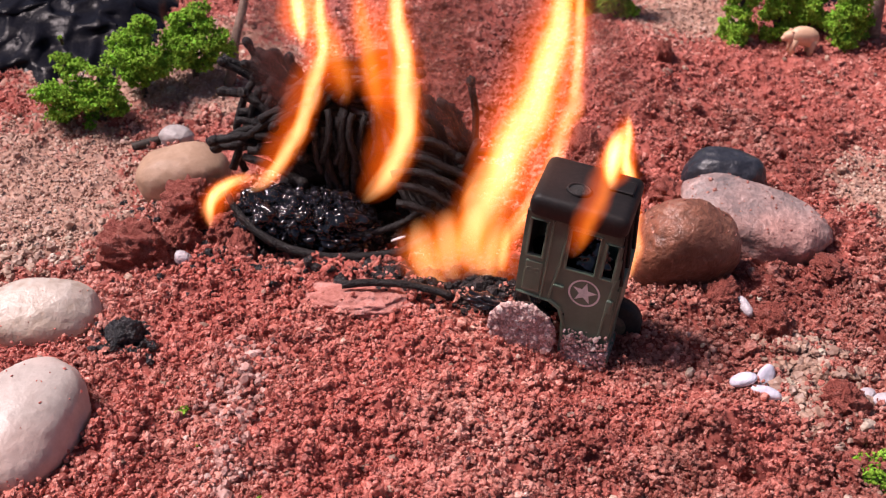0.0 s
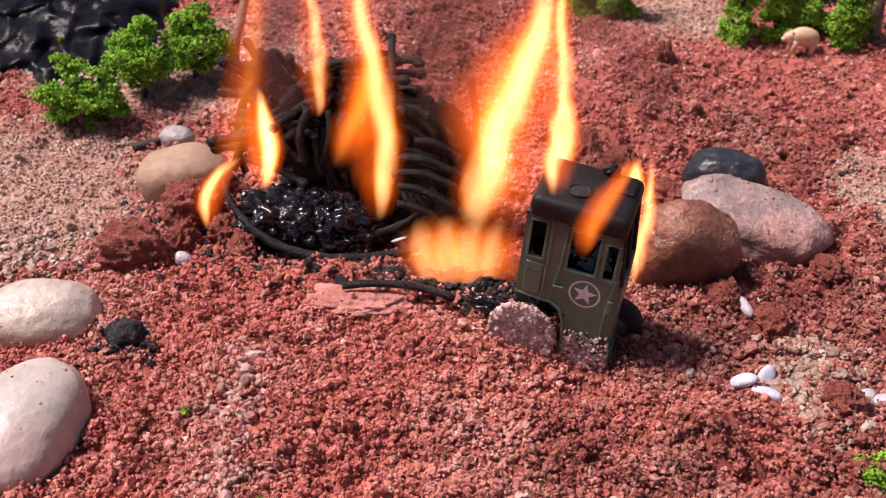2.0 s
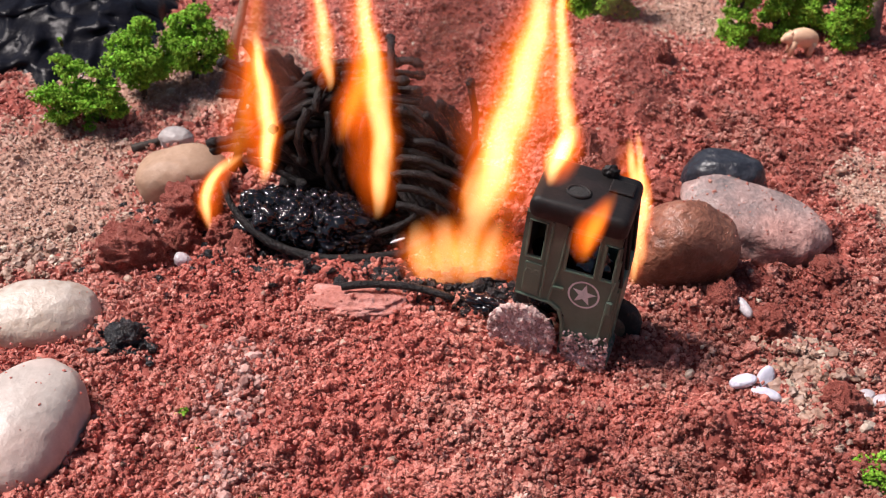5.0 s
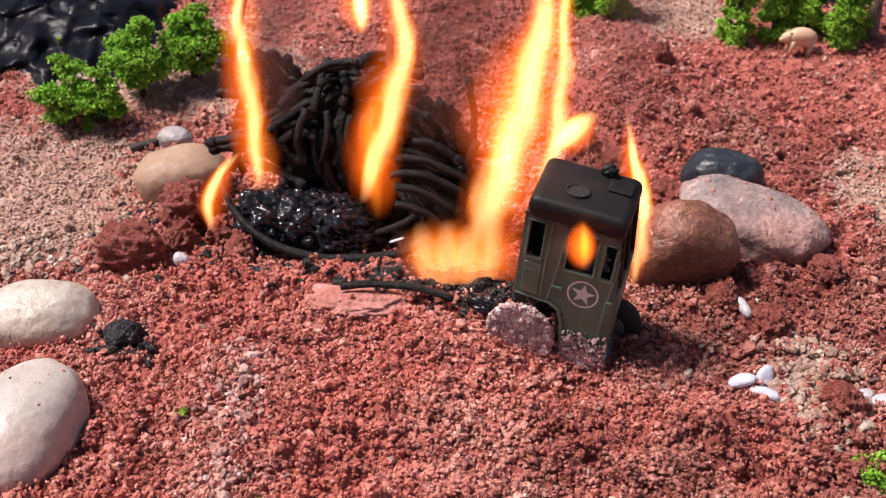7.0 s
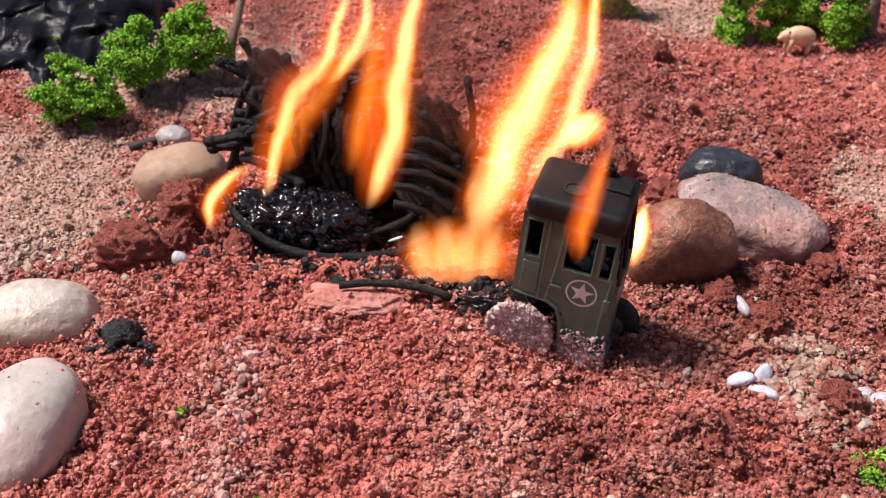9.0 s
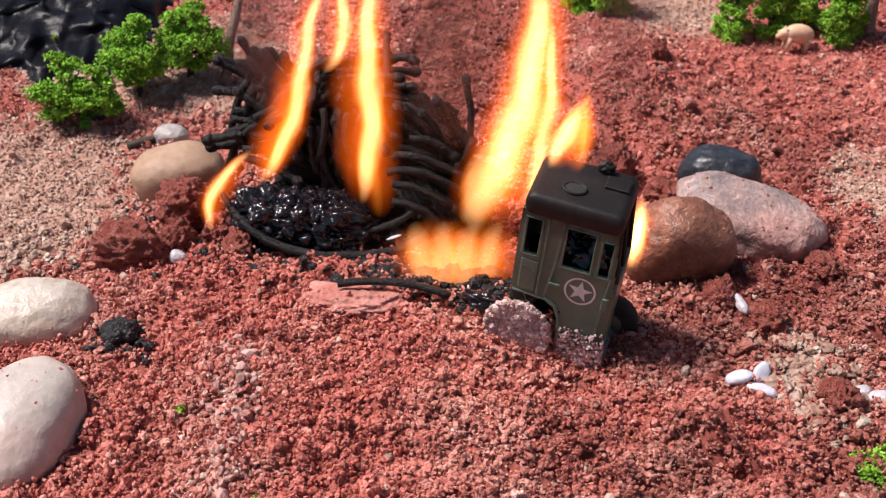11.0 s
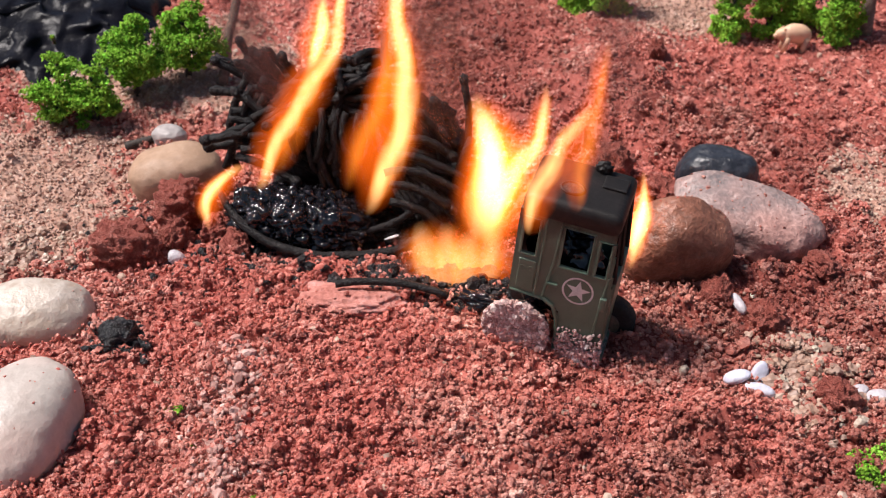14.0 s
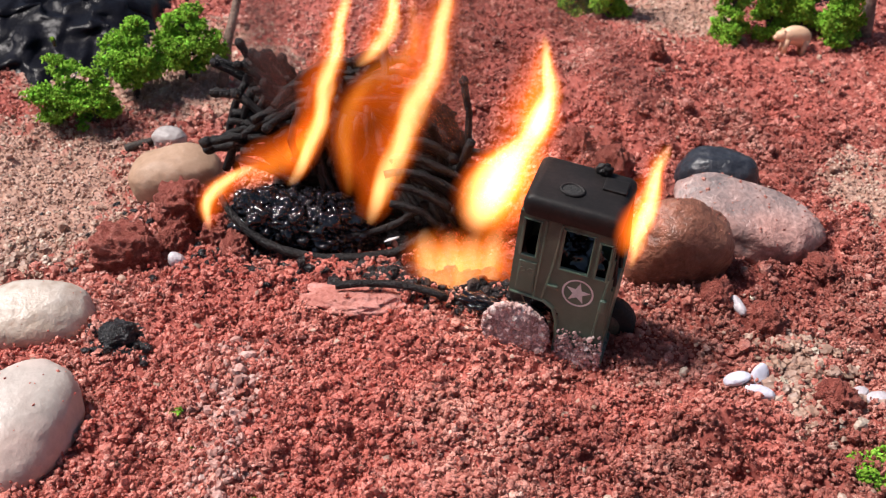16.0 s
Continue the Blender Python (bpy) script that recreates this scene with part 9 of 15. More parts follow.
    walk(flame_d[2], [(0, pose(-0.0058, -0.008, 0.0094, 0, -12)), (0.5, pose(-0.0058, -0.008, 0.0088, 0, -12)), (1, pose(-0.0064, -0.008, 0.0077, 0, -12)), (1.5, pose(-0.0047, -0.008, 0.0089, 0, -12)), (2, pose(-0.0059, -0.008, 0.0090, 0, -12)), (2.5, pose(-0.0065, -0.008, 0.0093, 0, -12)), (3, pose(-0.0068, -0.008, 0.0075, 0, -12)), (3.5, pose(-0.0070, -0.008, 0.0087, 0, -12)), (4, pose(-0.0071, -0.008, 0.0086, 0, -12)), (4.7, pose(-0.0069, -0.008, 0.0088, 0, -12)), (5.3, pose(-0.0057, -0.008, 0.0092, 0, -12)), (5.9, pose(-0.0056, -0.008, 0.0074, 0, -12)), (6.5, pose(-0.0056, -0.008, 0.0077, 0, -12)), (7, pose(-0.0052, -0.008, 0.0079, 0, -12)), (7.5, pose(-0.0053, -0.008, 0.0073, 0, -12)), (8, pose(-0.0065, -0.008, 0.0082, 0, -12)), (8.5, pose(-0.0050, -0.008, 0.0074, 0, -12)), (9, pose(-0.0056, -0.008, 0.0084, 0, -12)), (9.7, pose(-0.0063, -0.008, 0.0080, 0, -12)), (10.3, pose(-0.0047, -0.008, 0.0070, 0, -12)), (10.9, pose(-0.0056, -0.008, 0.0070, 0, -12)), (11.5, pose(-0.0054, -0.008, 0.0056, 0, -12)), (12, pose(-0.0054, -0.008, 0.0068, 0, -12)), (12.5, pose(-0.0045, -0.008, 0.0082, 0, -12)), (13, pose(-0.0044, -0.008, 0.0079, 0, -12)), (13.5, pose(-0.0041, -0.008, 0.0068, 0, -12)), (14, pose(-0.0041, -0.008, 0.0068, 0, -12)), (14.5, pose(-0.0041, -0.008, 0.0057, 0, -12)), (15, pose(-0.0041, -0.008, 0.0047, 0, -12)), (15.5, pose(-0.0041, -0.008, 0.0048, 0, -12)), (16, pose(-0.0032, -0.008, 0.0049, 0, -12))])
    walk(flame_d[3], [(0, pose(-0.0031, -0.008, 0.0109, 0, -7)), (0.5, pose(-0.0033, -0.008, 0.0089, 0, -7)), (1, pose(-0.0038, -0.008, 0.0082, 0, -7)), (1.5, pose(-0.0023, -0.008, 0.0105, 0, -7)), (2, pose(-0.0034, -0.008, 0.0091, 0, -7)), (2.5, pose(-0.0038, -0.008, 0.0101, 0, -7)), (3, pose(-0.0042, -0.008, 0.0080, 0, -7)), (3.5, pose(-0.0043, -0.008, 0.0096, 0, -7)), (4, pose(-0.0044, -0.008, 0.0093, 0, -7)), (4.7, pose(-0.0042, -0.008, 0.0096, 0, -7)), (5.3, pose(-0.0032, -0.008, 0.0093, 0, -7)), (5.9, pose(-0.0031, -0.008, 0.0080, 0, -7)), (6.5, pose(-0.0032, -0.008, 0.0081, 0, -7)), (7, pose(-0.0028, -0.008, 0.0081, 0, -7)), (7.5, pose(-0.0029, -0.008, 0.0078, 0, -7)), (8, pose(-0.0039, -0.008, 0.0087, 0, -7)), (8.5, pose(-0.0025, -0.008, 0.0075, 0, -7)), (9, pose(-0.0030, -0.008, 0.0088, 0, -7)), (9.7, pose(-0.0037, -0.008, 0.0084, 0, -7)), (10.3, pose(-0.0023, -0.008, 0.0066, 0, -7)), (10.9, pose(-0.0030, -0.008, 0.0070, 0, -7)), (11.5, pose(-0.0029, -0.008, 0.0056, 0, -7)), (12, pose(-0.0028, -0.008, 0.0068, 0, -7)), (12.5, pose(-0.0020, -0.008, 0.0083, 0, -7)), (13, pose(-0.0019, -0.008, 0.0075, 0, -7)), (13.5, pose(-0.0017, -0.008, 0.0067, 0, -7)), (14, pose(-0.0017, -0.008, 0.0064, 0, -7)), (14.5, pose(-0.0017, -0.008, 0.0055, 0, -7)), (15, pose(-0.0018, -0.008, 0.0044, 0, -7)), (15.5, pose(-0.0018, -0.008, 0.0046, 0, -7)), (16, pose(-0.0010, -0.008, 0.0046, 0, -7))])
    walk(flame_d[4], [(0, pose(-0.0005, -0.008, 0.0124, 0, -2)), (0.5, pose(-0.0008, -0.008, 0.0085, 0, -2)), (1, pose(-0.0012, -0.008, 0.0088, 0, -2)), (1.5, pose(0.0000, -0.008, 0.0122, 0, -2)), (2, pose(-0.0009, -0.008, 0.0087, 0, -2)), (2.5, pose(-0.0011, -0.008, 0.0107, 0, -2)), (3, pose(-0.0016, -0.008, 0.0082, 0, -2)), (3.5, pose(-0.0016, -0.008, 0.0098, 0, -2)), (4, pose(-0.0017, -0.008, 0.0091, 0, -2)), (4.7, pose(-0.0015, -0.008, 0.0099, 0, -2)), (5.3, pose(-0.0007, -0.008, 0.0089, 0, -2)), (5.9, pose(-0.0006, -0.008, 0.0082, 0, -2)), (6.5, pose(-0.0007, -0.008, 0.0082, 0, -2)), (7, pose(-0.0003, -0.008, 0.0081, 0, -2)), (7.5, pose(-0.0004, -0.008, 0.0081, 0, -2)), (8, pose(-0.0012, -0.008, 0.0083, 0, -2)), (8.5, pose(-0.0001, -0.008, 0.0072, 0, -2)), (9, pose(-0.0005, -0.008, 0.0086, 0, -2)), (9.7, pose(-0.0010, -0.008, 0.0080, 0, -2)), (10.3, pose(0.0000, -0.008, 0.0059, 0, -2)), (10.9, pose(-0.0004, -0.008, 0.0067, 0, -2)), (11.5, pose(-0.0003, -0.008, 0.0056, 0, -2)), (12, pose(-0.0002, -0.008, 0.0065, 0, -2)), (12.5, pose(0.0005, -0.008, 0.0079, 0, -2)), (13, pose(0.0004, -0.008, 0.0065, 0, -2)), (13.5, pose(0.0007, -0.008, 0.0064, 0, -2)), (14, pose(0.0007, -0.008, 0.0057, 0, -2)), (14.5, pose(0.0007, -0.008, 0.0051, 0, -2)), (15, pose(0.0006, -0.008, 0.0043, 0, -2)), (15.5, pose(0.0006, -0.008, 0.0044, 0, -2)), (16, pose(0.0013, -0.008, 0.0046, 0, -2))])
    walk(flame_d[5], [(0, pose(0.0025, -0.008, 0.0125, 0, 3)), (0.5, pose(0.0016, -0.008, 0.0079, 0, 3)), (1, pose(0.0015, -0.008, 0.0089, 0, 3)), (1.5, pose(0.0028, -0.008, 0.0123, 0, 3)), (2, pose(0.0016, -0.008, 0.0081, 0, 3)), (2.5, pose(0.0017, -0.008, 0.0106, 0, 3)), (3, pose(0.0010, -0.008, 0.0080, 0, 3)), (3.5, pose(0.0012, -0.008, 0.0096, 0, 3)), (4, pose(0.0009, -0.008, 0.0085, 0, 3)), (4.7, pose(0.0013, -0.008, 0.0096, 0, 3)), (5.3, pose(0.0018, -0.008, 0.0083, 0, 3)), (5.9, pose(0.0019, -0.008, 0.0082, 0, 3)), (6.5, pose(0.0018, -0.008, 0.0080, 0, 3)), (7, pose(0.0022, -0.008, 0.0080, 0, 3)), (7.5, pose(0.0021, -0.008, 0.0080, 0, 3)), (8, pose(0.0013, -0.008, 0.0074, 0, 3)), (8.5, pose(0.0023, -0.008, 0.0067, 0, 3)), (9, pose(0.0020, -0.008, 0.0080, 0, 3)), (9.7, pose(0.0015, -0.008, 0.0071, 0, 3)), (10.3, pose(0.0024, -0.008, 0.0052, 0, 3)), (10.9, pose(0.0021, -0.008, 0.0062, 0, 3)), (11.5, pose(0.0022, -0.008, 0.0056, 0, 3)), (12, pose(0.0023, -0.008, 0.0061, 0, 3)), (12.5, pose(0.0029, -0.008, 0.0073, 0, 3)), (13, pose(0.0027, -0.008, 0.0054, 0, 3)), (13.5, pose(0.0031, -0.008, 0.0060, 0, 3)), (14, pose(0.0030, -0.008, 0.0050, 0, 3)), (14.5, pose(0.0031, -0.008, 0.0046, 0, 3)), (15, pose(0.0031, -0.008, 0.0043, 0, 3)), (15.5, pose(0.0030, -0.008, 0.0044, 0, 3)), (16, pose(0.0035, -0.008, 0.0046, 0, 3))])
    walk(flame_d[6], [(0, pose(0.0051, -0.008, 0.0110, 0, 8)), (0.5, pose(0.0040, -0.008, 0.0072, 0, 8)), (1, pose(0.0041, -0.008, 0.0083, 0, 8)), (1.5, pose(0.0053, -0.008, 0.0109, 0, 8)), (2, pose(0.0040, -0.008, 0.0074, 0, 8)), (2.5, pose(0.0043, -0.008, 0.0096, 0, 8)), (3, pose(0.0036, -0.008, 0.0076, 0, 8)), (3.5, pose(0.0038, -0.008, 0.0088, 0, 8)), (4, pose(0.0035, -0.008, 0.0078, 0, 8)), (4.7, pose(0.0039, -0.008, 0.0089, 0, 8)), (5.3, pose(0.0042, -0.008, 0.0076, 0, 8)), (5.9, pose(0.0043, -0.008, 0.0078, 0, 8)), (6.5, pose(0.0043, -0.008, 0.0075, 0, 8)), (7, pose(0.0046, -0.008, 0.0076, 0, 8)), (7.5, pose(0.0046, -0.008, 0.0076, 0, 8)), (8, pose(0.0039, -0.008, 0.0066, 0, 8)), (8.5, pose(0.0046, -0.008, 0.0062, 0, 8)), (9, pose(0.0045, -0.008, 0.0072, 0, 8)), (9.7, pose(0.0041, -0.008, 0.0063, 0, 8)), (10.3, pose(0.0047, -0.008, 0.0046, 0, 8)), (10.9, pose(0.0046, -0.008, 0.0058, 0, 8)), (11.5, pose(0.0048, -0.008, 0.0054, 0, 8)), (12, pose(0.0048, -0.008, 0.0056, 0, 8)), (12.5, pose(0.0053, -0.008, 0.0066, 0, 8)), (13, pose(0.0051, -0.008, 0.0045, 0, 8)), (13.5, pose(0.0055, -0.008, 0.0055, 0, 8)), (14, pose(0.0054, -0.008, 0.0044, 0, 8)), (14.5, pose(0.0054, -0.008, 0.0043, 0, 8)), (15, pose(0.0055, -0.008, 0.0043, 0, 8)), (15.5, pose(0.0055, -0.008, 0.0044, 0, 8)), (16, pose(0.0058, -0.008, 0.0046, 0, 8))])
    walk(flame_d[7], [(0, pose(0.0071, -0.008, 0.0087, 0, 13)), (0.5, pose(0.0064, -0.008, 0.0064, 0, 13)), (1, pose(0.0065, -0.008, 0.0072, 0, 13)), (1.5, pose(0.0072, -0.008, 0.0087, 0, 13)), (2, pose(0.0063, -0.008, 0.0065, 0, 13)), (2.5, pose(0.0066, -0.008, 0.0080, 0, 13)), (3, pose(0.0061, -0.008, 0.0068, 0, 13)), (3.5, pose(0.0063, -0.008, 0.0076, 0, 13)), (4, pose(0.0061, -0.008, 0.0069, 0, 13)), (4.7, pose(0.0064, -0.008, 0.0076, 0, 13)), (5.3, pose(0.0065, -0.008, 0.0068, 0, 13)), (5.9, pose(0.0067, -0.008, 0.0070, 0, 13)), (6.5, pose(0.0067, -0.008, 0.0068, 0, 13)), (7, pose(0.0069, -0.008, 0.0069, 0, 13)), (7.5, pose(0.0069, -0.008, 0.0068, 0, 13)), (8, pose(0.0065, -0.008, 0.0059, 0, 13)), (8.5, pose(0.0070, -0.008, 0.0057, 0, 13)), (9, pose(0.0070, -0.008, 0.0064, 0, 13)), (9.7, pose(0.0067, -0.008, 0.0056, 0, 13)), (10.3, pose(0.0072, -0.008, 0.0043, 0, 13)), (10.9, pose(0.0071, -0.008, 0.0053, 0, 13)), (11.5, pose(0.0073, -0.008, 0.0051, 0, 13)), (12, pose(0.0073, -0.008, 0.0051, 0, 13)), (12.5, pose(0.0077, -0.008, 0.0057, 0, 13)), (13, pose(0.0075, -0.008, 0.0040, 0, 13)), (13.5, pose(0.0079, -0.008, 0.0050, 0, 13)), (14, pose(0.0078, -0.008, 0.0041, 0, 13)), (14.5, pose(0.0078, -0.008, 0.0042, 0, 13)), (15, pose(0.0079, -0.008, 0.0044, 0, 13)), (15.5, pose(0.0079, -0.008, 0.0045, 0, 13)), (16, pose(0.0081, -0.008, 0.0047, 0, 13))])
    walk(flame_d[8], [(0, pose(0.0090, -0.008, 0.0064, 0, 18)), (0.5, pose(0.0087, -0.008, 0.0054, 0, 18)), (1, pose(0.0088, -0.008, 0.0058, 0, 18)), (1.5, pose(0.0090, -0.008, 0.0064, 0, 18)), (2, pose(0.0087, -0.008, 0.0056, 0, 18)), (2.5, pose(0.0088, -0.008, 0.0063, 0, 18)), (3, pose(0.0086, -0.008, 0.0058, 0, 18)), (3.5, pose(0.0087, -0.008, 0.0062, 0, 18)), (4, pose(0.0086, -0.008, 0.0059, 0, 18)), (4.7, pose(0.0088, -0.008, 0.0062, 0, 18)), (5.3, pose(0.0089, -0.008, 0.0059, 0, 18)), (5.9, pose(0.0090, -0.008, 0.0060, 0, 18)), (6.5, pose(0.0090, -0.008, 0.0059, 0, 18)), (7, pose(0.0092, -0.008, 0.0059, 0, 18)), (7.5, pose(0.0092, -0.008, 0.0058, 0, 18)), (8, pose(0.0091, -0.008, 0.0053, 0, 18)), (8.5, pose(0.0094, -0.008, 0.0052, 0, 18)), (9, pose(0.0094, -0.008, 0.0054, 0, 18)), (9.7, pose(0.0093, -0.008, 0.0050, 0, 18)), (10.3, pose(0.0096, -0.008, 0.0044, 0, 18)), (10.9, pose(0.0097, -0.008, 0.0047, 0, 18)), (11.5, pose(0.0098, -0.008, 0.0046, 0, 18)), (12, pose(0.0099, -0.008, 0.0046, 0, 18)), (12.5, pose(0.0100, -0.008, 0.0048, 0, 18)), (13, pose(0.0101, -0.008, 0.0041, 0, 18)), (13.5, pose(0.0103, -0.008, 0.0045, 0, 18)), (14, pose(0.0102, -0.008, 0.0042, 0, 18)), (14.5, pose(0.0102, -0.008, 0.0043, 0, 18)), (15, pose(0.0103, -0.008, 0.0045, 0, 18)), (15.5, pose(0.0103, -0.008, 0.0046, 0, 18)), (16, pose(0.0103, -0.008, 0.0048, 0, 18))])
    walk(flame_d[9], [(0, pose(0.0058, -0.005, 0.0181, 0, 19)), (0.5, pose(0.0057, -0.005, 0.0230, 0, 19)), (1, pose(0.0042, -0.005, 0.0166, 0, 17)), (1.5, pose(0.0073, -0.005, 0.0185, 0, 11)), (2, pose(0.0057, -0.005, 0.0231, 0, 17)), (2.5, pose(0.0057, -0.005, 0.0216, 0, 15)), (3, pose(0.0054, -0.005, 0.0234, 0, 14)), (3.5, pose(0.0058, -0.005, 0.0185, 0, 18)), (4, pose(0.0058, -0.005, 0.0205, 0, 11)), (4.7, pose(0.0059, -0.005, 0.0185, 0, 18)), (5.3, pose(0.0059, -0.005, 0.0234, 0, 17)), (5.9, pose(0.0079, -0.005, 0.0187, 0, 14)), (6.5, pose(0.0060, -0.005, 0.0189, 0, 10)), (7, pose(0.0079, -0.005, 0.0187, 0, 13)), (7.5, pose(0.0082, -0.005, 0.0186, 0, 14)), (8, pose(0.0071, -0.005, 0.0200, 0, 15)), (8.5, pose(0.0065, -0.005, 0.0185, 0, 11)), (9, pose(0.0075, -0.005, 0.0198, 0, 17)), (9.7, pose(0.0074, -0.005, 0.0197, 0, 15)), (10.3, pose(0.0080, -0.005, 0.0198, 0, 6)), (10.9, pose(0.0071, -0.005, 0.0224, 0, 21)), (11.5, pose(0.0068, -0.005, 0.0218, 0, 26)), (12, pose(0.0073, -0.005, 0.0222, 0, 21)), (12.5, pose(0.0074, -0.005, 0.0206, 0, 20)), (13, pose(0.0067, -0.005, 0.0193, 0, 13)), (13.5, pose(0.0076, -0.005, 0.0223, 0, 17)), (14, pose(0.0086, -0.005, 0.0196, 0, 6)), (14.5, pose(0.0072, -0.005, 0.0229, 0, 6)), (15, pose(0.0085, -0.005, 0.0198, 0, 10)), (15.5, pose(0.0061, -0.005, 0.0167, 0, 11)), (16, pose(0.0083, -0.005, 0.0226, 0, 27))])
    walk(flame_d[10], [(0, pose(0.0076, -0.005, 0.0231, 0, 19)), (0.5, pose(0.0069, -0.005, 0.0263, 0, 18)), (1, pose(0.0049, -0.005, 0.0188, 0, 17)), (1.5, pose(0.0080, -0.005, 0.0223, 0, 11)), (2, pose(0.0069, -0.005, 0.0276, 0, 13)), (2.5, pose(0.0065, -0.005, 0.0251, 0, 10)), (3, pose(0.0065, -0.005, 0.0279, 0, 9)), (3.5, pose(0.0074, -0.005, 0.0234, 0, 17)), (4, pose(0.0068, -0.005, 0.0254, 0, 13)), (4.7, pose(0.0075, -0.005, 0.0235, 0, 17)), (5.3, pose(0.0071, -0.005, 0.0278, 0, 13)), (5.9, pose(0.0088, -0.005, 0.0220, 0, 14)), (6.5, pose(0.0069, -0.005, 0.0240, 0, 11)), (7, pose(0.0091, -0.005, 0.0237, 0, 13)), (7.5, pose(0.0090, -0.005, 0.0218, 0, 14)), (8, pose(0.0084, -0.005, 0.0246, 0, 15)), (8.5, pose(0.0075, -0.005, 0.0236, 0, 12)), (9, pose(0.0089, -0.005, 0.0245, 0, 16)), (9.7, pose(0.0086, -0.005, 0.0243, 0, 15)), (10.3, pose(0.0082, -0.005, 0.0217, 0, 4)), (10.9, pose(0.0087, -0.005, 0.0268, 0, 19)), (11.5, pose(0.0088, -0.005, 0.0262, 0, 23)), (12, pose(0.0089, -0.005, 0.0267, 0, 19)), (12.5, pose(0.0090, -0.005, 0.0252, 0, 19)), (13, pose(0.0074, -0.005, 0.0221, 0, 11)), (13.5, pose(0.0088, -0.005, 0.0267, 0, 12)), (14, pose(0.0088, -0.005, 0.0215, 0, 4)), (14.5, pose(0.0075, -0.005, 0.0262, 0, 3)), (15, pose(0.0094, -0.005, 0.0246, 0, 10)), (15.5, pose(0.0066, -0.005, 0.0195, 0, 11)), (16, pose(0.0087, -0.005, 0.0234, 0, 27))])
    walk(flame_d[11], [(0, pose(0.0093, -0.005, 0.0281, 0, 19)), (0.5, pose(0.0079, -0.005, 0.0297, 0, 16)), (1, pose(0.0056, -0.005, 0.0211, 0, 17)), (1.5, pose(0.0087, -0.005, 0.0261, 0, 10)), (2, pose(0.0078, -0.005, 0.0321, 0, 9)), (2.5, pose(0.0070, -0.005, 0.0287, 0, 4)), (3, pose(0.0070, -0.005, 0.0325, 0, 3)), (3.5, pose(0.0088, -0.005, 0.0284, 0, 16)), (4, pose(0.0080, -0.005, 0.0302, 0, 16)), (4.7, pose(0.0089, -0.005, 0.0284, 0, 16)), (5.3, pose(0.0080, -0.005, 0.0323, 0, 9)), (5.9, pose(0.0096, -0.005, 0.0252, 0, 15)), (6.5, pose(0.0079, -0.005, 0.0291, 0, 13)), (7, pose(0.0102, -0.005, 0.0287, 0, 13)), (7.5, pose(0.0098, -0.005, 0.0250, 0, 15)), (8, pose(0.0095, -0.005, 0.0292, 0, 13)), (8.5, pose(0.0087, -0.005, 0.0287, 0, 14)), (9, pose(0.0102, -0.005, 0.0293, 0, 14)), (9.7, pose(0.0098, -0.005, 0.0289, 0, 13)), (10.3, pose(0.0083, -0.005, 0.0237, 0, 1)), (10.9, pose(0.0103, -0.005, 0.0313, 0, 18)), (11.5, pose(0.0106, -0.005, 0.0307, 0, 20)), (12, pose(0.0104, -0.005, 0.0312, 0, 18)), (12.5, pose(0.0105, -0.005, 0.0299, 0, 17)), (13, pose(0.0079, -0.005, 0.0249, 0, 9)), (13.5, pose(0.0095, -0.005, 0.0312, 0, 7)), (14, pose(0.0089, -0.005, 0.0234, 0, 1)), (14.5, pose(0.0075, -0.005, 0.0295, 0, 0)), (15, pose(0.0102, -0.005, 0.0294, 0, 11)), (15.5, pose(0.0072, -0.005, 0.0223, 0, 10)), (16, pose(0.0091, -0.005, 0.0241, 0, 27))])
    walk(flame_d[12], [(0, pose(0.0111, -0.005, 0.0331, 0, 19)), (0.5, pose(0.0089, -0.005, 0.0331, 0, 15)), (1, pose(0.0063, -0.005, 0.0233, 0, 17)), (1.5, pose(0.0094, -0.005, 0.0300, 0, 9)), (2, pose(0.0082, -0.005, 0.0367, 0, 9)), (2.5, pose(0.0070, -0.005, 0.0323, 0, -2)), (3, pose(0.0070, -0.005, 0.0371, 0, -2)), (3.5, pose(0.0101, -0.005, 0.0334, 0, 14)), (4, pose(0.0095, -0.005, 0.0350, 0, 18)), (4.7, pose(0.0102, -0.005, 0.0334, 0, 14)), (5.3, pose(0.0084, -0.005, 0.0369, 0, 9)), (5.9, pose(0.0104, -0.005, 0.0285, 0, 15)), (6.5, pose(0.0092, -0.005, 0.0341, 0, 15)), (7, pose(0.0114, -0.005, 0.0337, 0, 13)), (7.5, pose(0.0107, -0.005, 0.0283, 0, 15)), (8, pose(0.0106, -0.005, 0.0338, 0, 12)), (8.5, pose(0.0100, -0.005, 0.0337, 0, 16)), (9, pose(0.0113, -0.005, 0.0340, 0, 15)), (9.7, pose(0.0108, -0.005, 0.0335, 0, 12)), (10.3, pose(0.0083, -0.005, 0.0256, 0, -1)), (10.9, pose(0.0117, -0.005, 0.0358, 0, 16)), (11.5, pose(0.0121, -0.005, 0.0353, 0, 18)), (12, pose(0.0119, -0.005, 0.0357, 0, 16)), (12.5, pose(0.0118, -0.005, 0.0346, 0, 15)), (13, pose(0.0083, -0.005, 0.0278, 0, 7)), (13.5, pose(0.0098, -0.005, 0.0358, 0, 1)), (14, pose(0.0089, -0.005, 0.0254, 0, -1)), (14.5, pose(0.0074, -0.005, 0.0328, 0, -3)), (15, pose(0.0112, -0.005, 0.0341, 0, 9)), (15.5, pose(0.0077, -0.005, 0.0251, 0, 9)), (16, pose(0.0095, -0.005, 0.0249, 0, 26))])
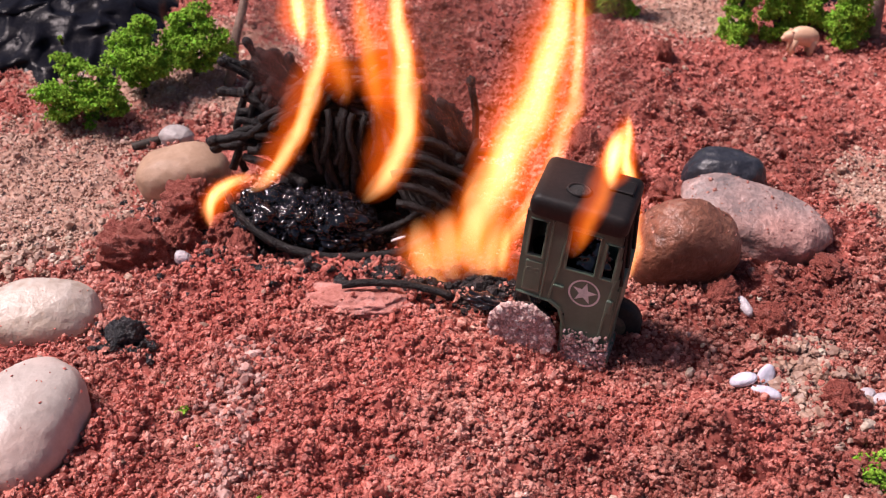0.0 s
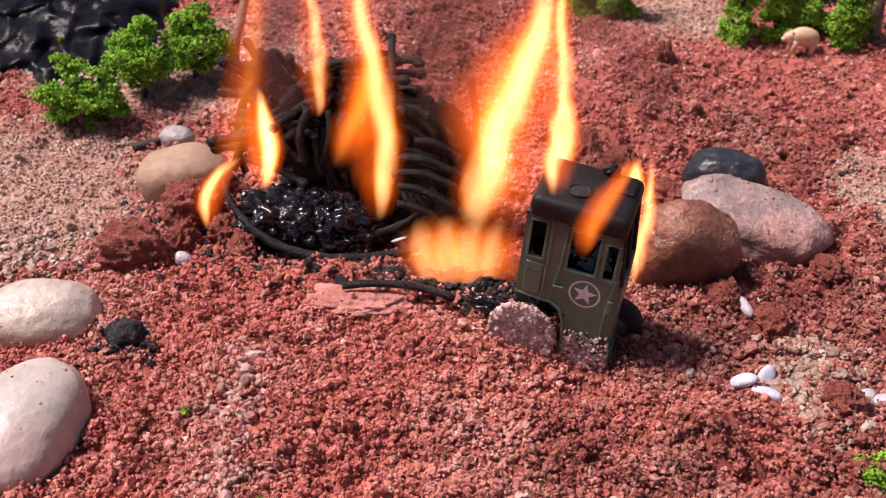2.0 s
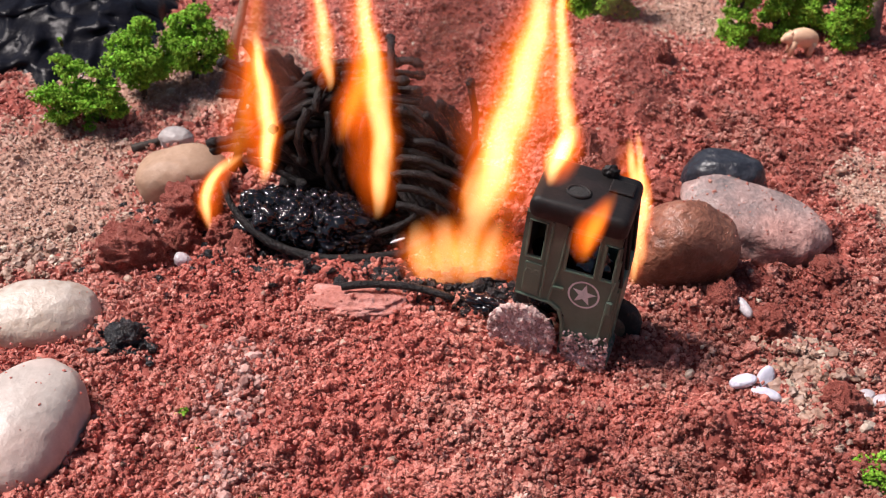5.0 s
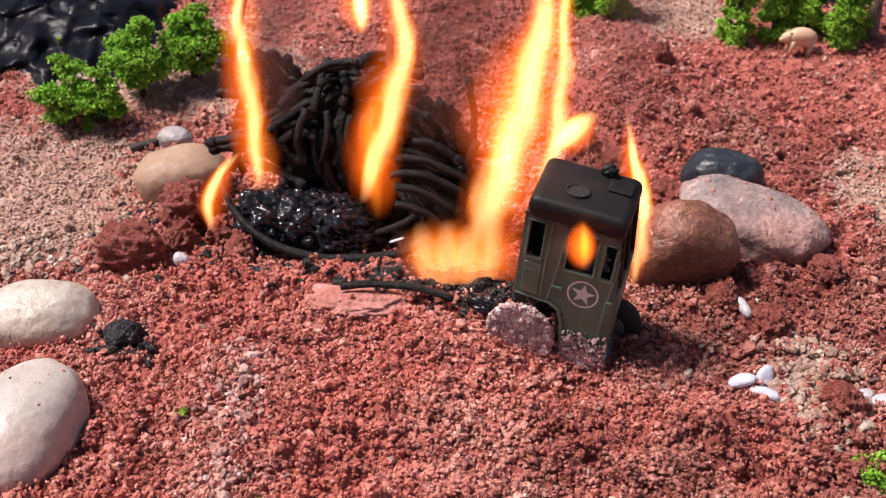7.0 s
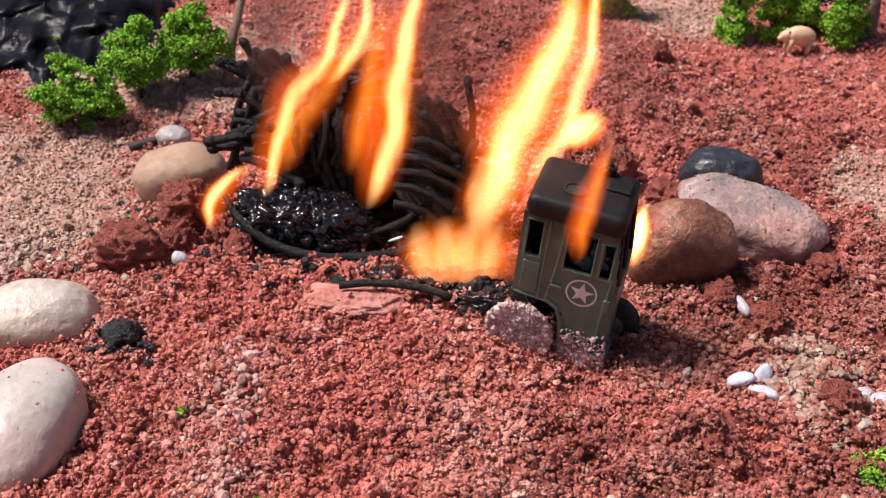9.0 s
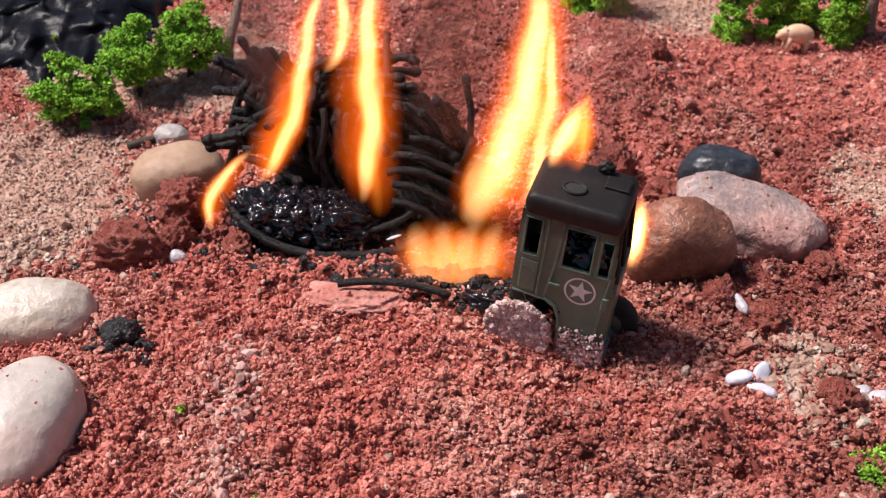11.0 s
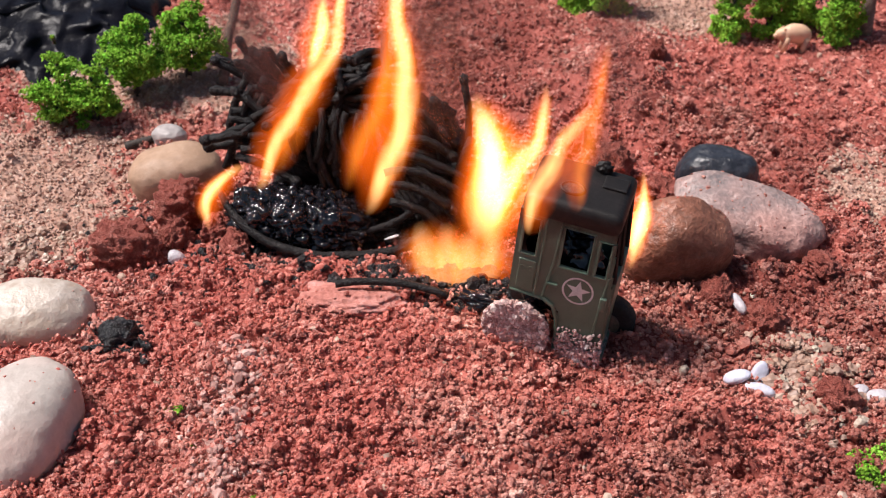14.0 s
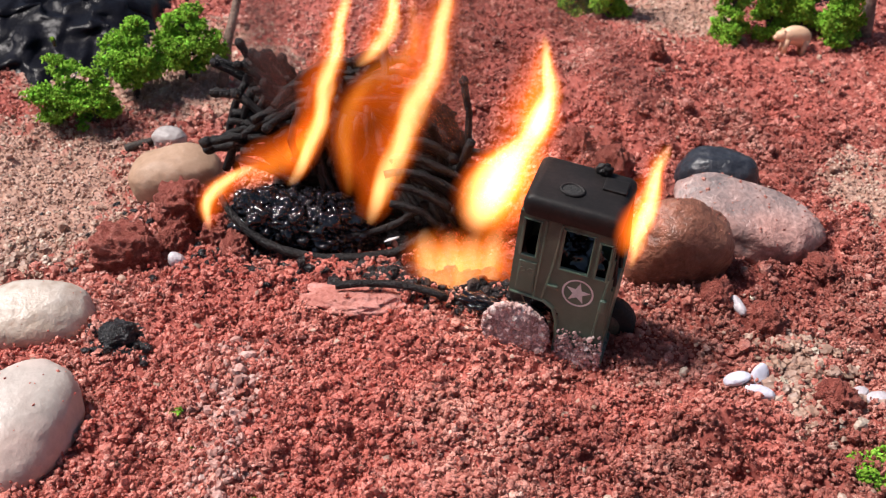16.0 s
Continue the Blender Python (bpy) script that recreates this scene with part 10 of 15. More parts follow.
    walk(flame_d[13], [(0, pose(0.0129, -0.005, 0.0381, 0, 19)), (0.5, pose(0.0098, -0.005, 0.0366, 0, 13)), (1, pose(0.0070, -0.005, 0.0256, 0, 17)), (1.5, pose(0.0100, -0.005, 0.0338, 0, 9)), (2, pose(0.0089, -0.005, 0.0413, 0, 12)), (2.5, pose(0.0067, -0.005, 0.0359, 0, -8)), (3, pose(0.0065, -0.005, 0.0417, 0, -4)), (3.5, pose(0.0113, -0.005, 0.0384, 0, 12)), (4, pose(0.0113, -0.005, 0.0396, 0, 17)), (4.7, pose(0.0114, -0.005, 0.0385, 0, 12)), (5.3, pose(0.0091, -0.005, 0.0415, 0, 12)), (5.9, pose(0.0113, -0.005, 0.0317, 0, 15)), (6.5, pose(0.0107, -0.005, 0.0391, 0, 18)), (7, pose(0.0125, -0.005, 0.0387, 0, 12)), (7.5, pose(0.0115, -0.005, 0.0315, 0, 15)), (8, pose(0.0115, -0.005, 0.0384, 0, 11)), (8.5, pose(0.0115, -0.005, 0.0386, 0, 17)), (9, pose(0.0126, -0.005, 0.0388, 0, 17)), (9.7, pose(0.0118, -0.005, 0.0382, 0, 11)), (10.3, pose(0.0082, -0.005, 0.0275, 0, -4)), (10.9, pose(0.0129, -0.005, 0.0404, 0, 13)), (11.5, pose(0.0135, -0.005, 0.0399, 0, 15)), (12, pose(0.0130, -0.005, 0.0403, 0, 13)), (12.5, pose(0.0131, -0.005, 0.0394, 0, 14)), (13, pose(0.0086, -0.005, 0.0307, 0, 6)), (13.5, pose(0.0098, -0.005, 0.0404, 0, -3)), (14, pose(0.0088, -0.005, 0.0273, 0, -4)), (14.5, pose(0.0071, -0.005, 0.0361, 0, -4)), (15, pose(0.0119, -0.005, 0.0389, 0, 5)), (15.5, pose(0.0082, -0.005, 0.0278, 0, 6)), (16, pose(0.0099, -0.005, 0.0257, 0, 26))])
    walk(flame_d[14], [(0, pose(0.0146, -0.005, 0.0431, 0, 18)), (0.5, pose(0.0105, -0.005, 0.0400, 0, 12)), (1, pose(0.0076, -0.005, 0.0278, 0, 17)), (1.5, pose(0.0105, -0.005, 0.0376, 0, 10)), (2, pose(0.0102, -0.005, 0.0457, 0, 17)), (2.5, pose(0.0060, -0.005, 0.0394, 0, -13)), (3, pose(0.0061, -0.005, 0.0463, 0, -5)), (3.5, pose(0.0123, -0.005, 0.0435, 0, 10)), (4, pose(0.0127, -0.005, 0.0445, 0, 13)), (4.7, pose(0.0124, -0.005, 0.0435, 0, 10)), (5.3, pose(0.0104, -0.005, 0.0459, 0, 17)), (5.9, pose(0.0122, -0.005, 0.0349, 0, 15)), (6.5, pose(0.0124, -0.005, 0.0440, 0, 22)), (7, pose(0.0135, -0.005, 0.0438, 0, 11)), (7.5, pose(0.0124, -0.005, 0.0348, 0, 15)), (8, pose(0.0124, -0.005, 0.0431, 0, 10)), (8.5, pose(0.0130, -0.005, 0.0436, 0, 17)), (9, pose(0.0141, -0.005, 0.0435, 0, 21)), (9.7, pose(0.0126, -0.005, 0.0428, 0, 10)), (10.3, pose(0.0080, -0.005, 0.0295, 0, -7)), (10.9, pose(0.0138, -0.005, 0.0450, 0, 10)), (11.5, pose(0.0146, -0.005, 0.0446, 0, 13)), (12, pose(0.0140, -0.005, 0.0449, 0, 10)), (12.5, pose(0.0141, -0.005, 0.0442, 0, 12)), (13, pose(0.0088, -0.005, 0.0336, 0, 6)), (13.5, pose(0.0093, -0.005, 0.0449, 0, -7)), (14, pose(0.0086, -0.005, 0.0293, 0, -7)), (14.5, pose(0.0068, -0.005, 0.0394, 0, -5)), (15, pose(0.0122, -0.005, 0.0438, 0, 0)), (15.5, pose(0.0085, -0.005, 0.0307, 0, 2)), (16, pose(0.0103, -0.005, 0.0264, 0, 26))])
    walk(flame_d[15], [(0, pose(0.0162, -0.005, 0.0481, 0, 17)), (0.5, pose(0.0112, -0.005, 0.0435, 0, 10)), (1, pose(0.0083, -0.005, 0.0301, 0, 17)), (1.5, pose(0.0112, -0.005, 0.0414, 0, 11)), (2, pose(0.0118, -0.005, 0.0500, 0, 18)), (2.5, pose(0.0051, -0.005, 0.0429, 0, -18)), (3, pose(0.0057, -0.005, 0.0508, 0, -4)), (3.5, pose(0.0130, -0.005, 0.0486, 0, 7)), (4, pose(0.0135, -0.005, 0.0494, 0, 7)), (4.7, pose(0.0132, -0.005, 0.0487, 0, 7)), (5.3, pose(0.0120, -0.005, 0.0502, 0, 18)), (5.9, pose(0.0131, -0.005, 0.0382, 0, 14)), (6.5, pose(0.0145, -0.005, 0.0487, 0, 23)), (7, pose(0.0144, -0.005, 0.0488, 0, 9)), (7.5, pose(0.0133, -0.005, 0.0380, 0, 14)), (8, pose(0.0131, -0.005, 0.0478, 0, 8)), (8.5, pose(0.0145, -0.005, 0.0486, 0, 15)), (9, pose(0.0161, -0.005, 0.0480, 0, 23)), (9.7, pose(0.0134, -0.005, 0.0475, 0, 8)), (10.3, pose(0.0077, -0.005, 0.0314, 0, -9)), (10.9, pose(0.0144, -0.005, 0.0497, 0, 7)), (11.5, pose(0.0156, -0.005, 0.0493, 0, 10)), (12, pose(0.0146, -0.005, 0.0496, 0, 7)), (12.5, pose(0.0151, -0.005, 0.0490, 0, 10)), (13, pose(0.0091, -0.005, 0.0365, 0, 9)), (13.5, pose(0.0085, -0.005, 0.0494, 0, -10)), (14, pose(0.0084, -0.005, 0.0312, 0, -9)), (14.5, pose(0.0065, -0.005, 0.0427, 0, -5)), (15, pose(0.0118, -0.005, 0.0486, 0, -5)), (15.5, pose(0.0085, -0.005, 0.0335, 0, -2)), (16, pose(0.0107, -0.005, 0.0272, 0, 25))])
    walk(flame_d[16], [(0, pose(0.0177, -0.005, 0.0532, 0, 14)), (0.5, pose(0.0117, -0.005, 0.0470, 0, 8)), (1, pose(0.0090, -0.005, 0.0324, 0, 17)), (1.5, pose(0.0120, -0.005, 0.0452, 0, 12)), (2, pose(0.0133, -0.005, 0.0544, 0, 16)), (2.5, pose(0.0038, -0.005, 0.0463, 0, -22)), (3, pose(0.0054, -0.005, 0.0554, 0, -4)), (3.5, pose(0.0136, -0.005, 0.0538, 0, 5)), (4, pose(0.0138, -0.005, 0.0543, 0, 3)), (4.7, pose(0.0137, -0.005, 0.0538, 0, 5)), (5.3, pose(0.0135, -0.005, 0.0546, 0, 16)), (5.9, pose(0.0138, -0.005, 0.0414, 0, 12)), (6.5, pose(0.0167, -0.005, 0.0534, 0, 22)), (7, pose(0.0151, -0.005, 0.0539, 0, 7)), (7.5, pose(0.0141, -0.005, 0.0413, 0, 12)), (8, pose(0.0138, -0.005, 0.0524, 0, 7)), (8.5, pose(0.0159, -0.005, 0.0536, 0, 13)), (9, pose(0.0181, -0.005, 0.0524, 0, 21)), (9.7, pose(0.0140, -0.005, 0.0522, 0, 7)), (10.3, pose(0.0074, -0.005, 0.0333, 0, -12)), (10.9, pose(0.0149, -0.005, 0.0544, 0, 5)), (11.5, pose(0.0163, -0.005, 0.0541, 0, 8)), (12, pose(0.0151, -0.005, 0.0543, 0, 5)), (12.5, pose(0.0159, -0.005, 0.0538, 0, 9)), (13, pose(0.0094, -0.005, 0.0394, 0, 16)), (13.5, pose(0.0076, -0.005, 0.0539, 0, -12)), (14, pose(0.0080, -0.005, 0.0331, 0, -12)), (14.5, pose(0.0063, -0.005, 0.0460, 0, -4)), (15, pose(0.0112, -0.005, 0.0534, 0, -9)), (15.5, pose(0.0082, -0.005, 0.0363, 0, -7)), (16, pose(0.0111, -0.005, 0.0280, 0, 24))])
    walk(flame_d[17], [(0, pose(0.0188, -0.005, 0.0584, 0, 10)), (0.5, pose(0.0122, -0.005, 0.0505, 0, 7)), (1, pose(0.0096, -0.005, 0.0346, 0, 17)), (1.5, pose(0.0129, -0.005, 0.0490, 0, 13)), (2, pose(0.0144, -0.005, 0.0589, 0, 13)), (2.5, pose(0.0022, -0.005, 0.0495, 0, -25)), (3, pose(0.0051, -0.005, 0.0601, 0, -4)), (3.5, pose(0.0140, -0.005, 0.0589, 0, 4)), (4, pose(0.0139, -0.005, 0.0593, 0, 0)), (4.7, pose(0.0141, -0.005, 0.0590, 0, 4)), (5.3, pose(0.0146, -0.005, 0.0590, 0, 13)), (5.9, pose(0.0145, -0.005, 0.0447, 0, 9)), (6.5, pose(0.0185, -0.005, 0.0583, 0, 19)), (7, pose(0.0157, -0.005, 0.0590, 0, 6)), (7.5, pose(0.0147, -0.005, 0.0445, 0, 9)), (8, pose(0.0142, -0.005, 0.0571, 0, 5)), (8.5, pose(0.0169, -0.005, 0.0587, 0, 10)), (9, pose(0.0197, -0.005, 0.0571, 0, 18)), (9.7, pose(0.0145, -0.005, 0.0569, 0, 5)), (10.3, pose(0.0069, -0.005, 0.0352, 0, -14)), (10.9, pose(0.0152, -0.005, 0.0591, 0, 3)), (11.5, pose(0.0169, -0.005, 0.0589, 0, 6)), (12, pose(0.0154, -0.005, 0.0590, 0, 3)), (12.5, pose(0.0166, -0.005, 0.0587, 0, 7)), (13, pose(0.0101, -0.005, 0.0422, 0, 25)), (13.5, pose(0.0066, -0.005, 0.0584, 0, -12)), (14, pose(0.0076, -0.005, 0.0350, 0, -14)), (14.5, pose(0.0061, -0.005, 0.0493, 0, -4)), (15, pose(0.0103, -0.005, 0.0582, 0, -10)), (15.5, pose(0.0077, -0.005, 0.0391, 0, -11)), (16, pose(0.0115, -0.005, 0.0287, 0, 23))])
    walk(flame_d[18], [(0, pose(0.0195, -0.005, 0.0637, 0, 6)), (0.5, pose(0.0126, -0.005, 0.0541, 0, 4)), (1, pose(0.0103, -0.005, 0.0368, 0, 18)), (1.5, pose(0.0138, -0.005, 0.0528, 0, 13)), (2, pose(0.0152, -0.005, 0.0634, 0, 10)), (2.5, pose(0.0006, -0.005, 0.0527, 0, -26)), (3, pose(0.0048, -0.005, 0.0647, 0, -4)), (3.5, pose(0.0142, -0.005, 0.0641, 0, 2)), (4, pose(0.0139, -0.005, 0.0643, 0, -1)), (4.7, pose(0.0143, -0.005, 0.0641, 0, 2)), (5.3, pose(0.0154, -0.005, 0.0636, 0, 10)), (5.9, pose(0.0150, -0.005, 0.0480, 0, 7)), (6.5, pose(0.0200, -0.005, 0.0632, 0, 16)), (7, pose(0.0162, -0.005, 0.0641, 0, 5)), (7.5, pose(0.0152, -0.005, 0.0479, 0, 7)), (8, pose(0.0146, -0.005, 0.0619, 0, 2)), (8.5, pose(0.0176, -0.005, 0.0638, 0, 7)), (9, pose(0.0211, -0.005, 0.0618, 0, 14)), (9.7, pose(0.0148, -0.005, 0.0616, 0, 2)), (10.3, pose(0.0064, -0.005, 0.0371, 0, -16)), (10.9, pose(0.0154, -0.005, 0.0639, 0, 2)), (11.5, pose(0.0173, -0.005, 0.0637, 0, 4)), (12, pose(0.0156, -0.005, 0.0637, 0, 2)), (12.5, pose(0.0171, -0.005, 0.0636, 0, 6)), (13, pose(0.0115, -0.005, 0.0447, 0, 35)), (13.5, pose(0.0057, -0.005, 0.0629, 0, -12)), (14, pose(0.0071, -0.005, 0.0369, 0, -16)), (14.5, pose(0.0059, -0.005, 0.0526, 0, -3)), (15, pose(0.0094, -0.005, 0.0629, 0, -11)), (15.5, pose(0.0070, -0.005, 0.0418, 0, -15)), (16, pose(0.0119, -0.005, 0.0295, 0, 22))])
    walk(flame_d[19], [(0, pose(0.0199, -0.005, 0.0689, 0, 4)), (0.5, pose(0.0128, -0.005, 0.0576, 0, 2)), (1, pose(0.0111, -0.005, 0.0391, 0, 18)), (1.5, pose(0.0147, -0.005, 0.0565, 0, 13)), (2, pose(0.0159, -0.005, 0.0680, 0, 8)), (2.5, pose(-0.0010, -0.005, 0.0559, 0, -26)), (3, pose(0.0045, -0.005, 0.0693, 0, -4)), (3.5, pose(0.0144, -0.005, 0.0693, 0, 1)), (4, pose(0.0137, -0.005, 0.0693, 0, -2)), (4.7, pose(0.0145, -0.005, 0.0693, 0, 1)), (5.3, pose(0.0161, -0.005, 0.0681, 0, 8)), (5.9, pose(0.0153, -0.005, 0.0513, 0, 5)), (6.5, pose(0.0213, -0.005, 0.0683, 0, 14)), (7, pose(0.0166, -0.005, 0.0692, 0, 5)), (7.5, pose(0.0155, -0.005, 0.0512, 0, 5)), (8, pose(0.0146, -0.005, 0.0666, 0, 1)), (8.5, pose(0.0181, -0.005, 0.0690, 0, 5)), (9, pose(0.0221, -0.005, 0.0666, 0, 12)), (9.7, pose(0.0149, -0.005, 0.0663, 0, 1)), (10.3, pose(0.0059, -0.005, 0.0389, 0, -18)), (10.9, pose(0.0155, -0.005, 0.0686, 0, 1)), (11.5, pose(0.0176, -0.005, 0.0685, 0, 4)), (12, pose(0.0157, -0.005, 0.0685, 0, 1)), (12.5, pose(0.0176, -0.005, 0.0685, 0, 5)), (13, pose(0.0136, -0.005, 0.0467, 0, 44)), (13.5, pose(0.0048, -0.005, 0.0674, 0, -12)), (14, pose(0.0065, -0.005, 0.0387, 0, -18)), (14.5, pose(0.0057, -0.005, 0.0559, 0, -3)), (15, pose(0.0084, -0.005, 0.0677, 0, -12)), (15.5, pose(0.0062, -0.005, 0.0446, 0, -17)), (16, pose(0.0122, -0.005, 0.0303, 0, 21))])
    walk(flame_d[20], [(0, pose(0.0081, -0.008, 0.0094, 0, 6)), (0.5, pose(0.0174, -0.008, 0.0348, 0, -4)), (1, pose(0.0157, -0.008, 0.0296, 0, 27)), (1.5, pose(0.0158, -0.008, 0.0281, 0, 28)), (2, pose(0.0201, -0.008, 0.0319, 0, 6)), (2.5, pose(0.0118, -0.008, 0.0242, 0, 14)), (3, pose(0.0081, -0.008, 0.0098, 0, -1)), (3.5, pose(0.0171, -0.008, 0.0337, 0, 4)), (4, pose(0.0095, -0.008, 0.0099, 0, -2)), (4.7, pose(0.0172, -0.008, 0.0337, 0, 4)), (5.3, pose(0.0203, -0.008, 0.0321, 0, 6)), (5.9, pose(0.0184, -0.008, 0.0397, 0, 5)), (6.5, pose(0.0146, -0.008, 0.0290, 0, 14)), (7, pose(0.0170, -0.008, 0.0305, 0, 10)), (7.5, pose(0.0186, -0.008, 0.0395, 0, 5)), (8, pose(0.0159, -0.008, 0.0349, 0, 6)), (8.5, pose(0.0108, -0.008, 0.0128, 0, 7)), (9, pose(0.0165, -0.008, 0.0340, 0, 30)), (9.7, pose(0.0161, -0.008, 0.0346, 0, 6)), (10.3, pose(0.0075, -0.008, 0.0220, 0, 13)), (10.9, pose(0.0140, -0.008, 0.0204, 0, -7)), (11.5, pose(0.0193, -0.008, 0.0445, 0, 6)), (12, pose(0.0142, -0.008, 0.0202, 0, -7)), (12.5, pose(0.0206, -0.008, 0.0431, 0, 0)), (13, pose(0.0084, -0.008, 0.0168, 0, 15)), (13.5, pose(0.0183, -0.008, 0.0402, 0, 2)), (14, pose(0.0082, -0.008, 0.0218, 0, 13)), (14.5, pose(0.0077, -0.008, 0.0232, 0, 22)), (15, pose(0.0147, -0.008, 0.0267, 0, 14)), (15.5, pose(0.0099, -0.008, 0.0268, 0, 21)), (16, pose(0.0141, -0.008, 0.0388, 0, 23))])
    walk(flame_d[21], [(0, pose(0.0106, -0.008, 0.0172, 0, 26)), (0.5, pose(0.0172, -0.008, 0.0382, 0, -5)), (1, pose(0.0165, -0.008, 0.0310, 0, 26)), (1.5, pose(0.0172, -0.008, 0.0306, 0, 27)), (2, pose(0.0204, -0.008, 0.0369, 0, 1)), (2.5, pose(0.0130, -0.008, 0.0287, 0, 15)), (3, pose(0.0080, -0.008, 0.0177, 0, 1)), (3.5, pose(0.0174, -0.008, 0.0386, 0, 3)), (4, pose(0.0093, -0.008, 0.0178, 0, 0)), (4.7, pose(0.0175, -0.008, 0.0386, 0, 3)), (5.3, pose(0.0206, -0.008, 0.0371, 0, 1)), (5.9, pose(0.0186, -0.008, 0.0429, 0, 3)), (6.5, pose(0.0160, -0.008, 0.0344, 0, 16)), (7, pose(0.0178, -0.008, 0.0357, 0, 7)), (7.5, pose(0.0189, -0.008, 0.0427, 0, 3)), (8, pose(0.0162, -0.008, 0.0379, 0, 6)), (8.5, pose(0.0121, -0.008, 0.0201, 0, 15)), (9, pose(0.0189, -0.008, 0.0384, 0, 26)), (9.7, pose(0.0164, -0.008, 0.0376, 0, 6)), (10.3, pose(0.0082, -0.008, 0.0251, 0, 15)), (10.9, pose(0.0136, -0.008, 0.0250, 0, 0)), (11.5, pose(0.0196, -0.008, 0.0478, 0, 3)), (12, pose(0.0138, -0.008, 0.0248, 0, 0)), (12.5, pose(0.0206, -0.008, 0.0467, 0, 0)), (13, pose(0.0095, -0.008, 0.0208, 0, 17)), (13.5, pose(0.0184, -0.008, 0.0428, 0, -1)), (14, pose(0.0088, -0.008, 0.0249, 0, 15)), (14.5, pose(0.0092, -0.008, 0.0269, 0, 24)), (15, pose(0.0157, -0.008, 0.0310, 0, 13)), (15.5, pose(0.0106, -0.008, 0.0286, 0, 24)), (16, pose(0.0150, -0.008, 0.0410, 0, 20))])
    walk(flame_d[22], [(0, pose(0.0145, -0.008, 0.0244, 0, 26)), (0.5, pose(0.0169, -0.008, 0.0416, 0, -5)), (1, pose(0.0172, -0.008, 0.0325, 0, 22)), (1.5, pose(0.0184, -0.008, 0.0332, 0, 24)), (2, pose(0.0203, -0.008, 0.0419, 0, -4)), (2.5, pose(0.0142, -0.008, 0.0332, 0, 16)), (3, pose(0.0084, -0.008, 0.0256, 0, 4)), (3.5, pose(0.0177, -0.008, 0.0435, 0, 2)), (4, pose(0.0093, -0.008, 0.0257, 0, 1)), (4.7, pose(0.0178, -0.008, 0.0435, 0, 2)), (5.3, pose(0.0205, -0.008, 0.0421, 0, -4)), (5.9, pose(0.0187, -0.008, 0.0462, 0, 0)), (6.5, pose(0.0177, -0.008, 0.0398, 0, 19)), (7, pose(0.0183, -0.008, 0.0410, 0, 5)), (7.5, pose(0.0190, -0.008, 0.0460, 0, 0)), (8, pose(0.0165, -0.008, 0.0409, 0, 5)), (8.5, pose(0.0148, -0.008, 0.0269, 0, 25)), (9, pose(0.0208, -0.008, 0.0430, 0, 19)), (9.7, pose(0.0167, -0.008, 0.0407, 0, 5)), (10.3, pose(0.0091, -0.008, 0.0281, 0, 19)), (10.9, pose(0.0140, -0.008, 0.0296, 0, 7)), (11.5, pose(0.0196, -0.008, 0.0512, 0, 0)), (12, pose(0.0141, -0.008, 0.0294, 0, 7)), (12.5, pose(0.0206, -0.008, 0.0504, 0, 0)), (13, pose(0.0108, -0.008, 0.0248, 0, 20)), (13.5, pose(0.0183, -0.008, 0.0454, 0, -4)), (14, pose(0.0097, -0.008, 0.0279, 0, 19)), (14.5, pose(0.0109, -0.008, 0.0306, 0, 26)), (15, pose(0.0167, -0.008, 0.0353, 0, 12)), (15.5, pose(0.0114, -0.008, 0.0303, 0, 29)), (16, pose(0.0157, -0.008, 0.0433, 0, 17))])
    walk(flame_d[23], [(0, pose(0.0175, -0.008, 0.0320, 0, 17)), (0.5, pose(0.0166, -0.008, 0.0449, 0, -6)), (1, pose(0.0178, -0.008, 0.0340, 0, 17)), (1.5, pose(0.0195, -0.008, 0.0358, 0, 21)), (2, pose(0.0198, -0.008, 0.0468, 0, -7)), (2.5, pose(0.0156, -0.008, 0.0376, 0, 15)), (3, pose(0.0090, -0.008, 0.0335, 0, 5)), (3.5, pose(0.0177, -0.008, 0.0484, 0, 0)), (4, pose(0.0095, -0.008, 0.0336, 0, 2)), (4.7, pose(0.0178, -0.008, 0.0484, 0, 0)), (5.3, pose(0.0200, -0.008, 0.0470, 0, -7)), (5.9, pose(0.0187, -0.008, 0.0494, 0, -3)), (6.5, pose(0.0196, -0.008, 0.0451, 0, 17)), (7, pose(0.0186, -0.008, 0.0463, 0, 3)), (7.5, pose(0.0189, -0.008, 0.0493, 0, -3)), (8, pose(0.0167, -0.008, 0.0439, 0, 4)), (8.5, pose(0.0177, -0.008, 0.0336, 0, 18)), (9, pose(0.0222, -0.008, 0.0478, 0, 14)), (9.7, pose(0.0169, -0.008, 0.0437, 0, 4)), (10.3, pose(0.0102, -0.008, 0.0311, 0, 25)), (10.9, pose(0.0147, -0.008, 0.0342, 0, 10)), (11.5, pose(0.0195, -0.008, 0.0545, 0, -2)), (12, pose(0.0149, -0.008, 0.0340, 0, 10)), (12.5, pose(0.0206, -0.008, 0.0540, 0, -1)), (13, pose(0.0123, -0.008, 0.0286, 0, 25)), (13.5, pose(0.0180, -0.008, 0.0480, 0, -8)), (14, pose(0.0108, -0.008, 0.0308, 0, 25)), (14.5, pose(0.0128, -0.008, 0.0341, 0, 28)), (15, pose(0.0176, -0.008, 0.0396, 0, 9)), (15.5, pose(0.0124, -0.008, 0.0320, 0, 34)), (16, pose(0.0164, -0.008, 0.0456, 0, 13))])
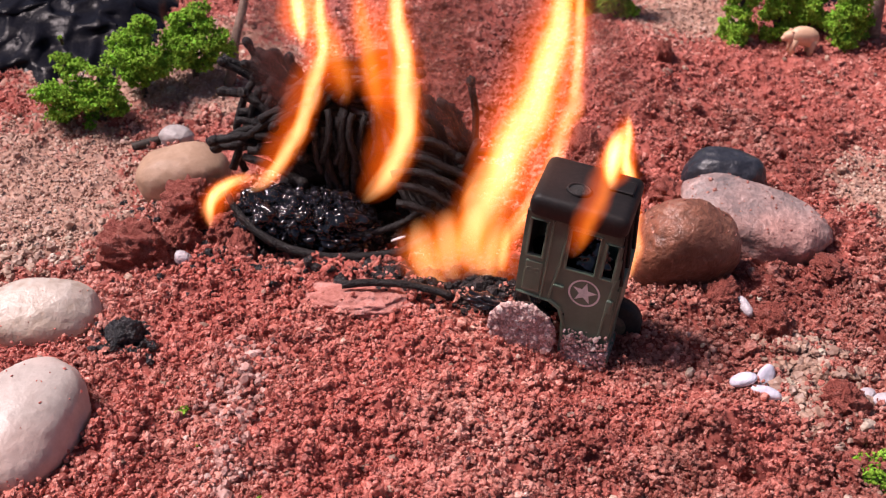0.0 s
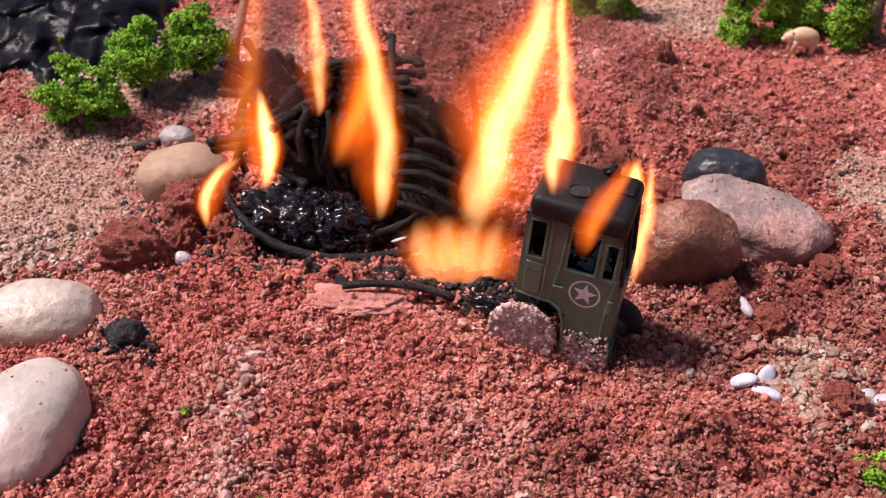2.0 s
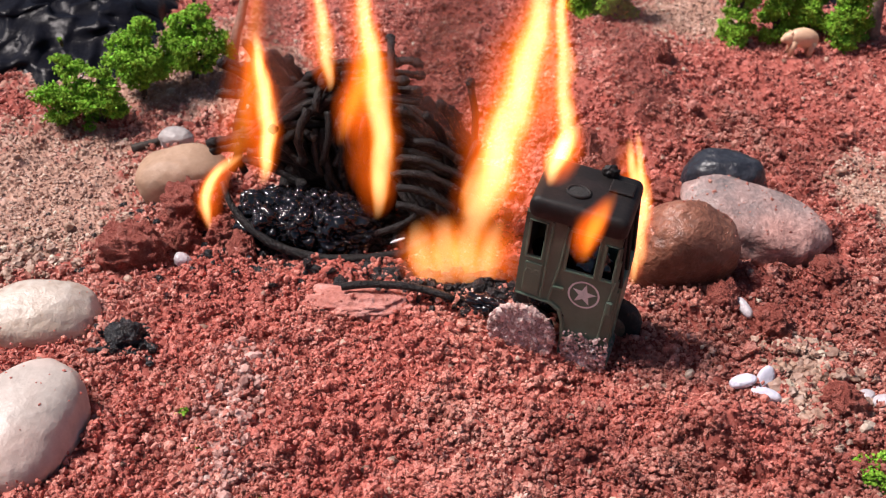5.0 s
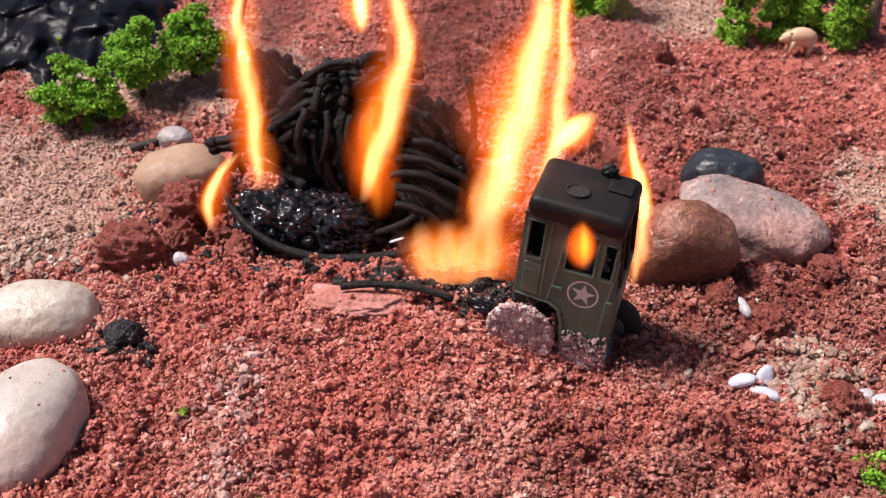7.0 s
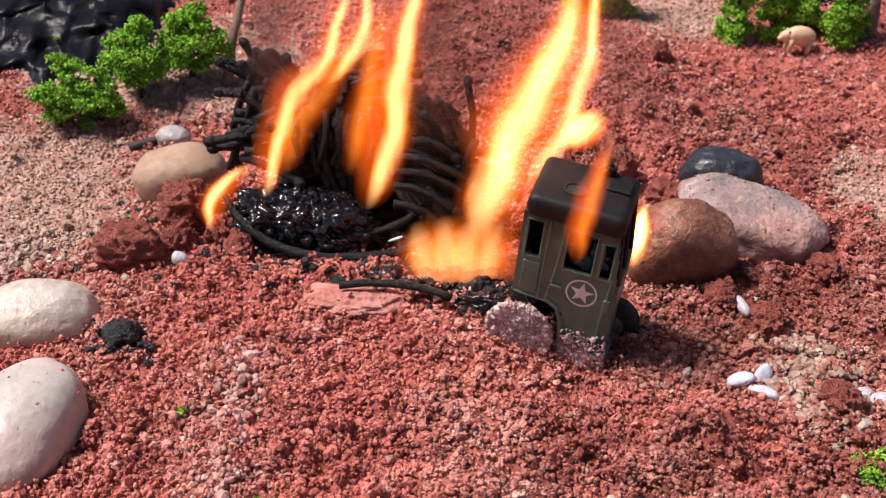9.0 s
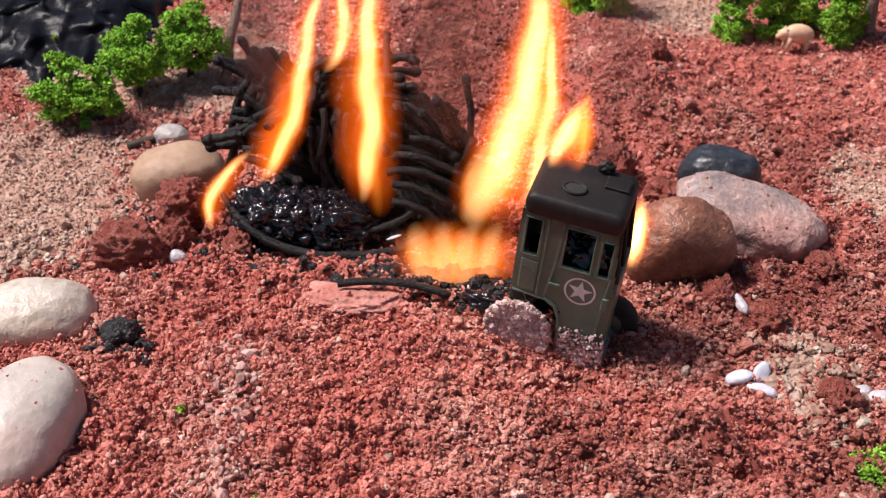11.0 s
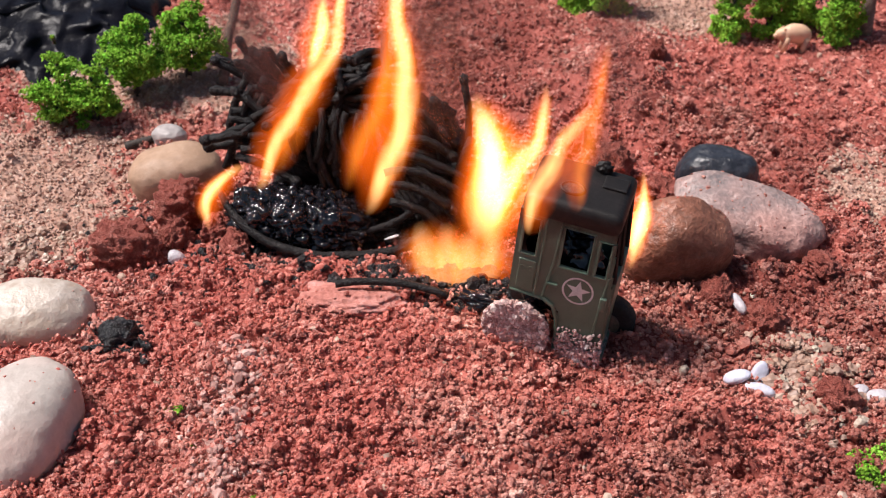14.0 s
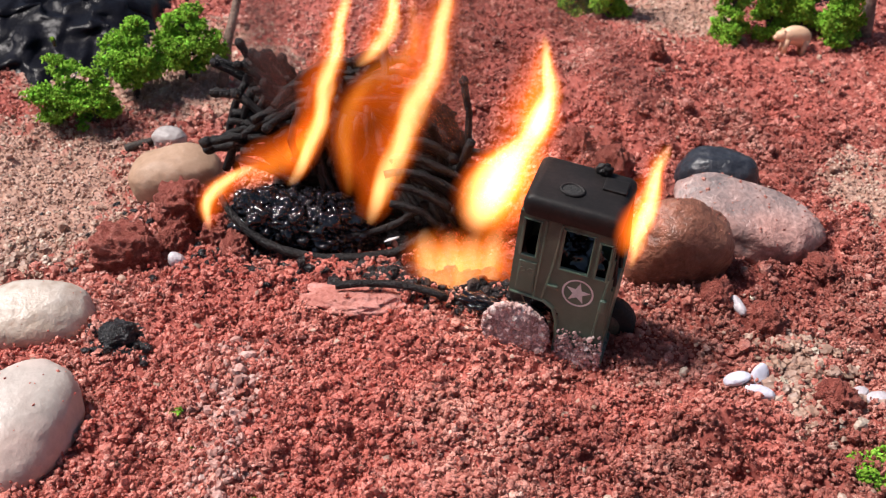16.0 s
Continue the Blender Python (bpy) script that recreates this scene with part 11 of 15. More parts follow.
    walk(flame_d[24], [(0, pose(0.0193, -0.008, 0.0400, 0, 11)), (0.5, pose(0.0162, -0.008, 0.0483, 0, -7)), (1, pose(0.0184, -0.008, 0.0355, 0, 10)), (1.5, pose(0.0205, -0.008, 0.0385, 0, 17)), (2, pose(0.0191, -0.008, 0.0518, 0, -8)), (2.5, pose(0.0167, -0.008, 0.0421, 0, 10)), (3, pose(0.0096, -0.008, 0.0414, 0, 3)), (3.5, pose(0.0177, -0.008, 0.0533, 0, -1)), (4, pose(0.0098, -0.008, 0.0415, 0, 2)), (4.7, pose(0.0178, -0.008, 0.0534, 0, -1)), (5.3, pose(0.0193, -0.008, 0.0520, 0, -8)), (5.9, pose(0.0184, -0.008, 0.0527, 0, -5)), (6.5, pose(0.0210, -0.008, 0.0506, 0, 11)), (7, pose(0.0188, -0.008, 0.0517, 0, 1)), (7.5, pose(0.0186, -0.008, 0.0525, 0, -5)), (8, pose(0.0169, -0.008, 0.0470, 0, 3)), (8.5, pose(0.0193, -0.008, 0.0408, 0, 8)), (9, pose(0.0232, -0.008, 0.0527, 0, 11)), (9.7, pose(0.0171, -0.008, 0.0467, 0, 3)), (10.3, pose(0.0117, -0.008, 0.0338, 0, 30)), (10.9, pose(0.0155, -0.008, 0.0387, 0, 10)), (11.5, pose(0.0194, -0.008, 0.0578, 0, -3)), (12, pose(0.0157, -0.008, 0.0386, 0, 10)), (12.5, pose(0.0205, -0.008, 0.0577, 0, -1)), (13, pose(0.0143, -0.008, 0.0323, 0, 29)), (13.5, pose(0.0175, -0.008, 0.0505, 0, -13)), (14, pose(0.0123, -0.008, 0.0336, 0, 30)), (14.5, pose(0.0147, -0.008, 0.0376, 0, 25)), (15, pose(0.0182, -0.008, 0.0439, 0, 0)), (15.5, pose(0.0136, -0.008, 0.0336, 0, 36)), (16, pose(0.0169, -0.008, 0.0480, 0, 9))])
    walk(flame_d[25], [(0, pose(0.0207, -0.008, 0.0481, 0, 8)), (0.5, pose(0.0158, -0.008, 0.0516, 0, -8)), (1, pose(0.0186, -0.008, 0.0371, 0, 3)), (1.5, pose(0.0212, -0.008, 0.0412, 0, 14)), (2, pose(0.0185, -0.008, 0.0567, 0, -6)), (2.5, pose(0.0172, -0.008, 0.0467, 0, 2)), (3, pose(0.0099, -0.008, 0.0493, 0, 2)), (3.5, pose(0.0176, -0.008, 0.0583, 0, -1)), (4, pose(0.0101, -0.008, 0.0494, 0, 2)), (4.7, pose(0.0177, -0.008, 0.0583, 0, -1)), (5.3, pose(0.0187, -0.008, 0.0569, 0, -6)), (5.9, pose(0.0180, -0.008, 0.0559, 0, -7)), (6.5, pose(0.0218, -0.008, 0.0562, 0, 7)), (7, pose(0.0189, -0.008, 0.0570, 0, 0)), (7.5, pose(0.0182, -0.008, 0.0558, 0, -7)), (8, pose(0.0170, -0.008, 0.0500, 0, 1)), (8.5, pose(0.0199, -0.008, 0.0482, 0, 1)), (9, pose(0.0241, -0.008, 0.0577, 0, 10)), (9.7, pose(0.0172, -0.008, 0.0497, 0, 1)), (10.3, pose(0.0136, -0.008, 0.0363, 0, 29)), (10.9, pose(0.0163, -0.008, 0.0433, 0, 8)), (11.5, pose(0.0192, -0.008, 0.0611, 0, -3)), (12, pose(0.0165, -0.008, 0.0432, 0, 8)), (12.5, pose(0.0204, -0.008, 0.0613, 0, -2)), (13, pose(0.0164, -0.008, 0.0358, 0, 26)), (13.5, pose(0.0169, -0.008, 0.0530, 0, -17)), (14, pose(0.0142, -0.008, 0.0361, 0, 29)), (14.5, pose(0.0162, -0.008, 0.0414, 0, 17)), (15, pose(0.0176, -0.008, 0.0483, 0, -12)), (15.5, pose(0.0149, -0.008, 0.0350, 0, 36)), (16, pose(0.0172, -0.008, 0.0504, 0, 5))])
    walk(flame_d[26], [(0, pose(0.0216, -0.008, 0.0563, 0, 4)), (0.5, pose(0.0153, -0.008, 0.0549, 0, -9)), (1, pose(0.0185, -0.008, 0.0387, 0, -5)), (1.5, pose(0.0218, -0.008, 0.0440, 0, 10)), (2, pose(0.0182, -0.008, 0.0617, 0, -3)), (2.5, pose(0.0170, -0.008, 0.0513, 0, -4)), (3, pose(0.0101, -0.008, 0.0572, 0, 0)), (3.5, pose(0.0175, -0.008, 0.0632, 0, -1)), (4, pose(0.0102, -0.008, 0.0573, 0, 0)), (4.7, pose(0.0176, -0.008, 0.0632, 0, -1)), (5.3, pose(0.0184, -0.008, 0.0619, 0, -3)), (5.9, pose(0.0176, -0.008, 0.0592, 0, -7)), (6.5, pose(0.0224, -0.008, 0.0618, 0, 6)), (7, pose(0.0188, -0.008, 0.0623, 0, 0)), (7.5, pose(0.0178, -0.008, 0.0590, 0, -7)), (8, pose(0.0170, -0.008, 0.0530, 0, -1)), (8.5, pose(0.0196, -0.008, 0.0555, 0, -3)), (9, pose(0.0249, -0.008, 0.0626, 0, 7)), (9.7, pose(0.0172, -0.008, 0.0527, 0, -1)), (10.3, pose(0.0150, -0.008, 0.0391, 0, 22)), (10.9, pose(0.0169, -0.008, 0.0479, 0, 5)), (11.5, pose(0.0190, -0.008, 0.0644, 0, -3)), (12, pose(0.0171, -0.008, 0.0478, 0, 5)), (12.5, pose(0.0203, -0.008, 0.0649, 0, -3)), (13, pose(0.0179, -0.008, 0.0397, 0, 17)), (13.5, pose(0.0160, -0.008, 0.0555, 0, -21)), (14, pose(0.0156, -0.008, 0.0389, 0, 22)), (14.5, pose(0.0170, -0.008, 0.0453, 0, 10)), (15, pose(0.0163, -0.008, 0.0525, 0, -19)), (15.5, pose(0.0162, -0.008, 0.0364, 0, 32)), (16, pose(0.0173, -0.008, 0.0528, 0, 1))])
    walk(flame_d[27], [(0, pose(0.0220, -0.008, 0.0645, 0, 1)), (0.5, pose(0.0147, -0.008, 0.0583, 0, -10)), (1, pose(0.0182, -0.008, 0.0403, 0, -12)), (1.5, pose(0.0222, -0.008, 0.0469, 0, 6)), (2, pose(0.0180, -0.008, 0.0667, 0, -2)), (2.5, pose(0.0165, -0.008, 0.0559, 0, -8)), (3, pose(0.0100, -0.008, 0.0651, 0, -1)), (3.5, pose(0.0174, -0.008, 0.0681, 0, -1)), (4, pose(0.0101, -0.008, 0.0652, 0, -2)), (4.7, pose(0.0175, -0.008, 0.0681, 0, -1)), (5.3, pose(0.0182, -0.008, 0.0668, 0, -2)), (5.9, pose(0.0172, -0.008, 0.0624, 0, -8)), (6.5, pose(0.0229, -0.008, 0.0674, 0, 5)), (7, pose(0.0189, -0.008, 0.0676, 0, 1)), (7.5, pose(0.0174, -0.008, 0.0623, 0, -8)), (8, pose(0.0169, -0.008, 0.0560, 0, -4)), (8.5, pose(0.0192, -0.008, 0.0629, 0, -3)), (9, pose(0.0254, -0.008, 0.0676, 0, 3)), (9.7, pose(0.0171, -0.008, 0.0557, 0, -4)), (10.3, pose(0.0158, -0.008, 0.0421, 0, 12)), (10.9, pose(0.0172, -0.008, 0.0526, 0, 2)), (11.5, pose(0.0188, -0.008, 0.0677, 0, -3)), (12, pose(0.0174, -0.008, 0.0524, 0, 2)), (12.5, pose(0.0201, -0.008, 0.0686, 0, -3)), (13, pose(0.0187, -0.008, 0.0437, 0, 11)), (13.5, pose(0.0150, -0.008, 0.0579, 0, -24)), (14, pose(0.0165, -0.008, 0.0419, 0, 12)), (14.5, pose(0.0175, -0.008, 0.0492, 0, 5)), (15, pose(0.0148, -0.008, 0.0566, 0, -23)), (15.5, pose(0.0172, -0.008, 0.0381, 0, 26)), (16, pose(0.0173, -0.008, 0.0552, 0, -2))])
    walk(flame_d[28], [(0, pose(0.0219, -0.008, 0.0727, 0, -1)), (0.5, pose(0.0141, -0.008, 0.0616, 0, -12)), (1, pose(0.0176, -0.008, 0.0418, 0, -17)), (1.5, pose(0.0224, -0.008, 0.0497, 0, 4)), (2, pose(0.0179, -0.008, 0.0716, 0, -1)), (2.5, pose(0.0157, -0.008, 0.0605, 0, -10)), (3, pose(0.0098, -0.008, 0.0730, 0, -2)), (3.5, pose(0.0173, -0.008, 0.0730, 0, -1)), (4, pose(0.0099, -0.008, 0.0730, 0, -2)), (4.7, pose(0.0174, -0.008, 0.0730, 0, -1)), (5.3, pose(0.0181, -0.008, 0.0718, 0, -1)), (5.9, pose(0.0167, -0.008, 0.0656, 0, -8)), (6.5, pose(0.0234, -0.008, 0.0730, 0, 4)), (7, pose(0.0191, -0.008, 0.0729, 0, 2)), (7.5, pose(0.0169, -0.008, 0.0655, 0, -8)), (8, pose(0.0166, -0.008, 0.0590, 0, -5)), (8.5, pose(0.0188, -0.008, 0.0703, 0, -3)), (9, pose(0.0254, -0.008, 0.0727, 0, 0)), (9.7, pose(0.0168, -0.008, 0.0588, 0, -5)), (10.3, pose(0.0162, -0.008, 0.0453, 0, 6)), (10.9, pose(0.0172, -0.008, 0.0572, 0, 0)), (11.5, pose(0.0187, -0.008, 0.0710, 0, -3)), (12, pose(0.0174, -0.008, 0.0571, 0, 0)), (12.5, pose(0.0199, -0.008, 0.0722, 0, -3)), (13, pose(0.0195, -0.008, 0.0478, 0, 11)), (13.5, pose(0.0139, -0.008, 0.0602, 0, -25)), (14, pose(0.0168, -0.008, 0.0451, 0, 6)), (14.5, pose(0.0178, -0.008, 0.0532, 0, 3)), (15, pose(0.0130, -0.008, 0.0606, 0, -27)), (15.5, pose(0.0179, -0.008, 0.0399, 0, 19)), (16, pose(0.0170, -0.008, 0.0576, 0, -5))])
    walk(flame_d[29], [(0, pose(0.0063, 0.005, 0.0268, 0, 29)), (0.5, pose(0.0077, 0.005, 0.0280, 0, 12)), (1, pose(0.0030, 0.005, 0.0249, 0, 11)), (1.5, pose(0.0036, 0.005, 0.0200, 0, 12)), (2, pose(0.0021, 0.005, 0.0331, 0, 8)), (2.5, pose(0.0072, 0.005, 0.0264, 0, 18)), (3, pose(0.0026, 0.005, 0.0285, 0, 6)), (3.5, pose(0.0067, 0.005, 0.0169, 0, 14)), (4, pose(0.0031, 0.005, 0.0332, 0, 20)), (4.7, pose(0.0068, 0.005, 0.0169, 0, 14)), (5.3, pose(0.0023, 0.005, 0.0333, 0, 8)), (5.9, pose(0.0054, 0.005, 0.0286, 0, 7)), (6.5, pose(0.0072, 0.005, 0.0332, 0, 13)), (7, pose(0.0063, 0.005, 0.0285, 0, 2)), (7.5, pose(0.0057, 0.005, 0.0284, 0, 7)), (8, pose(0.0056, 0.005, 0.0233, 0, 13)), (8.5, pose(0.0061, 0.005, 0.0298, 0, 9)), (9, pose(0.0076, 0.005, 0.0266, 0, 2)), (9.7, pose(0.0058, 0.005, 0.0230, 0, 13)), (10.3, pose(0.0060, 0.005, 0.0091, 0, 17)), (10.9, pose(0.0080, 0.005, 0.0193, 0, 15)), (11.5, pose(0.0073, 0.005, 0.0123, 0, 18)), (12, pose(0.0082, 0.005, 0.0191, 0, 15)), (12.5, pose(0.0097, 0.005, 0.0240, 0, 16)), (13, pose(0.0048, 0.005, 0.0259, 0, -3)), (13.5, pose(0.0048, 0.005, 0.0210, 0, 9)), (14, pose(0.0066, 0.005, 0.0089, 0, 17)), (14.5, pose(0.0047, 0.005, 0.0094, 0, 7)), (15, pose(0.0045, 0.005, 0.0113, 0, 6)), (15.5, pose(0.0067, 0.005, 0.0132, 0, 3)), (16, pose(0.0068, 0.005, 0.0111, 0, 23))])
    walk(flame_d[30], [(0, pose(0.0089, 0.005, 0.0319, 0, 25)), (0.5, pose(0.0086, 0.005, 0.0321, 0, 11)), (1, pose(0.0035, 0.005, 0.0274, 0, 13)), (1.5, pose(0.0048, 0.005, 0.0254, 0, 12)), (2, pose(0.0026, 0.005, 0.0368, 0, 12)), (2.5, pose(0.0083, 0.005, 0.0296, 0, 17)), (3, pose(0.0031, 0.005, 0.0337, 0, 5)), (3.5, pose(0.0085, 0.005, 0.0236, 0, 14)), (4, pose(0.0055, 0.005, 0.0379, 0, 35)), (4.7, pose(0.0086, 0.005, 0.0237, 0, 14)), (5.3, pose(0.0029, 0.005, 0.0370, 0, 12)), (5.9, pose(0.0058, 0.005, 0.0326, 0, 9)), (6.5, pose(0.0081, 0.005, 0.0371, 0, 18)), (7, pose(0.0065, 0.005, 0.0332, 0, 4)), (7.5, pose(0.0061, 0.005, 0.0324, 0, 9)), (8, pose(0.0066, 0.005, 0.0278, 0, 13)), (8.5, pose(0.0067, 0.005, 0.0340, 0, 12)), (9, pose(0.0078, 0.005, 0.0311, 0, 8)), (9.7, pose(0.0068, 0.005, 0.0275, 0, 13)), (10.3, pose(0.0068, 0.005, 0.0121, 0, 14)), (10.9, pose(0.0096, 0.005, 0.0254, 0, 15)), (11.5, pose(0.0096, 0.005, 0.0195, 0, 17)), (12, pose(0.0098, 0.005, 0.0253, 0, 15)), (12.5, pose(0.0113, 0.005, 0.0294, 0, 16)), (13, pose(0.0047, 0.005, 0.0288, 0, 1)), (13.5, pose(0.0057, 0.005, 0.0270, 0, 6)), (14, pose(0.0075, 0.005, 0.0118, 0, 14)), (14.5, pose(0.0053, 0.005, 0.0150, 0, 5)), (15, pose(0.0051, 0.005, 0.0188, 0, 3)), (15.5, pose(0.0069, 0.005, 0.0169, 0, 3)), (16, pose(0.0088, 0.005, 0.0159, 0, 23))])
    walk(flame_d[31], [(0, pose(0.0110, 0.005, 0.0372, 0, 20)), (0.5, pose(0.0093, 0.005, 0.0363, 0, 10)), (1, pose(0.0040, 0.005, 0.0299, 0, 16)), (1.5, pose(0.0060, 0.005, 0.0308, 0, 13)), (2, pose(0.0036, 0.005, 0.0404, 0, 18)), (2.5, pose(0.0092, 0.005, 0.0329, 0, 15)), (3, pose(0.0035, 0.005, 0.0389, 0, 3)), (3.5, pose(0.0101, 0.005, 0.0304, 0, 12)), (4, pose(0.0091, 0.005, 0.0417, 0, 43)), (4.7, pose(0.0102, 0.005, 0.0305, 0, 12)), (5.3, pose(0.0038, 0.005, 0.0406, 0, 18)), (5.9, pose(0.0066, 0.005, 0.0366, 0, 14)), (6.5, pose(0.0095, 0.005, 0.0408, 0, 25)), (7, pose(0.0069, 0.005, 0.0378, 0, 8)), (7.5, pose(0.0068, 0.005, 0.0364, 0, 14)), (8, pose(0.0076, 0.005, 0.0323, 0, 13)), (8.5, pose(0.0078, 0.005, 0.0381, 0, 18)), (9, pose(0.0087, 0.005, 0.0356, 0, 18)), (9.7, pose(0.0078, 0.005, 0.0320, 0, 13)), (10.3, pose(0.0075, 0.005, 0.0151, 0, 11)), (10.9, pose(0.0112, 0.005, 0.0316, 0, 13)), (11.5, pose(0.0117, 0.005, 0.0268, 0, 15)), (12, pose(0.0114, 0.005, 0.0315, 0, 13)), (12.5, pose(0.0128, 0.005, 0.0349, 0, 14)), (13, pose(0.0048, 0.005, 0.0316, 0, 7)), (13.5, pose(0.0061, 0.005, 0.0330, 0, 1)), (14, pose(0.0081, 0.005, 0.0149, 0, 11)), (14.5, pose(0.0056, 0.005, 0.0206, 0, 2)), (15, pose(0.0051, 0.005, 0.0262, 0, -2)), (15.5, pose(0.0071, 0.005, 0.0206, 0, 3)), (16, pose(0.0109, 0.005, 0.0206, 0, 21))])
    walk(flame_d[32], [(0, pose(0.0128, 0.005, 0.0426, 0, 18)), (0.5, pose(0.0100, 0.005, 0.0405, 0, 9)), (1, pose(0.0048, 0.005, 0.0323, 0, 20)), (1.5, pose(0.0072, 0.005, 0.0362, 0, 14)), (2, pose(0.0049, 0.005, 0.0439, 0, 22)), (2.5, pose(0.0100, 0.005, 0.0361, 0, 13)), (3, pose(0.0037, 0.005, 0.0442, 0, 1)), (3.5, pose(0.0114, 0.005, 0.0373, 0, 10)), (4, pose(0.0130, 0.005, 0.0451, 0, 38)), (4.7, pose(0.0116, 0.005, 0.0373, 0, 10)), (5.3, pose(0.0051, 0.005, 0.0441, 0, 22)), (5.9, pose(0.0077, 0.005, 0.0405, 0, 23)), (6.5, pose(0.0115, 0.005, 0.0442, 0, 29)), (7, pose(0.0077, 0.005, 0.0424, 0, 15)), (7.5, pose(0.0079, 0.005, 0.0403, 0, 23)), (8, pose(0.0086, 0.005, 0.0367, 0, 13)), (8.5, pose(0.0093, 0.005, 0.0421, 0, 24)), (9, pose(0.0105, 0.005, 0.0398, 0, 25)), (9.7, pose(0.0088, 0.005, 0.0365, 0, 13)), (10.3, pose(0.0080, 0.005, 0.0182, 0, 7)), (10.9, pose(0.0126, 0.005, 0.0379, 0, 12)), (11.5, pose(0.0135, 0.005, 0.0342, 0, 12)), (12, pose(0.0128, 0.005, 0.0377, 0, 12)), (12.5, pose(0.0140, 0.005, 0.0405, 0, 12)), (13, pose(0.0051, 0.005, 0.0345, 0, 16)), (13.5, pose(0.0059, 0.005, 0.0390, 0, -5)), (14, pose(0.0087, 0.005, 0.0179, 0, 7)), (14.5, pose(0.0057, 0.005, 0.0262, 0, 0)), (15, pose(0.0045, 0.005, 0.0336, 0, -6)), (15.5, pose(0.0073, 0.005, 0.0243, 0, 4)), (16, pose(0.0126, 0.005, 0.0256, 0, 16))])
    walk(flame_d[33], [(0, pose(0.0144, 0.005, 0.0481, 0, 15)), (0.5, pose(0.0105, 0.005, 0.0447, 0, 9)), (1, pose(0.0057, 0.005, 0.0346, 0, 23)), (1.5, pose(0.0086, 0.005, 0.0415, 0, 16)), (2, pose(0.0067, 0.005, 0.0472, 0, 24)), (2.5, pose(0.0107, 0.005, 0.0395, 0, 12)), (3, pose(0.0036, 0.005, 0.0494, 0, -1)), (3.5, pose(0.0125, 0.005, 0.0442, 0, 7)), (4, pose(0.0156, 0.005, 0.0497, 0, 24)), (4.7, pose(0.0126, 0.005, 0.0443, 0, 7)), (5.3, pose(0.0069, 0.005, 0.0474, 0, 24)), (5.9, pose(0.0094, 0.005, 0.0441, 0, 28)), (6.5, pose(0.0137, 0.005, 0.0475, 0, 31)), (7, pose(0.0091, 0.005, 0.0468, 0, 21)), (7.5, pose(0.0096, 0.005, 0.0440, 0, 28)), (8, pose(0.0096, 0.005, 0.0412, 0, 13)), (8.5, pose(0.0114, 0.005, 0.0458, 0, 27)), (9, pose(0.0129, 0.005, 0.0437, 0, 28)), (9.7, pose(0.0099, 0.005, 0.0410, 0, 13)), (10.3, pose(0.0083, 0.005, 0.0212, 0, 2)), (10.9, pose(0.0138, 0.005, 0.0442, 0, 10)), (11.5, pose(0.0150, 0.005, 0.0417, 0, 10)), (12, pose(0.0140, 0.005, 0.0440, 0, 10)), (12.5, pose(0.0151, 0.005, 0.0461, 0, 10)), (13, pose(0.0060, 0.005, 0.0372, 0, 25)), (13.5, pose(0.0050, 0.005, 0.0450, 0, -7)), (14, pose(0.0090, 0.005, 0.0210, 0, 2)), (14.5, pose(0.0057, 0.005, 0.0318, 0, 0)), (15, pose(0.0037, 0.005, 0.0410, 0, -5)), (15.5, pose(0.0075, 0.005, 0.0280, 0, 3)), (16, pose(0.0138, 0.005, 0.0306, 0, 12))])
    walk(flame_d[34], [(0, pose(0.0158, 0.005, 0.0536, 0, 12)), (0.5, pose(0.0112, 0.005, 0.0489, 0, 10)), (1, pose(0.0069, 0.005, 0.0369, 0, 25)), (1.5, pose(0.0102, 0.005, 0.0468, 0, 17)), (2, pose(0.0082, 0.005, 0.0506, 0, 24)), (2.5, pose(0.0113, 0.005, 0.0428, 0, 12)), (3, pose(0.0035, 0.005, 0.0546, 0, -1)), (3.5, pose(0.0131, 0.005, 0.0512, 0, 5)), (4, pose(0.0171, 0.005, 0.0548, 0, 13)), (4.7, pose(0.0132, 0.005, 0.0512, 0, 5)), (5.3, pose(0.0084, 0.005, 0.0508, 0, 24)), (5.9, pose(0.0119, 0.005, 0.0473, 0, 28)), (6.5, pose(0.0157, 0.005, 0.0509, 0, 29)), (7, pose(0.0113, 0.005, 0.0509, 0, 25)), (7.5, pose(0.0121, 0.005, 0.0472, 0, 28)), (8, pose(0.0107, 0.005, 0.0457, 0, 13)), (8.5, pose(0.0135, 0.005, 0.0495, 0, 26)), (9, pose(0.0150, 0.005, 0.0478, 0, 26)), (9.7, pose(0.0109, 0.005, 0.0454, 0, 13)), (10.3, pose(0.0084, 0.005, 0.0243, 0, -3)), (10.9, pose(0.0147, 0.005, 0.0505, 0, 7)), (11.5, pose(0.0161, 0.005, 0.0492, 0, 7)), (12, pose(0.0149, 0.005, 0.0503, 0, 7)), (12.5, pose(0.0160, 0.005, 0.0517, 0, 8)), (13, pose(0.0075, 0.005, 0.0396, 0, 36)), (13.5, pose(0.0043, 0.005, 0.0510, 0, -5)), (14, pose(0.0090, 0.005, 0.0241, 0, -3)), (14.5, pose(0.0057, 0.005, 0.0374, 0, 1)), (15, pose(0.0032, 0.005, 0.0485, 0, -2)), (15.5, pose(0.0078, 0.005, 0.0317, 0, 2)), (16, pose(0.0147, 0.005, 0.0358, 0, 9))])
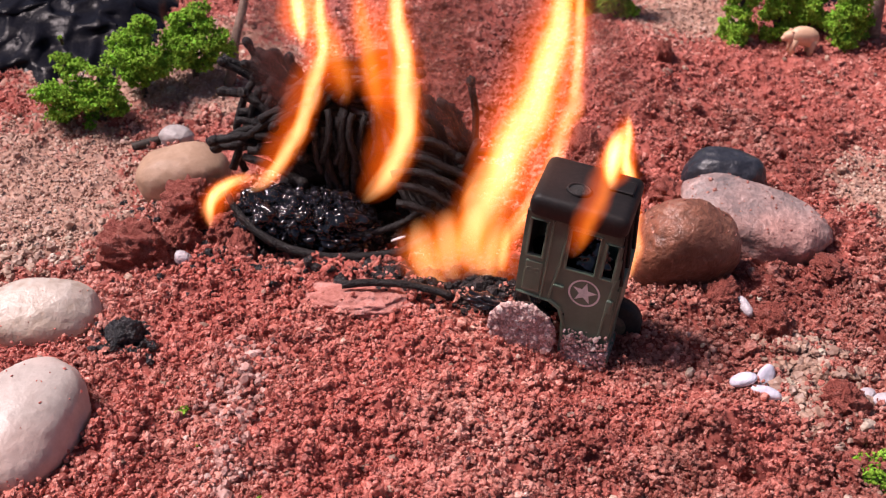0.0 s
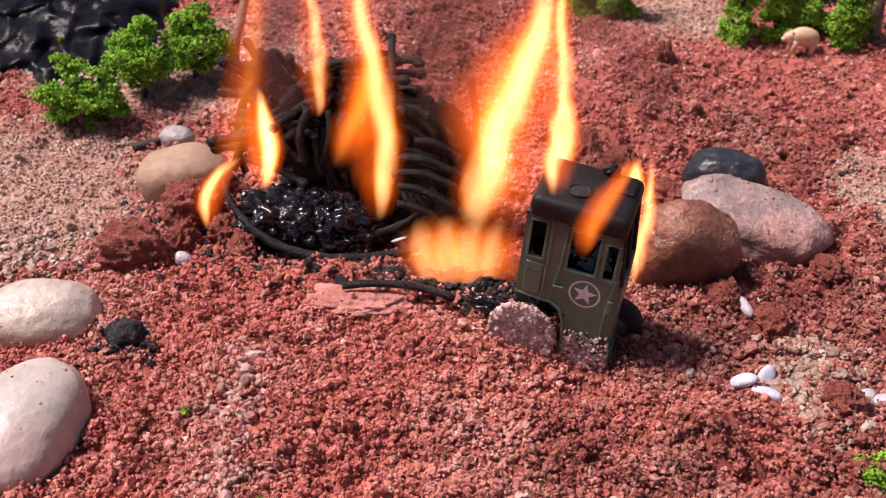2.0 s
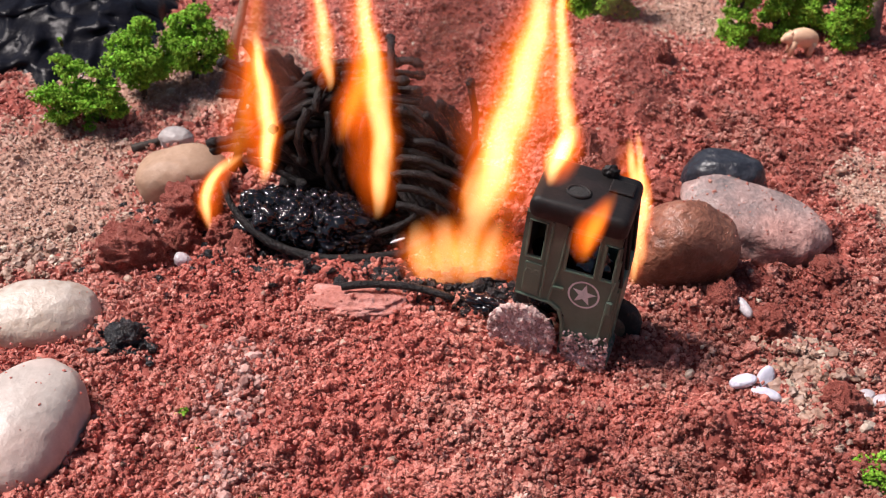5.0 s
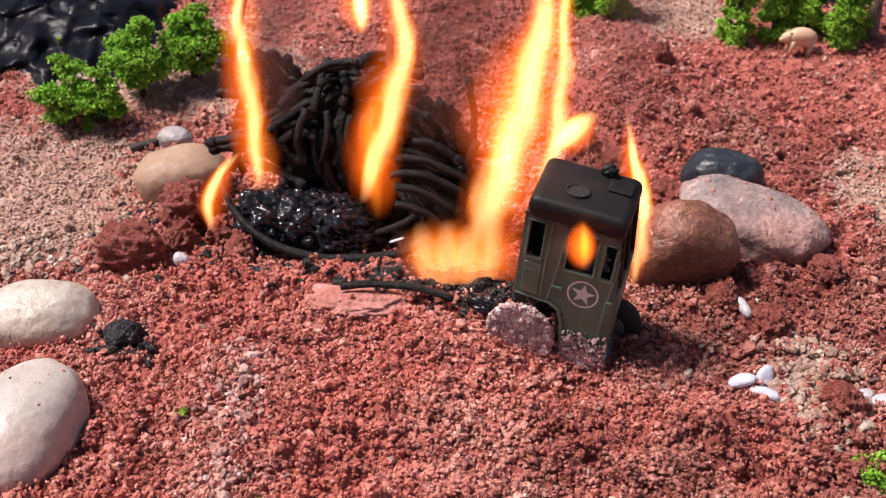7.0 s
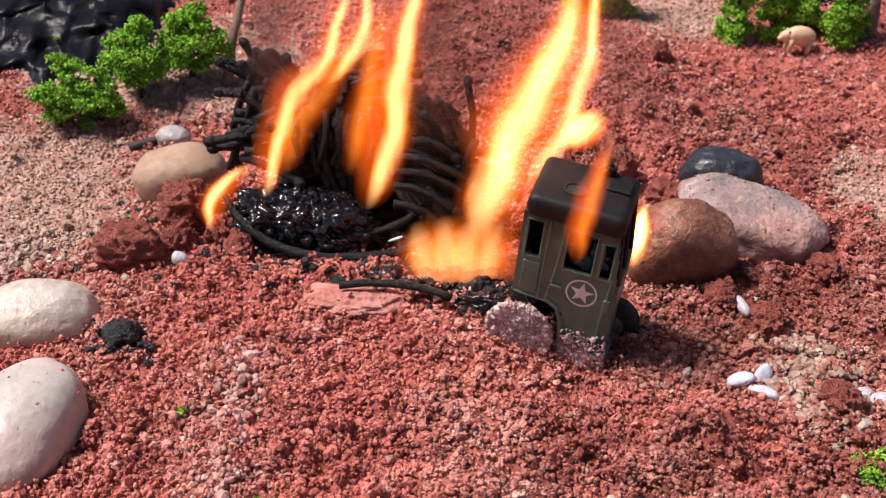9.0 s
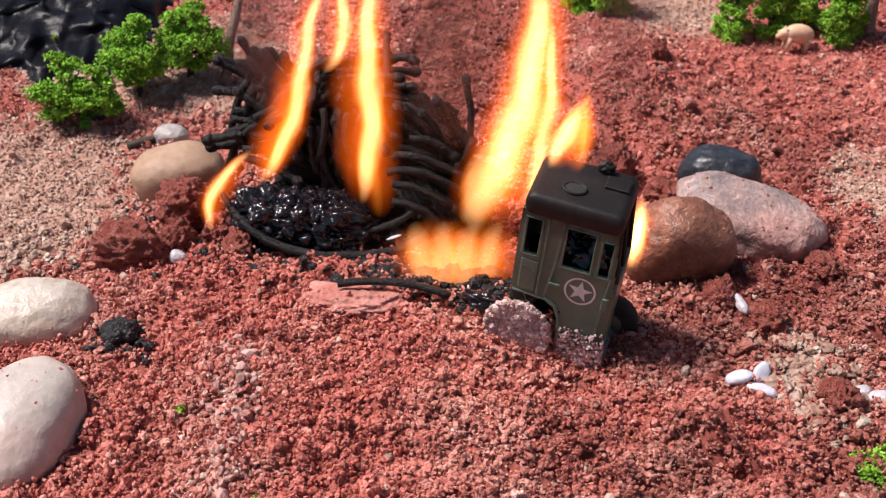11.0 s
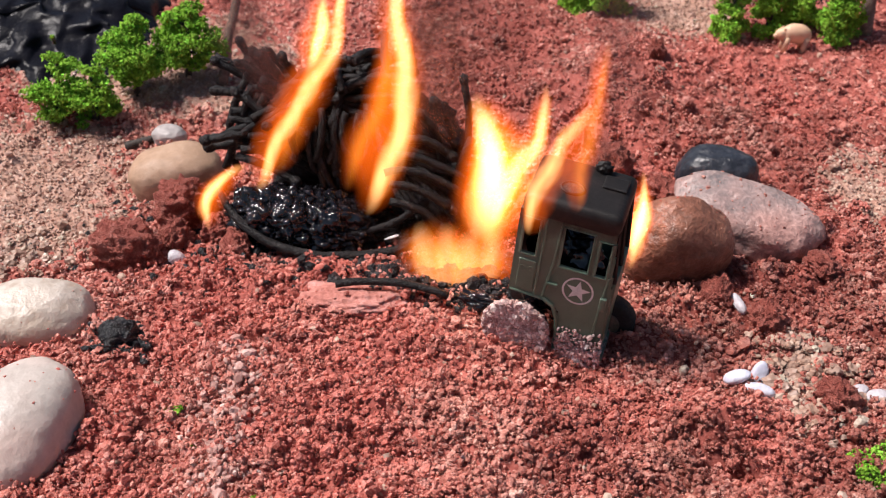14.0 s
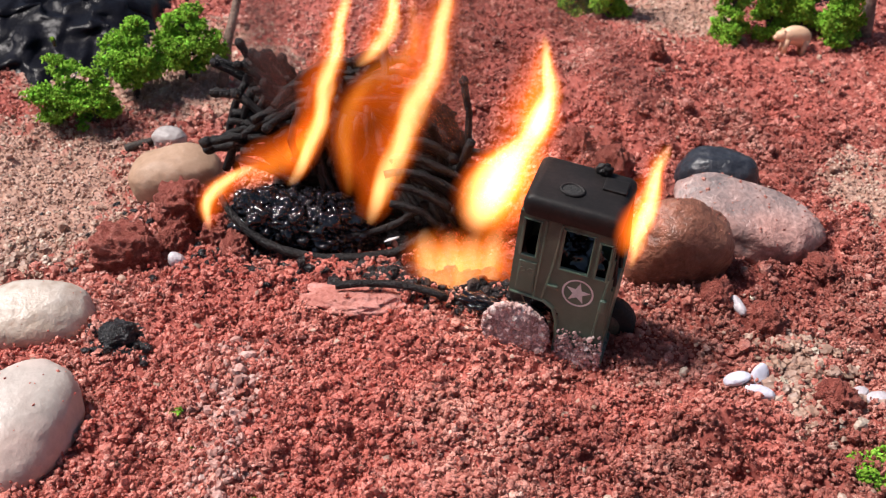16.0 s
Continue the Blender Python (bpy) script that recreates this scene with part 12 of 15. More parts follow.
    walk(flame_d[35], [(0, pose(0.0169, 0.005, 0.0592, 0, 9)), (0.5, pose(0.0119, 0.005, 0.0531, 0, 11)), (1, pose(0.0081, 0.005, 0.0391, 0, 27)), (1.5, pose(0.0119, 0.005, 0.0521, 0, 18)), (2, pose(0.0096, 0.005, 0.0540, 0, 21)), (2.5, pose(0.0121, 0.005, 0.0461, 0, 13)), (3, pose(0.0034, 0.005, 0.0599, 0, -1)), (3.5, pose(0.0136, 0.005, 0.0582, 0, 3)), (4, pose(0.0179, 0.005, 0.0600, 0, 7)), (4.7, pose(0.0137, 0.005, 0.0582, 0, 3)), (5.3, pose(0.0098, 0.005, 0.0542, 0, 21)), (5.9, pose(0.0138, 0.005, 0.0509, 0, 23)), (6.5, pose(0.0175, 0.005, 0.0544, 0, 27)), (7, pose(0.0134, 0.005, 0.0551, 0, 26)), (7.5, pose(0.0140, 0.005, 0.0507, 0, 23)), (8, pose(0.0117, 0.005, 0.0502, 0, 14)), (8.5, pose(0.0152, 0.005, 0.0534, 0, 23)), (9, pose(0.0170, 0.005, 0.0520, 0, 24)), (9.7, pose(0.0120, 0.005, 0.0499, 0, 14)), (10.3, pose(0.0081, 0.005, 0.0274, 0, -9)), (10.9, pose(0.0154, 0.005, 0.0568, 0, 6)), (11.5, pose(0.0169, 0.005, 0.0568, 0, 5)), (12, pose(0.0156, 0.005, 0.0567, 0, 6)), (12.5, pose(0.0168, 0.005, 0.0574, 0, 7)), (13, pose(0.0095, 0.005, 0.0416, 0, 45)), (13.5, pose(0.0039, 0.005, 0.0570, 0, -3)), (14, pose(0.0087, 0.005, 0.0272, 0, -9)), (14.5, pose(0.0059, 0.005, 0.0430, 0, 4)), (15, pose(0.0032, 0.005, 0.0559, 0, 1)), (15.5, pose(0.0079, 0.005, 0.0353, 0, -1)), (16, pose(0.0153, 0.005, 0.0410, 0, 7))])
    walk(flame_d[36], [(0, pose(0.0176, 0.005, 0.0649, 0, 7)), (0.5, pose(0.0128, 0.005, 0.0572, 0, 12)), (1, pose(0.0093, 0.005, 0.0413, 0, 28)), (1.5, pose(0.0136, 0.005, 0.0574, 0, 17)), (2, pose(0.0109, 0.005, 0.0575, 0, 20)), (2.5, pose(0.0129, 0.005, 0.0494, 0, 14)), (3, pose(0.0033, 0.005, 0.0651, 0, -1)), (3.5, pose(0.0139, 0.005, 0.0652, 0, 2)), (4, pose(0.0184, 0.005, 0.0652, 0, 5)), (4.7, pose(0.0140, 0.005, 0.0652, 0, 2)), (5.3, pose(0.0111, 0.005, 0.0577, 0, 20)), (5.9, pose(0.0149, 0.005, 0.0548, 0, 15)), (6.5, pose(0.0192, 0.005, 0.0580, 0, 25)), (7, pose(0.0154, 0.005, 0.0593, 0, 25)), (7.5, pose(0.0152, 0.005, 0.0546, 0, 15)), (8, pose(0.0128, 0.005, 0.0547, 0, 14)), (8.5, pose(0.0167, 0.005, 0.0574, 0, 20)), (9, pose(0.0187, 0.005, 0.0562, 0, 23)), (9.7, pose(0.0131, 0.005, 0.0544, 0, 14)), (10.3, pose(0.0074, 0.005, 0.0304, 0, -14)), (10.9, pose(0.0160, 0.005, 0.0632, 0, 5)), (11.5, pose(0.0174, 0.005, 0.0644, 0, 4)), (12, pose(0.0162, 0.005, 0.0631, 0, 5)), (12.5, pose(0.0173, 0.005, 0.0630, 0, 6)), (13, pose(0.0118, 0.005, 0.0434, 0, 51)), (13.5, pose(0.0038, 0.005, 0.0631, 0, -1)), (14, pose(0.0080, 0.005, 0.0302, 0, -14)), (14.5, pose(0.0065, 0.005, 0.0486, 0, 7)), (15, pose(0.0034, 0.005, 0.0634, 0, 2)), (15.5, pose(0.0077, 0.005, 0.0390, 0, -4)), (16, pose(0.0158, 0.005, 0.0462, 0, 6))])
    walk(flame_e[0], [(0, pose(-0.0014, 0, 0.0043, 0, 1)), (0.5, pose(-0.0012, 0, 0.0043, 0, 1)), (1, pose(-0.0004, 0, 0.0043, 0, 10)), (1.5, pose(-0.0013, 0, 0.0044, 0, 0)), (2, pose(-0.0007, 0, 0.0029, 0, 0)), (2.5, pose(-0.0015, 0, 0.0030, 0, -4)), (3, pose(-0.0011, 0, 0.0030, 0, -4)), (3.5, pose(-0.0010, 0, 0.0031, 0, 1)), (4, pose(-0.0010, 0, 0.0031, 0, -5)), (4.7, pose(-0.0009, 0, 0.0031, 0, 1)), (5.3, pose(-0.0005, 0, 0.0031, 0, 0)), (5.9, pose(-0.0009, 0, 0.0031, 0, -1)), (6.5, pose(-0.0005, 0, 0.0030, 0, -4)), (7, pose(-0.0001, 0, 0.0030, 0, 2)), (7.5, pose(-0.0007, 0, 0.0029, 0, -1)), (8, pose(0.0001, 0, 0.0077, 0, 4)), (8.5, pose(-0.0005, 0, 0.0076, 0, -3)), (9, pose(-0.0004, 0, 0.0075, 0, -1)), (9.7, pose(0.0004, 0, 0.0074, 0, 4)), (10.3, pose(-0.0005, 0, 0.0072, 0, 2)), (10.9, pose(-0.0004, 0, 0.0071, 0, 2)), (11.5, pose(-0.0002, 0, 0.0069, 0, 2)), (12, pose(-0.0002, 0, 0.0069, 0, 2)), (12.5, pose(-0.0001, 0, 0.0068, 0, 2)), (13, pose(-0.0005, 0, 0.0052, 0, 3)), (13.5, pose(0.0002, 0, 0.0068, 0, 0)), (14, pose(0.0002, 0, 0.0069, 0, 2)), (14.5, pose(-0.0000, 0, 0.0070, 0, 5)), (15, pose(0.0000, 0, 0.0072, 0, 7)), (15.5, pose(0.0009, 0, 0.0073, 0, 11)), (16, pose(0.0004, 0, 0.0075, 0, 4))])
    walk(flame_e[1], [(0, pose(-0.0017, 0, 0.0096, 0, -7)), (0.5, pose(-0.0010, 0, 0.0089, 0, 4)), (1, pose(0.0007, 0, 0.0097, 0, 13)), (1.5, pose(-0.0013, 0, 0.0074, 0, 3)), (2, pose(-0.0007, 0, 0.0066, 0, 2)), (2.5, pose(-0.0016, 0, 0.0044, 0, -3)), (3, pose(-0.0013, 0, 0.0053, 0, -3)), (3.5, pose(-0.0009, 0, 0.0088, 0, 0)), (4, pose(-0.0012, 0, 0.0051, 0, -4)), (4.7, pose(-0.0008, 0, 0.0088, 0, 0)), (5.3, pose(-0.0005, 0, 0.0068, 0, 2)), (5.9, pose(-0.0010, 0, 0.0061, 0, 1)), (6.5, pose(-0.0007, 0, 0.0065, 0, 0)), (7, pose(0.0001, 0, 0.0084, 0, 1)), (7.5, pose(-0.0008, 0, 0.0059, 0, 1)), (8, pose(0.0004, 0, 0.0108, 0, 5)), (8.5, pose(-0.0006, 0, 0.0087, 0, -2)), (9, pose(-0.0004, 0, 0.0087, 0, 1)), (9.7, pose(0.0007, 0, 0.0105, 0, 4)), (10.3, pose(-0.0004, 0, 0.0096, 0, 5)), (10.9, pose(-0.0003, 0, 0.0080, 0, 4)), (11.5, pose(-0.0002, 0, 0.0076, 0, 3)), (12, pose(-0.0001, 0, 0.0078, 0, 4)), (12.5, pose(0.0000, 0, 0.0093, 0, 5)), (13, pose(-0.0003, 0, 0.0074, 0, 8)), (13.5, pose(0.0001, 0, 0.0114, 0, -1)), (14, pose(0.0003, 0, 0.0094, 0, 5)), (14.5, pose(0.0004, 0, 0.0099, 0, 9)), (15, pose(0.0004, 0, 0.0096, 0, 12)), (15.5, pose(0.0021, 0, 0.0124, 0, 15)), (16, pose(0.0006, 0, 0.0106, 0, 7))])
    walk(flame_e[2], [(0, pose(-0.0027, 0, 0.0149, 0, -11)), (0.5, pose(-0.0005, 0, 0.0133, 0, 8)), (1, pose(0.0020, 0, 0.0149, 0, 14)), (1.5, pose(-0.0010, 0, 0.0104, 0, 7)), (2, pose(-0.0004, 0, 0.0103, 0, 6)), (2.5, pose(-0.0017, 0, 0.0059, 0, -2)), (3, pose(-0.0013, 0, 0.0075, 0, 0)), (3.5, pose(-0.0010, 0, 0.0145, 0, -2)), (4, pose(-0.0013, 0, 0.0070, 0, -3)), (4.7, pose(-0.0009, 0, 0.0145, 0, -2)), (5.3, pose(-0.0002, 0, 0.0105, 0, 6)), (5.9, pose(-0.0009, 0, 0.0091, 0, 5)), (6.5, pose(-0.0006, 0, 0.0100, 0, 7)), (7, pose(0.0001, 0, 0.0139, 0, -1)), (7.5, pose(-0.0006, 0, 0.0088, 0, 5)), (8, pose(0.0006, 0, 0.0139, 0, 5)), (8.5, pose(-0.0006, 0, 0.0099, 0, 0)), (9, pose(-0.0004, 0, 0.0098, 0, 3)), (9.7, pose(0.0009, 0, 0.0136, 0, 5)), (10.3, pose(-0.0001, 0, 0.0120, 0, 7)), (10.9, pose(-0.0003, 0, 0.0089, 0, 5)), (11.5, pose(-0.0002, 0, 0.0082, 0, 5)), (12, pose(-0.0001, 0, 0.0087, 0, 5)), (12.5, pose(0.0004, 0, 0.0117, 0, 9)), (13, pose(0.0001, 0, 0.0096, 0, 12)), (13.5, pose(0.0000, 0, 0.0160, 0, -3)), (14, pose(0.0005, 0, 0.0118, 0, 7)), (14.5, pose(0.0009, 0, 0.0128, 0, 9)), (15, pose(0.0012, 0, 0.0119, 0, 13)), (15.5, pose(0.0036, 0, 0.0173, 0, 18)), (16, pose(0.0011, 0, 0.0138, 0, 11))])
    walk(flame_e[3], [(0, pose(-0.0036, 0, 0.0202, 0, -9)), (0.5, pose(0.0002, 0, 0.0178, 0, 11)), (1, pose(0.0033, 0, 0.0202, 0, 13)), (1.5, pose(-0.0005, 0, 0.0134, 0, 9)), (2, pose(0.0001, 0, 0.0140, 0, 8)), (2.5, pose(-0.0017, 0, 0.0074, 0, -1)), (3, pose(-0.0013, 0, 0.0097, 0, 2)), (3.5, pose(-0.0013, 0, 0.0202, 0, -6)), (4, pose(-0.0014, 0, 0.0090, 0, -1)), (4.7, pose(-0.0012, 0, 0.0202, 0, -6)), (5.3, pose(0.0003, 0, 0.0142, 0, 8)), (5.9, pose(-0.0005, 0, 0.0120, 0, 9)), (6.5, pose(0.0002, 0, 0.0134, 0, 11)), (7, pose(-0.0002, 0, 0.0193, 0, -6)), (7.5, pose(-0.0003, 0, 0.0118, 0, 9)), (8, pose(0.0009, 0, 0.0171, 0, 4)), (8.5, pose(-0.0007, 0, 0.0111, 0, 2)), (9, pose(-0.0003, 0, 0.0110, 0, 5)), (9.7, pose(0.0012, 0, 0.0168, 0, 4)), (10.3, pose(0.0003, 0, 0.0144, 0, 8)), (10.9, pose(-0.0002, 0, 0.0098, 0, 7)), (11.5, pose(-0.0002, 0, 0.0089, 0, 6)), (12, pose(0.0000, 0, 0.0097, 0, 7)), (12.5, pose(0.0009, 0, 0.0141, 0, 8)), (13, pose(0.0008, 0, 0.0118, 0, 13)), (13.5, pose(-0.0003, 0, 0.0206, 0, -5)), (14, pose(0.0010, 0, 0.0142, 0, 8)), (14.5, pose(0.0014, 0, 0.0157, 0, 5)), (15, pose(0.0018, 0, 0.0143, 0, 11)), (15.5, pose(0.0054, 0, 0.0222, 0, 22)), (16, pose(0.0018, 0, 0.0169, 0, 13))])
    walk(flame_e[4], [(0, pose(-0.0044, 0, 0.0255, 0, -7)), (0.5, pose(0.0012, 0, 0.0222, 0, 14)), (1, pose(0.0044, 0, 0.0255, 0, 11)), (1.5, pose(-0.0000, 0, 0.0163, 0, 11)), (2, pose(0.0006, 0, 0.0177, 0, 5)), (2.5, pose(-0.0018, 0, 0.0088, 0, 1)), (3, pose(-0.0011, 0, 0.0120, 0, 6)), (3.5, pose(-0.0023, 0, 0.0258, 0, -12)), (4, pose(-0.0014, 0, 0.0110, 0, 1)), (4.7, pose(-0.0022, 0, 0.0258, 0, -12)), (5.3, pose(0.0008, 0, 0.0179, 0, 5)), (5.9, pose(0.0001, 0, 0.0149, 0, 8)), (6.5, pose(0.0009, 0, 0.0169, 0, 6)), (7, pose(-0.0011, 0, 0.0247, 0, -12)), (7.5, pose(0.0003, 0, 0.0147, 0, 8)), (8, pose(0.0011, 0, 0.0202, 0, 1)), (8.5, pose(-0.0006, 0, 0.0123, 0, 5)), (9, pose(-0.0001, 0, 0.0122, 0, 6)), (9.7, pose(0.0013, 0, 0.0199, 0, 1)), (10.3, pose(0.0007, 0, 0.0168, 0, 5)), (10.9, pose(-0.0001, 0, 0.0108, 0, 9)), (11.5, pose(-0.0001, 0, 0.0096, 0, 8)), (12, pose(0.0001, 0, 0.0106, 0, 9)), (12.5, pose(0.0012, 0, 0.0166, 0, 4)), (13, pose(0.0014, 0, 0.0139, 0, 9)), (13.5, pose(-0.0008, 0, 0.0252, 0, -7)), (14, pose(0.0013, 0, 0.0166, 0, 5)), (14.5, pose(0.0014, 0, 0.0187, 0, -2)), (15, pose(0.0021, 0, 0.0167, 0, 5)), (15.5, pose(0.0075, 0, 0.0270, 0, 26)), (16, pose(0.0026, 0, 0.0200, 0, 13))])
    walk(flame_e[5], [(0, pose(-0.0049, 0, 0.0309, 0, -4)), (0.5, pose(0.0024, 0, 0.0266, 0, 16)), (1, pose(0.0053, 0, 0.0309, 0, 6)), (1.5, pose(0.0006, 0, 0.0193, 0, 12)), (2, pose(0.0008, 0, 0.0214, 0, 1)), (2.5, pose(-0.0017, 0, 0.0103, 0, 2)), (3, pose(-0.0009, 0, 0.0142, 0, 8)), (3.5, pose(-0.0038, 0, 0.0313, 0, -16)), (4, pose(-0.0013, 0, 0.0129, 0, 2)), (4.7, pose(-0.0036, 0, 0.0314, 0, -16)), (5.3, pose(0.0010, 0, 0.0216, 0, 1)), (5.9, pose(0.0004, 0, 0.0179, 0, 2)), (6.5, pose(0.0009, 0, 0.0204, 0, -4)), (7, pose(-0.0024, 0, 0.0300, 0, -14)), (7.5, pose(0.0006, 0, 0.0177, 0, 2)), (8, pose(0.0010, 0, 0.0233, 0, -2)), (8.5, pose(-0.0005, 0, 0.0135, 0, 8)), (9, pose(0.0000, 0, 0.0133, 0, 7)), (9.7, pose(0.0013, 0, 0.0230, 0, -2)), (10.3, pose(0.0008, 0, 0.0192, 0, -1)), (10.9, pose(0.0001, 0, 0.0117, 0, 10)), (11.5, pose(0.0000, 0, 0.0103, 0, 9)), (12, pose(0.0003, 0, 0.0115, 0, 10)), (12.5, pose(0.0012, 0, 0.0190, 0, -5)), (13, pose(0.0015, 0, 0.0161, 0, 1)), (13.5, pose(-0.0014, 0, 0.0297, 0, -7)), (14, pose(0.0014, 0, 0.0190, 0, -1)), (14.5, pose(0.0012, 0, 0.0216, 0, -8)), (15, pose(0.0021, 0, 0.0191, 0, 1)), (15.5, pose(0.0100, 0, 0.0316, 0, 33)), (16, pose(0.0032, 0, 0.0231, 0, 9))])
    walk(flame_e[6], [(0, pose(-0.0052, 0, 0.0362, 0, -2)), (0.5, pose(0.0038, 0, 0.0309, 0, 18)), (1, pose(0.0056, 0, 0.0363, 0, 2)), (1.5, pose(0.0012, 0, 0.0222, 0, 13)), (2, pose(0.0007, 0, 0.0251, 0, -2)), (2.5, pose(-0.0016, 0, 0.0117, 0, 3)), (3, pose(-0.0005, 0, 0.0164, 0, 9)), (3.5, pose(-0.0054, 0, 0.0368, 0, -17)), (4, pose(-0.0012, 0, 0.0149, 0, 4)), (4.7, pose(-0.0053, 0, 0.0368, 0, -17)), (5.3, pose(0.0009, 0, 0.0253, 0, -2)), (5.9, pose(0.0003, 0, 0.0209, 0, -4)), (6.5, pose(0.0004, 0, 0.0238, 0, -8)), (7, pose(-0.0038, 0, 0.0353, 0, -15)), (7.5, pose(0.0005, 0, 0.0207, 0, -4)), (8, pose(0.0008, 0, 0.0265, 0, -5)), (8.5, pose(-0.0003, 0, 0.0146, 0, 11)), (9, pose(0.0002, 0, 0.0145, 0, 8)), (9.7, pose(0.0011, 0, 0.0262, 0, -5)), (10.3, pose(0.0006, 0, 0.0217, 0, -5)), (10.9, pose(0.0003, 0, 0.0126, 0, 12)), (11.5, pose(0.0001, 0, 0.0109, 0, 11)), (12, pose(0.0005, 0, 0.0124, 0, 12)), (12.5, pose(0.0008, 0, 0.0214, 0, -11)), (13, pose(0.0014, 0, 0.0184, 0, -4)), (13.5, pose(-0.0019, 0, 0.0343, 0, -7)), (14, pose(0.0012, 0, 0.0214, 0, -5)), (14.5, pose(0.0006, 0, 0.0245, 0, -11)), (15, pose(0.0021, 0, 0.0216, 0, -1)), (15.5, pose(0.0132, 0, 0.0357, 0, 41)), (16, pose(0.0037, 0, 0.0262, 0, 6))])
    walk(flame_e[7], [(0, pose(-0.0029, 0.002, 0.0103, 0, -2)), (0.5, pose(-0.0011, 0.002, 0.0102, 0, 14)), (1, pose(0.0021, 0.002, 0.0135, 0, 8)), (1.5, pose(-0.0014, 0.002, 0.0166, 0, 22)), (2, pose(-0.0030, 0.002, 0.0214, 0, -9)), (2.5, pose(-0.0040, 0.002, 0.0074, 0, -11)), (3, pose(-0.0014, 0.002, 0.0042, 0, 3)), (3.5, pose(-0.0006, 0.002, 0.0059, 0, -2)), (4, pose(-0.0011, 0.002, 0.0042, 0, 7)), (4.7, pose(-0.0005, 0.002, 0.0059, 0, -2)), (5.3, pose(-0.0028, 0.002, 0.0215, 0, -9)), (5.9, pose(-0.0017, 0.002, 0.0106, 0, 13)), (6.5, pose(-0.0011, 0.002, 0.0042, 0, 4)), (7, pose(-0.0005, 0.002, 0.0169, 0, -10)), (7.5, pose(-0.0015, 0.002, 0.0104, 0, 13)), (8, pose(-0.0003, 0.002, 0.0104, 0, 8)), (8.5, pose(-0.0012, 0.002, 0.0102, 0, 12)), (9, pose(-0.0008, 0.002, 0.0086, 0, 9)), (9.7, pose(-0.0000, 0.002, 0.0101, 0, 8)), (10.3, pose(-0.0009, 0.002, 0.0099, 0, 12)), (10.9, pose(-0.0008, 0.002, 0.0097, 0, 13)), (11.5, pose(-0.0008, 0.002, 0.0078, 0, 15)), (12, pose(-0.0006, 0.002, 0.0095, 0, 12)), (12.5, pose(-0.0010, 0.002, 0.0079, 0, 13)), (13, pose(-0.0005, 0.002, 0.0078, 0, 17)), (13.5, pose(0.0005, 0.002, 0.0095, 0, 10)), (14, pose(-0.0003, 0.002, 0.0096, 0, 12)), (14.5, pose(-0.0002, 0.002, 0.0081, 0, 12)), (15, pose(-0.0035, 0.002, 0.0147, 0, -2)), (15.5, pose(0.0015, 0.002, 0.0162, 0, 18)), (16, pose(0.0006, 0.002, 0.0116, 0, 17))])
    walk(flame_e[8], [(0, pose(-0.0031, 0.002, 0.0154, 0, -5)), (0.5, pose(-0.0002, 0.002, 0.0140, 0, 16)), (1, pose(0.0028, 0.002, 0.0185, 0, 8)), (1.5, pose(-0.0008, 0.002, 0.0180, 0, 25)), (2, pose(-0.0031, 0.002, 0.0223, 0, -5)), (2.5, pose(-0.0051, 0.002, 0.0134, 0, -10)), (3, pose(-0.0013, 0.002, 0.0062, 0, 4)), (3.5, pose(-0.0008, 0.002, 0.0115, 0, -4)), (4, pose(-0.0009, 0.002, 0.0064, 0, 6)), (4.7, pose(-0.0007, 0.002, 0.0115, 0, -4)), (5.3, pose(-0.0030, 0.002, 0.0225, 0, -5)), (5.9, pose(-0.0014, 0.002, 0.0120, 0, 13)), (6.5, pose(-0.0010, 0.002, 0.0056, 0, 6)), (7, pose(-0.0010, 0.002, 0.0199, 0, -11)), (7.5, pose(-0.0011, 0.002, 0.0118, 0, 13)), (8, pose(0.0001, 0.002, 0.0132, 0, 7)), (8.5, pose(-0.0009, 0.002, 0.0115, 0, 11)), (9, pose(-0.0006, 0.002, 0.0097, 0, 10)), (9.7, pose(0.0004, 0.002, 0.0128, 0, 7)), (10.3, pose(-0.0006, 0.002, 0.0112, 0, 12)), (10.9, pose(-0.0006, 0.002, 0.0107, 0, 13)), (11.5, pose(-0.0005, 0.002, 0.0092, 0, 13)), (12, pose(-0.0004, 0.002, 0.0106, 0, 12)), (12.5, pose(-0.0006, 0.002, 0.0095, 0, 13)), (13, pose(-0.0002, 0.002, 0.0088, 0, 16)), (13.5, pose(0.0009, 0.002, 0.0144, 0, -2)), (14, pose(0.0000, 0.002, 0.0109, 0, 12)), (14.5, pose(0.0002, 0.002, 0.0097, 0, 11)), (15, pose(-0.0039, 0.002, 0.0191, 0, -8)), (15.5, pose(0.0028, 0.002, 0.0200, 0, 20)), (16, pose(0.0016, 0.002, 0.0152, 0, 14))])
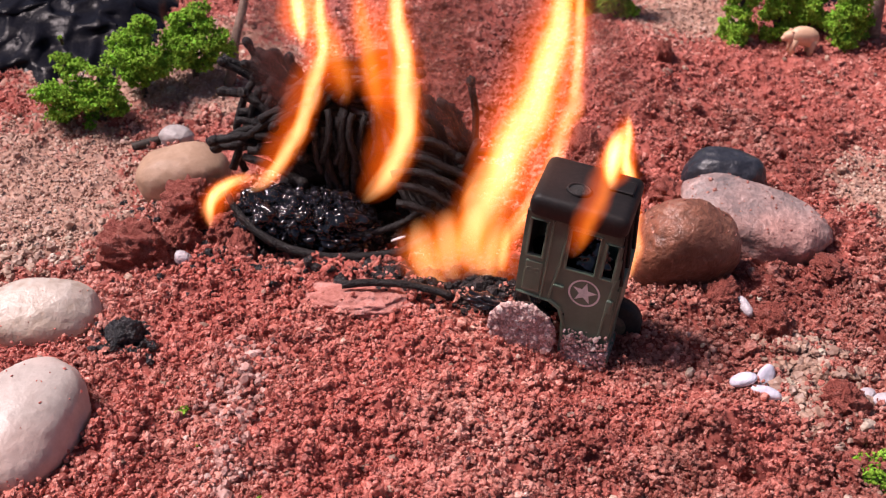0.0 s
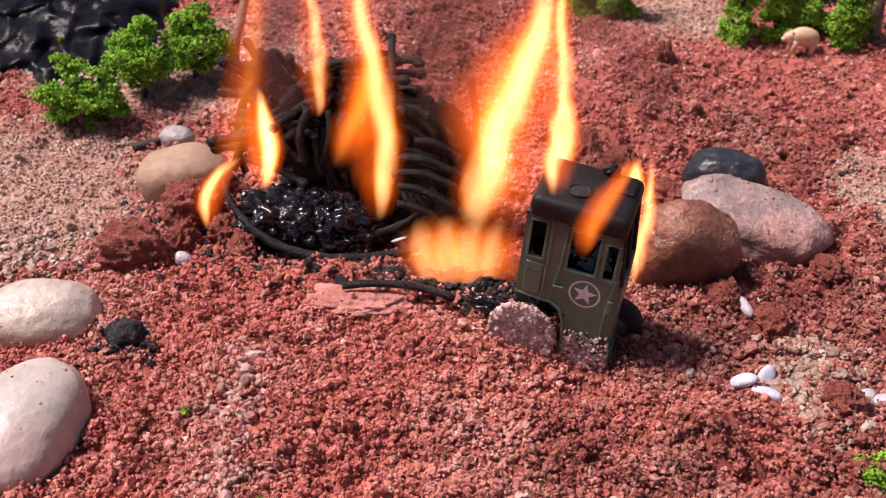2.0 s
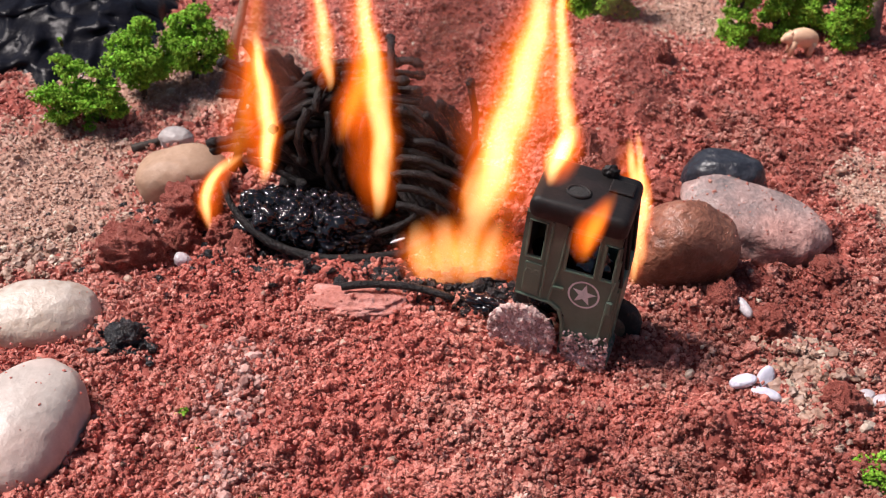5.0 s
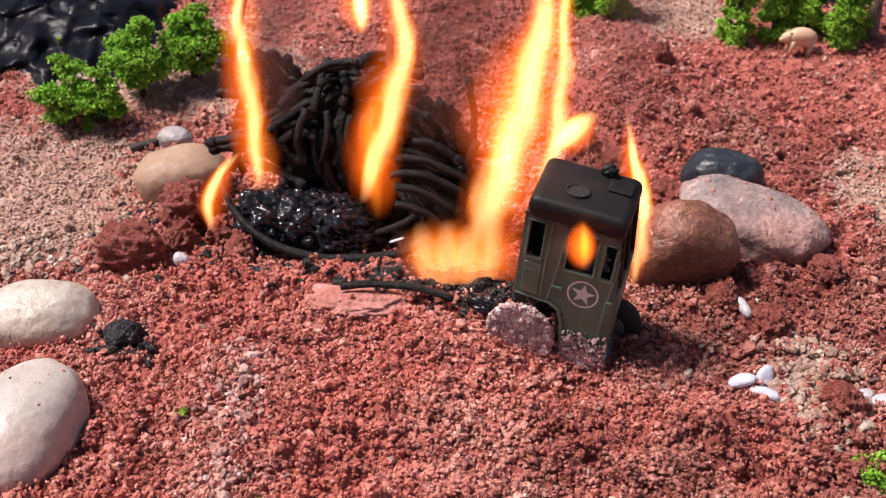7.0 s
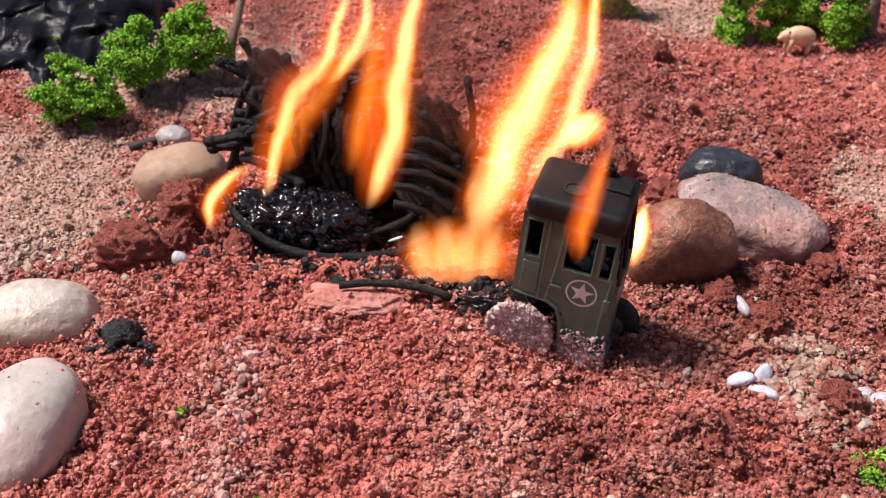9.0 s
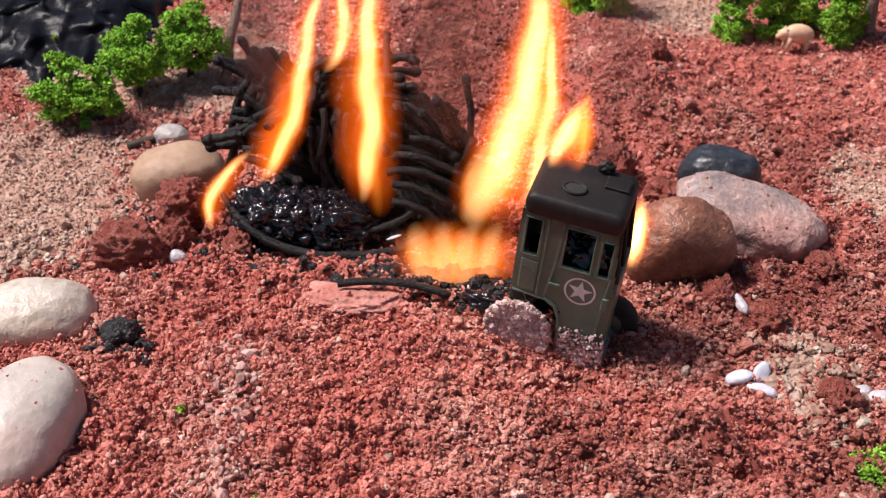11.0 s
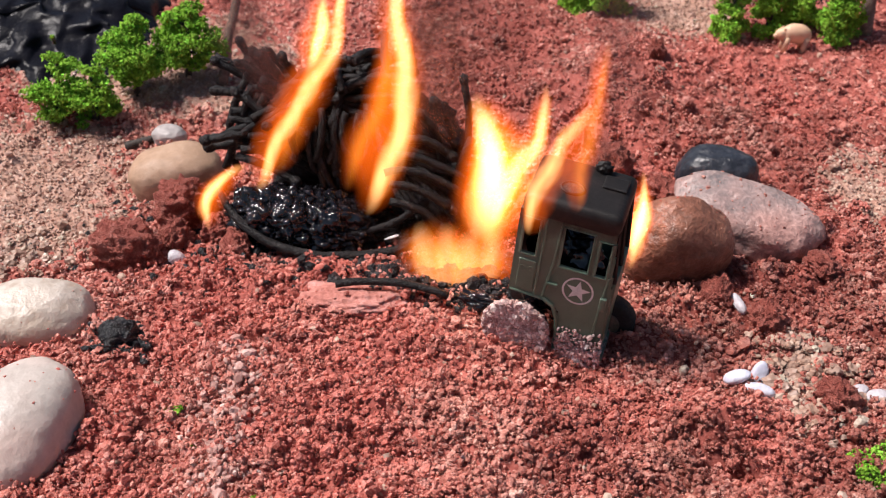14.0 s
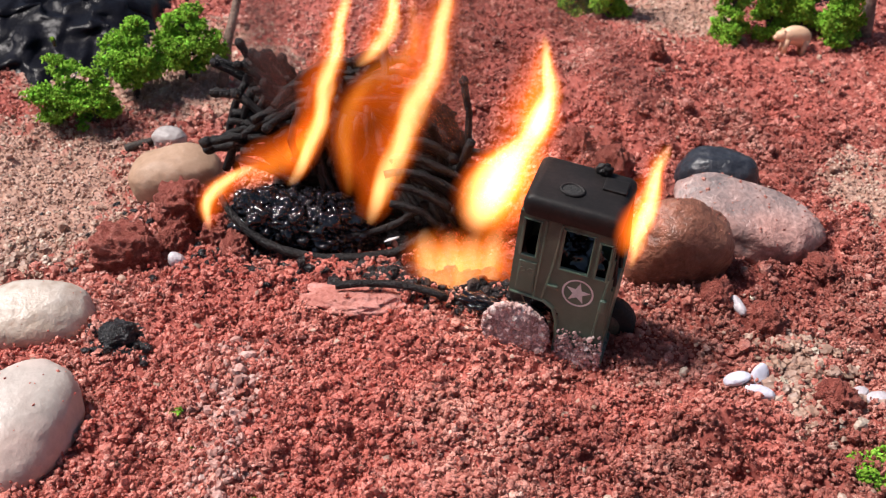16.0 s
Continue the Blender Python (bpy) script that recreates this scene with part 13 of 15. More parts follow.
    walk(flame_e[9], [(0, pose(-0.0038, 0.002, 0.0205, 0, -10)), (0.5, pose(0.0010, 0.002, 0.0177, 0, 17)), (1, pose(0.0035, 0.002, 0.0235, 0, 8)), (1.5, pose(-0.0001, 0.002, 0.0193, 0, 29)), (2, pose(-0.0032, 0.002, 0.0233, 0, 0)), (2.5, pose(-0.0062, 0.002, 0.0195, 0, -10)), (3, pose(-0.0012, 0.002, 0.0082, 0, 5)), (3.5, pose(-0.0013, 0.002, 0.0171, 0, -6)), (4, pose(-0.0006, 0.002, 0.0085, 0, 6)), (4.7, pose(-0.0012, 0.002, 0.0171, 0, -6)), (5.3, pose(-0.0030, 0.002, 0.0235, 0, 0)), (5.9, pose(-0.0011, 0.002, 0.0133, 0, 13)), (6.5, pose(-0.0009, 0.002, 0.0071, 0, 9)), (7, pose(-0.0016, 0.002, 0.0229, 0, -11)), (7.5, pose(-0.0008, 0.002, 0.0131, 0, 13)), (8, pose(0.0004, 0.002, 0.0159, 0, 6)), (8.5, pose(-0.0007, 0.002, 0.0129, 0, 11)), (9, pose(-0.0004, 0.002, 0.0107, 0, 12)), (9.7, pose(0.0007, 0.002, 0.0156, 0, 6)), (10.3, pose(-0.0004, 0.002, 0.0125, 0, 12)), (10.9, pose(-0.0003, 0.002, 0.0118, 0, 13)), (11.5, pose(-0.0002, 0.002, 0.0105, 0, 11)), (12, pose(-0.0001, 0.002, 0.0116, 0, 12)), (12.5, pose(-0.0002, 0.002, 0.0112, 0, 13)), (13, pose(0.0001, 0.002, 0.0099, 0, 16)), (13.5, pose(0.0002, 0.002, 0.0192, 0, -11)), (14, pose(0.0003, 0.002, 0.0123, 0, 12)), (14.5, pose(0.0005, 0.002, 0.0113, 0, 10)), (15, pose(-0.0047, 0.002, 0.0235, 0, -9)), (15.5, pose(0.0043, 0.002, 0.0236, 0, 23)), (16, pose(0.0023, 0.002, 0.0188, 0, 8))])
    walk(flame_e[10], [(0, pose(-0.0047, 0.002, 0.0255, 0, -8)), (0.5, pose(0.0022, 0.002, 0.0214, 0, 18)), (1, pose(0.0042, 0.002, 0.0285, 0, 8)), (1.5, pose(0.0007, 0.002, 0.0206, 0, 31)), (2, pose(-0.0032, 0.002, 0.0242, 0, 5)), (2.5, pose(-0.0073, 0.002, 0.0256, 0, -11)), (3, pose(-0.0010, 0.002, 0.0102, 0, 6)), (3.5, pose(-0.0021, 0.002, 0.0226, 0, -10)), (4, pose(-0.0004, 0.002, 0.0107, 0, 6)), (4.7, pose(-0.0020, 0.002, 0.0226, 0, -10)), (5.3, pose(-0.0030, 0.002, 0.0244, 0, 5)), (5.9, pose(-0.0008, 0.002, 0.0146, 0, 13)), (6.5, pose(-0.0006, 0.002, 0.0085, 0, 12)), (7, pose(-0.0022, 0.002, 0.0259, 0, -12)), (7.5, pose(-0.0005, 0.002, 0.0144, 0, 13)), (8, pose(0.0007, 0.002, 0.0187, 0, 4)), (8.5, pose(-0.0004, 0.002, 0.0142, 0, 10)), (9, pose(-0.0002, 0.002, 0.0118, 0, 14)), (9.7, pose(0.0009, 0.002, 0.0184, 0, 4)), (10.3, pose(-0.0001, 0.002, 0.0138, 0, 12)), (10.9, pose(-0.0001, 0.002, 0.0128, 0, 13)), (11.5, pose(0.0000, 0.002, 0.0119, 0, 8)), (12, pose(0.0001, 0.002, 0.0126, 0, 12)), (12.5, pose(0.0002, 0.002, 0.0128, 0, 12)), (13, pose(0.0004, 0.002, 0.0110, 0, 15)), (13.5, pose(-0.0008, 0.002, 0.0241, 0, -11)), (14, pose(0.0006, 0.002, 0.0136, 0, 12)), (14.5, pose(0.0008, 0.002, 0.0130, 0, 10)), (15, pose(-0.0053, 0.002, 0.0279, 0, -5)), (15.5, pose(0.0059, 0.002, 0.0272, 0, 28)), (16, pose(0.0026, 0.002, 0.0225, 0, 6))])
    walk(flame_e[11], [(0, pose(-0.0051, 0.002, 0.0306, 0, -2)), (0.5, pose(0.0034, 0.002, 0.0251, 0, 18)), (1, pose(0.0048, 0.002, 0.0336, 0, 7)), (1.5, pose(0.0016, 0.002, 0.0219, 0, 31)), (2, pose(-0.0030, 0.002, 0.0252, 0, 9)), (2.5, pose(-0.0087, 0.002, 0.0316, 0, -14)), (3, pose(-0.0008, 0.002, 0.0122, 0, 8)), (3.5, pose(-0.0033, 0.002, 0.0281, 0, -15)), (4, pose(-0.0001, 0.002, 0.0128, 0, 6)), (4.7, pose(-0.0032, 0.002, 0.0281, 0, -15)), (5.3, pose(-0.0028, 0.002, 0.0254, 0, 9)), (5.9, pose(-0.0004, 0.002, 0.0159, 0, 13)), (6.5, pose(-0.0003, 0.002, 0.0099, 0, 15)), (7, pose(-0.0028, 0.002, 0.0289, 0, -12)), (7.5, pose(-0.0002, 0.002, 0.0157, 0, 13)), (8, pose(0.0008, 0.002, 0.0215, 0, 2)), (8.5, pose(-0.0002, 0.002, 0.0155, 0, 10)), (9, pose(0.0001, 0.002, 0.0128, 0, 15)), (9.7, pose(0.0011, 0.002, 0.0212, 0, 2)), (10.3, pose(0.0002, 0.002, 0.0152, 0, 12)), (10.9, pose(0.0001, 0.002, 0.0138, 0, 13)), (11.5, pose(0.0002, 0.002, 0.0133, 0, 7)), (12, pose(0.0003, 0.002, 0.0136, 0, 12)), (12.5, pose(0.0005, 0.002, 0.0145, 0, 12)), (13, pose(0.0006, 0.002, 0.0120, 0, 14)), (13.5, pose(-0.0017, 0.002, 0.0289, 0, -11)), (14, pose(0.0009, 0.002, 0.0149, 0, 12)), (14.5, pose(0.0010, 0.002, 0.0146, 0, 9)), (15, pose(-0.0055, 0.002, 0.0324, 0, -1)), (15.5, pose(0.0080, 0.002, 0.0306, 0, 36)), (16, pose(0.0032, 0.002, 0.0261, 0, 14))])
    walk(flame_e[12], [(0, pose(-0.0050, 0.002, 0.0357, 0, 1)), (0.5, pose(0.0046, 0.002, 0.0288, 0, 18)), (1, pose(0.0054, 0.002, 0.0386, 0, 6)), (1.5, pose(0.0024, 0.002, 0.0231, 0, 28)), (2, pose(-0.0028, 0.002, 0.0261, 0, 13)), (2.5, pose(-0.0103, 0.002, 0.0375, 0, -16)), (3, pose(-0.0005, 0.002, 0.0141, 0, 8)), (3.5, pose(-0.0049, 0.002, 0.0334, 0, -18)), (4, pose(0.0001, 0.002, 0.0149, 0, 6)), (4.7, pose(-0.0048, 0.002, 0.0335, 0, -18)), (5.3, pose(-0.0026, 0.002, 0.0263, 0, 13)), (5.9, pose(-0.0001, 0.002, 0.0173, 0, 14)), (6.5, pose(0.0002, 0.002, 0.0112, 0, 17)), (7, pose(-0.0035, 0.002, 0.0318, 0, -13)), (7.5, pose(0.0001, 0.002, 0.0171, 0, 14)), (8, pose(0.0009, 0.002, 0.0243, 0, 2)), (8.5, pose(-0.0000, 0.002, 0.0168, 0, 9)), (9, pose(0.0004, 0.002, 0.0138, 0, 16)), (9.7, pose(0.0011, 0.002, 0.0241, 0, 2)), (10.3, pose(0.0005, 0.002, 0.0165, 0, 12)), (10.9, pose(0.0003, 0.002, 0.0148, 0, 13)), (11.5, pose(0.0003, 0.002, 0.0146, 0, 5)), (12, pose(0.0005, 0.002, 0.0147, 0, 12)), (12.5, pose(0.0009, 0.002, 0.0162, 0, 12)), (13, pose(0.0009, 0.002, 0.0131, 0, 13)), (13.5, pose(-0.0026, 0.002, 0.0338, 0, -10)), (14, pose(0.0011, 0.002, 0.0163, 0, 12)), (14.5, pose(0.0013, 0.002, 0.0163, 0, 9)), (15, pose(-0.0054, 0.002, 0.0368, 0, 2)), (15.5, pose(0.0106, 0.002, 0.0336, 0, 43)), (16, pose(0.0044, 0.002, 0.0296, 0, 23))])
    walk(flame_f[0], [(0, pose(0.0028, 0, 0.0243, 0, 19)), (0.5, pose(0.0056, 0, 0.0241, 0, 32)), (1, pose(0.0052, 0, 0.0257, 0, 24)), (1.5, pose(0.0040, 0, 0.0228, 0, 16)), (2, pose(0.0042, 0, 0.0247, 0, 10)), (2.5, pose(0.0044, 0, 0.0234, 0, 9)), (3, pose(0.0027, 0, 0.0233, 0, -15)), (3.5, pose(0.0031, 0, 0.0217, 0, 0)), (4, pose(0.0030, 0, 0.0235, 0, -4)), (4.7, pose(0.0032, 0, 0.0218, 0, 0)), (5.3, pose(0.0044, 0, 0.0249, 0, 10)), (5.9, pose(0.0032, 0, 0.0226, 0, -5)), (6.5, pose(0.0038, 0, 0.0235, 0, -4)), (7, pose(0.0038, 0, 0.0223, 0, -4)), (7.5, pose(0.0034, 0, 0.0224, 0, -5)), (8, pose(0.0033, 0, 0.0212, 0, -4)), (8.5, pose(0.0034, 0, 0.0214, 0, -7)), (9, pose(0.0033, 0, 0.0231, 0, 1)), (9.7, pose(0.0036, 0, 0.0209, 0, -4)), (10.3, pose(0.0024, 0, 0.0350, 0, -2)), (10.9, pose(0.0020, 0, 0.0439, 0, 6)), (11.5, pose(0.0056, 0, 0.0436, 0, -14)), (12, pose(0.0022, 0, 0.0438, 0, 6)), (12.5, pose(0.0013, 0, 0.0461, 0, 13)), (13, pose(0.0058, 0, 0.0299, 0, 42)), (13.5, pose(0.0048, 0, 0.0424, 0, 16)), (14, pose(0.0030, 0, 0.0348, 0, -2)), (14.5, pose(0.0039, 0, 0.0332, 0, -19)), (15, pose(0.0112, 0, 0.0297, 0, 2)), (15.5, pose(0.0141, 0, 0.0243, 0, 11)), (16, pose(0.0139, 0, 0.0244, 0, 13))])
    walk(flame_f[1], [(0, pose(0.0037, 0, 0.0269, 0, 18)), (0.5, pose(0.0062, 0, 0.0250, 0, 34)), (1, pose(0.0053, 0, 0.0260, 0, 25)), (1.5, pose(0.0040, 0, 0.0229, 0, 16)), (2, pose(0.0045, 0, 0.0264, 0, 13)), (2.5, pose(0.0048, 0, 0.0263, 0, 9)), (3, pose(0.0024, 0, 0.0246, 0, -14)), (3.5, pose(0.0031, 0, 0.0219, 0, 0)), (4, pose(0.0027, 0, 0.0280, 0, -2)), (4.7, pose(0.0032, 0, 0.0219, 0, 0)), (5.3, pose(0.0047, 0, 0.0266, 0, 13)), (5.9, pose(0.0032, 0, 0.0228, 0, -5)), (6.5, pose(0.0035, 0, 0.0278, 0, -3)), (7, pose(0.0037, 0, 0.0225, 0, -4)), (7.5, pose(0.0034, 0, 0.0226, 0, -5)), (8, pose(0.0033, 0, 0.0213, 0, -4)), (8.5, pose(0.0034, 0, 0.0215, 0, -7)), (9, pose(0.0033, 0, 0.0253, 0, 4)), (9.7, pose(0.0036, 0, 0.0210, 0, -4)), (10.3, pose(0.0024, 0, 0.0380, 0, 1)), (10.9, pose(0.0021, 0, 0.0448, 0, 6)), (11.5, pose(0.0053, 0, 0.0447, 0, -13)), (12, pose(0.0023, 0, 0.0447, 0, 6)), (12.5, pose(0.0014, 0, 0.0467, 0, 12)), (13, pose(0.0062, 0, 0.0303, 0, 43)), (13.5, pose(0.0051, 0, 0.0433, 0, 17)), (14, pose(0.0029, 0, 0.0378, 0, 1)), (14.5, pose(0.0038, 0, 0.0335, 0, -18)), (15, pose(0.0112, 0, 0.0310, 0, -1)), (15.5, pose(0.0143, 0, 0.0252, 0, 11)), (16, pose(0.0141, 0, 0.0252, 0, 13))])
    walk(flame_f[2], [(0, pose(0.0045, 0, 0.0295, 0, 17)), (0.5, pose(0.0069, 0, 0.0260, 0, 37)), (1, pose(0.0055, 0, 0.0264, 0, 25)), (1.5, pose(0.0040, 0, 0.0229, 0, 16)), (2, pose(0.0049, 0, 0.0281, 0, 17)), (2.5, pose(0.0053, 0, 0.0291, 0, 9)), (3, pose(0.0021, 0, 0.0259, 0, -13)), (3.5, pose(0.0031, 0, 0.0220, 0, 1)), (4, pose(0.0026, 0, 0.0324, 0, -1)), (4.7, pose(0.0032, 0, 0.0220, 0, 1)), (5.3, pose(0.0051, 0, 0.0282, 0, 17)), (5.9, pose(0.0032, 0, 0.0230, 0, -6)), (6.5, pose(0.0033, 0, 0.0321, 0, -2)), (7, pose(0.0037, 0, 0.0226, 0, -4)), (7.5, pose(0.0034, 0, 0.0229, 0, -6)), (8, pose(0.0033, 0, 0.0214, 0, -4)), (8.5, pose(0.0034, 0, 0.0216, 0, -7)), (9, pose(0.0035, 0, 0.0274, 0, 7)), (9.7, pose(0.0035, 0, 0.0212, 0, -4)), (10.3, pose(0.0025, 0, 0.0410, 0, 5)), (10.9, pose(0.0022, 0, 0.0458, 0, 6)), (11.5, pose(0.0051, 0, 0.0458, 0, -11)), (12, pose(0.0024, 0, 0.0456, 0, 6)), (12.5, pose(0.0015, 0, 0.0472, 0, 11)), (13, pose(0.0065, 0, 0.0307, 0, 43)), (13.5, pose(0.0054, 0, 0.0443, 0, 17)), (14, pose(0.0031, 0, 0.0408, 0, 5)), (14.5, pose(0.0037, 0, 0.0337, 0, -17)), (15, pose(0.0111, 0, 0.0324, 0, -5)), (15.5, pose(0.0145, 0, 0.0260, 0, 12)), (16, pose(0.0143, 0, 0.0260, 0, 13))])
    walk(flame_f[3], [(0, pose(0.0053, 0, 0.0321, 0, 17)), (0.5, pose(0.0076, 0, 0.0269, 0, 40)), (1, pose(0.0056, 0, 0.0267, 0, 26)), (1.5, pose(0.0040, 0, 0.0230, 0, 16)), (2, pose(0.0055, 0, 0.0297, 0, 21)), (2.5, pose(0.0057, 0, 0.0320, 0, 8)), (3, pose(0.0018, 0, 0.0271, 0, -12)), (3.5, pose(0.0031, 0, 0.0221, 0, 1)), (4, pose(0.0026, 0, 0.0368, 0, 1)), (4.7, pose(0.0032, 0, 0.0221, 0, 1)), (5.3, pose(0.0056, 0, 0.0299, 0, 21)), (5.9, pose(0.0031, 0, 0.0232, 0, -6)), (6.5, pose(0.0032, 0, 0.0364, 0, -1)), (7, pose(0.0037, 0, 0.0227, 0, -4)), (7.5, pose(0.0033, 0, 0.0231, 0, -6)), (8, pose(0.0033, 0, 0.0215, 0, -4)), (8.5, pose(0.0034, 0, 0.0218, 0, -7)), (9, pose(0.0039, 0, 0.0295, 0, 10)), (9.7, pose(0.0035, 0, 0.0213, 0, -4)), (10.3, pose(0.0029, 0, 0.0439, 0, 9)), (10.9, pose(0.0023, 0, 0.0467, 0, 5)), (11.5, pose(0.0049, 0, 0.0469, 0, -10)), (12, pose(0.0025, 0, 0.0466, 0, 5)), (12.5, pose(0.0016, 0, 0.0477, 0, 10)), (13, pose(0.0068, 0, 0.0310, 0, 43)), (13.5, pose(0.0057, 0, 0.0453, 0, 18)), (14, pose(0.0035, 0, 0.0437, 0, 9)), (14.5, pose(0.0037, 0, 0.0340, 0, -17)), (15, pose(0.0110, 0, 0.0337, 0, -8)), (15.5, pose(0.0147, 0, 0.0269, 0, 13)), (16, pose(0.0144, 0, 0.0269, 0, 12))])
    walk(flame_f[4], [(0, pose(0.0060, 0, 0.0347, 0, 16)), (0.5, pose(0.0084, 0, 0.0277, 0, 43)), (1, pose(0.0058, 0, 0.0270, 0, 26)), (1.5, pose(0.0041, 0, 0.0231, 0, 16)), (2, pose(0.0062, 0, 0.0313, 0, 25)), (2.5, pose(0.0061, 0, 0.0349, 0, 6)), (3, pose(0.0015, 0, 0.0284, 0, -12)), (3.5, pose(0.0031, 0, 0.0222, 0, 1)), (4, pose(0.0027, 0, 0.0412, 0, 1)), (4.7, pose(0.0031, 0, 0.0223, 0, 1)), (5.3, pose(0.0063, 0, 0.0315, 0, 25)), (5.9, pose(0.0031, 0, 0.0234, 0, -6)), (6.5, pose(0.0032, 0, 0.0407, 0, 0)), (7, pose(0.0037, 0, 0.0228, 0, -4)), (7.5, pose(0.0033, 0, 0.0233, 0, -6)), (8, pose(0.0033, 0, 0.0216, 0, -4)), (8.5, pose(0.0033, 0, 0.0219, 0, -6)), (9, pose(0.0043, 0, 0.0316, 0, 12)), (9.7, pose(0.0035, 0, 0.0214, 0, -4)), (10.3, pose(0.0034, 0, 0.0468, 0, 10)), (10.9, pose(0.0024, 0, 0.0476, 0, 5)), (11.5, pose(0.0047, 0, 0.0480, 0, -10)), (12, pose(0.0026, 0, 0.0475, 0, 5)), (12.5, pose(0.0017, 0, 0.0483, 0, 9)), (13, pose(0.0072, 0, 0.0314, 0, 43)), (13.5, pose(0.0061, 0, 0.0462, 0, 17)), (14, pose(0.0040, 0, 0.0466, 0, 10)), (14.5, pose(0.0036, 0, 0.0342, 0, -16)), (15, pose(0.0107, 0, 0.0351, 0, -11)), (15.5, pose(0.0149, 0, 0.0277, 0, 14)), (16, pose(0.0146, 0, 0.0277, 0, 12))])
    walk(flame_f[5], [(0, pose(0.0068, 0, 0.0374, 0, 16)), (0.5, pose(0.0092, 0, 0.0285, 0, 44)), (1, pose(0.0059, 0, 0.0274, 0, 27)), (1.5, pose(0.0041, 0, 0.0232, 0, 16)), (2, pose(0.0070, 0, 0.0328, 0, 27)), (2.5, pose(0.0064, 0, 0.0378, 0, 3)), (3, pose(0.0013, 0, 0.0297, 0, -11)), (3.5, pose(0.0031, 0, 0.0224, 0, 1)), (4, pose(0.0027, 0, 0.0456, 0, -1)), (4.7, pose(0.0031, 0, 0.0224, 0, 1)), (5.3, pose(0.0071, 0, 0.0330, 0, 27)), (5.9, pose(0.0031, 0, 0.0236, 0, -6)), (6.5, pose(0.0032, 0, 0.0450, 0, 1)), (7, pose(0.0037, 0, 0.0229, 0, -4)), (7.5, pose(0.0033, 0, 0.0235, 0, -6)), (8, pose(0.0033, 0, 0.0217, 0, -4)), (8.5, pose(0.0033, 0, 0.0220, 0, -6)), (9, pose(0.0048, 0, 0.0337, 0, 13)), (9.7, pose(0.0035, 0, 0.0215, 0, -4)), (10.3, pose(0.0040, 0, 0.0497, 0, 9)), (10.9, pose(0.0025, 0, 0.0486, 0, 5)), (11.5, pose(0.0045, 0, 0.0491, 0, -9)), (12, pose(0.0027, 0, 0.0485, 0, 5)), (12.5, pose(0.0018, 0, 0.0488, 0, 8)), (13, pose(0.0075, 0, 0.0317, 0, 43)), (13.5, pose(0.0064, 0, 0.0472, 0, 17)), (14, pose(0.0045, 0, 0.0496, 0, 9)), (14.5, pose(0.0035, 0, 0.0344, 0, -16)), (15, pose(0.0104, 0, 0.0364, 0, -12)), (15.5, pose(0.0151, 0, 0.0286, 0, 15)), (16, pose(0.0148, 0, 0.0285, 0, 12))])
    walk(flame_f[6], [(0, pose(0.0075, 0, 0.0400, 0, 15)), (0.5, pose(0.0100, 0, 0.0293, 0, 45)), (1, pose(0.0061, 0, 0.0277, 0, 28)), (1.5, pose(0.0041, 0, 0.0233, 0, 16)), (2, pose(0.0078, 0, 0.0343, 0, 29)), (2.5, pose(0.0064, 0, 0.0407, 0, 0)), (3, pose(0.0010, 0, 0.0310, 0, -10)), (3.5, pose(0.0031, 0, 0.0225, 0, 1)), (4, pose(0.0026, 0, 0.0500, 0, -2)), (4.7, pose(0.0031, 0, 0.0225, 0, 1)), (5.3, pose(0.0080, 0, 0.0345, 0, 29)), (5.9, pose(0.0031, 0, 0.0238, 0, -6)), (6.5, pose(0.0034, 0, 0.0492, 0, 3)), (7, pose(0.0037, 0, 0.0231, 0, -4)), (7.5, pose(0.0033, 0, 0.0237, 0, -6)), (8, pose(0.0033, 0, 0.0219, 0, -4)), (8.5, pose(0.0033, 0, 0.0221, 0, -6)), (9, pose(0.0053, 0, 0.0358, 0, 13)), (9.7, pose(0.0035, 0, 0.0216, 0, -4)), (10.3, pose(0.0044, 0, 0.0527, 0, 8)), (10.9, pose(0.0026, 0, 0.0495, 0, 4)), (11.5, pose(0.0044, 0, 0.0502, 0, -9)), (12, pose(0.0028, 0, 0.0494, 0, 4)), (12.5, pose(0.0019, 0, 0.0494, 0, 7)), (13, pose(0.0079, 0, 0.0320, 0, 42)), (13.5, pose(0.0067, 0, 0.0481, 0, 16)), (14, pose(0.0049, 0, 0.0525, 0, 8)), (14.5, pose(0.0035, 0, 0.0347, 0, -15)), (15, pose(0.0101, 0, 0.0377, 0, -12)), (15.5, pose(0.0154, 0, 0.0294, 0, 16)), (16, pose(0.0150, 0, 0.0294, 0, 11))])
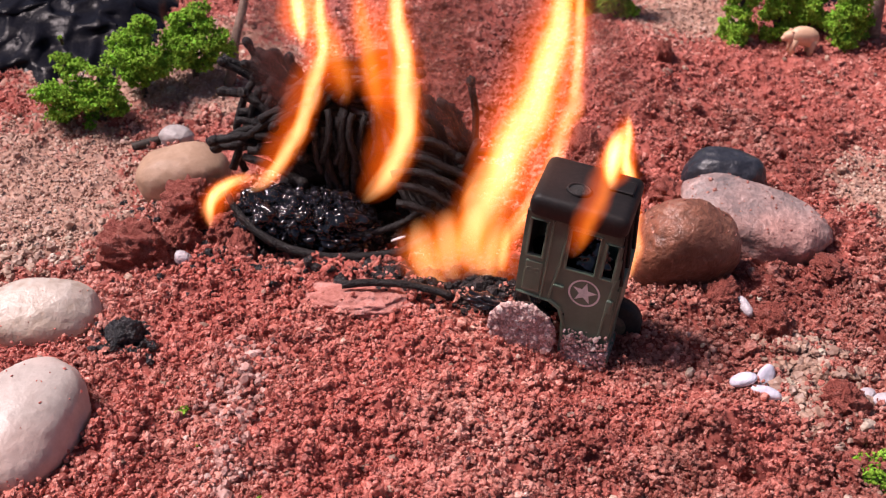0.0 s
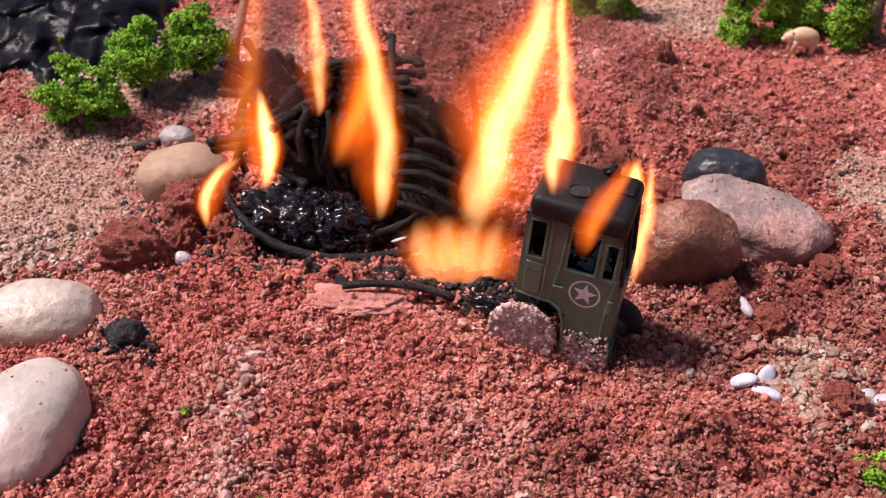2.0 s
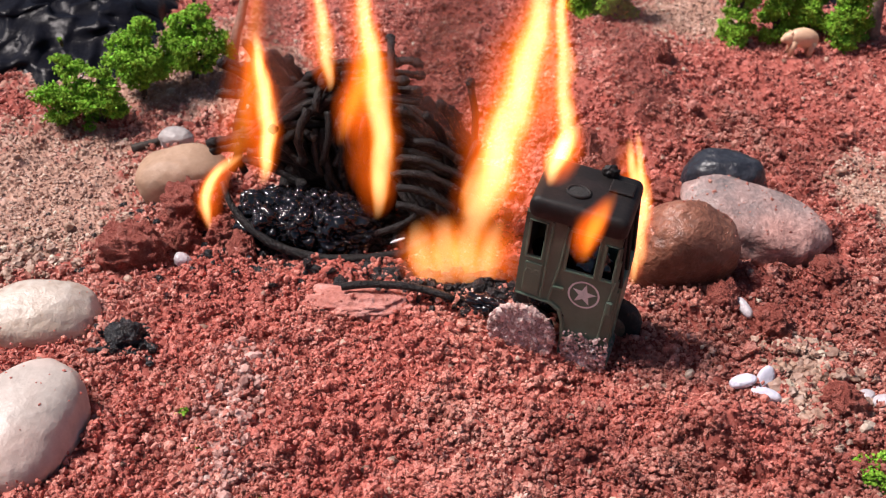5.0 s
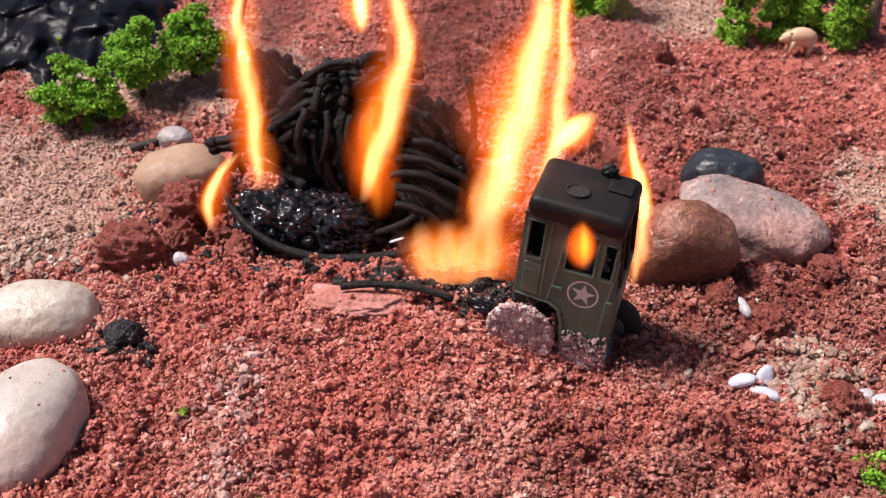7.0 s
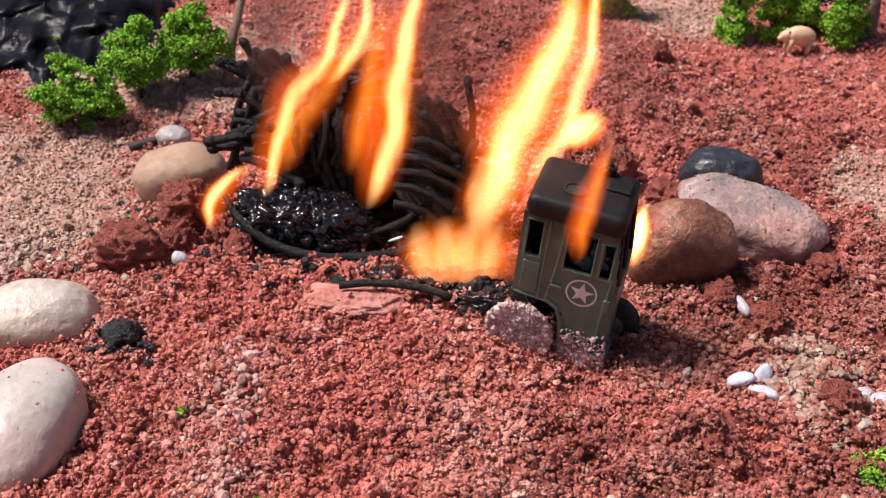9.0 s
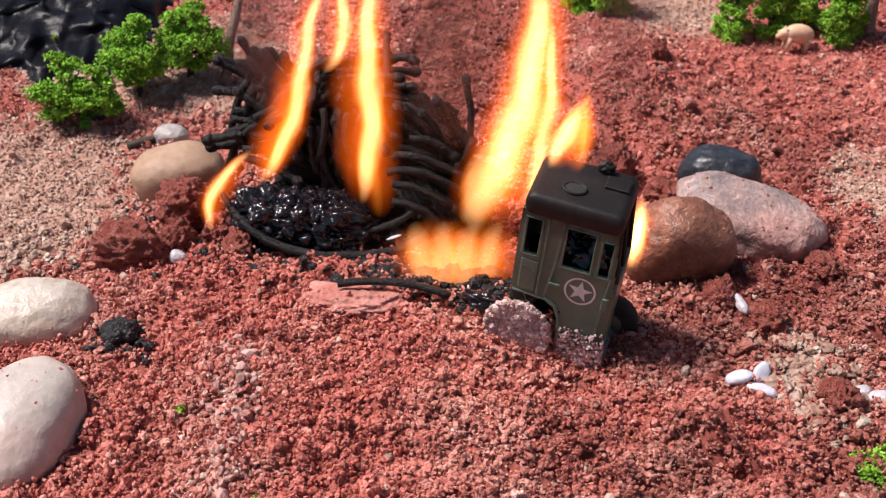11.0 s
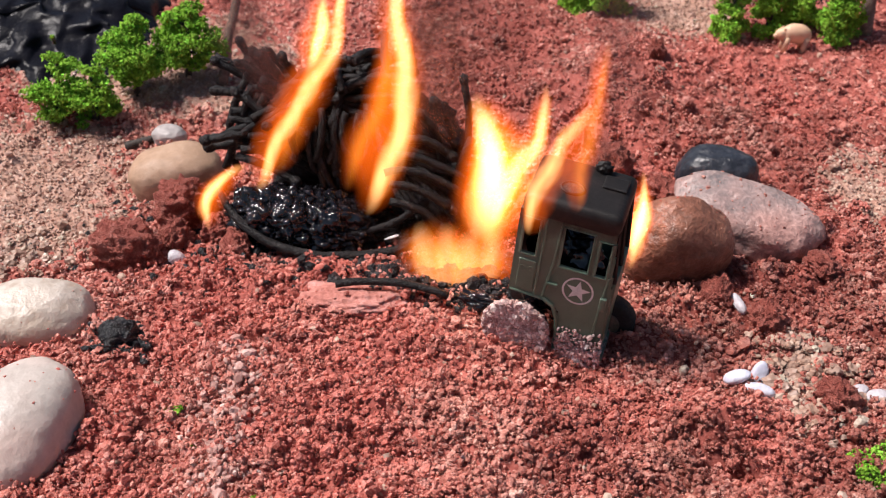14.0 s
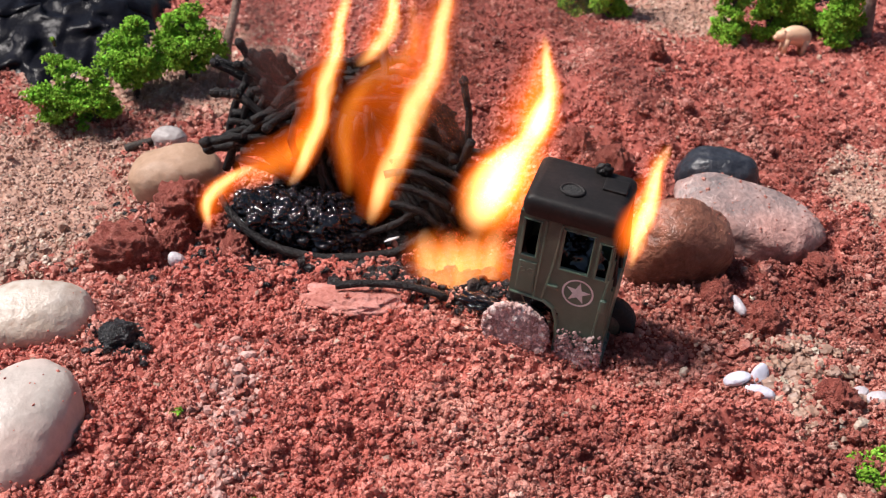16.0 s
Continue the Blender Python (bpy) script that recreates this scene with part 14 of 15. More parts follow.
    walk(flame_f[7], [(0, pose(0.0082, 0, 0.0426, 0, 13)), (0.5, pose(0.0108, 0, 0.0301, 0, 46)), (1, pose(0.0063, 0, 0.0280, 0, 29)), (1.5, pose(0.0041, 0, 0.0234, 0, 16)), (2, pose(0.0086, 0, 0.0358, 0, 29)), (2.5, pose(0.0064, 0, 0.0436, 0, -2)), (3, pose(0.0008, 0, 0.0323, 0, -10)), (3.5, pose(0.0031, 0, 0.0226, 0, 1)), (4, pose(0.0024, 0, 0.0544, 0, -4)), (4.7, pose(0.0031, 0, 0.0226, 0, 1)), (5.3, pose(0.0088, 0, 0.0360, 0, 29)), (5.9, pose(0.0031, 0, 0.0240, 0, -6)), (6.5, pose(0.0037, 0, 0.0535, 0, 5)), (7, pose(0.0037, 0, 0.0232, 0, -4)), (7.5, pose(0.0033, 0, 0.0239, 0, -6)), (8, pose(0.0033, 0, 0.0220, 0, -4)), (8.5, pose(0.0033, 0, 0.0223, 0, -6)), (9, pose(0.0057, 0, 0.0379, 0, 13)), (9.7, pose(0.0035, 0, 0.0217, 0, -4)), (10.3, pose(0.0048, 0, 0.0556, 0, 6)), (10.9, pose(0.0027, 0, 0.0505, 0, 3)), (11.5, pose(0.0042, 0, 0.0513, 0, -9)), (12, pose(0.0028, 0, 0.0503, 0, 3)), (12.5, pose(0.0019, 0, 0.0499, 0, 6)), (13, pose(0.0083, 0, 0.0323, 0, 40)), (13.5, pose(0.0070, 0, 0.0491, 0, 14)), (14, pose(0.0053, 0, 0.0554, 0, 6)), (14.5, pose(0.0034, 0, 0.0349, 0, -14)), (15, pose(0.0098, 0, 0.0391, 0, -12)), (15.5, pose(0.0156, 0, 0.0302, 0, 17)), (16, pose(0.0151, 0, 0.0302, 0, 11))])
    walk(flame_f[8], [(0, pose(0.0087, 0, 0.0453, 0, 10)), (0.5, pose(0.0117, 0, 0.0309, 0, 46)), (1, pose(0.0064, 0, 0.0284, 0, 29)), (1.5, pose(0.0042, 0, 0.0235, 0, 16)), (2, pose(0.0095, 0, 0.0374, 0, 29)), (2.5, pose(0.0062, 0, 0.0465, 0, -4)), (3, pose(0.0006, 0, 0.0335, 0, -10)), (3.5, pose(0.0031, 0, 0.0227, 0, 1)), (4, pose(0.0020, 0, 0.0588, 0, -5)), (4.7, pose(0.0031, 0, 0.0227, 0, 1)), (5.3, pose(0.0096, 0, 0.0375, 0, 29)), (5.9, pose(0.0030, 0, 0.0243, 0, -6)), (6.5, pose(0.0042, 0, 0.0578, 0, 7)), (7, pose(0.0037, 0, 0.0233, 0, -3)), (7.5, pose(0.0032, 0, 0.0241, 0, -6)), (8, pose(0.0033, 0, 0.0221, 0, -3)), (8.5, pose(0.0033, 0, 0.0224, 0, -6)), (9, pose(0.0062, 0, 0.0400, 0, 13)), (9.7, pose(0.0035, 0, 0.0218, 0, -3)), (10.3, pose(0.0051, 0, 0.0586, 0, 5)), (10.9, pose(0.0027, 0, 0.0514, 0, 3)), (11.5, pose(0.0040, 0, 0.0523, 0, -9)), (12, pose(0.0029, 0, 0.0513, 0, 3)), (12.5, pose(0.0020, 0, 0.0505, 0, 5)), (13, pose(0.0086, 0, 0.0327, 0, 38)), (13.5, pose(0.0072, 0, 0.0501, 0, 13)), (14, pose(0.0056, 0, 0.0584, 0, 5)), (14.5, pose(0.0034, 0, 0.0352, 0, -14)), (15, pose(0.0095, 0, 0.0404, 0, -11)), (15.5, pose(0.0159, 0, 0.0311, 0, 17)), (16, pose(0.0153, 0, 0.0311, 0, 11))])
    walk(flame_f[9], [(0, pose(0.0091, 0, 0.0480, 0, 8)), (0.5, pose(0.0125, 0, 0.0317, 0, 46)), (1, pose(0.0066, 0, 0.0287, 0, 30)), (1.5, pose(0.0042, 0, 0.0235, 0, 16)), (2, pose(0.0103, 0, 0.0389, 0, 29)), (2.5, pose(0.0060, 0, 0.0494, 0, -4)), (3, pose(0.0004, 0, 0.0348, 0, -9)), (3.5, pose(0.0031, 0, 0.0228, 0, 2)), (4, pose(0.0015, 0, 0.0632, 0, -6)), (4.7, pose(0.0032, 0, 0.0229, 0, 2)), (5.3, pose(0.0105, 0, 0.0390, 0, 29)), (5.9, pose(0.0030, 0, 0.0245, 0, -7)), (6.5, pose(0.0047, 0, 0.0621, 0, 7)), (7, pose(0.0037, 0, 0.0234, 0, -3)), (7.5, pose(0.0032, 0, 0.0243, 0, -7)), (8, pose(0.0033, 0, 0.0222, 0, -3)), (8.5, pose(0.0033, 0, 0.0225, 0, -6)), (9, pose(0.0067, 0, 0.0420, 0, 13)), (9.7, pose(0.0035, 0, 0.0219, 0, -3)), (10.3, pose(0.0053, 0, 0.0615, 0, 5)), (10.9, pose(0.0027, 0, 0.0524, 0, 2)), (11.5, pose(0.0039, 0, 0.0534, 0, -9)), (12, pose(0.0029, 0, 0.0522, 0, 2)), (12.5, pose(0.0020, 0, 0.0511, 0, 4)), (13, pose(0.0090, 0, 0.0330, 0, 36)), (13.5, pose(0.0074, 0, 0.0511, 0, 12)), (14, pose(0.0059, 0, 0.0614, 0, 5)), (14.5, pose(0.0033, 0, 0.0354, 0, -13)), (15, pose(0.0093, 0, 0.0418, 0, -10)), (15.5, pose(0.0162, 0, 0.0319, 0, 18)), (16, pose(0.0155, 0, 0.0319, 0, 11))])
    walk(flame_h[0], [(0, pose(0.0115, 0, 0.0138, 0, 4)), (0.5, pose(0.0031, 0, 0.0063, 0, -39)), (1, pose(0.0040, 0, 0.0144, 0, 43)), (1.5, pose(0.0009, 0, 0.0189, 0, 15)), (2, pose(0.0000, 0, 0.0127, 0, -1)), (2.5, pose(0.0039, 0, 0.0139, 0, 15)), (3, pose(-0.0033, 0, 0.0180, 0, -8)), (3.5, pose(0.0014, 0, 0.0163, 0, 38)), (4, pose(0.0042, 0, 0.0142, 0, 2)), (4.7, pose(0.0014, 0, 0.0163, 0, 38)), (5.3, pose(0.0002, 0, 0.0129, 0, -1)), (5.9, pose(0.0019, 0, 0.0231, 0, 6)), (6.5, pose(0.0064, 0, 0.0243, 0, 8)), (7, pose(0.0023, 0, 0.0211, 0, 41)), (7.5, pose(0.0021, 0, 0.0229, 0, 6)), (8, pose(0.0018, 0, 0.0176, 0, 20)), (8.5, pose(0.0050, 0, 0.0251, 0, 20)), (9, pose(0.0039, 0, 0.0221, 0, 43)), (9.7, pose(0.0020, 0, 0.0173, 0, 20)), (10.3, pose(-0.0032, 0, 0.0028, 0, 7)), (10.9, pose(0.0017, 0, 0.0184, 0, 22)), (11.5, pose(0.0001, 0, 0.0117, 0, 24)), (12, pose(0.0018, 0, 0.0182, 0, 22)), (12.5, pose(-0.0013, 0, 0.0093, 0, 7)), (13, pose(0.0011, 0, 0.0065, 0, 24)), (13.5, pose(0.0017, 0, 0.0167, 0, 31)), (14, pose(-0.0026, 0, 0.0027, 0, 7)), (14.5, pose(-0.0015, 0, 0.0024, 0, 23)), (15, pose(-0.0044, 0, 0.0082, 0, 16)), (15.5, pose(-0.0059, 0, 0.0132, 0, 34)), (16, pose(-0.0032, 0, 0.0227, 0, 38))])
    walk(flame_h[1], [(0, pose(0.0116, 0, 0.0148, 0, 5)), (0.5, pose(0.0021, 0, 0.0075, 0, -36)), (1, pose(0.0046, 0, 0.0145, 0, 43)), (1.5, pose(0.0014, 0, 0.0206, 0, 15)), (2, pose(0.0000, 0, 0.0149, 0, 1)), (2.5, pose(0.0045, 0, 0.0161, 0, 14)), (3, pose(-0.0040, 0, 0.0232, 0, -8)), (3.5, pose(0.0018, 0, 0.0168, 0, 40)), (4, pose(0.0043, 0, 0.0184, 0, 2)), (4.7, pose(0.0019, 0, 0.0168, 0, 40)), (5.3, pose(0.0002, 0, 0.0150, 0, 1)), (5.9, pose(0.0024, 0, 0.0274, 0, 5)), (6.5, pose(0.0067, 0, 0.0264, 0, 7)), (7, pose(0.0026, 0, 0.0214, 0, 42)), (7.5, pose(0.0026, 0, 0.0273, 0, 5)), (8, pose(0.0028, 0, 0.0202, 0, 19)), (8.5, pose(0.0058, 0, 0.0271, 0, 27)), (9, pose(0.0044, 0, 0.0224, 0, 43)), (9.7, pose(0.0030, 0, 0.0199, 0, 19)), (10.3, pose(-0.0026, 0, 0.0064, 0, 13)), (10.9, pose(0.0021, 0, 0.0194, 0, 24)), (11.5, pose(0.0012, 0, 0.0142, 0, 23)), (12, pose(0.0022, 0, 0.0192, 0, 24)), (12.5, pose(-0.0011, 0, 0.0111, 0, 8)), (13, pose(0.0014, 0, 0.0072, 0, 29)), (13.5, pose(0.0025, 0, 0.0181, 0, 31)), (14, pose(-0.0020, 0, 0.0063, 0, 13)), (14.5, pose(0.0006, 0, 0.0072, 0, 22)), (15, pose(-0.0037, 0, 0.0106, 0, 15)), (15.5, pose(-0.0055, 0, 0.0138, 0, 35)), (16, pose(-0.0026, 0, 0.0232, 0, 34))])
    walk(flame_h[2], [(0, pose(0.0117, 0, 0.0157, 0, 6)), (0.5, pose(0.0012, 0, 0.0088, 0, -33)), (1, pose(0.0052, 0, 0.0146, 0, 43)), (1.5, pose(0.0018, 0, 0.0223, 0, 13)), (2, pose(0.0001, 0, 0.0170, 0, 4)), (2.5, pose(0.0050, 0, 0.0182, 0, 12)), (3, pose(-0.0047, 0, 0.0284, 0, -8)), (3.5, pose(0.0023, 0, 0.0173, 0, 43)), (4, pose(0.0045, 0, 0.0227, 0, 2)), (4.7, pose(0.0023, 0, 0.0173, 0, 43)), (5.3, pose(0.0003, 0, 0.0172, 0, 4)), (5.9, pose(0.0027, 0, 0.0318, 0, 3)), (6.5, pose(0.0070, 0, 0.0286, 0, 6)), (7, pose(0.0029, 0, 0.0218, 0, 43)), (7.5, pose(0.0029, 0, 0.0317, 0, 3)), (8, pose(0.0036, 0, 0.0228, 0, 17)), (8.5, pose(0.0070, 0, 0.0290, 0, 35)), (9, pose(0.0049, 0, 0.0226, 0, 43)), (9.7, pose(0.0038, 0, 0.0226, 0, 17)), (10.3, pose(-0.0015, 0, 0.0099, 0, 20)), (10.9, pose(0.0025, 0, 0.0203, 0, 24)), (11.5, pose(0.0023, 0, 0.0168, 0, 21)), (12, pose(0.0027, 0, 0.0202, 0, 24)), (12.5, pose(-0.0008, 0, 0.0130, 0, 8)), (13, pose(0.0018, 0, 0.0079, 0, 34)), (13.5, pose(0.0034, 0, 0.0195, 0, 31)), (14, pose(-0.0009, 0, 0.0097, 0, 20)), (14.5, pose(0.0024, 0, 0.0120, 0, 21)), (15, pose(-0.0030, 0, 0.0131, 0, 15)), (15.5, pose(-0.0051, 0, 0.0144, 0, 36)), (16, pose(-0.0022, 0, 0.0239, 0, 29))])
    walk(flame_h[3], [(0, pose(0.0117, 0, 0.0167, 0, 7)), (0.5, pose(0.0004, 0, 0.0102, 0, -29)), (1, pose(0.0058, 0, 0.0146, 0, 43)), (1.5, pose(0.0022, 0, 0.0240, 0, 10)), (2, pose(0.0004, 0, 0.0192, 0, 4)), (2.5, pose(0.0054, 0, 0.0204, 0, 10)), (3, pose(-0.0053, 0, 0.0336, 0, -7)), (3.5, pose(0.0028, 0, 0.0178, 0, 43)), (4, pose(0.0046, 0, 0.0270, 0, 1)), (4.7, pose(0.0028, 0, 0.0178, 0, 43)), (5.3, pose(0.0005, 0, 0.0194, 0, 4)), (5.9, pose(0.0028, 0, 0.0362, 0, 1)), (6.5, pose(0.0072, 0, 0.0308, 0, 5)), (7, pose(0.0033, 0, 0.0222, 0, 43)), (7.5, pose(0.0030, 0, 0.0360, 0, 1)), (8, pose(0.0044, 0, 0.0255, 0, 13)), (8.5, pose(0.0083, 0, 0.0307, 0, 43)), (9, pose(0.0054, 0, 0.0226, 0, 43)), (9.7, pose(0.0046, 0, 0.0253, 0, 13)), (10.3, pose(-0.0000, 0, 0.0133, 0, 24)), (10.9, pose(0.0030, 0, 0.0213, 0, 25)), (11.5, pose(0.0033, 0, 0.0194, 0, 19)), (12, pose(0.0031, 0, 0.0212, 0, 25)), (12.5, pose(-0.0005, 0, 0.0148, 0, 9)), (13, pose(0.0022, 0, 0.0085, 0, 40)), (13.5, pose(0.0042, 0, 0.0210, 0, 33)), (14, pose(0.0005, 0, 0.0131, 0, 24)), (14.5, pose(0.0041, 0, 0.0169, 0, 16)), (15, pose(-0.0024, 0, 0.0156, 0, 14)), (15.5, pose(-0.0046, 0, 0.0149, 0, 38)), (16, pose(-0.0020, 0, 0.0246, 0, 24))])
    walk(flame_h[4], [(0, pose(0.0119, 0, 0.0177, 0, 9)), (0.5, pose(-0.0003, 0, 0.0116, 0, -24)), (1, pose(0.0064, 0, 0.0144, 0, 43)), (1.5, pose(0.0024, 0, 0.0257, 0, 6)), (2, pose(0.0005, 0, 0.0214, 0, 2)), (2.5, pose(0.0058, 0, 0.0226, 0, 8)), (3, pose(-0.0058, 0, 0.0388, 0, -4)), (3.5, pose(0.0033, 0, 0.0182, 0, 43)), (4, pose(0.0046, 0, 0.0312, 0, -2)), (4.7, pose(0.0034, 0, 0.0182, 0, 43)), (5.3, pose(0.0007, 0, 0.0215, 0, 2)), (5.9, pose(0.0029, 0, 0.0406, 0, 0)), (6.5, pose(0.0073, 0, 0.0330, 0, 4)), (7, pose(0.0036, 0, 0.0225, 0, 43)), (7.5, pose(0.0031, 0, 0.0404, 0, 0)), (8, pose(0.0049, 0, 0.0282, 0, 8)), (8.5, pose(0.0100, 0, 0.0321, 0, 43)), (9, pose(0.0059, 0, 0.0225, 0, 43)), (9.7, pose(0.0051, 0, 0.0280, 0, 8)), (10.3, pose(0.0015, 0, 0.0166, 0, 25)), (10.9, pose(0.0035, 0, 0.0222, 0, 25)), (11.5, pose(0.0041, 0, 0.0221, 0, 16)), (12, pose(0.0036, 0, 0.0221, 0, 25)), (12.5, pose(-0.0003, 0, 0.0166, 0, 8)), (13, pose(0.0027, 0, 0.0090, 0, 43)), (13.5, pose(0.0051, 0, 0.0224, 0, 36)), (14, pose(0.0020, 0, 0.0164, 0, 25)), (14.5, pose(0.0052, 0, 0.0220, 0, 8)), (15, pose(-0.0018, 0, 0.0180, 0, 14)), (15.5, pose(-0.0042, 0, 0.0155, 0, 39)), (16, pose(-0.0018, 0, 0.0253, 0, 19))])
    walk(flame_h[5], [(0, pose(0.0120, 0, 0.0186, 0, 10)), (0.5, pose(-0.0009, 0, 0.0131, 0, -18)), (1, pose(0.0070, 0, 0.0142, 0, 43)), (1.5, pose(0.0025, 0, 0.0274, 0, 2)), (2, pose(0.0005, 0, 0.0235, 0, -1)), (2.5, pose(0.0060, 0, 0.0248, 0, 6)), (3, pose(-0.0060, 0, 0.0440, 0, -1)), (3.5, pose(0.0038, 0, 0.0186, 0, 43)), (4, pose(0.0043, 0, 0.0355, 0, -7)), (4.7, pose(0.0039, 0, 0.0187, 0, 43)), (5.3, pose(0.0007, 0, 0.0237, 0, -1)), (5.9, pose(0.0028, 0, 0.0449, 0, -1)), (6.5, pose(0.0074, 0, 0.0352, 0, 2)), (7, pose(0.0040, 0, 0.0228, 0, 43)), (7.5, pose(0.0030, 0, 0.0448, 0, -1)), (8, pose(0.0051, 0, 0.0310, 0, 4)), (8.5, pose(0.0118, 0, 0.0333, 0, 43)), (9, pose(0.0064, 0, 0.0222, 0, 43)), (9.7, pose(0.0054, 0, 0.0308, 0, 4)), (10.3, pose(0.0030, 0, 0.0199, 0, 26)), (10.9, pose(0.0039, 0, 0.0232, 0, 24)), (11.5, pose(0.0048, 0, 0.0248, 0, 13)), (12, pose(0.0041, 0, 0.0231, 0, 24)), (12.5, pose(-0.0000, 0, 0.0184, 0, 8)), (13, pose(0.0033, 0, 0.0095, 0, 43)), (13.5, pose(0.0062, 0, 0.0237, 0, 41)), (14, pose(0.0036, 0, 0.0197, 0, 26)), (14.5, pose(0.0058, 0, 0.0271, 0, 7)), (15, pose(-0.0012, 0, 0.0205, 0, 14)), (15.5, pose(-0.0037, 0, 0.0160, 0, 40)), (16, pose(-0.0016, 0, 0.0260, 0, 15))])
    walk(flame_h[6], [(0, pose(0.0122, 0, 0.0196, 0, 12)), (0.5, pose(-0.0013, 0, 0.0146, 0, -14)), (1, pose(0.0075, 0, 0.0138, 0, 43)), (1.5, pose(0.0025, 0, 0.0292, 0, 0)), (2, pose(0.0004, 0, 0.0257, 0, -3)), (2.5, pose(0.0062, 0, 0.0270, 0, 5)), (3, pose(-0.0060, 0, 0.0493, 0, 0)), (3.5, pose(0.0044, 0, 0.0190, 0, 43)), (4, pose(0.0036, 0, 0.0397, 0, -10)), (4.7, pose(0.0045, 0, 0.0191, 0, 43)), (5.3, pose(0.0006, 0, 0.0259, 0, -3)), (5.9, pose(0.0027, 0, 0.0493, 0, -1)), (6.5, pose(0.0075, 0, 0.0374, 0, 2)), (7, pose(0.0044, 0, 0.0231, 0, 43)), (7.5, pose(0.0029, 0, 0.0492, 0, -1)), (8, pose(0.0052, 0, 0.0338, 0, 2)), (8.5, pose(0.0137, 0, 0.0343, 0, 43)), (9, pose(0.0067, 0, 0.0218, 0, 43)), (9.7, pose(0.0054, 0, 0.0336, 0, 2)), (10.3, pose(0.0046, 0, 0.0232, 0, 26)), (10.9, pose(0.0044, 0, 0.0242, 0, 23)), (11.5, pose(0.0053, 0, 0.0275, 0, 11)), (12, pose(0.0045, 0, 0.0241, 0, 23)), (12.5, pose(0.0002, 0, 0.0202, 0, 7)), (13, pose(0.0039, 0, 0.0098, 0, 43)), (13.5, pose(0.0073, 0, 0.0249, 0, 43)), (14, pose(0.0052, 0, 0.0230, 0, 26)), (14.5, pose(0.0065, 0, 0.0322, 0, 9)), (15, pose(-0.0006, 0, 0.0230, 0, 14)), (15.5, pose(-0.0033, 0, 0.0166, 0, 41)), (16, pose(-0.0015, 0, 0.0267, 0, 11))])
    walk(flame_k[0], [(0, pose(-0.0145, 0, 0.0008, 0, 16)), (0.5, pose(-0.0141, 0, 0.0007, 0, 21)), (1, pose(-0.0140, 0, 0.0007, 0, 21)), (1.5, pose(-0.0150, 0, 0.0010, 0, 14)), (2, pose(-0.0145, 0, 0.0008, 0, 18)), (2.5, pose(-0.0143, 0, 0.0008, 0, 18)), (3, pose(-0.0142, 0, 0.0008, 0, 18)), (3.5, pose(-0.0140, 0, 0.0007, 0, 20)), (4, pose(-0.0151, 0, 0.0010, 0, 12)), (4.7, pose(-0.0141, 0, 0.0007, 0, 21)), (5.3, pose(-0.0142, 0, 0.0008, 0, 18)), (5.9, pose(-0.0164, 0, 0.0012, 0, 4)), (6.5, pose(-0.0149, 0, 0.0010, 0, 15)), (7, pose(-0.0157, 0, 0.0011, 0, 11)), (7.5, pose(-0.0164, 0, 0.0012, 0, 4)), (8, pose(-0.0141, 0, 0.0007, 0, 19)), (8.5, pose(-0.0148, 0, 0.0009, 0, 17)), (9, pose(-0.0150, 0, 0.0010, 0, 14)), (9.7, pose(-0.0141, 0, 0.0007, 0, 19)), (10.3, pose(-0.0145, 0, 0.0008, 0, 18)), (10.9, pose(-0.0148, 0, 0.0009, 0, 15)), (11.5, pose(-0.0154, 0, 0.0011, 0, 12)), (12, pose(-0.0152, 0, 0.0010, 0, 12)), (12.5, pose(-0.0148, 0, 0.0009, 0, 15)), (13, pose(-0.0146, 0, 0.0009, 0, 15)), (13.5, pose(-0.0140, 0, 0.0007, 0, 20)), (14, pose(-0.0144, 0, 0.0008, 0, 17)), (14.5, pose(-0.0144, 0, 0.0008, 0, 18)), (15, pose(-0.0132, 0, 0.0003, 0, 25)), (15.5, pose(-0.0148, 0, 0.0009, 0, 14)), (16, pose(-0.0139, 0, 0.0006, 0, 21))])
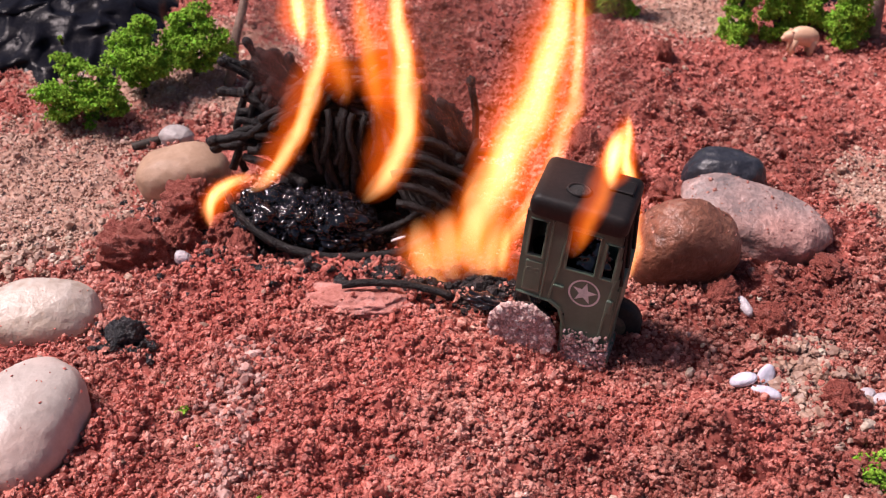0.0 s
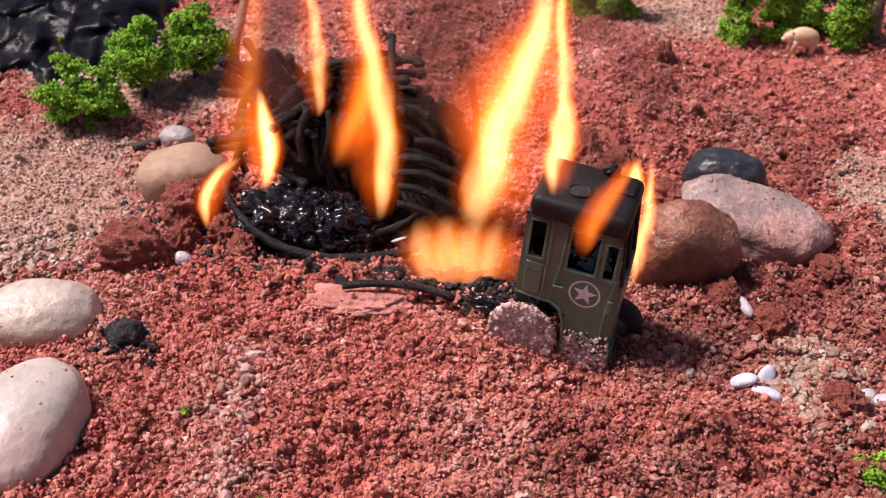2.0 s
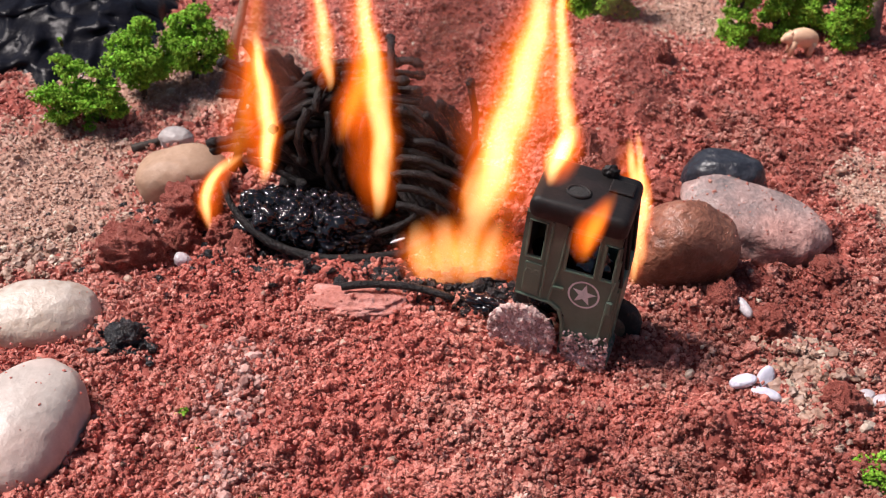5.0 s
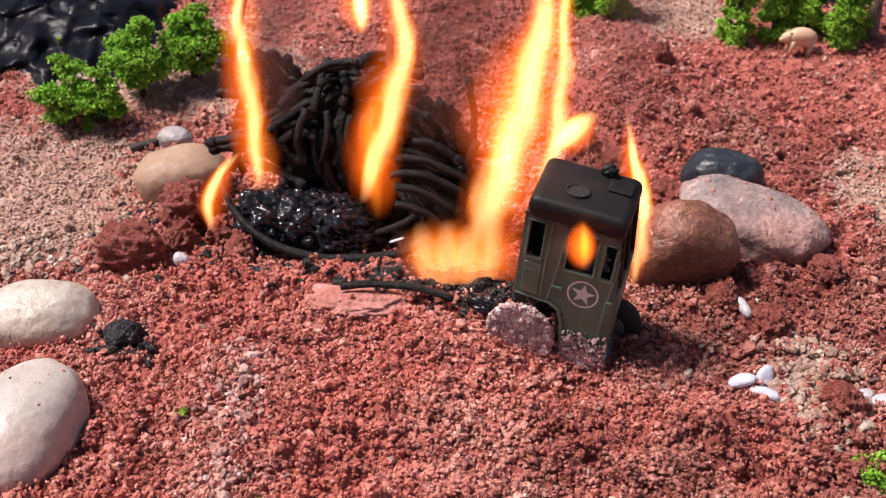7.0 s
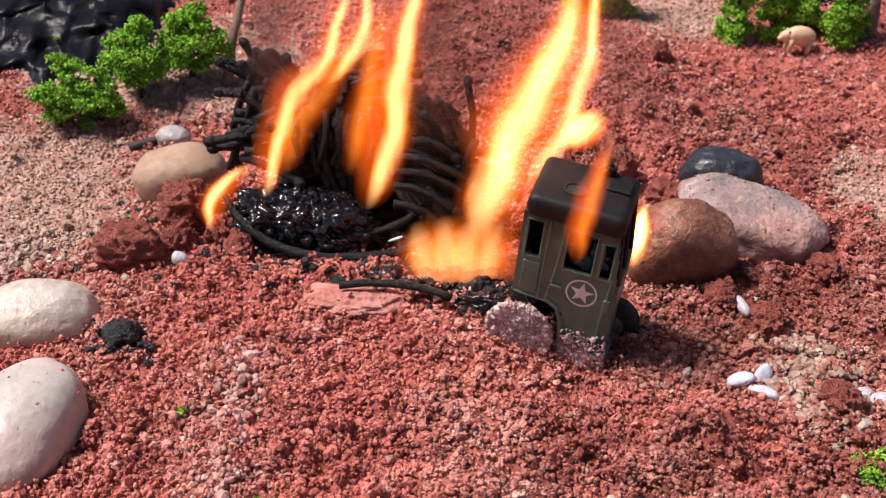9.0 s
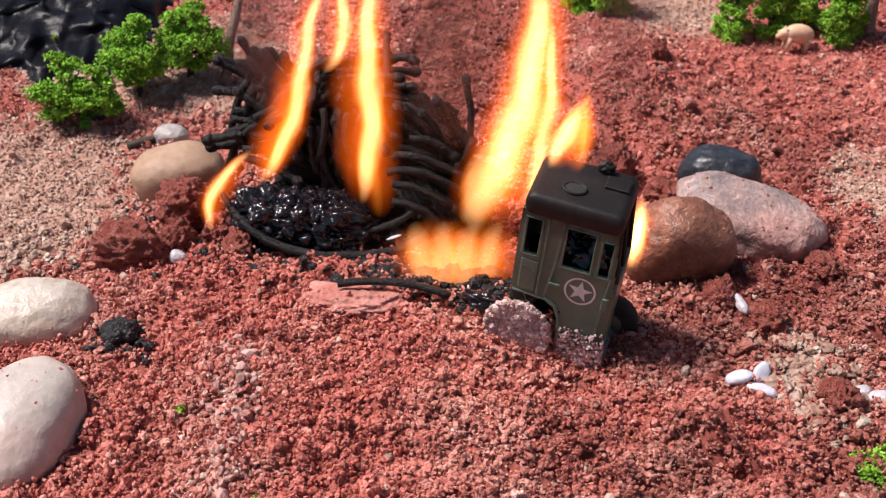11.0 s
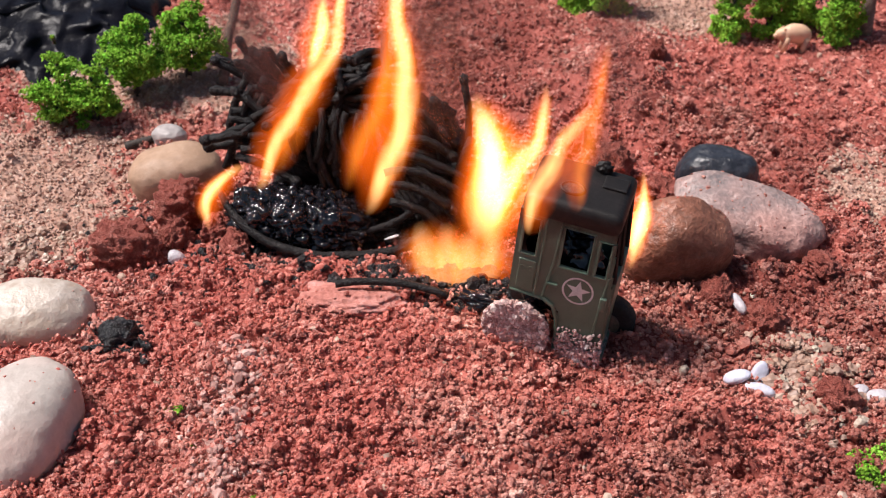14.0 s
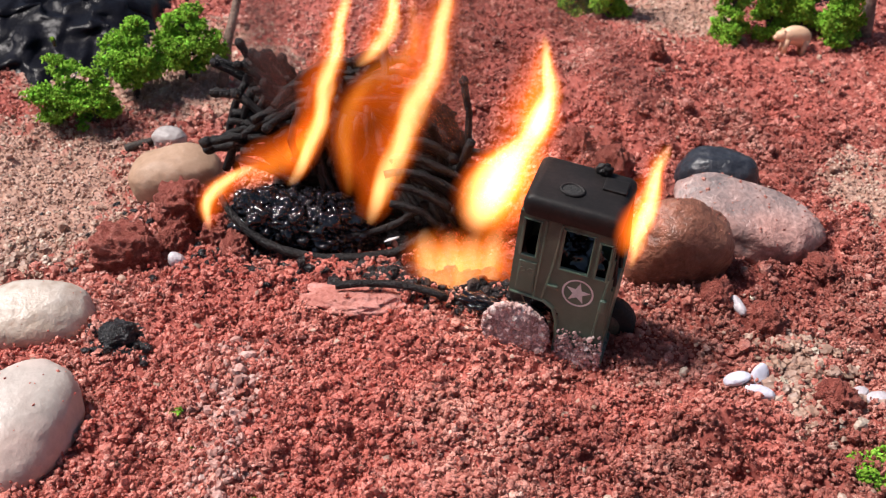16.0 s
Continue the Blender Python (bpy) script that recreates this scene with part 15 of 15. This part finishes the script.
    walk(flame_k[1], [(0, pose(-0.0124, 0, 0.0216, 0, -9)), (0.5, pose(-0.0052, 0, 0.0214, 0, 7)), (1, pose(-0.0063, 0, 0.0211, 0, 7)), (1.5, pose(-0.0094, 0, 0.0217, 0, 2)), (2, pose(-0.0068, 0, 0.0229, 0, -9)), (2.5, pose(-0.0087, 0, 0.0224, 0, -8)), (3, pose(-0.0095, 0, 0.0209, 0, 5)), (3.5, pose(-0.0095, 0, 0.0209, 0, 3)), (4, pose(-0.0129, 0, 0.0212, 0, 2)), (4.7, pose(-0.0052, 0, 0.0214, 0, 7)), (5.3, pose(-0.0095, 0, 0.0209, 0, 5)), (5.9, pose(-0.0151, 0, 0.0216, 0, 7)), (6.5, pose(-0.0104, 0, 0.0211, 0, 6)), (7, pose(-0.0089, 0, 0.0208, 0, 17)), (7.5, pose(-0.0151, 0, 0.0216, 0, 7)), (8, pose(-0.0111, 0, 0.0208, 0, 0)), (8.5, pose(-0.0056, 0, 0.0226, 0, -3)), (9, pose(-0.0097, 0, 0.0219, 0, -2)), (9.7, pose(-0.0111, 0, 0.0208, 0, 0)), (10.3, pose(-0.0068, 0, 0.0229, 0, -9)), (10.9, pose(-0.0096, 0, 0.0210, 0, 10)), (11.5, pose(-0.0108, 0, 0.0211, 0, 9)), (12, pose(-0.0123, 0, 0.0216, 0, -4)), (12.5, pose(-0.0096, 0, 0.0210, 0, 10)), (13, pose(-0.0128, 0, 0.0212, 0, -5)), (13.5, pose(-0.0093, 0, 0.0212, 0, -1)), (14, pose(-0.0104, 0, 0.0209, 0, 5)), (14.5, pose(-0.0096, 0, 0.0209, 0, 7)), (15, pose(-0.0094, 0, 0.0209, 0, -6)), (15.5, pose(-0.0124, 0, 0.0211, 0, 2)), (16, pose(-0.0094, 0, 0.0233, 0, -18))])
    walk(flame_k[2], [(0, pose(-0.0188, 0, 0.0400, 0, -24)), (0.5, pose(-0.0128, 0, 0.0400, 0, -33)), (1, pose(-0.0116, 0, 0.0400, 0, -26)), (1.5, pose(-0.0159, 0, 0.0400, 0, -28)), (2, pose(-0.0208, 0, 0.0400, 0, -46)), (2.5, pose(-0.0194, 0, 0.0400, 0, -38)), (3, pose(-0.0102, 0, 0.0400, 0, -6)), (3.5, pose(-0.0108, 0, 0.0400, 0, -8)), (4, pose(-0.0122, 0, 0.0400, 0, 2)), (4.7, pose(-0.0128, 0, 0.0400, 0, -33)), (5.3, pose(-0.0102, 0, 0.0400, 0, -6)), (5.9, pose(-0.0111, 0, 0.0400, 0, 15)), (6.5, pose(-0.0115, 0, 0.0400, 0, -8)), (7, pose(-0.0076, 0, 0.0400, 0, -4)), (7.5, pose(-0.0111, 0, 0.0400, 0, 15)), (8, pose(-0.0109, 0, 0.0400, 0, 1)), (8.5, pose(-0.0190, 0, 0.0400, 0, -45)), (9, pose(-0.0175, 0, 0.0400, 0, -31)), (9.7, pose(-0.0109, 0, 0.0400, 0, 1)), (10.3, pose(-0.0208, 0, 0.0400, 0, -46)), (10.9, pose(-0.0085, 0, 0.0400, 0, -1)), (11.5, pose(-0.0107, 0, 0.0400, 0, -4)), (12, pose(-0.0175, 0, 0.0400, 0, -22)), (12.5, pose(-0.0085, 0, 0.0400, 0, -1)), (13, pose(-0.0159, 0, 0.0400, 0, -12)), (13.5, pose(-0.0143, 0, 0.0400, 0, -21)), (14, pose(-0.0097, 0, 0.0400, 0, 1)), (14.5, pose(-0.0091, 0, 0.0400, 0, -2)), (15, pose(-0.0147, 0, 0.0400, 0, -21)), (15.5, pose(-0.0113, 0, 0.0400, 0, 4)), (16, pose(-0.0239, 0, 0.0400, 0, -46))])
    walk(flame_l[0], [(0, pose(0.0114, 0, 0.0061, 0, -6)), (0.5, pose(0.0130, 0, 0.0062, 0, 2)), (1, pose(0.0100, 0, 0.0055, 0, -16)), (1.5, pose(0.0101, 0, 0.0057, 0, -16)), (2, pose(0.0114, 0, 0.0060, 0, -5)), (2.5, pose(0.0102, 0, 0.0058, 0, -15)), (3, pose(0.0113, 0, 0.0061, 0, -7)), (3.5, pose(0.0111, 0, 0.0061, 0, -10)), (4, pose(0.0116, 0, 0.0061, 0, -4)), (4.7, pose(0.0130, 0, 0.0062, 0, 2)), (5.3, pose(0.0113, 0, 0.0061, 0, -7)), (5.9, pose(0.0125, 0, 0.0062, 0, -0)), (6.5, pose(0.0123, 0, 0.0062, 0, 0)), (7, pose(0.0113, 0, 0.0060, 0, -6)), (7.5, pose(0.0125, 0, 0.0062, 0, -0)), (8, pose(0.0115, 0, 0.0061, 0, -7)), (8.5, pose(0.0114, 0, 0.0060, 0, -5)), (9, pose(0.0114, 0, 0.0060, 0, -6)), (9.7, pose(0.0115, 0, 0.0061, 0, -7)), (10.3, pose(0.0114, 0, 0.0060, 0, -5)), (10.9, pose(0.0104, 0, 0.0058, 0, -13)), (11.5, pose(0.0107, 0, 0.0060, 0, -12)), (12, pose(0.0104, 0, 0.0058, 0, -13)), (12.5, pose(0.0104, 0, 0.0058, 0, -13)), (13, pose(0.0120, 0, 0.0061, 0, -2)), (13.5, pose(0.0114, 0, 0.0061, 0, -7)), (14, pose(0.0109, 0, 0.0060, 0, -11)), (14.5, pose(0.0131, 0, 0.0062, 0, 4)), (15, pose(0.0103, 0, 0.0058, 0, -14)), (15.5, pose(0.0111, 0, 0.0061, 0, -11)), (16, pose(0.0126, 0, 0.0062, 0, 0))])
    walk(flame_l[1], [(0, pose(0.0121, 0, 0.0177, 0, 11)), (0.5, pose(0.0123, 0, 0.0178, 0, -8)), (1, pose(0.0123, 0, 0.0176, 0, 34)), (1.5, pose(0.0094, 0, 0.0174, 0, 6)), (2, pose(0.0134, 0, 0.0178, 0, 22)), (2.5, pose(0.0092, 0, 0.0175, 0, 3)), (3, pose(0.0115, 0, 0.0177, 0, 8)), (3.5, pose(0.0099, 0, 0.0177, 0, -3)), (4, pose(0.0133, 0, 0.0178, 0, 18)), (4.7, pose(0.0123, 0, 0.0178, 0, -8)), (5.3, pose(0.0115, 0, 0.0177, 0, 8)), (5.9, pose(0.0130, 0, 0.0178, 0, 5)), (6.5, pose(0.0142, 0, 0.0178, 0, 17)), (7, pose(0.0130, 0, 0.0177, 0, 21)), (7.5, pose(0.0130, 0, 0.0178, 0, 5)), (8, pose(0.0108, 0, 0.0177, 0, -1)), (8.5, pose(0.0130, 0, 0.0177, 0, 19)), (9, pose(0.0129, 0, 0.0177, 0, 17)), (9.7, pose(0.0108, 0, 0.0177, 0, -1)), (10.3, pose(0.0134, 0, 0.0178, 0, 22)), (10.9, pose(0.0104, 0, 0.0175, 0, 10)), (11.5, pose(0.0098, 0, 0.0176, 0, 1)), (12, pose(0.0104, 0, 0.0175, 0, 10)), (12.5, pose(0.0104, 0, 0.0175, 0, 10)), (13, pose(0.0131, 0, 0.0178, 0, 12)), (13.5, pose(0.0116, 0, 0.0177, 0, 7)), (14, pose(0.0092, 0, 0.0176, 0, -6)), (14.5, pose(0.0138, 0, 0.0178, 0, 3)), (15, pose(0.0099, 0, 0.0175, 0, 8)), (15.5, pose(0.0080, 0, 0.0177, 0, -18)), (16, pose(0.0131, 0, 0.0178, 0, 4))])
    walk(flame_l[2], [(0, pose(0.0146, 0, 0.0277, 0, 16)), (0.5, pose(0.0107, 0, 0.0278, 0, -10)), (1, pose(0.0200, 0, 0.0276, 0, 39)), (1.5, pose(0.0112, 0, 0.0277, 0, 13)), (2, pose(0.0181, 0, 0.0277, 0, 28)), (2.5, pose(0.0102, 0, 0.0278, 0, 8)), (3, pose(0.0134, 0, 0.0277, 0, 12)), (3.5, pose(0.0096, 0, 0.0278, 0, -1)), (4, pose(0.0170, 0, 0.0277, 0, 23)), (4.7, pose(0.0107, 0, 0.0278, 0, -10)), (5.3, pose(0.0134, 0, 0.0277, 0, 12)), (5.9, pose(0.0140, 0, 0.0278, 0, 6)), (6.5, pose(0.0176, 0, 0.0277, 0, 21)), (7, pose(0.0173, 0, 0.0277, 0, 26)), (7.5, pose(0.0140, 0, 0.0278, 0, 6)), (8, pose(0.0108, 0, 0.0278, 0, 1)), (8.5, pose(0.0170, 0, 0.0277, 0, 24)), (9, pose(0.0165, 0, 0.0277, 0, 22)), (9.7, pose(0.0108, 0, 0.0278, 0, 1)), (10.3, pose(0.0181, 0, 0.0277, 0, 28)), (10.9, pose(0.0129, 0, 0.0277, 0, 17)), (11.5, pose(0.0103, 0, 0.0278, 0, 5)), (12, pose(0.0129, 0, 0.0277, 0, 16)), (12.5, pose(0.0129, 0, 0.0277, 0, 17)), (13, pose(0.0156, 0, 0.0277, 0, 16)), (13.5, pose(0.0132, 0, 0.0277, 0, 11)), (14, pose(0.0083, 0, 0.0278, 0, -4)), (14.5, pose(0.0142, 0, 0.0278, 0, 2)), (15, pose(0.0120, 0, 0.0277, 0, 14)), (15.5, pose(0.0047, 0, 0.0277, 0, -19)), (16, pose(0.0139, 0, 0.0278, 0, 5))])
    walk(flame_m[0], [(0, pose(-0.0095, 0, -0.0057, 0, 7)), (0.5, pose(-0.0104, 0, -0.0056, 0, 1)), (1, pose(-0.0098, 0, -0.0056, 0, 5)), (1.5, pose(-0.0094, 0, -0.0057, 0, 8)), (2, pose(-0.0084, 0, -0.0059, 0, 14)), (2.5, pose(-0.0095, 0, -0.0057, 0, 7)), (3, pose(-0.0095, 0, -0.0056, 0, 7)), (3.5, pose(-0.0109, 0, -0.0056, 0, -2)), (4, pose(-0.0081, 0, -0.0059, 0, 16)), (4.7, pose(-0.0104, 0, -0.0056, 0, 1)), (5.3, pose(-0.0095, 0, -0.0056, 0, 7)), (5.9, pose(-0.0087, 0, -0.0058, 0, 12)), (6.5, pose(-0.0097, 0, -0.0056, 0, 6)), (7, pose(-0.0096, 0, -0.0056, 0, 6)), (7.5, pose(-0.0087, 0, -0.0058, 0, 12)), (8, pose(-0.0087, 0, -0.0058, 0, 12)), (8.5, pose(-0.0107, 0, -0.0056, 0, -1)), (9, pose(-0.0100, 0, -0.0056, 0, 4)), (9.7, pose(-0.0087, 0, -0.0058, 0, 12)), (10.3, pose(-0.0084, 0, -0.0059, 0, 14)), (10.9, pose(-0.0084, 0, -0.0059, 0, 14)), (11.5, pose(-0.0102, 0, -0.0056, 0, 2)), (12, pose(-0.0100, 0, -0.0056, 0, 4)), (12.5, pose(-0.0084, 0, -0.0059, 0, 14)), (13, pose(-0.0082, 0, -0.0059, 0, 15)), (13.5, pose(-0.0083, 0, -0.0059, 0, 15)), (14, pose(-0.0103, 0, -0.0056, 0, 2)), (14.5, pose(-0.0079, 0, -0.0060, 0, 17)), (15, pose(-0.0091, 0, -0.0057, 0, 10)), (15.5, pose(-0.0092, 0, -0.0057, 0, 9)), (16, pose(-0.0095, 0, -0.0057, 0, 7))])
    walk(flame_m[1], [(0, pose(-0.0075, 0, 0.0111, 0, 7)), (0.5, pose(-0.0075, 0, 0.0113, 0, 17)), (1, pose(-0.0060, 0, 0.0113, 0, 19)), (1.5, pose(-0.0067, 0, 0.0111, 0, 11)), (2, pose(-0.0062, 0, 0.0108, 0, 2)), (2.5, pose(-0.0078, 0, 0.0110, 0, 5)), (3, pose(-0.0076, 0, 0.0111, 0, 7)), (3.5, pose(-0.0103, 0, 0.0111, 0, 5)), (4, pose(-0.0067, 0, 0.0108, 0, -6)), (4.7, pose(-0.0075, 0, 0.0113, 0, 17)), (5.3, pose(-0.0076, 0, 0.0111, 0, 7)), (5.9, pose(-0.0072, 0, 0.0109, 0, -2)), (6.5, pose(-0.0090, 0, 0.0111, 0, -0)), (7, pose(-0.0066, 0, 0.0112, 0, 14)), (7.5, pose(-0.0072, 0, 0.0109, 0, -2)), (8, pose(-0.0062, 0, 0.0109, 0, 6)), (8.5, pose(-0.0087, 0, 0.0112, 0, 13)), (9, pose(-0.0088, 0, 0.0111, 0, 5)), (9.7, pose(-0.0062, 0, 0.0109, 0, 6)), (10.3, pose(-0.0062, 0, 0.0108, 0, 2)), (10.9, pose(-0.0050, 0, 0.0108, 0, 9)), (11.5, pose(-0.0090, 0, 0.0111, 0, 6)), (12, pose(-0.0078, 0, 0.0112, 0, 11)), (12.5, pose(-0.0050, 0, 0.0108, 0, 9)), (13, pose(-0.0043, 0, 0.0108, 0, 11)), (13.5, pose(-0.0072, 0, 0.0109, 0, -7)), (14, pose(-0.0082, 0, 0.0112, 0, 12)), (14.5, pose(-0.0049, 0, 0.0107, 0, 3)), (15, pose(-0.0059, 0, 0.0110, 0, 11)), (15.5, pose(-0.0060, 0, 0.0111, 0, 13)), (16, pose(-0.0068, 0, 0.0111, 0, 11))])
    walk(flame_m[2], [(0, pose(-0.0055, 0, 0.0262, 0, 7)), (0.5, pose(-0.0024, 0, 0.0262, 0, 20)), (1, pose(-0.0003, 0, 0.0262, 0, 22)), (1.5, pose(-0.0037, 0, 0.0262, 0, 11)), (2, pose(-0.0065, 0, 0.0262, 0, -2)), (2.5, pose(-0.0066, 0, 0.0262, 0, 4)), (3, pose(-0.0058, 0, 0.0262, 0, 7)), (3.5, pose(-0.0086, 0, 0.0262, 0, 7)), (4, pose(-0.0095, 0, 0.0262, 0, -12)), (4.7, pose(-0.0024, 0, 0.0262, 0, 20)), (5.3, pose(-0.0058, 0, 0.0262, 0, 7)), (5.9, pose(-0.0084, 0, 0.0262, 0, -6)), (6.5, pose(-0.0094, 0, 0.0262, 0, -2)), (7, pose(-0.0027, 0, 0.0262, 0, 15)), (7.5, pose(-0.0084, 0, 0.0262, 0, -6)), (8, pose(-0.0050, 0, 0.0262, 0, 4)), (8.5, pose(-0.0047, 0, 0.0262, 0, 16)), (9, pose(-0.0074, 0, 0.0262, 0, 5)), (9.7, pose(-0.0050, 0, 0.0262, 0, 4)), (10.3, pose(-0.0065, 0, 0.0262, 0, -2)), (10.9, pose(-0.0029, 0, 0.0262, 0, 7)), (11.5, pose(-0.0071, 0, 0.0262, 0, 7)), (12, pose(-0.0044, 0, 0.0262, 0, 13)), (12.5, pose(-0.0029, 0, 0.0262, 0, 7)), (13, pose(-0.0015, 0, 0.0262, 0, 10)), (13.5, pose(-0.0102, 0, 0.0262, 0, -13)), (14, pose(-0.0045, 0, 0.0262, 0, 15)), (14.5, pose(-0.0048, 0, 0.0262, 0, -1)), (15, pose(-0.0028, 0, 0.0262, 0, 12)), (15.5, pose(-0.0024, 0, 0.0262, 0, 14)), (16, pose(-0.0037, 0, 0.0262, 0, 12))])


motions()
